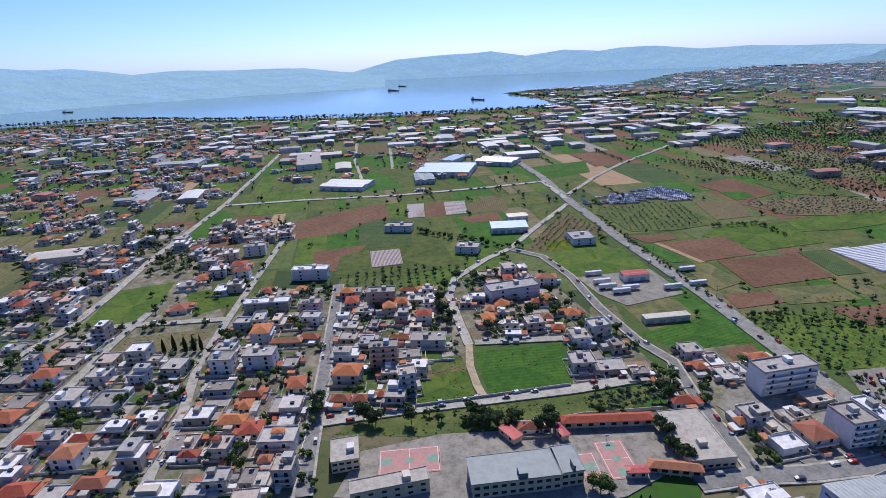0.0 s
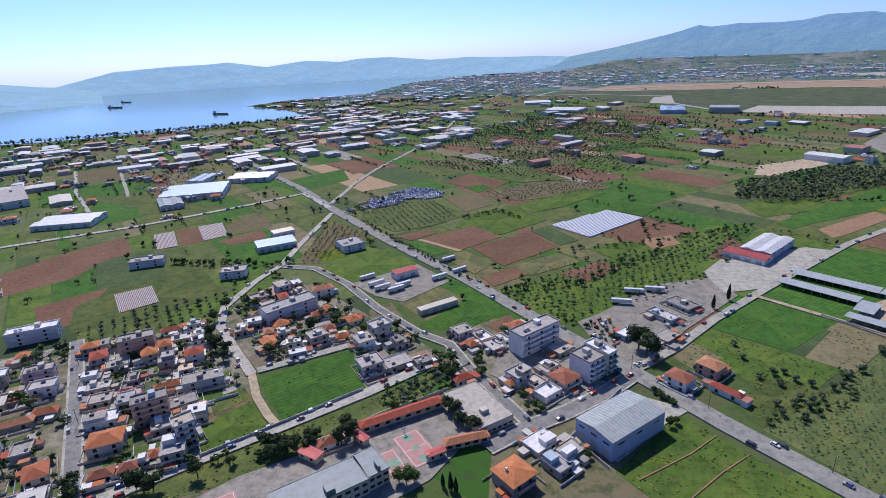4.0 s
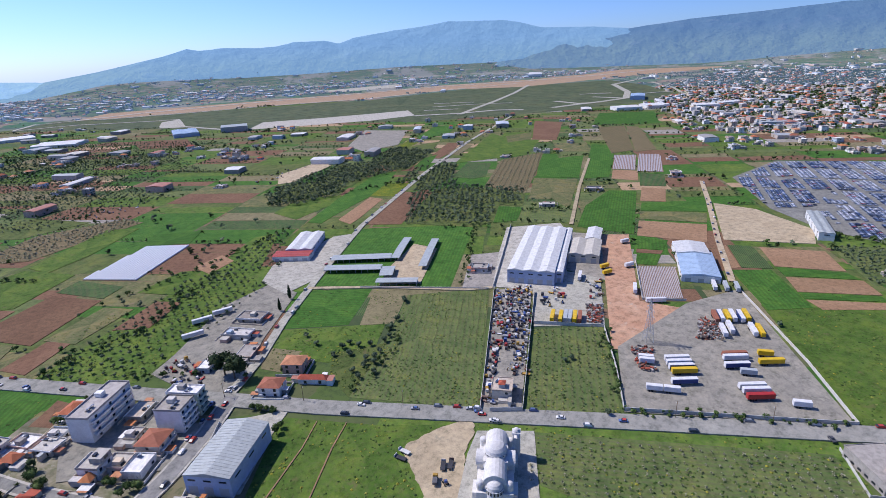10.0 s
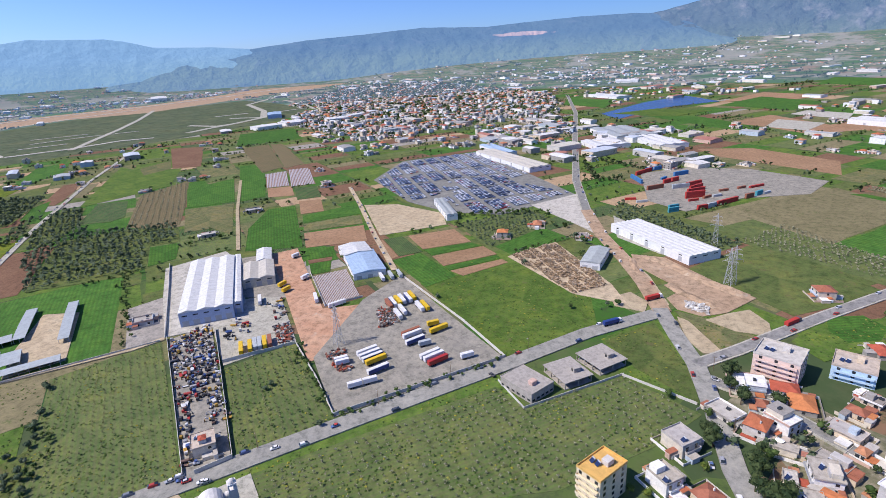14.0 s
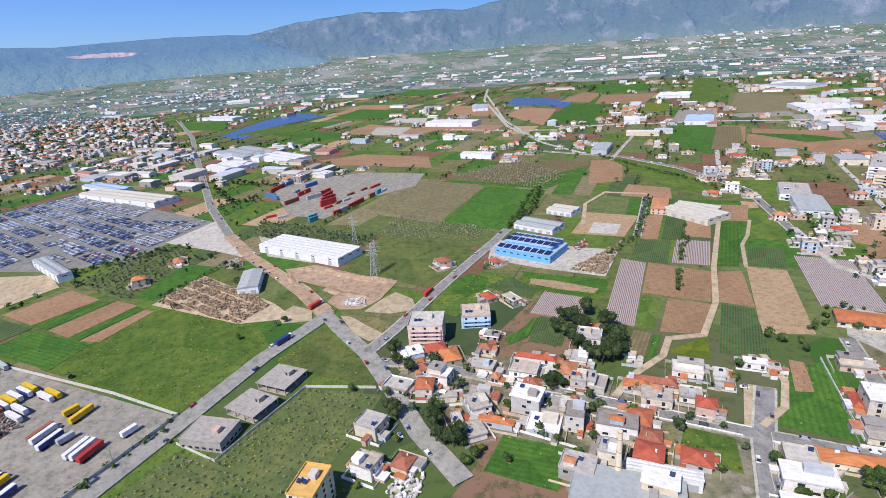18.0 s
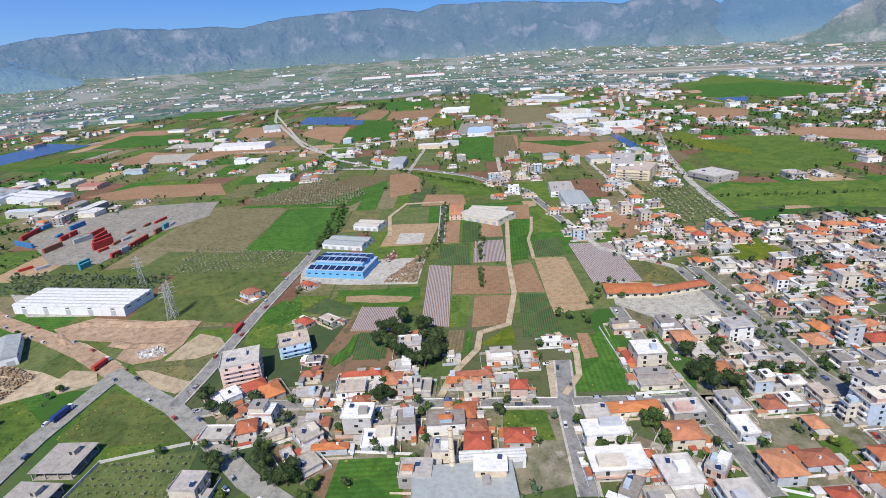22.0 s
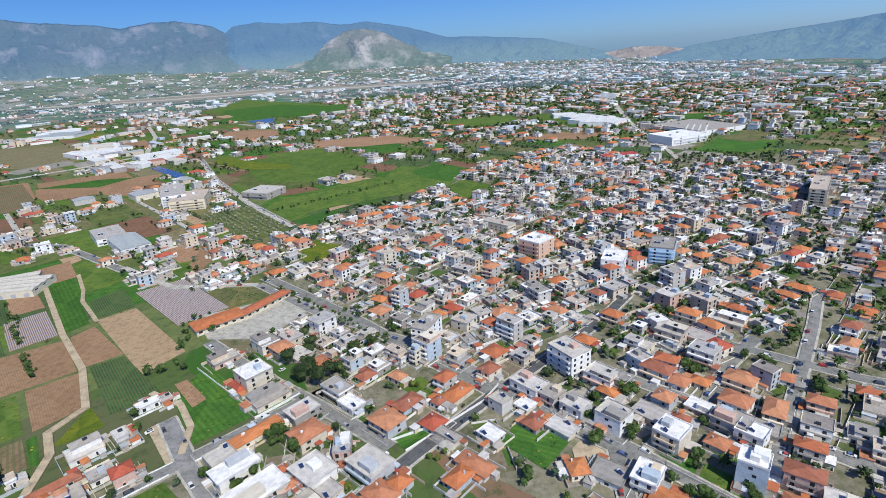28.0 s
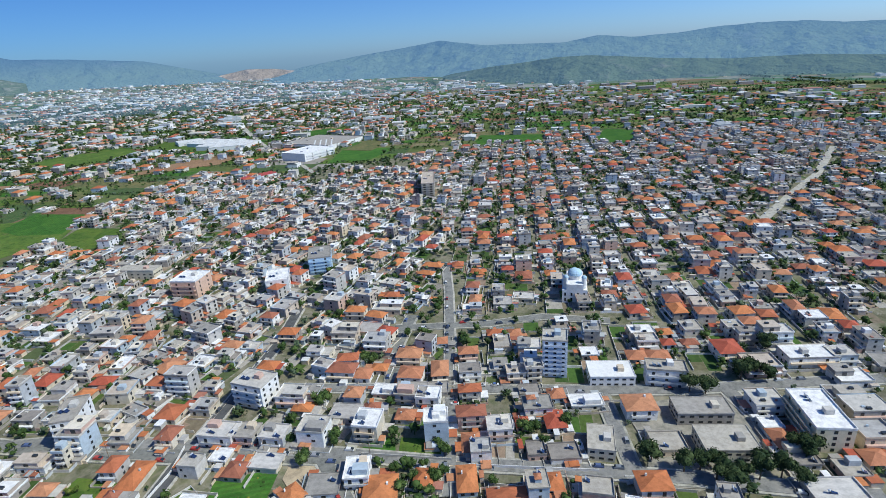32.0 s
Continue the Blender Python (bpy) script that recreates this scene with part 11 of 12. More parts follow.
def free(x, y, street_gap, patch_gap=True):
    ok = ~near_street(x, y, street_gap)
    for pts, top, box in PATCHES[:FIELD_N]:
        m = (x > box[0]) & (x < box[1]) & (y > box[2]) & (y < box[3])
        if m.any():
            idx = np.where(m)[0]
            ok[idx] &= ~inside(pts, x[idx], y[idx])
    return ok


LOTS = []


def lot_sheets():
    """Gardens, courts and paved yards: each lot in two or three patches of its own ground."""
    r = random.Random(5)
    V, F = [], []
    for x, y, rot, w, d in LOTS:
        c, s = math.cos(radians(rot)), math.sin(radians(rot))
        cut = r.uniform(-0.3, 0.3) * d
        k = r.uniform(-0.35, 0.35) * w
        for x0, x1, y0, y1 in ((-w / 2 + .15, k - .1, -d / 2 + .15, cut), (k + .1, w / 2 - .15, -d / 2 + .15, cut), (-w / 2 + .15, w / 2 - .15, cut + .2, d / 2 - .15)):
            q = len(V)
            V += [(x + px * c - py * s, y + px * s + py * c, 0.05) for px, py in ((x0, y0), (x1, y0), (x1, y1), (x0, y1))]
            F.append((q, q + 1, q + 2, q + 3))
    W, G = [], []
    for x, y, rot, w, d in LOTS:
        if math.hypot(x, y) > 620:
            continue
        c, s = math.cos(radians(rot)), math.sin(radians(rot))
        h = r.uniform(0.9, 1.7)
        for x0, x1, y0, y1 in ((-w / 2, w / 2, -d / 2, -d / 2 + 0.2), (-w / 2, -w / 2 + 0.2, -d / 2 + 0.2, d / 2)):
            if r.random() < 0.8:
                q = len(W)
                W += [(x + px * c - py * s, y + px * s + py * c, pz) for pz in (-0.2, h) for px, py in ((x0, y0), (x1, y0), (x1, y1), (x0, y1))]
                G += [tuple(q + i for i in f) for f in ((4, 5, 6, 7), (0, 1, 5, 4), (1, 2, 6, 5), (2, 3, 7, 6), (3, 0, 4, 7))]
    tagged(new("garden_walls", raw("garden_walls", W, G, ["lot_wall"])), "low whitewashed and grey walls round gardens", "wall", "", "stuff")
    tagged(new("garden_plots", raw("garden_plots", V, F, ["lot"])), "small gardens and paved courts between houses", "yard", "", "stuff")


def far_lines(seed):
    """Long belts of trees, glasshouses and sheds across the far plain."""
    r = random.Random(seed)
    for i in range(210):
        az, q = r.uniform(-292, -42), math.sqrt(r.uniform(1700 ** 2, 4300 ** 2))
        x, y = -q * math.sin(radians(az)), q * math.cos(radians(az))
        a = radians(r.choice((8, 98, 8, 20, 100)) + r.gauss(0, 4))
        ln = r.uniform(80, 380)
        n = int(ln / 7)
        xs = np.array([x + math.cos(a) * ln * (k / n - 0.5) for k in range(n)])
        ys = np.array([y + math.sin(a) * ln * (k / n - 0.5) for k in range(n)])
        keep = free(xs, ys, 3.0) & ~inside(sea_pts, xs, ys)
        for px, py in zip(xs[keep], ys[keep]):
            far_tree(r.choice(("pine", "leaf")), px + r.gauss(0, 2), py + r.gauss(0, 2), r.uniform(2.0, 4.5), rise(math.hypot(px, py), (az + 180) % 360 - 180))
    xs, ys, keep = [], [], []
    for i in range(330):
        az, q = r.uniform(-288, -45), math.sqrt(r.uniform(2000 ** 2, 4500 ** 2))
        xs.append(-q * math.sin(radians(az)))
        ys.append(q * math.cos(radians(az)))
    xs, ys = np.array(xs), np.array(ys)
    keep = free(xs, ys, 20.0) & ~inside(sea_pts, xs, ys)
    for px, py in zip(xs[keep], ys[keep]):
        HOUSES.append(("s1", px, py, r.choice((8, 98, 20)) + r.gauss(0, 4), r.uniform(30, 110), r.uniform(16, 36)))


def quarter(outline, angle, lot_w, lot_d, rows_per_block, cols_per_block, lane, fill, mix, seed, trees=0.5, free_gap=6.0):
    """Lots in blocks between lanes: mix maps house styles to their share."""
    r = random.Random(seed)
    c, s = math.cos(radians(angle)), math.sin(radians(angle))
    us = [p[0] * c + p[1] * s for p in outline]
    vs = [-p[0] * s + p[1] * c for p in outline]
    lots = []
    v, j = min(vs), 0
    while v < max(vs):
        u, i = min(us) + r.uniform(0, lot_w), 0
        while u < max(us):
            w = lot_w * r.uniform(0.8, 1.25)
            lots.append((u + w / 2, v + lot_d / 2, w))
            u += w
            i += 1
            if i % cols_per_block == 0:
                u += lane
        v += lot_d
        j += 1
        if j % rows_per_block == 0:
            v += lane
    lots = np.array(lots)
    x, y = lots[:, 0] * c - lots[:, 1] * s, lots[:, 0] * s + lots[:, 1] * c
    ok = inside(outline, x, y) & free(x, y, free_gap)
    styles, weights = list(mix), list(mix.values())
    if lot_w < 20:
        LOTS.extend((px, py, angle, w, lot_d) for px, py, w in zip(x[ok], y[ok], lots[ok, 2]))
    for px, py, w in zip(x[ok], y[ok], lots[ok, 2]):
        if math.hypot(px, py) < 700 and taken(px, py, 3.5):
            continue
        q = r.random()
        if q < fill:
            hw, hd = w * r.uniform(0.5, 0.88), lot_d * r.uniform(0.48, 0.85)
            HOUSES.append((r.choices(styles, weights)[0], px + r.uniform(-3, 3), py + r.uniform(-3, 3), angle + r.gauss(0, 4) + r.choice((0, 0, 0, 90)), hw, hd))
        elif q < fill + (1 - fill) * trees:
            far_tree(r.choice(("leaf", "leaf", "pine")), px + r.uniform(-3, 3), py + r.uniform(-3, 3), r.uniform(2.0, 4.0), 0.1)
        for k in range(4 if lot_w < 20 else 3):
            if r.random() < 0.2 + trees * 0.6:
                a = r.choice((0, 1))
                du, dv = r.choice((-1, 1)) * w * (r.uniform(0.42, 0.55) if a else r.uniform(0, 0.5)), r.choice((-1, 1)) * lot_d * (r.uniform(0.42, 0.55) if not a else r.uniform(0, 0.5))
                far_tree(r.choice(("leaf", "leaf", "pine", "olive")), px + du * c - dv * s, py + du * s + dv * c, r.choice((0.8, 1.1, 1.6, 2.2, 2.8)) * r.uniform(0.8, 1.25), 0.1)


def scattered(outline, count, seed, mix, industrial=0.1):
    r = random.Random(seed)
    x0, x1, y0, y1 = min(p[0] for p in outline), max(p[0] for p in outline), min(p[1] for p in outline), max(p[1] for p in outline)
    x0, x1, y0, y1 = max(x0, -4600), min(x1, 4600), max(y0, -4600), min(y1, 4600)
    x = np.array([r.uniform(x0, x1) for _ in range(count * 4)])
    y = np.array([r.uniform(y0, y1) for _ in range(count * 4)])
    ok = inside(outline, x, y) & free(x, y, 4.0) & ~inside(sea_pts, x, y) & (np.hypot(x, y) < 4600) & (np.hypot(x, y) > 0.93 * min(math.hypot(*p) for p in outline))
    styles, weights = list(mix), list(mix.values())
    for px, py in list(zip(x[ok], y[ok]))[:count]:
        a = r.choice((5, 8, 95, 100, 12))
        if r.random() < industrial:
            HOUSES.append((r.choice(("s1", "s2")), px, py, a, r.uniform(18, 60), r.uniform(14, 34)))
        else:
            for k in range(r.choice((1, 1, 2, 4))):
                HOUSES.append((r.choices(styles, weights)[0], px + r.uniform(-22, 22) * (k > 0), py + r.uniform(-22, 22) * (k > 0), a, r.uniform(8, 14), r.uniform(8, 13)))
        for k in range(r.choice((0, 1, 2, 3))):
            far_tree(r.choice(("leaf", "pine", "olive")), px + r.uniform(-25, 25), py + r.uniform(-25, 25), r.uniform(1.5, 3.2), 0.1 + rise(math.hypot(px, py), math.degrees(math.atan2(-px, py))))


def town_mesh(name, label, rows, near, mats):
    """The farther houses in one mesh: walls, slabs or tiled hips, balconies and dark panes, each its own piece."""
    V, F, M = [], [], []
    r = random.Random(99)

    def quad(pts, mat):
        q = len(V)
        V.extend(pts)
        F.append(tuple(range(q, q + len(pts))))
        M.append(mat)

    def boxes(tf, x0, x1, y0, y1, z0, z1, mat, bottom=False):
        q = len(V)
        V.extend(tf(x, y, z) for z in (z0, z1) for x, y in ((x0, y0), (x1, y0), (x1, y1), (x0, y1)))
        fs = [(4, 5, 6, 7), (0, 1, 5, 4), (1, 2, 6, 5), (2, 3, 7, 6), (3, 0, 4, 7)]
        if bottom:
            fs.append((3, 2, 1, 0))
        F.extend(tuple(q + i for i in f) for f in fs)
        M.extend([mat] * len(fs))

    def lot_things(x, y, rot, w, d, dist, g0):
        """Lean-tos, tin roofs, water tanks and low walls round a house."""
        c, s = math.cos(radians(rot)), math.sin(radians(rot))

        def tf(px, py, pz):
            return (x + px * c - py * s, y + px * s + py * c, g0 + pz)
        for k in range(r.choice((2, 3, 4, 5)) if dist < 900 else r.choice((1, 2, 2, 3))):
            sx = r.choice((-1, 1))
            if r.random() < 0.5:
                cx, cy = sx * (w / 2 + r.uniform(1.2, 2.6)), r.uniform(-d / 2, d / 2)
            else:
                cx, cy = r.uniform(-w / 2, w / 2), sx * (d / 2 + r.uniform(1.2, 2.8))
            aw, ad, ah = r.uniform(0.8, 2.6), r.uniform(0.9, 3.2), r.uniform(1.8, 3.2)
            boxes(tf, cx - aw, cx + aw, cy - ad, cy + ad, -0.5, ah, 0)
            boxes(tf, cx - aw - 0.2, cx + aw + 0.2, cy - ad - 0.2, cy + ad + 0.2, ah - 0.05, ah + 0.12, r.choice((1, 1, 2, 2, 4)))
        if dist < 900:
            a, b = w / 2 + r.uniform(2.5, 3.5), d / 2 + r.uniform(2.5, 3.5)
            for x0, x1, y0, y1 in ((-a, a, -b, -b + 0.2), (-a, a, b - 0.2, b), (-a, -a + 0.2, -b + 0.2, b - 0.2), (a - 0.2, a, -b + 0.2, b - 0.2)):
                if r.random() < 0.7:
                    boxes(tf, x0, x1, y0, y1, -0.5, r.uniform(1.0, 1.8), 0)

    for style, x, y, rot, w, d in rows:
        dist = math.hypot(x, y)
        az = math.degrees(math.atan2(-x, y))
        g0 = rise(dist, az)
        c, s = math.cos(radians(rot)), math.sin(radians(rot))

        def tf(px, py, pz):
            return (x + px * c - py * s, y + px * s + py * c, g0 + pz)
        n = int(style[1])
        a, b = w / 2, d / 2
        if style[0] == "s":
            h = r.uniform(5, 9)
            boxes(tf, -a, a, -b, b, -1, h, 0)
            q = len(V)
            V.extend(tf(px, py, pz) for px, py, pz in ((-a - .3, -b - .3, h + .02), (a + .3, -b - .3, h + .02), (a + .3, 0, h + 1.4), (-a - .3, 0, h + 1.4), (a + .3, b + .3, h + .02), (-a - .3, b + .3, h + .02)))
            F.extend([(q, q + 1, q + 2, q + 3), (q + 3, q + 2, q + 4, q + 5), (q, q + 3, q + 5), (q + 1, q + 4, q + 2)])
            M.extend([4] * 4)
            continue
        h = n * 3.05 + r.uniform(-0.15, 0.4)
        if dist > 2350:
            h *= 0.7
        if dist > 1500 and style[0] == "f":
            q = len(V)
            V.extend(tf(px, py, pz) for pz in (-1, h) for px, py in ((-a, -b), (a, -b), (a, b), (-a, b)))
            F.extend(tuple(q + i for i in f_) for f_ in ((4, 5, 6, 7), (0, 1, 5, 4), (1, 2, 6, 5), (2, 3, 7, 6), (3, 0, 4, 7)))
            M.extend([1 if r.random() < 0.5 else 0, 0, 0, 0, 0])
            continue
        if style[0] == "f" and n > 1 and dist < 1300 and r.random() < 0.45:
            # the top storey stands back behind a terrace
            low = h - 3.05
            boxes(tf, -a, a, -b, b, -1, low, 0)
            boxes(tf, -a - 0.2, a + 0.2, -b - 0.2, b + 0.2, low - 0.1, low + 0.25, 1)
            for x0, x1, y0, y1 in ((-a - 0.2, a + 0.2, -b - 0.2, -b), (-a - 0.2, a + 0.2, b, b + 0.2), (-a - 0.2, -a, -b, b), (a, a + 0.2, -b, b)):
                boxes(tf, x0, x1, y0, y1, low - 0.1, low + 1.0, 0, True)
            ox, oy = r.uniform(0.55, 0.85), r.uniform(0.5, 0.8)
            sx, sy = r.choice((-1, 1)) * a * (1 - ox), r.choice((-1, 1)) * b * (1 - oy)
            boxes(tf, sx - a * ox, sx + a * ox, sy - b * oy, sy + b * oy, low + 0.25, h, 0)
            boxes(tf, sx - a * ox - 0.3, sx + a * ox + 0.3, sy - b * oy - 0.3, sy + b * oy + 0.3, h, h + 0.22, r.choice((0, 1, 1)))
            hx, hy = sx + r.uniform(-a * 0.3, a * 0.3), sy + r.uniform(-b * 0.3, b * 0.3)
            boxes(tf, hx - 1, hx + 1, hy - 0.7, hy + 0.7, h + 0.22, h + 1.1, 3)
            quad([tf(sx - 1.2, sy - b * oy - 0.03, low + 0.4), tf(sx + 1.2, sy - b * oy - 0.03, low + 0.4), tf(sx + 1.2, sy - b * oy - 0.03, low + 2.4), tf(sx - 1.2, sy - b * oy - 0.03, low + 2.4)], 3)
            n -= 1
        elif style[0] == "f":
            boxes(tf, -a, a, -b, b, -1, h, 0)
            boxes(tf, -a - 0.2, a + 0.2, -b - 0.2, b + 0.2, h - 0.1, h + 0.35, 1)
            if dist < 1300:
                top, o = h + r.choice((0.75, 1.0, 1.3)), r.choice((0.2, 0.2, 0.9))
                for x0, x1, y0, y1 in ((-a - o, a + o, -b - o, -b - o + 0.25), (-a - o, a + o, b + o - 0.25, b + o), (-a - o, -a - o + 0.25, -b - o + 0.25, b + o - 0.25), (a + o - 0.25, a + o, -b - o + 0.25, b + o - 0.25)):
                    boxes(tf, x0, x1, y0, y1, h - 0.12, top, 0, True)
                for i in range(r.choice((0, 1, 1, 2))):
                    hx, hy, k = r.uniform(-a * 0.8, a * 0.8), r.uniform(-b * 0.8, b * 0.8), r.uniform(0.4, 1.1)
                    boxes(tf, hx - k, hx + k, hy - k * 0.7, hy + k * 0.7, h + 0.35, h + r.uniform(0.7, 1.5), r.choice((0, 1, 4)))
            if r.random() < 0.55:
                hx, hy = r.uniform(-a * 0.5, a * 0.5), r.uniform(-b * 0.4, b * 0.5)
                boxes(tf, hx - 1.6, hx + 1.6, hy - 1.8, hy + 1.8, h + 0.35, h + 2.7, 0)
            if dist < 1100:
                hx, hy = r.uniform(-a * 0.7, a * 0.7), r.uniform(-b * 0.8, -b * 0.3)
                boxes(tf, hx - 1, hx + 1, hy - 0.7, hy + 0.7, h + 0.4, h + 1.2, 3)
        else:
            boxes(tf, -a, a, -b, b, -1, h, 0)
            q = len(V)
            o, rise_h = 0.5, 1.8 + min(a, b) * 0.12
            e = max(0.0, a - b) + 0.01
            f = max(0.0, b - a) + 0.01
            V.extend(tf(px, py, pz) for px, py, pz in ((-a - o, -b - o, h), (a + o, -b - o, h), (a + o, b + o, h), (-a - o, b + o, h), (-e, -f, h + rise_h), (e, f, h + rise_h)))
            if a >= b:
                fs = [(0, 1, 5, 4), (1, 2, 5), (2, 3, 4, 5), (3, 0, 4)]
            else:
                fs = [(0, 1, 4), (1, 2, 5, 4), (2, 3, 5), (3, 0, 4, 5)]
            F.extend(tuple(q + i for i in f_) for f_ in fs)
            M.extend([2] * 4)
        if dist < 1500:
            for fl in range(n):
                z = fl * 3.05 + 0.5
                for side in (-1, 1):
                    if dist > 800 and side > 0 and fl:
                        continue
                    yy = side * (b + 0.05)
                    for xx in (-a * 0.55, a * 0.5):
                        pts = [tf(xx - 0.8, yy, z), tf(xx + 0.8, yy, z), tf(xx + 0.8, yy, z + 1.9), tf(xx - 0.8, yy, z + 1.9)]
                        quad(pts if side < 0 else pts[::-1], 3)
                    xx = side * (a + 0.05)
                    pts = [tf(xx, -0.7, z + 0.4), tf(xx, 0.7, z + 0.4), tf(xx, 0.7, z + 1.8), tf(xx, -0.7, z + 1.8)]
                    quad(pts if side > 0 else pts[::-1], 3)
                if fl and dist < 1100:
                    boxes(tf, -a * 0.95, a * 0.95, -b - 1.3, -b, fl * 3.05 - 0.15, fl * 3.05 + 0.75, 0, True)
    for style, x, y, rot, w, d in rows + near:
        dist = math.hypot(x, y)
        if style[0] != "s" and dist < 1300:
            lot_things(x, y, rot, w, d, dist, 0.0)
    me = raw(name, V, F, mats, M)
    tagged(new(name, me), label, "houses", "", "stuff")


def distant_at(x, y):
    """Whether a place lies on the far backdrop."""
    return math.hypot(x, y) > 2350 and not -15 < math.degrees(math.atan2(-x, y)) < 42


def foothill_towns(seed):
    """Clusters of small buildings and pale halls up the far plain to the foot of the hills."""
    r = random.Random(seed)
    spots = []
    for i in range(4200):
        az = r.uniform(-268, -41)
        q = r.uniform(0.60, 1.0) * foot_r(az)
        x, y = -q * math.sin(radians(az)), q * math.cos(radians(az))
        k = noise.noise(Vector((x * 0.0022, y * 0.0022, 9))) + 0.5 * noise.noise(Vector((x * 0.008, y * 0.008, 2)))
        if k > r.uniform(-0.15, 0.35) and q > 2500:
            spots.append((x, y, q, az))
    S = np.array(spots)
    for x, y, q, az in S[free(S[:, 0], S[:, 1], 6.0)]:
        a = r.choice((8, 98, 20, 100))
        if r.random() < 0.2:
            HOUSES.append(("s1", x, y, a, r.uniform(18, 70), r.uniform(12, 26)))
        else:
            HOUSES.append((r.choice(("f1", "f2", "f2", "f3", "r1", "r2")), x, y, a, r.uniform(7, 14), r.uniform(7, 12)))
        if r.random() < 0.7:
            far_tree(r.choice(("leaf", "pine")), x + r.uniform(-40, 40), y + r.uniform(-40, 40), r.uniform(1.5, 4.0), rise(q, az))


def belt(kind, step, size, *pts, width=4.0, seed=3):
    """A hedge or a belt of trees along a line."""
    r = random.Random(seed + len(pts))
    for (x0, y0), (x1, y1) in zip(pts, pts[1:]):
        n = int(math.dist((x0, y0), (x1, y1)) / step)
        for i in range(n):
            k = (i + r.random()) / n
            far_tree(kind, x0 + (x1 - x0) * k + r.gauss(0, width / 2), y0 + (y1 - y0) * k + r.gauss(0, width / 2), size * r.uniform(0.6, 1.4), 0.1)


def sprinkle(count, r0, r1, seed):
    """Single trees and bushes over the open plain, thicker along plot edges."""
    r = random.Random(seed)
    a = np.array([r.uniform(-292, 42) for _ in range(count)])
    q = np.array([math.sqrt(r.uniform(r0 * r0, r1 * r1)) for _ in range(count)])
    x, y = -q * np.sin(np.radians(a)), q * np.cos(np.radians(a))
    ok = free(x, y, 2.0) & ~inside(sea_pts, x, y)
    for px, py in zip(x[ok], y[ok]):
        if noise.noise(Vector((px * 0.006, py * 0.006, 5))) > -0.12:
            far_tree(r.choice(("leaf", "olive", "leaf", "pine")), px, py, r.uniform(1.2, 3.2), 0.1)


def street_cars(seed):
    """Parked cars along the town's streets, too small to tell apart one by one."""
    r = random.Random(seed)
    V, F, M = [], [], []
    for ax, ay, bx, by, w in STREETS:
        ln = math.dist((ax, ay), (bx, by))
        mid = math.hypot((ax + bx) / 2, (ay + by) / 2)
        if mid > 1200 or w > 12 or w < 5:
            continue
        c, s = (bx - ax) / ln, (by - ay) / ln
        u = r.uniform(4, 20)
        while u < ln - 4:
            side = r.choice((-1, 1)) * (w / 2 - 1.0)
            px, py = ax + c * u - s * side, ay + s * u + c * side
            if mid > 170:
                q, z = len(V), ROAD_Z + 0.25
                for (l, hw, z0, o) in ((2.1, 0.85, 0.0, 0), (2.1, 0.85, 0.65, 0), (1.1, 0.7, 1.15, -0.3)):
                    V += [(px + (i * l + o) * c - j * hw * s, py + (i * l + o) * s + j * hw * c, z + z0) for i, j in ((-1, -1), (1, -1), (1, 1), (-1, 1))]
                F += [tuple(q + i for i in f) for f in ((0, 1, 5, 4), (1, 2, 6, 5), (2, 3, 7, 6), (3, 0, 4, 7), (4, 5, 9, 8), (5, 6, 10, 9), (6, 7, 11, 10), (7, 4, 8, 11), (8, 9, 10, 11))]
                M += [0, 0, 0, 0, 0, 1, 0, 1, 0]
            u += r.uniform(7, 45)
    tagged(new("street_cars", raw("street_cars", V, F, ["far_vehicle", "glass"], M)), "cars parked along the town streets", "cars", "", "stuff")


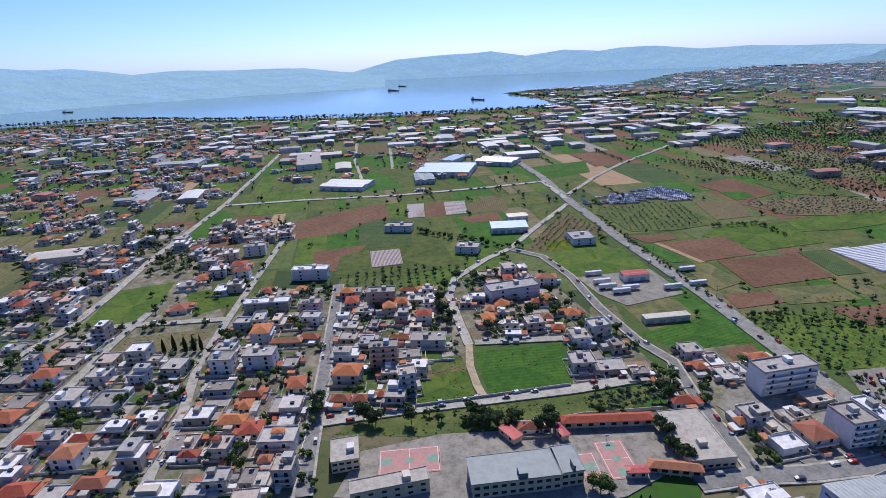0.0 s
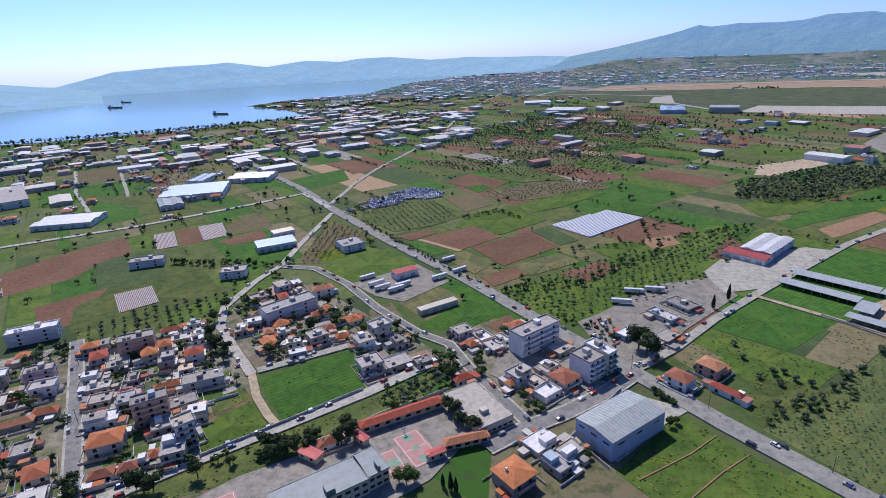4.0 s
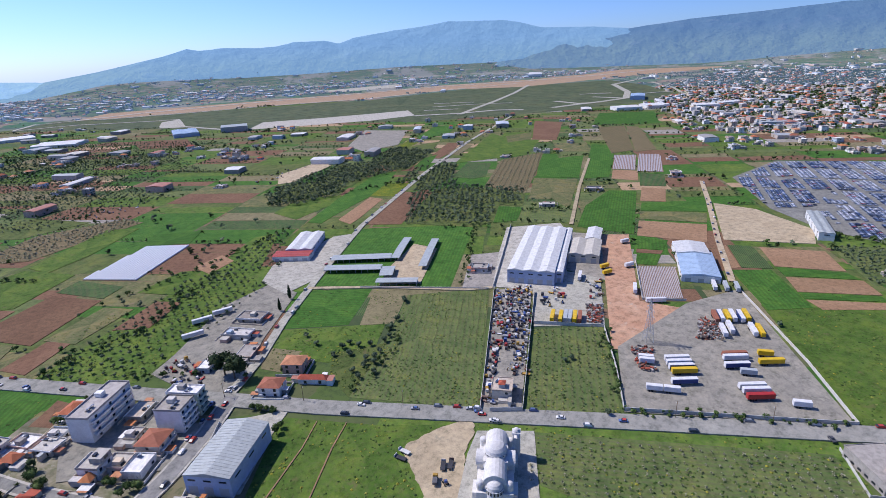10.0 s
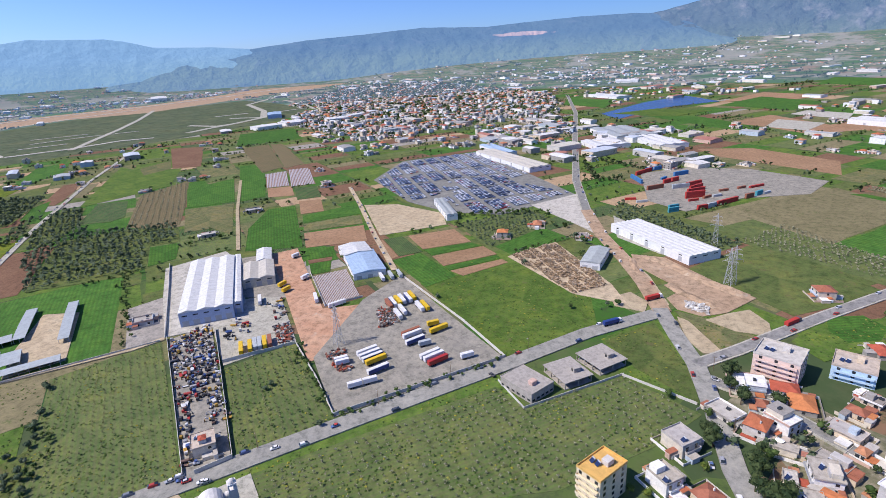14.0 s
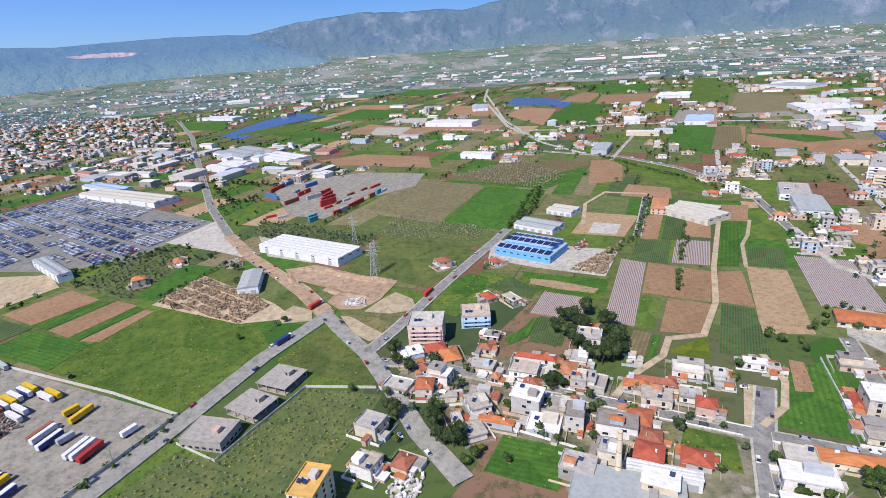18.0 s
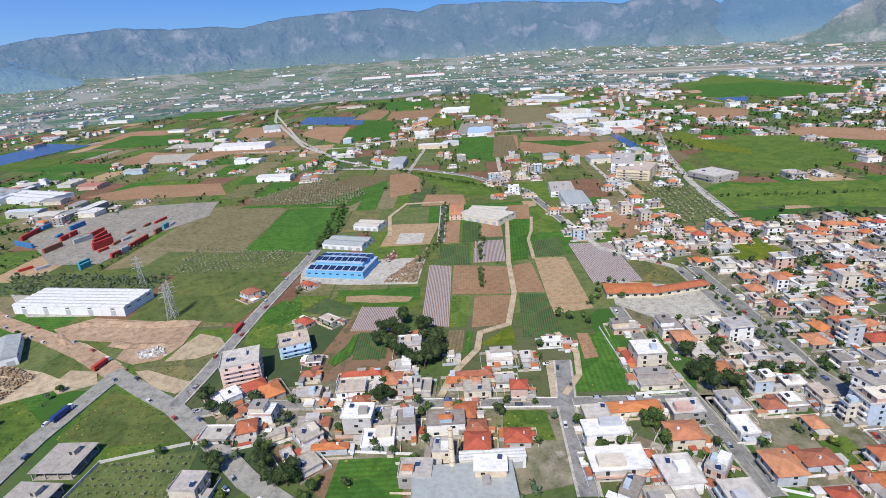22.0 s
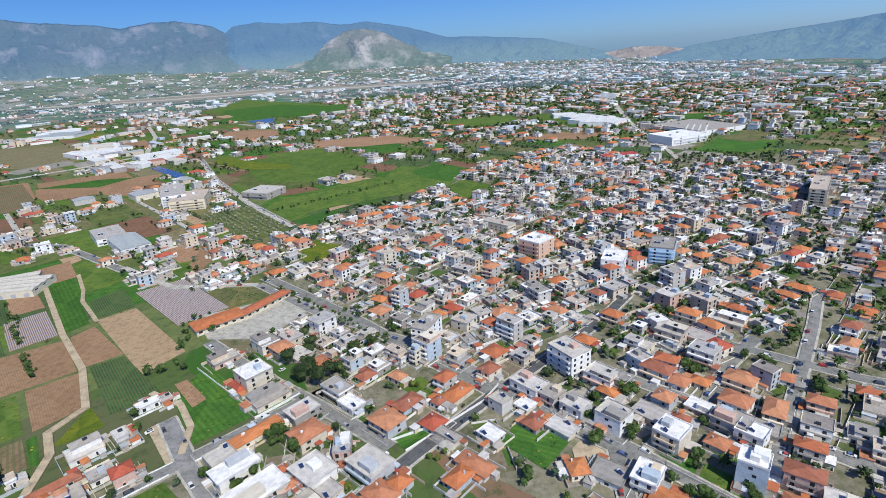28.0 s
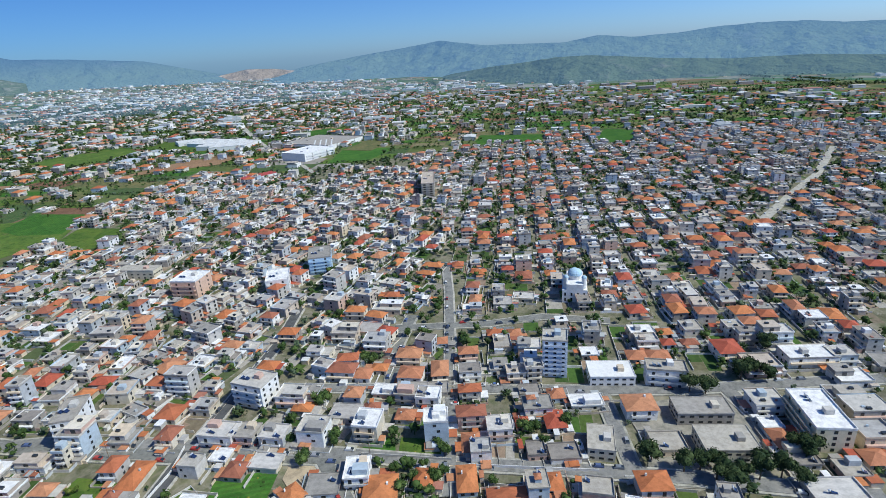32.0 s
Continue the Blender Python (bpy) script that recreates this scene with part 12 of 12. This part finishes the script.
def plots(angle, r0, r1, az0, az1, width, depth, seed, hedge=0.5):
    """Small holdings of the plain: strips side by side in rows, with hedges and single trees on their borders."""
    r = random.Random(seed)
    mats = ["crop", "meadow", "grass", "soil", "stubble", "stubblegreen", "sand", "veg", "orchardgrass", "gravel"]
    share = [5, 6, 6, 4, 2.5, 4, 1.2, 2, 4, 0.7]
    c, s = math.cos(radians(angle)), math.sin(radians(angle))
    V, F, M, rows = [], [], [], []
    v = -r1
    while v < r1:
        d = depth * r.uniform(0.6, 1.5)
        u = -r1 + r.uniform(0, width)
        while u < r1:
            w = width * r.uniform(0.35, 1.7)
            rows.append((u, v, w - 0.8, d - r.choice((0.8, 0.8, 4.0))))
            u += w
        v += d
    R = np.array(rows)
    cu, cv = R[:, 0] + R[:, 2] / 2, R[:, 1] + R[:, 3] / 2
    x, y = cu * c - cv * s, cu * s + cv * c
    az = np.degrees(np.arctan2(-x, y))
    az = np.where(az > 60, az - 360, az)
    q = np.hypot(x, y)
    ok = (q > r0) & (q < r1) & (az > az0) & (az < az1) & ~inside(sea_pts, x, y)
    for pts in TOWN_GROUND:
        ok &= ~inside(pts, x, y)
    hx, hy = [], []
    for u, v, w, d in R[ok]:
        k = len(V)
        t0, t1, t2, t3 = (r.uniform(-1.5, 1.5) for _ in range(4))
        V += [(u + t0, v, 0), (u + w, v + t1, 0), (u + w + t2, v + d, 0), (u, v + d + t3, 0)]
        F.append((k, k + 1, k + 2, k + 3))
        M.append(r.choices(range(len(mats)), share)[0])
        if r.random() < hedge:
            n = int((d if r.random() < 0.6 else w) / r.uniform(3.5, 9))
            for i in range(n):
                uu, vv = (u, v + d * i / n) if n * 4 < d * 2 or r.random() < 0.5 else (u + w * i / n, v)
                hx.append(uu * c - vv * s + r.gauss(0, 0.8))
                hy.append(uu * s + vv * c + r.gauss(0, 0.8))
    hx, hy = np.array(hx), np.array(hy)
    keep = free(hx, hy, 2.0)
    for a, b in zip(hx[keep], hy[keep]):
        far_tree(r.choice(("leaf", "olive", "leaf", "pine")), a, b, r.uniform(0.9, 2.4), 0.1)
    ob = new("farm_plots", raw("farm_plots", V, F, mats, M))
    ob.matrix_basis = Matrix.Translation((0, 0, 0.027)) @ Matrix.Rotation(radians(angle), 4, "Z")
    tagged(ob, "patchwork of narrow green and brown plots with hedges", "field", "", "stuff")


def town_green(seed, count):
    """Trees and shrubs in the gaps between houses, walls and streets."""
    r = random.Random(seed)
    cells = {}
    for style, x, y, rot, w, d in HOUSES:
        cells.setdefault((int(x // 20), int(y // 20)), []).append((x, y, max(w, d) / 2))
    for a, b, q in TAKEN:
        cells.setdefault((int(a // 20), int(b // 20)), []).append((a, b, q - 2))
    for pts in TOWN_GROUND:
        x0, x1, y0, y1 = min(p[0] for p in pts), max(p[0] for p in pts), min(p[1] for p in pts), max(p[1] for p in pts)
        n = int(count * (x1 - x0) * (y1 - y0) / 10000)
        x, y = np.array([r.uniform(x0, x1) for _ in range(n)]), np.array([r.uniform(y0, y1) for _ in range(n)])
        ok = inside(pts, x, y) & free(x, y, 1.6) & (np.hypot(x, y) < 900)
        for px, py in zip(x[ok], y[ok]):
            near = [h for i in (-1, 0, 1) for j in (-1, 0, 1) for h in cells.get((int(px // 20) + i, int(py // 20) + j), ())]
            gap = min([math.dist((px, py), h[:2]) - h[2] for h in near] or [9])
            if gap > 0.6 and noise.noise(Vector((px * 0.03, py * 0.03, 1))) > -0.25:
                far_tree(r.choice(("leaf", "leaf", "olive", "pine")), px, py, min(3.0, 0.5 + gap * 0.4) * r.uniform(0.5, 1.2), 0.1)


def weeds(seed, count):
    """Tufts of weeds and flowers over the rough meadows near the town."""
    r = random.Random(seed)
    V, F, M = [], [], []
    for pts, top, share in GRASSY:
        x0, x1, y0, y1 = min(p[0] for p in pts), max(p[0] for p in pts), min(p[1] for p in pts), max(p[1] for p in pts)
        if math.hypot((x0 + x1) / 2, (y0 + y1) / 2) > 430:
            continue
        n = int((x1 - x0) * (y1 - y0) * count * share)
        x, y = np.array([r.uniform(x0, x1) for _ in range(n)]), np.array([r.uniform(y0, y1) for _ in range(n)])
        ok = inside(pts, x, y) & ~near_street(x, y, 1.0)
        for px, py in zip(x[ok], y[ok]):
            k = noise.noise(Vector((px * 0.045, py * 0.045, 4)))
            if k < r.uniform(-0.35, 0.25) or level(px, py) > top + 0.01:
                continue
            s, a, q = r.uniform(0.3, 0.75), r.uniform(0, 6.28), len(V)
            flower = r.random() < 0.12 + k * 0.3
            for b in (0, 2.1, 4.2):
                V += [(px + math.cos(a + b) * s, py + math.sin(a + b) * s, top + s * 0.35), (px + math.cos(a + b + 1.3) * s, py + math.sin(a + b + 1.3) * s, top + 0.02)]
            V.append((px, py, top + s * 0.7))
            F += [(q, q + 1, q + 6), (q + 1, q + 2, q + 6), (q + 2, q + 3, q + 6), (q + 3, q + 4, q + 6), (q + 4, q + 5, q + 6), (q + 5, q, q + 6)]
            M += [1 if flower else 0] * 6
    tagged(new("weeds", raw("weeds", V, F, ["weed", "weedflower"], M)), "tufts of weeds and yellow flowers in the meadows", "weeds", "", "stuff")

MIX = {"f1": 5, "f2": 6, "f3": 2.6, "f4": 0.5, "r1": 3.2, "r2": 2.4, "r3": 0.3}
DENSE = {"f2": 5, "f3": 5, "f4": 2.5, "f5": 0.5, "f1": 2, "r1": 2, "r2": 2.5, "r3": 1}
RURAL = {"f1": 4, "f2": 4, "r1": 2, "r2": 2, "f3": 1}
TOWN_GROUND = []
TOWN_GROUND.append([(128, 272), (151, 287), (185, 263), (190, 224), (187, 178), (147, 173), (99, 172), (74, 219), (108, 223)])
TOWN_GROUND.append([(158, -198), (168, -231), (126, -238), (80, -256), (48, -241), (-17, -236), (-89, -244), (-79, -201), (45, -155), (61, -182), (99, -181), (127, -193)])
TOWN_GROUND.append([(17, 294), (5, 370), (21, 413), (76, 406), (99, 322), (113, 277), (122, 236), (103, 249), (66, 241), (74, 294)])
TOWN_GROUND.append([(-191, 177), (-338, 369), (-379, 465), (-338, 521), (-293, 591), (-155, 339), (-140, 398), (-65, 383), (1, 375), (15, 291), (15, 273), (-19, 264), (-18, 230), (-64, 227), (-61, 174), (-60, 164)])
TOWN_GROUND.append([(-82, -243), (-120, -413), (-193, -516), (-284, -559), (-351, -538), (-408, -546), (-503, -606), (-757, -636), (-737, -433), (-760, -423), (-856, -324), (-966, -198), (-1101, -53), (-1168, 164), (-1164, 514), (-193, 113), (-150, -70), (-129, -94), (-95, -207)])
quarter([(-158, -177), (-149, -230), (-144, -293), (-124, -410), (-199, -499), (-344, -527), (-493, -605), (-736, -619), (-706, -414), (-660, -371), (-430, -352), (-281, -291), (-194, -239), (-159, -219)], 10, 15.5, 15.5, 2, 6, 6, 0.85, MIX, 11, 0.6)
quarter([(-159, -219), (-194, -239), (-281, -291), (-430, -352), (-660, -371), (-768, -368), (-768, -246), (-399, -114), (-282, -81), (-178, -54)], -8, 15, 15, 2, 5, 6, 0.86, MIX, 12, 0.55)
quarter([(-178, -54), (-282, -81), (-399, -114), (-768, -246), (-856, -324), (-966, -198), (-1101, -53), (-1168, 164), (-1164, 514), (-193, 113)], 8, 15.5, 15.5, 2, 6, 6, 0.85, MIX, 13, 0.55)
quarter([(-9, -188), (-22, -226), (-80, -247), (-98, -167), (-62, -157), (-43, -147), (-5, -166)], -28, 13, 14, 2, 6, 6, 0.8, MIX, 14, 0.6)
quarter([(-95, -163), (-151, -172), (-169, -100), (-170, -104), (-144, -102), (-104, -164), (-79, -124), (-66, -155)], -28, 13, 14, 2, 6, 6, 0.75, MIX, 15, 0.6)
quarter([(-144, -102), (-171, -99), (-191, 112), (-162, 100), (-120, -89)], 5, 13, 14, 2, 6, 6, 0.7, MIX, 16, 0.7)
quarter([(-191, 177), (-256, 262), (-263, 327), (-215, 338), (-155, 339), (-140, 398), (-85, 397), (-74, 309), (-64, 227), (-61, 174), (-60, 164)], 2, 14, 15, 2, 6, 6, 0.78, MIX, 21, 0.55)
quarter([(-63, 227), (-74, 309), (-83, 396), (-64, 378), (1, 370), (13, 293), (15, 273), (-19, 264), (-18, 230)], 1, 14, 14, 3, 5, 5, 0.8, MIX, 22, 0.5)
quarter([(17, 294), (5, 370), (21, 413), (76, 406), (99, 322), (110, 277), (74, 294)], 8, 15, 15, 2, 4, 5, 0.7, MIX, 23, 0.8)
quarter([(66, 241), (74, 290), (93, 299), (113, 277), (125, 257), (122, 236), (103, 249)], 5, 15, 15, 2, 4, 5, 0.6, MIX, 24, 0.6)
quarter([(-260, 268), (-338, 369), (-379, 465), (-338, 521), (-314, 594), (-293, 591), (-275, 465), (-266, 332)], -5, 15, 16, 2, 6, 7, 0.75, MIX, 25, 0.5)
scattered([(-338, 369), (-1429, 1798), (-923, 1904), (-377, 1225), (-283, 689), (-328, 597), (-379, 465)], 520, 31, RURAL, 0.12)
scattered([(-278, 718), (-326, 1133), (-404, 1543), (206, 1562), (338, 1578), (165, 691), (-59, 690)], 110, 32, RURAL, 0.3)
scattered([(-202, 355), (-265, 528), (-231, 581), (-167, 581), (-158, 411), (-156, 341)], 26, 33, MIX, 0.0)
scattered([(165, 691), (323, 1507), (404, 1723), (1082, 2472), (1604, 1963), (529, 613), (192, 654)], 70, 34, RURAL, 0.3)
scattered([(952, 2599), (2055, 3831), (2896, 3584), (1806, 2216), (1029, 2098)], 900, 35, DENSE, 0.1)
scattered([(1416, 2179), (906, 2438), (1414, 3734), (2377, 3614), (3440, 2990), (3938, 1739), (7513, -975), (3966, -530), (3441, 472), (2327, 1654)], 1500, 36, DENSE, 0.12)
scattered([(580, 424), (461, 751), (766, 1207), (1143, 820), (1237, 338), (1187, 152), (663, 293)], 46, 37, RURAL, 0.35)
scattered([(871, 470), (1296, 608), (1478, 283), (1384, -23), (1049, -125), (805, -13), (707, 80)], 26, 38, RURAL, 0.2)
scattered([(1199, -142), (1702, -114), (2135, -353), (1156, -759), (771, -519), (933, -388), (914, -202)], 130, 39, MIX, 0.15)
quarter([(1497, -177), (2246, -181), (3458, -679), (3481, -1211), (1815, -1148), (1222, -793), (1204, -558), (1140, -266)], 20, 15.5, 16.5, 2, 6, 6, 0.55, MIX, 41, 0.5)
scattered([(2071, -958), (2813, -1738), (3286, -2740), (2744, -3333), (1108, -1375), (1139, -890), (1782, -1173)], 300, 42, MIX, 0.15)
scattered([(1032, -430), (1231, -783), (1053, -754), (657, -447), (863, -455)], 55, 43, MIX, 0.4)
scattered([(686, -477), (1051, -757), (778, -801), (596, -754), (461, -720), (551, -566)], 40, 44, MIX, 0.5)
scattered([(2844, 1420), (3268, 806), (5533, -751), (4383, -1525), (16260, -3235), (-17738, -4138), (18319, 8869)], 1300, 45, DENSE, 0.15)
scattered([(1824, -905), (279166, -146731), (-17618, 14950), (2810, -6603), (-721, -2878), (-387, -1486), (376, -1804), (981, -1762), (1883, -1543)], 1100, 46, RURAL, 0.22)
scattered([(899, -906), (880, -1576), (310, -1490), (-364, -1388), (-237, -861), (8, -763), (429, -751)], 120, 47, RURAL, 0.15)
scattered([(214, -823), (42, -1027), (-244, -796), (-178, -483), (-38, -605), (43, -664)], 24, 48, DENSE, 0.05)
scattered([(-12, -606), (-113, -577), (-169, -516), (-236, -513), (-322, -526), (-296, -480), (-178, -483), (-91, -405), (-31, -487)], 60, 49, MIX, 0.0)
scattered([(488, -2156), (3868, -18706), (-70, -6606), (-1526, -5253), (-3986, -1888), (-1304, -595), (-877, -740), (-572, -874), (-342, -1233)], 1500, 51, RURAL, 0.16)
scattered([(-642, -942), (-3906, -5322), (-3503, -2120), (-2618, -526), (-1717, 742), (-1164, 514), (-1101, -53), (-908, -342), (-815, -573)], 700, 52, MIX, 0.12)
scattered([(277, -1121), (325, -1702), (-257, -1466), (-381, -981), (-186, -827), (22, -907)], 40, 53, RURAL, 0.25)
scattered([(155, -199), (164, -225), (123, -233), (79, -253), (47, -236), (-7, -240), (-17, -226), (-9, -180), (46, -160), (61, -182), (99, -181), (127, -193)], 30, 54, MIX, 0.0)
quarter([(-642, -942), (-2064, -2849), (-2242, -1368), (-2004, -404), (-1522, 661), (-1164, 514), (-1101, -53), (-908, -342), (-815, -573)], 6, 24, 24, 2, 5, 8, 0.27, MIX, 91, 0.9)
quarter([(-154, -1142), (-355, -1485), (-1216, -1468), (-588, -685), (-401, -708), (-294, -638), (-225, -763)], 8, 26, 26, 2, 4, 9, 0.22, RURAL, 92, 0.7)
quarter([(-381, -981), (-833, -1270), (-1928, -896), (-1090, -491), (-771, -454), (-778, -655), (-518, -636)], 8, 24, 24, 2, 4, 9, 0.2, RURAL, 93, 0.7)
scattered([(-246, -2364), (-538, -2317), (-359, -1459), (-170, -1451)], 60, 61, DENSE, 0.3)
scattered([(118, -1832), (-152, -2141), (-158, -1454), (-175, -1208), (78, -1246)], 30, 64, DENSE, 0.35)
scattered([(2574, -1618), (4822, -3558), (2896, -3048), (2027, -2118), (2158, -1822), (1840, -1246)], 130, 62, MIX, 0.1)
scattered([(-1020, -2268), (-1551, -2456), (-1614, -2132), (-1045, -1386), (-795, -1427), (-615, -1390)], 120, 65, DENSE, 0.05)
scattered([(-1152, -822), (-1336, -692), (-1668, -852), (-1711, -694), (-1021, -377), (-1113, -573)], 90, 66, DENSE, 0.05)
belt("pine", 5, 3.2, (-1572.9, 1986.8), (-1222.1, 2087.6), (-705.3, 1844), (-310.8, 1752.4), (49.2, 1719.9), (380.7, 1735.9))
belt("leaf", 5, 2.6, (-1474, 1857.3), (-894.2, 1842.3), (-293.7, 1650.1), (215.7, 1638.2))
belt("leaf", 3, 1.6, (262, 497.1), (309.9, 496.3), (313.9, 457))
belt("leaf", 6, 2.2, (194.3, 313.8), (257.4, 291.5), (363.7, 310.6))
belt("leaf", 4, 1.5, (296.3, 357.9), (354.9, 330.7), (486.6, 311.7))
belt("leaf", 4, 1.5, (218.4, 217.7), (206.4, 250.4))
belt("leaf", 4, 1.5, (295, 128.5), (274, 111.8), (243.6, 115), (225, 120.1))
belt("leaf", 3.5, 1.4, (505.1, 149.5), (519.8, 114.1), (366.2, 93.5))
belt("leaf", 5, 2, (559.6, 391.6), (720.5, 232.5))
belt("leaf", 3, 1.3, (187.9, 342.2), (175.4, 454.5), (167.3, 550.5))
belt("leaf", 3, 1.3, (232.6, -20.1), (238, -74.5), (242.7, -122.8))
belt("leaf", 3, 1.3, (315.1, -11.7), (232.6, -20.1))
belt("pine", 5, 2.6, (677.9, -482), (566.3, -428.3), (565.9, -468.3))
belt("pine", 5, 2.6, (719, -506.5), (623.8, -517.5), (586.5, -518.9))
belt("leaf", 4, 2.2, (528.4, -200.7), (494.8, -277.7), (483.5, -299.9))
belt("leaf", 4, 2.4, (205.1, -459.1), (204, -524), (228.4, -608.2))
belt("leaf", 4, 1.6, (232.7, -603.8), (202.8, -452.6))
belt("leaf", 4, 1.6, (99, -416.8), (85.8, -473.9), (101.1, -614.7))
belt("leaf", 3.5, 1.6, (43.5, -423.1), (45.8, -480.9))
belt("leaf", 3.5, 1.6, (37.7, -366), (40, -410.5))
belt("leaf", 4, 1.8, (-37.5, -339.7), (-53.4, -377.5), (-70.4, -382.9))
belt("leaf", 4, 1.6, (212.2, -814.6), (28.6, -662.2))
belt("pine", 7, 3.5, (1169.3, -3449.1), (443.6, -3335.2), (68.2, -3464.3))
belt("pine", 7, 3.5, (107, -3457.3), (-228.5, -3209.5), (-554.3, -2917.1))
belt("leaf", 6, 1.6, (-201.2, -616), (-292, -620.3), (-378.5, -629.5))
belt("leaf", 5, 2, (-14.2, -326.5), (-36.3, -327.2))
belt("leaf", 4, 1.6, (-121.7, -389.8), (-139.5, -284.2), (-144.4, -229.6))
belt("leaf", 4, 1.6, (-70.2, -299.5), (-76, -235.8))
belt("leaf", 4, 2, (-48.1, 225.8), (-28.5, 231.1), (0.3, 219.8), (36.6, 219.2))
belt("leaf", 4, 2, (98.2, 212.4), (102.2, 190.6))
belt("leaf", 5, 2.2, (-70.4, 236.8), (-67.3, 202.5), (-63.1, 178.3))
belt("leaf", 4, 2.4, (-146.8, 315.8), (-118.1, 320.6))
belt("leaf", 4, 2.4, (-24.8, 527.2), (40.5, 473.8), (75.7, 460.8))
scattered([(295, 2240), (430, 1834), (939, 1911), (1792, 2797), (1068, 2765), (593, 2538)], 90, 71, RURAL, 0.6)
belt("pine", 4, 3, (311.4, 2362.2), (493.1, 2105.1), (669.1, 1985.4), (1028.7, 2097.8), (1516.5, 2568.2))
belt("pine", 4, 3, (403.1, 2481.6), (679, 2382.7), (962.5, 2488.3))
belt("pine", 4, 3, (829.6, 1931.1), (1089, 2048.6), (1590.6, 2478.1))
scattered([(-21997, 11620), (-11224, 9542), (13255, -31247), (-1054, -4269), (-607, -2404), (1761, -4129), (4923, -4115)], 900, 72, RURAL, 0.35)
scattered([(2127, -10181), (-2190, -7505), (-4229, -2005), (-2377, -1112), (-859, -2988), (921, -4278)], 1200, 73, RURAL, 0.4)
scattered([(-4576, -6222), (-3942, -2381), (-2536, -378), (-1647, 713), (-1366, 597), (-1595, -239), (-2089, -1277), (-2064, -2849)], 900, 74, DENSE, 0.3)
scattered([(192.9, 1061.1), (406, 2007.6), (568.6, 1968.5), (775.5, 1404.8), (603.1, 1049.8), (425.4, 926.2), (373.7, 1028.7), (245.1, 1003.2)], 150, 83, RURAL, 0.6)
scattered([(-469.8, 1030.3), (-747.8, 1709.5), (-311.7, 1597.7), (177.1, 1216.6), (155.3, 895.2), (86.4, 879.9), (-96.5, 979.9), (-254.8, 1013)], 130, 84, RURAL, 0.5)
quarter([(-77, -289.9), (-118.9, -350.1), (-153.3, -365), (-159.3, -286.3), (-152.1, -243.8), (-116.6, -232.1), (-84.8, -263)], 10, 14, 14, 2, 6, 5, 0.8, MIX, 17, 0.8, 3.0)
far_lines(77)
foothill_towns(78)
lot_sheets()
weeds(33, 0.14)
HOUSES = spaced(HOUSES, PLACED_N)
town_green(91, 105)
plots(8, 330, 2300, -300, 42, 34, 85, 81, 0.34)
sprinkle(5200, 380, 1500, 61)
sprinkle(7500, 1400, 3800, 62)
for pts in TOWN_GROUND:
    sheet("town_ground", "townground", pts, 0.035, "dusty town lots with concrete and weeds")
HOUSES.sort(key=lambda h: math.hypot(h[1], h[2]))
NEAR = [h for h in HOUSES if h[0][0] != "s"][:140]
for h in NEAR:
    build_house(*h)
near_set = set(NEAR)
REST = [h for h in HOUSES if h not in near_set and math.hypot(h[1], h[2]) < foot_r(math.degrees(math.atan2(-h[1], h[2]))) + 60]
town_mesh("town_houses", "dense town of pale flat-roofed and orange-tiled houses", [h for h in REST if not distant_at(h[1], h[2])], NEAR, ["far_wall", "far_flat", "far_tile", "pane", "far_sheet"])
town_mesh("backdrop_town", "far white buildings with blue haze painted on", [h for i, h in enumerate(REST) if distant_at(h[1], h[2]) and i % 9 < 5], [], ["haze_wall", "haze_flat", "haze_tile", "pane", "haze_sheet"])
street_cars(17)
plant_far_trees()
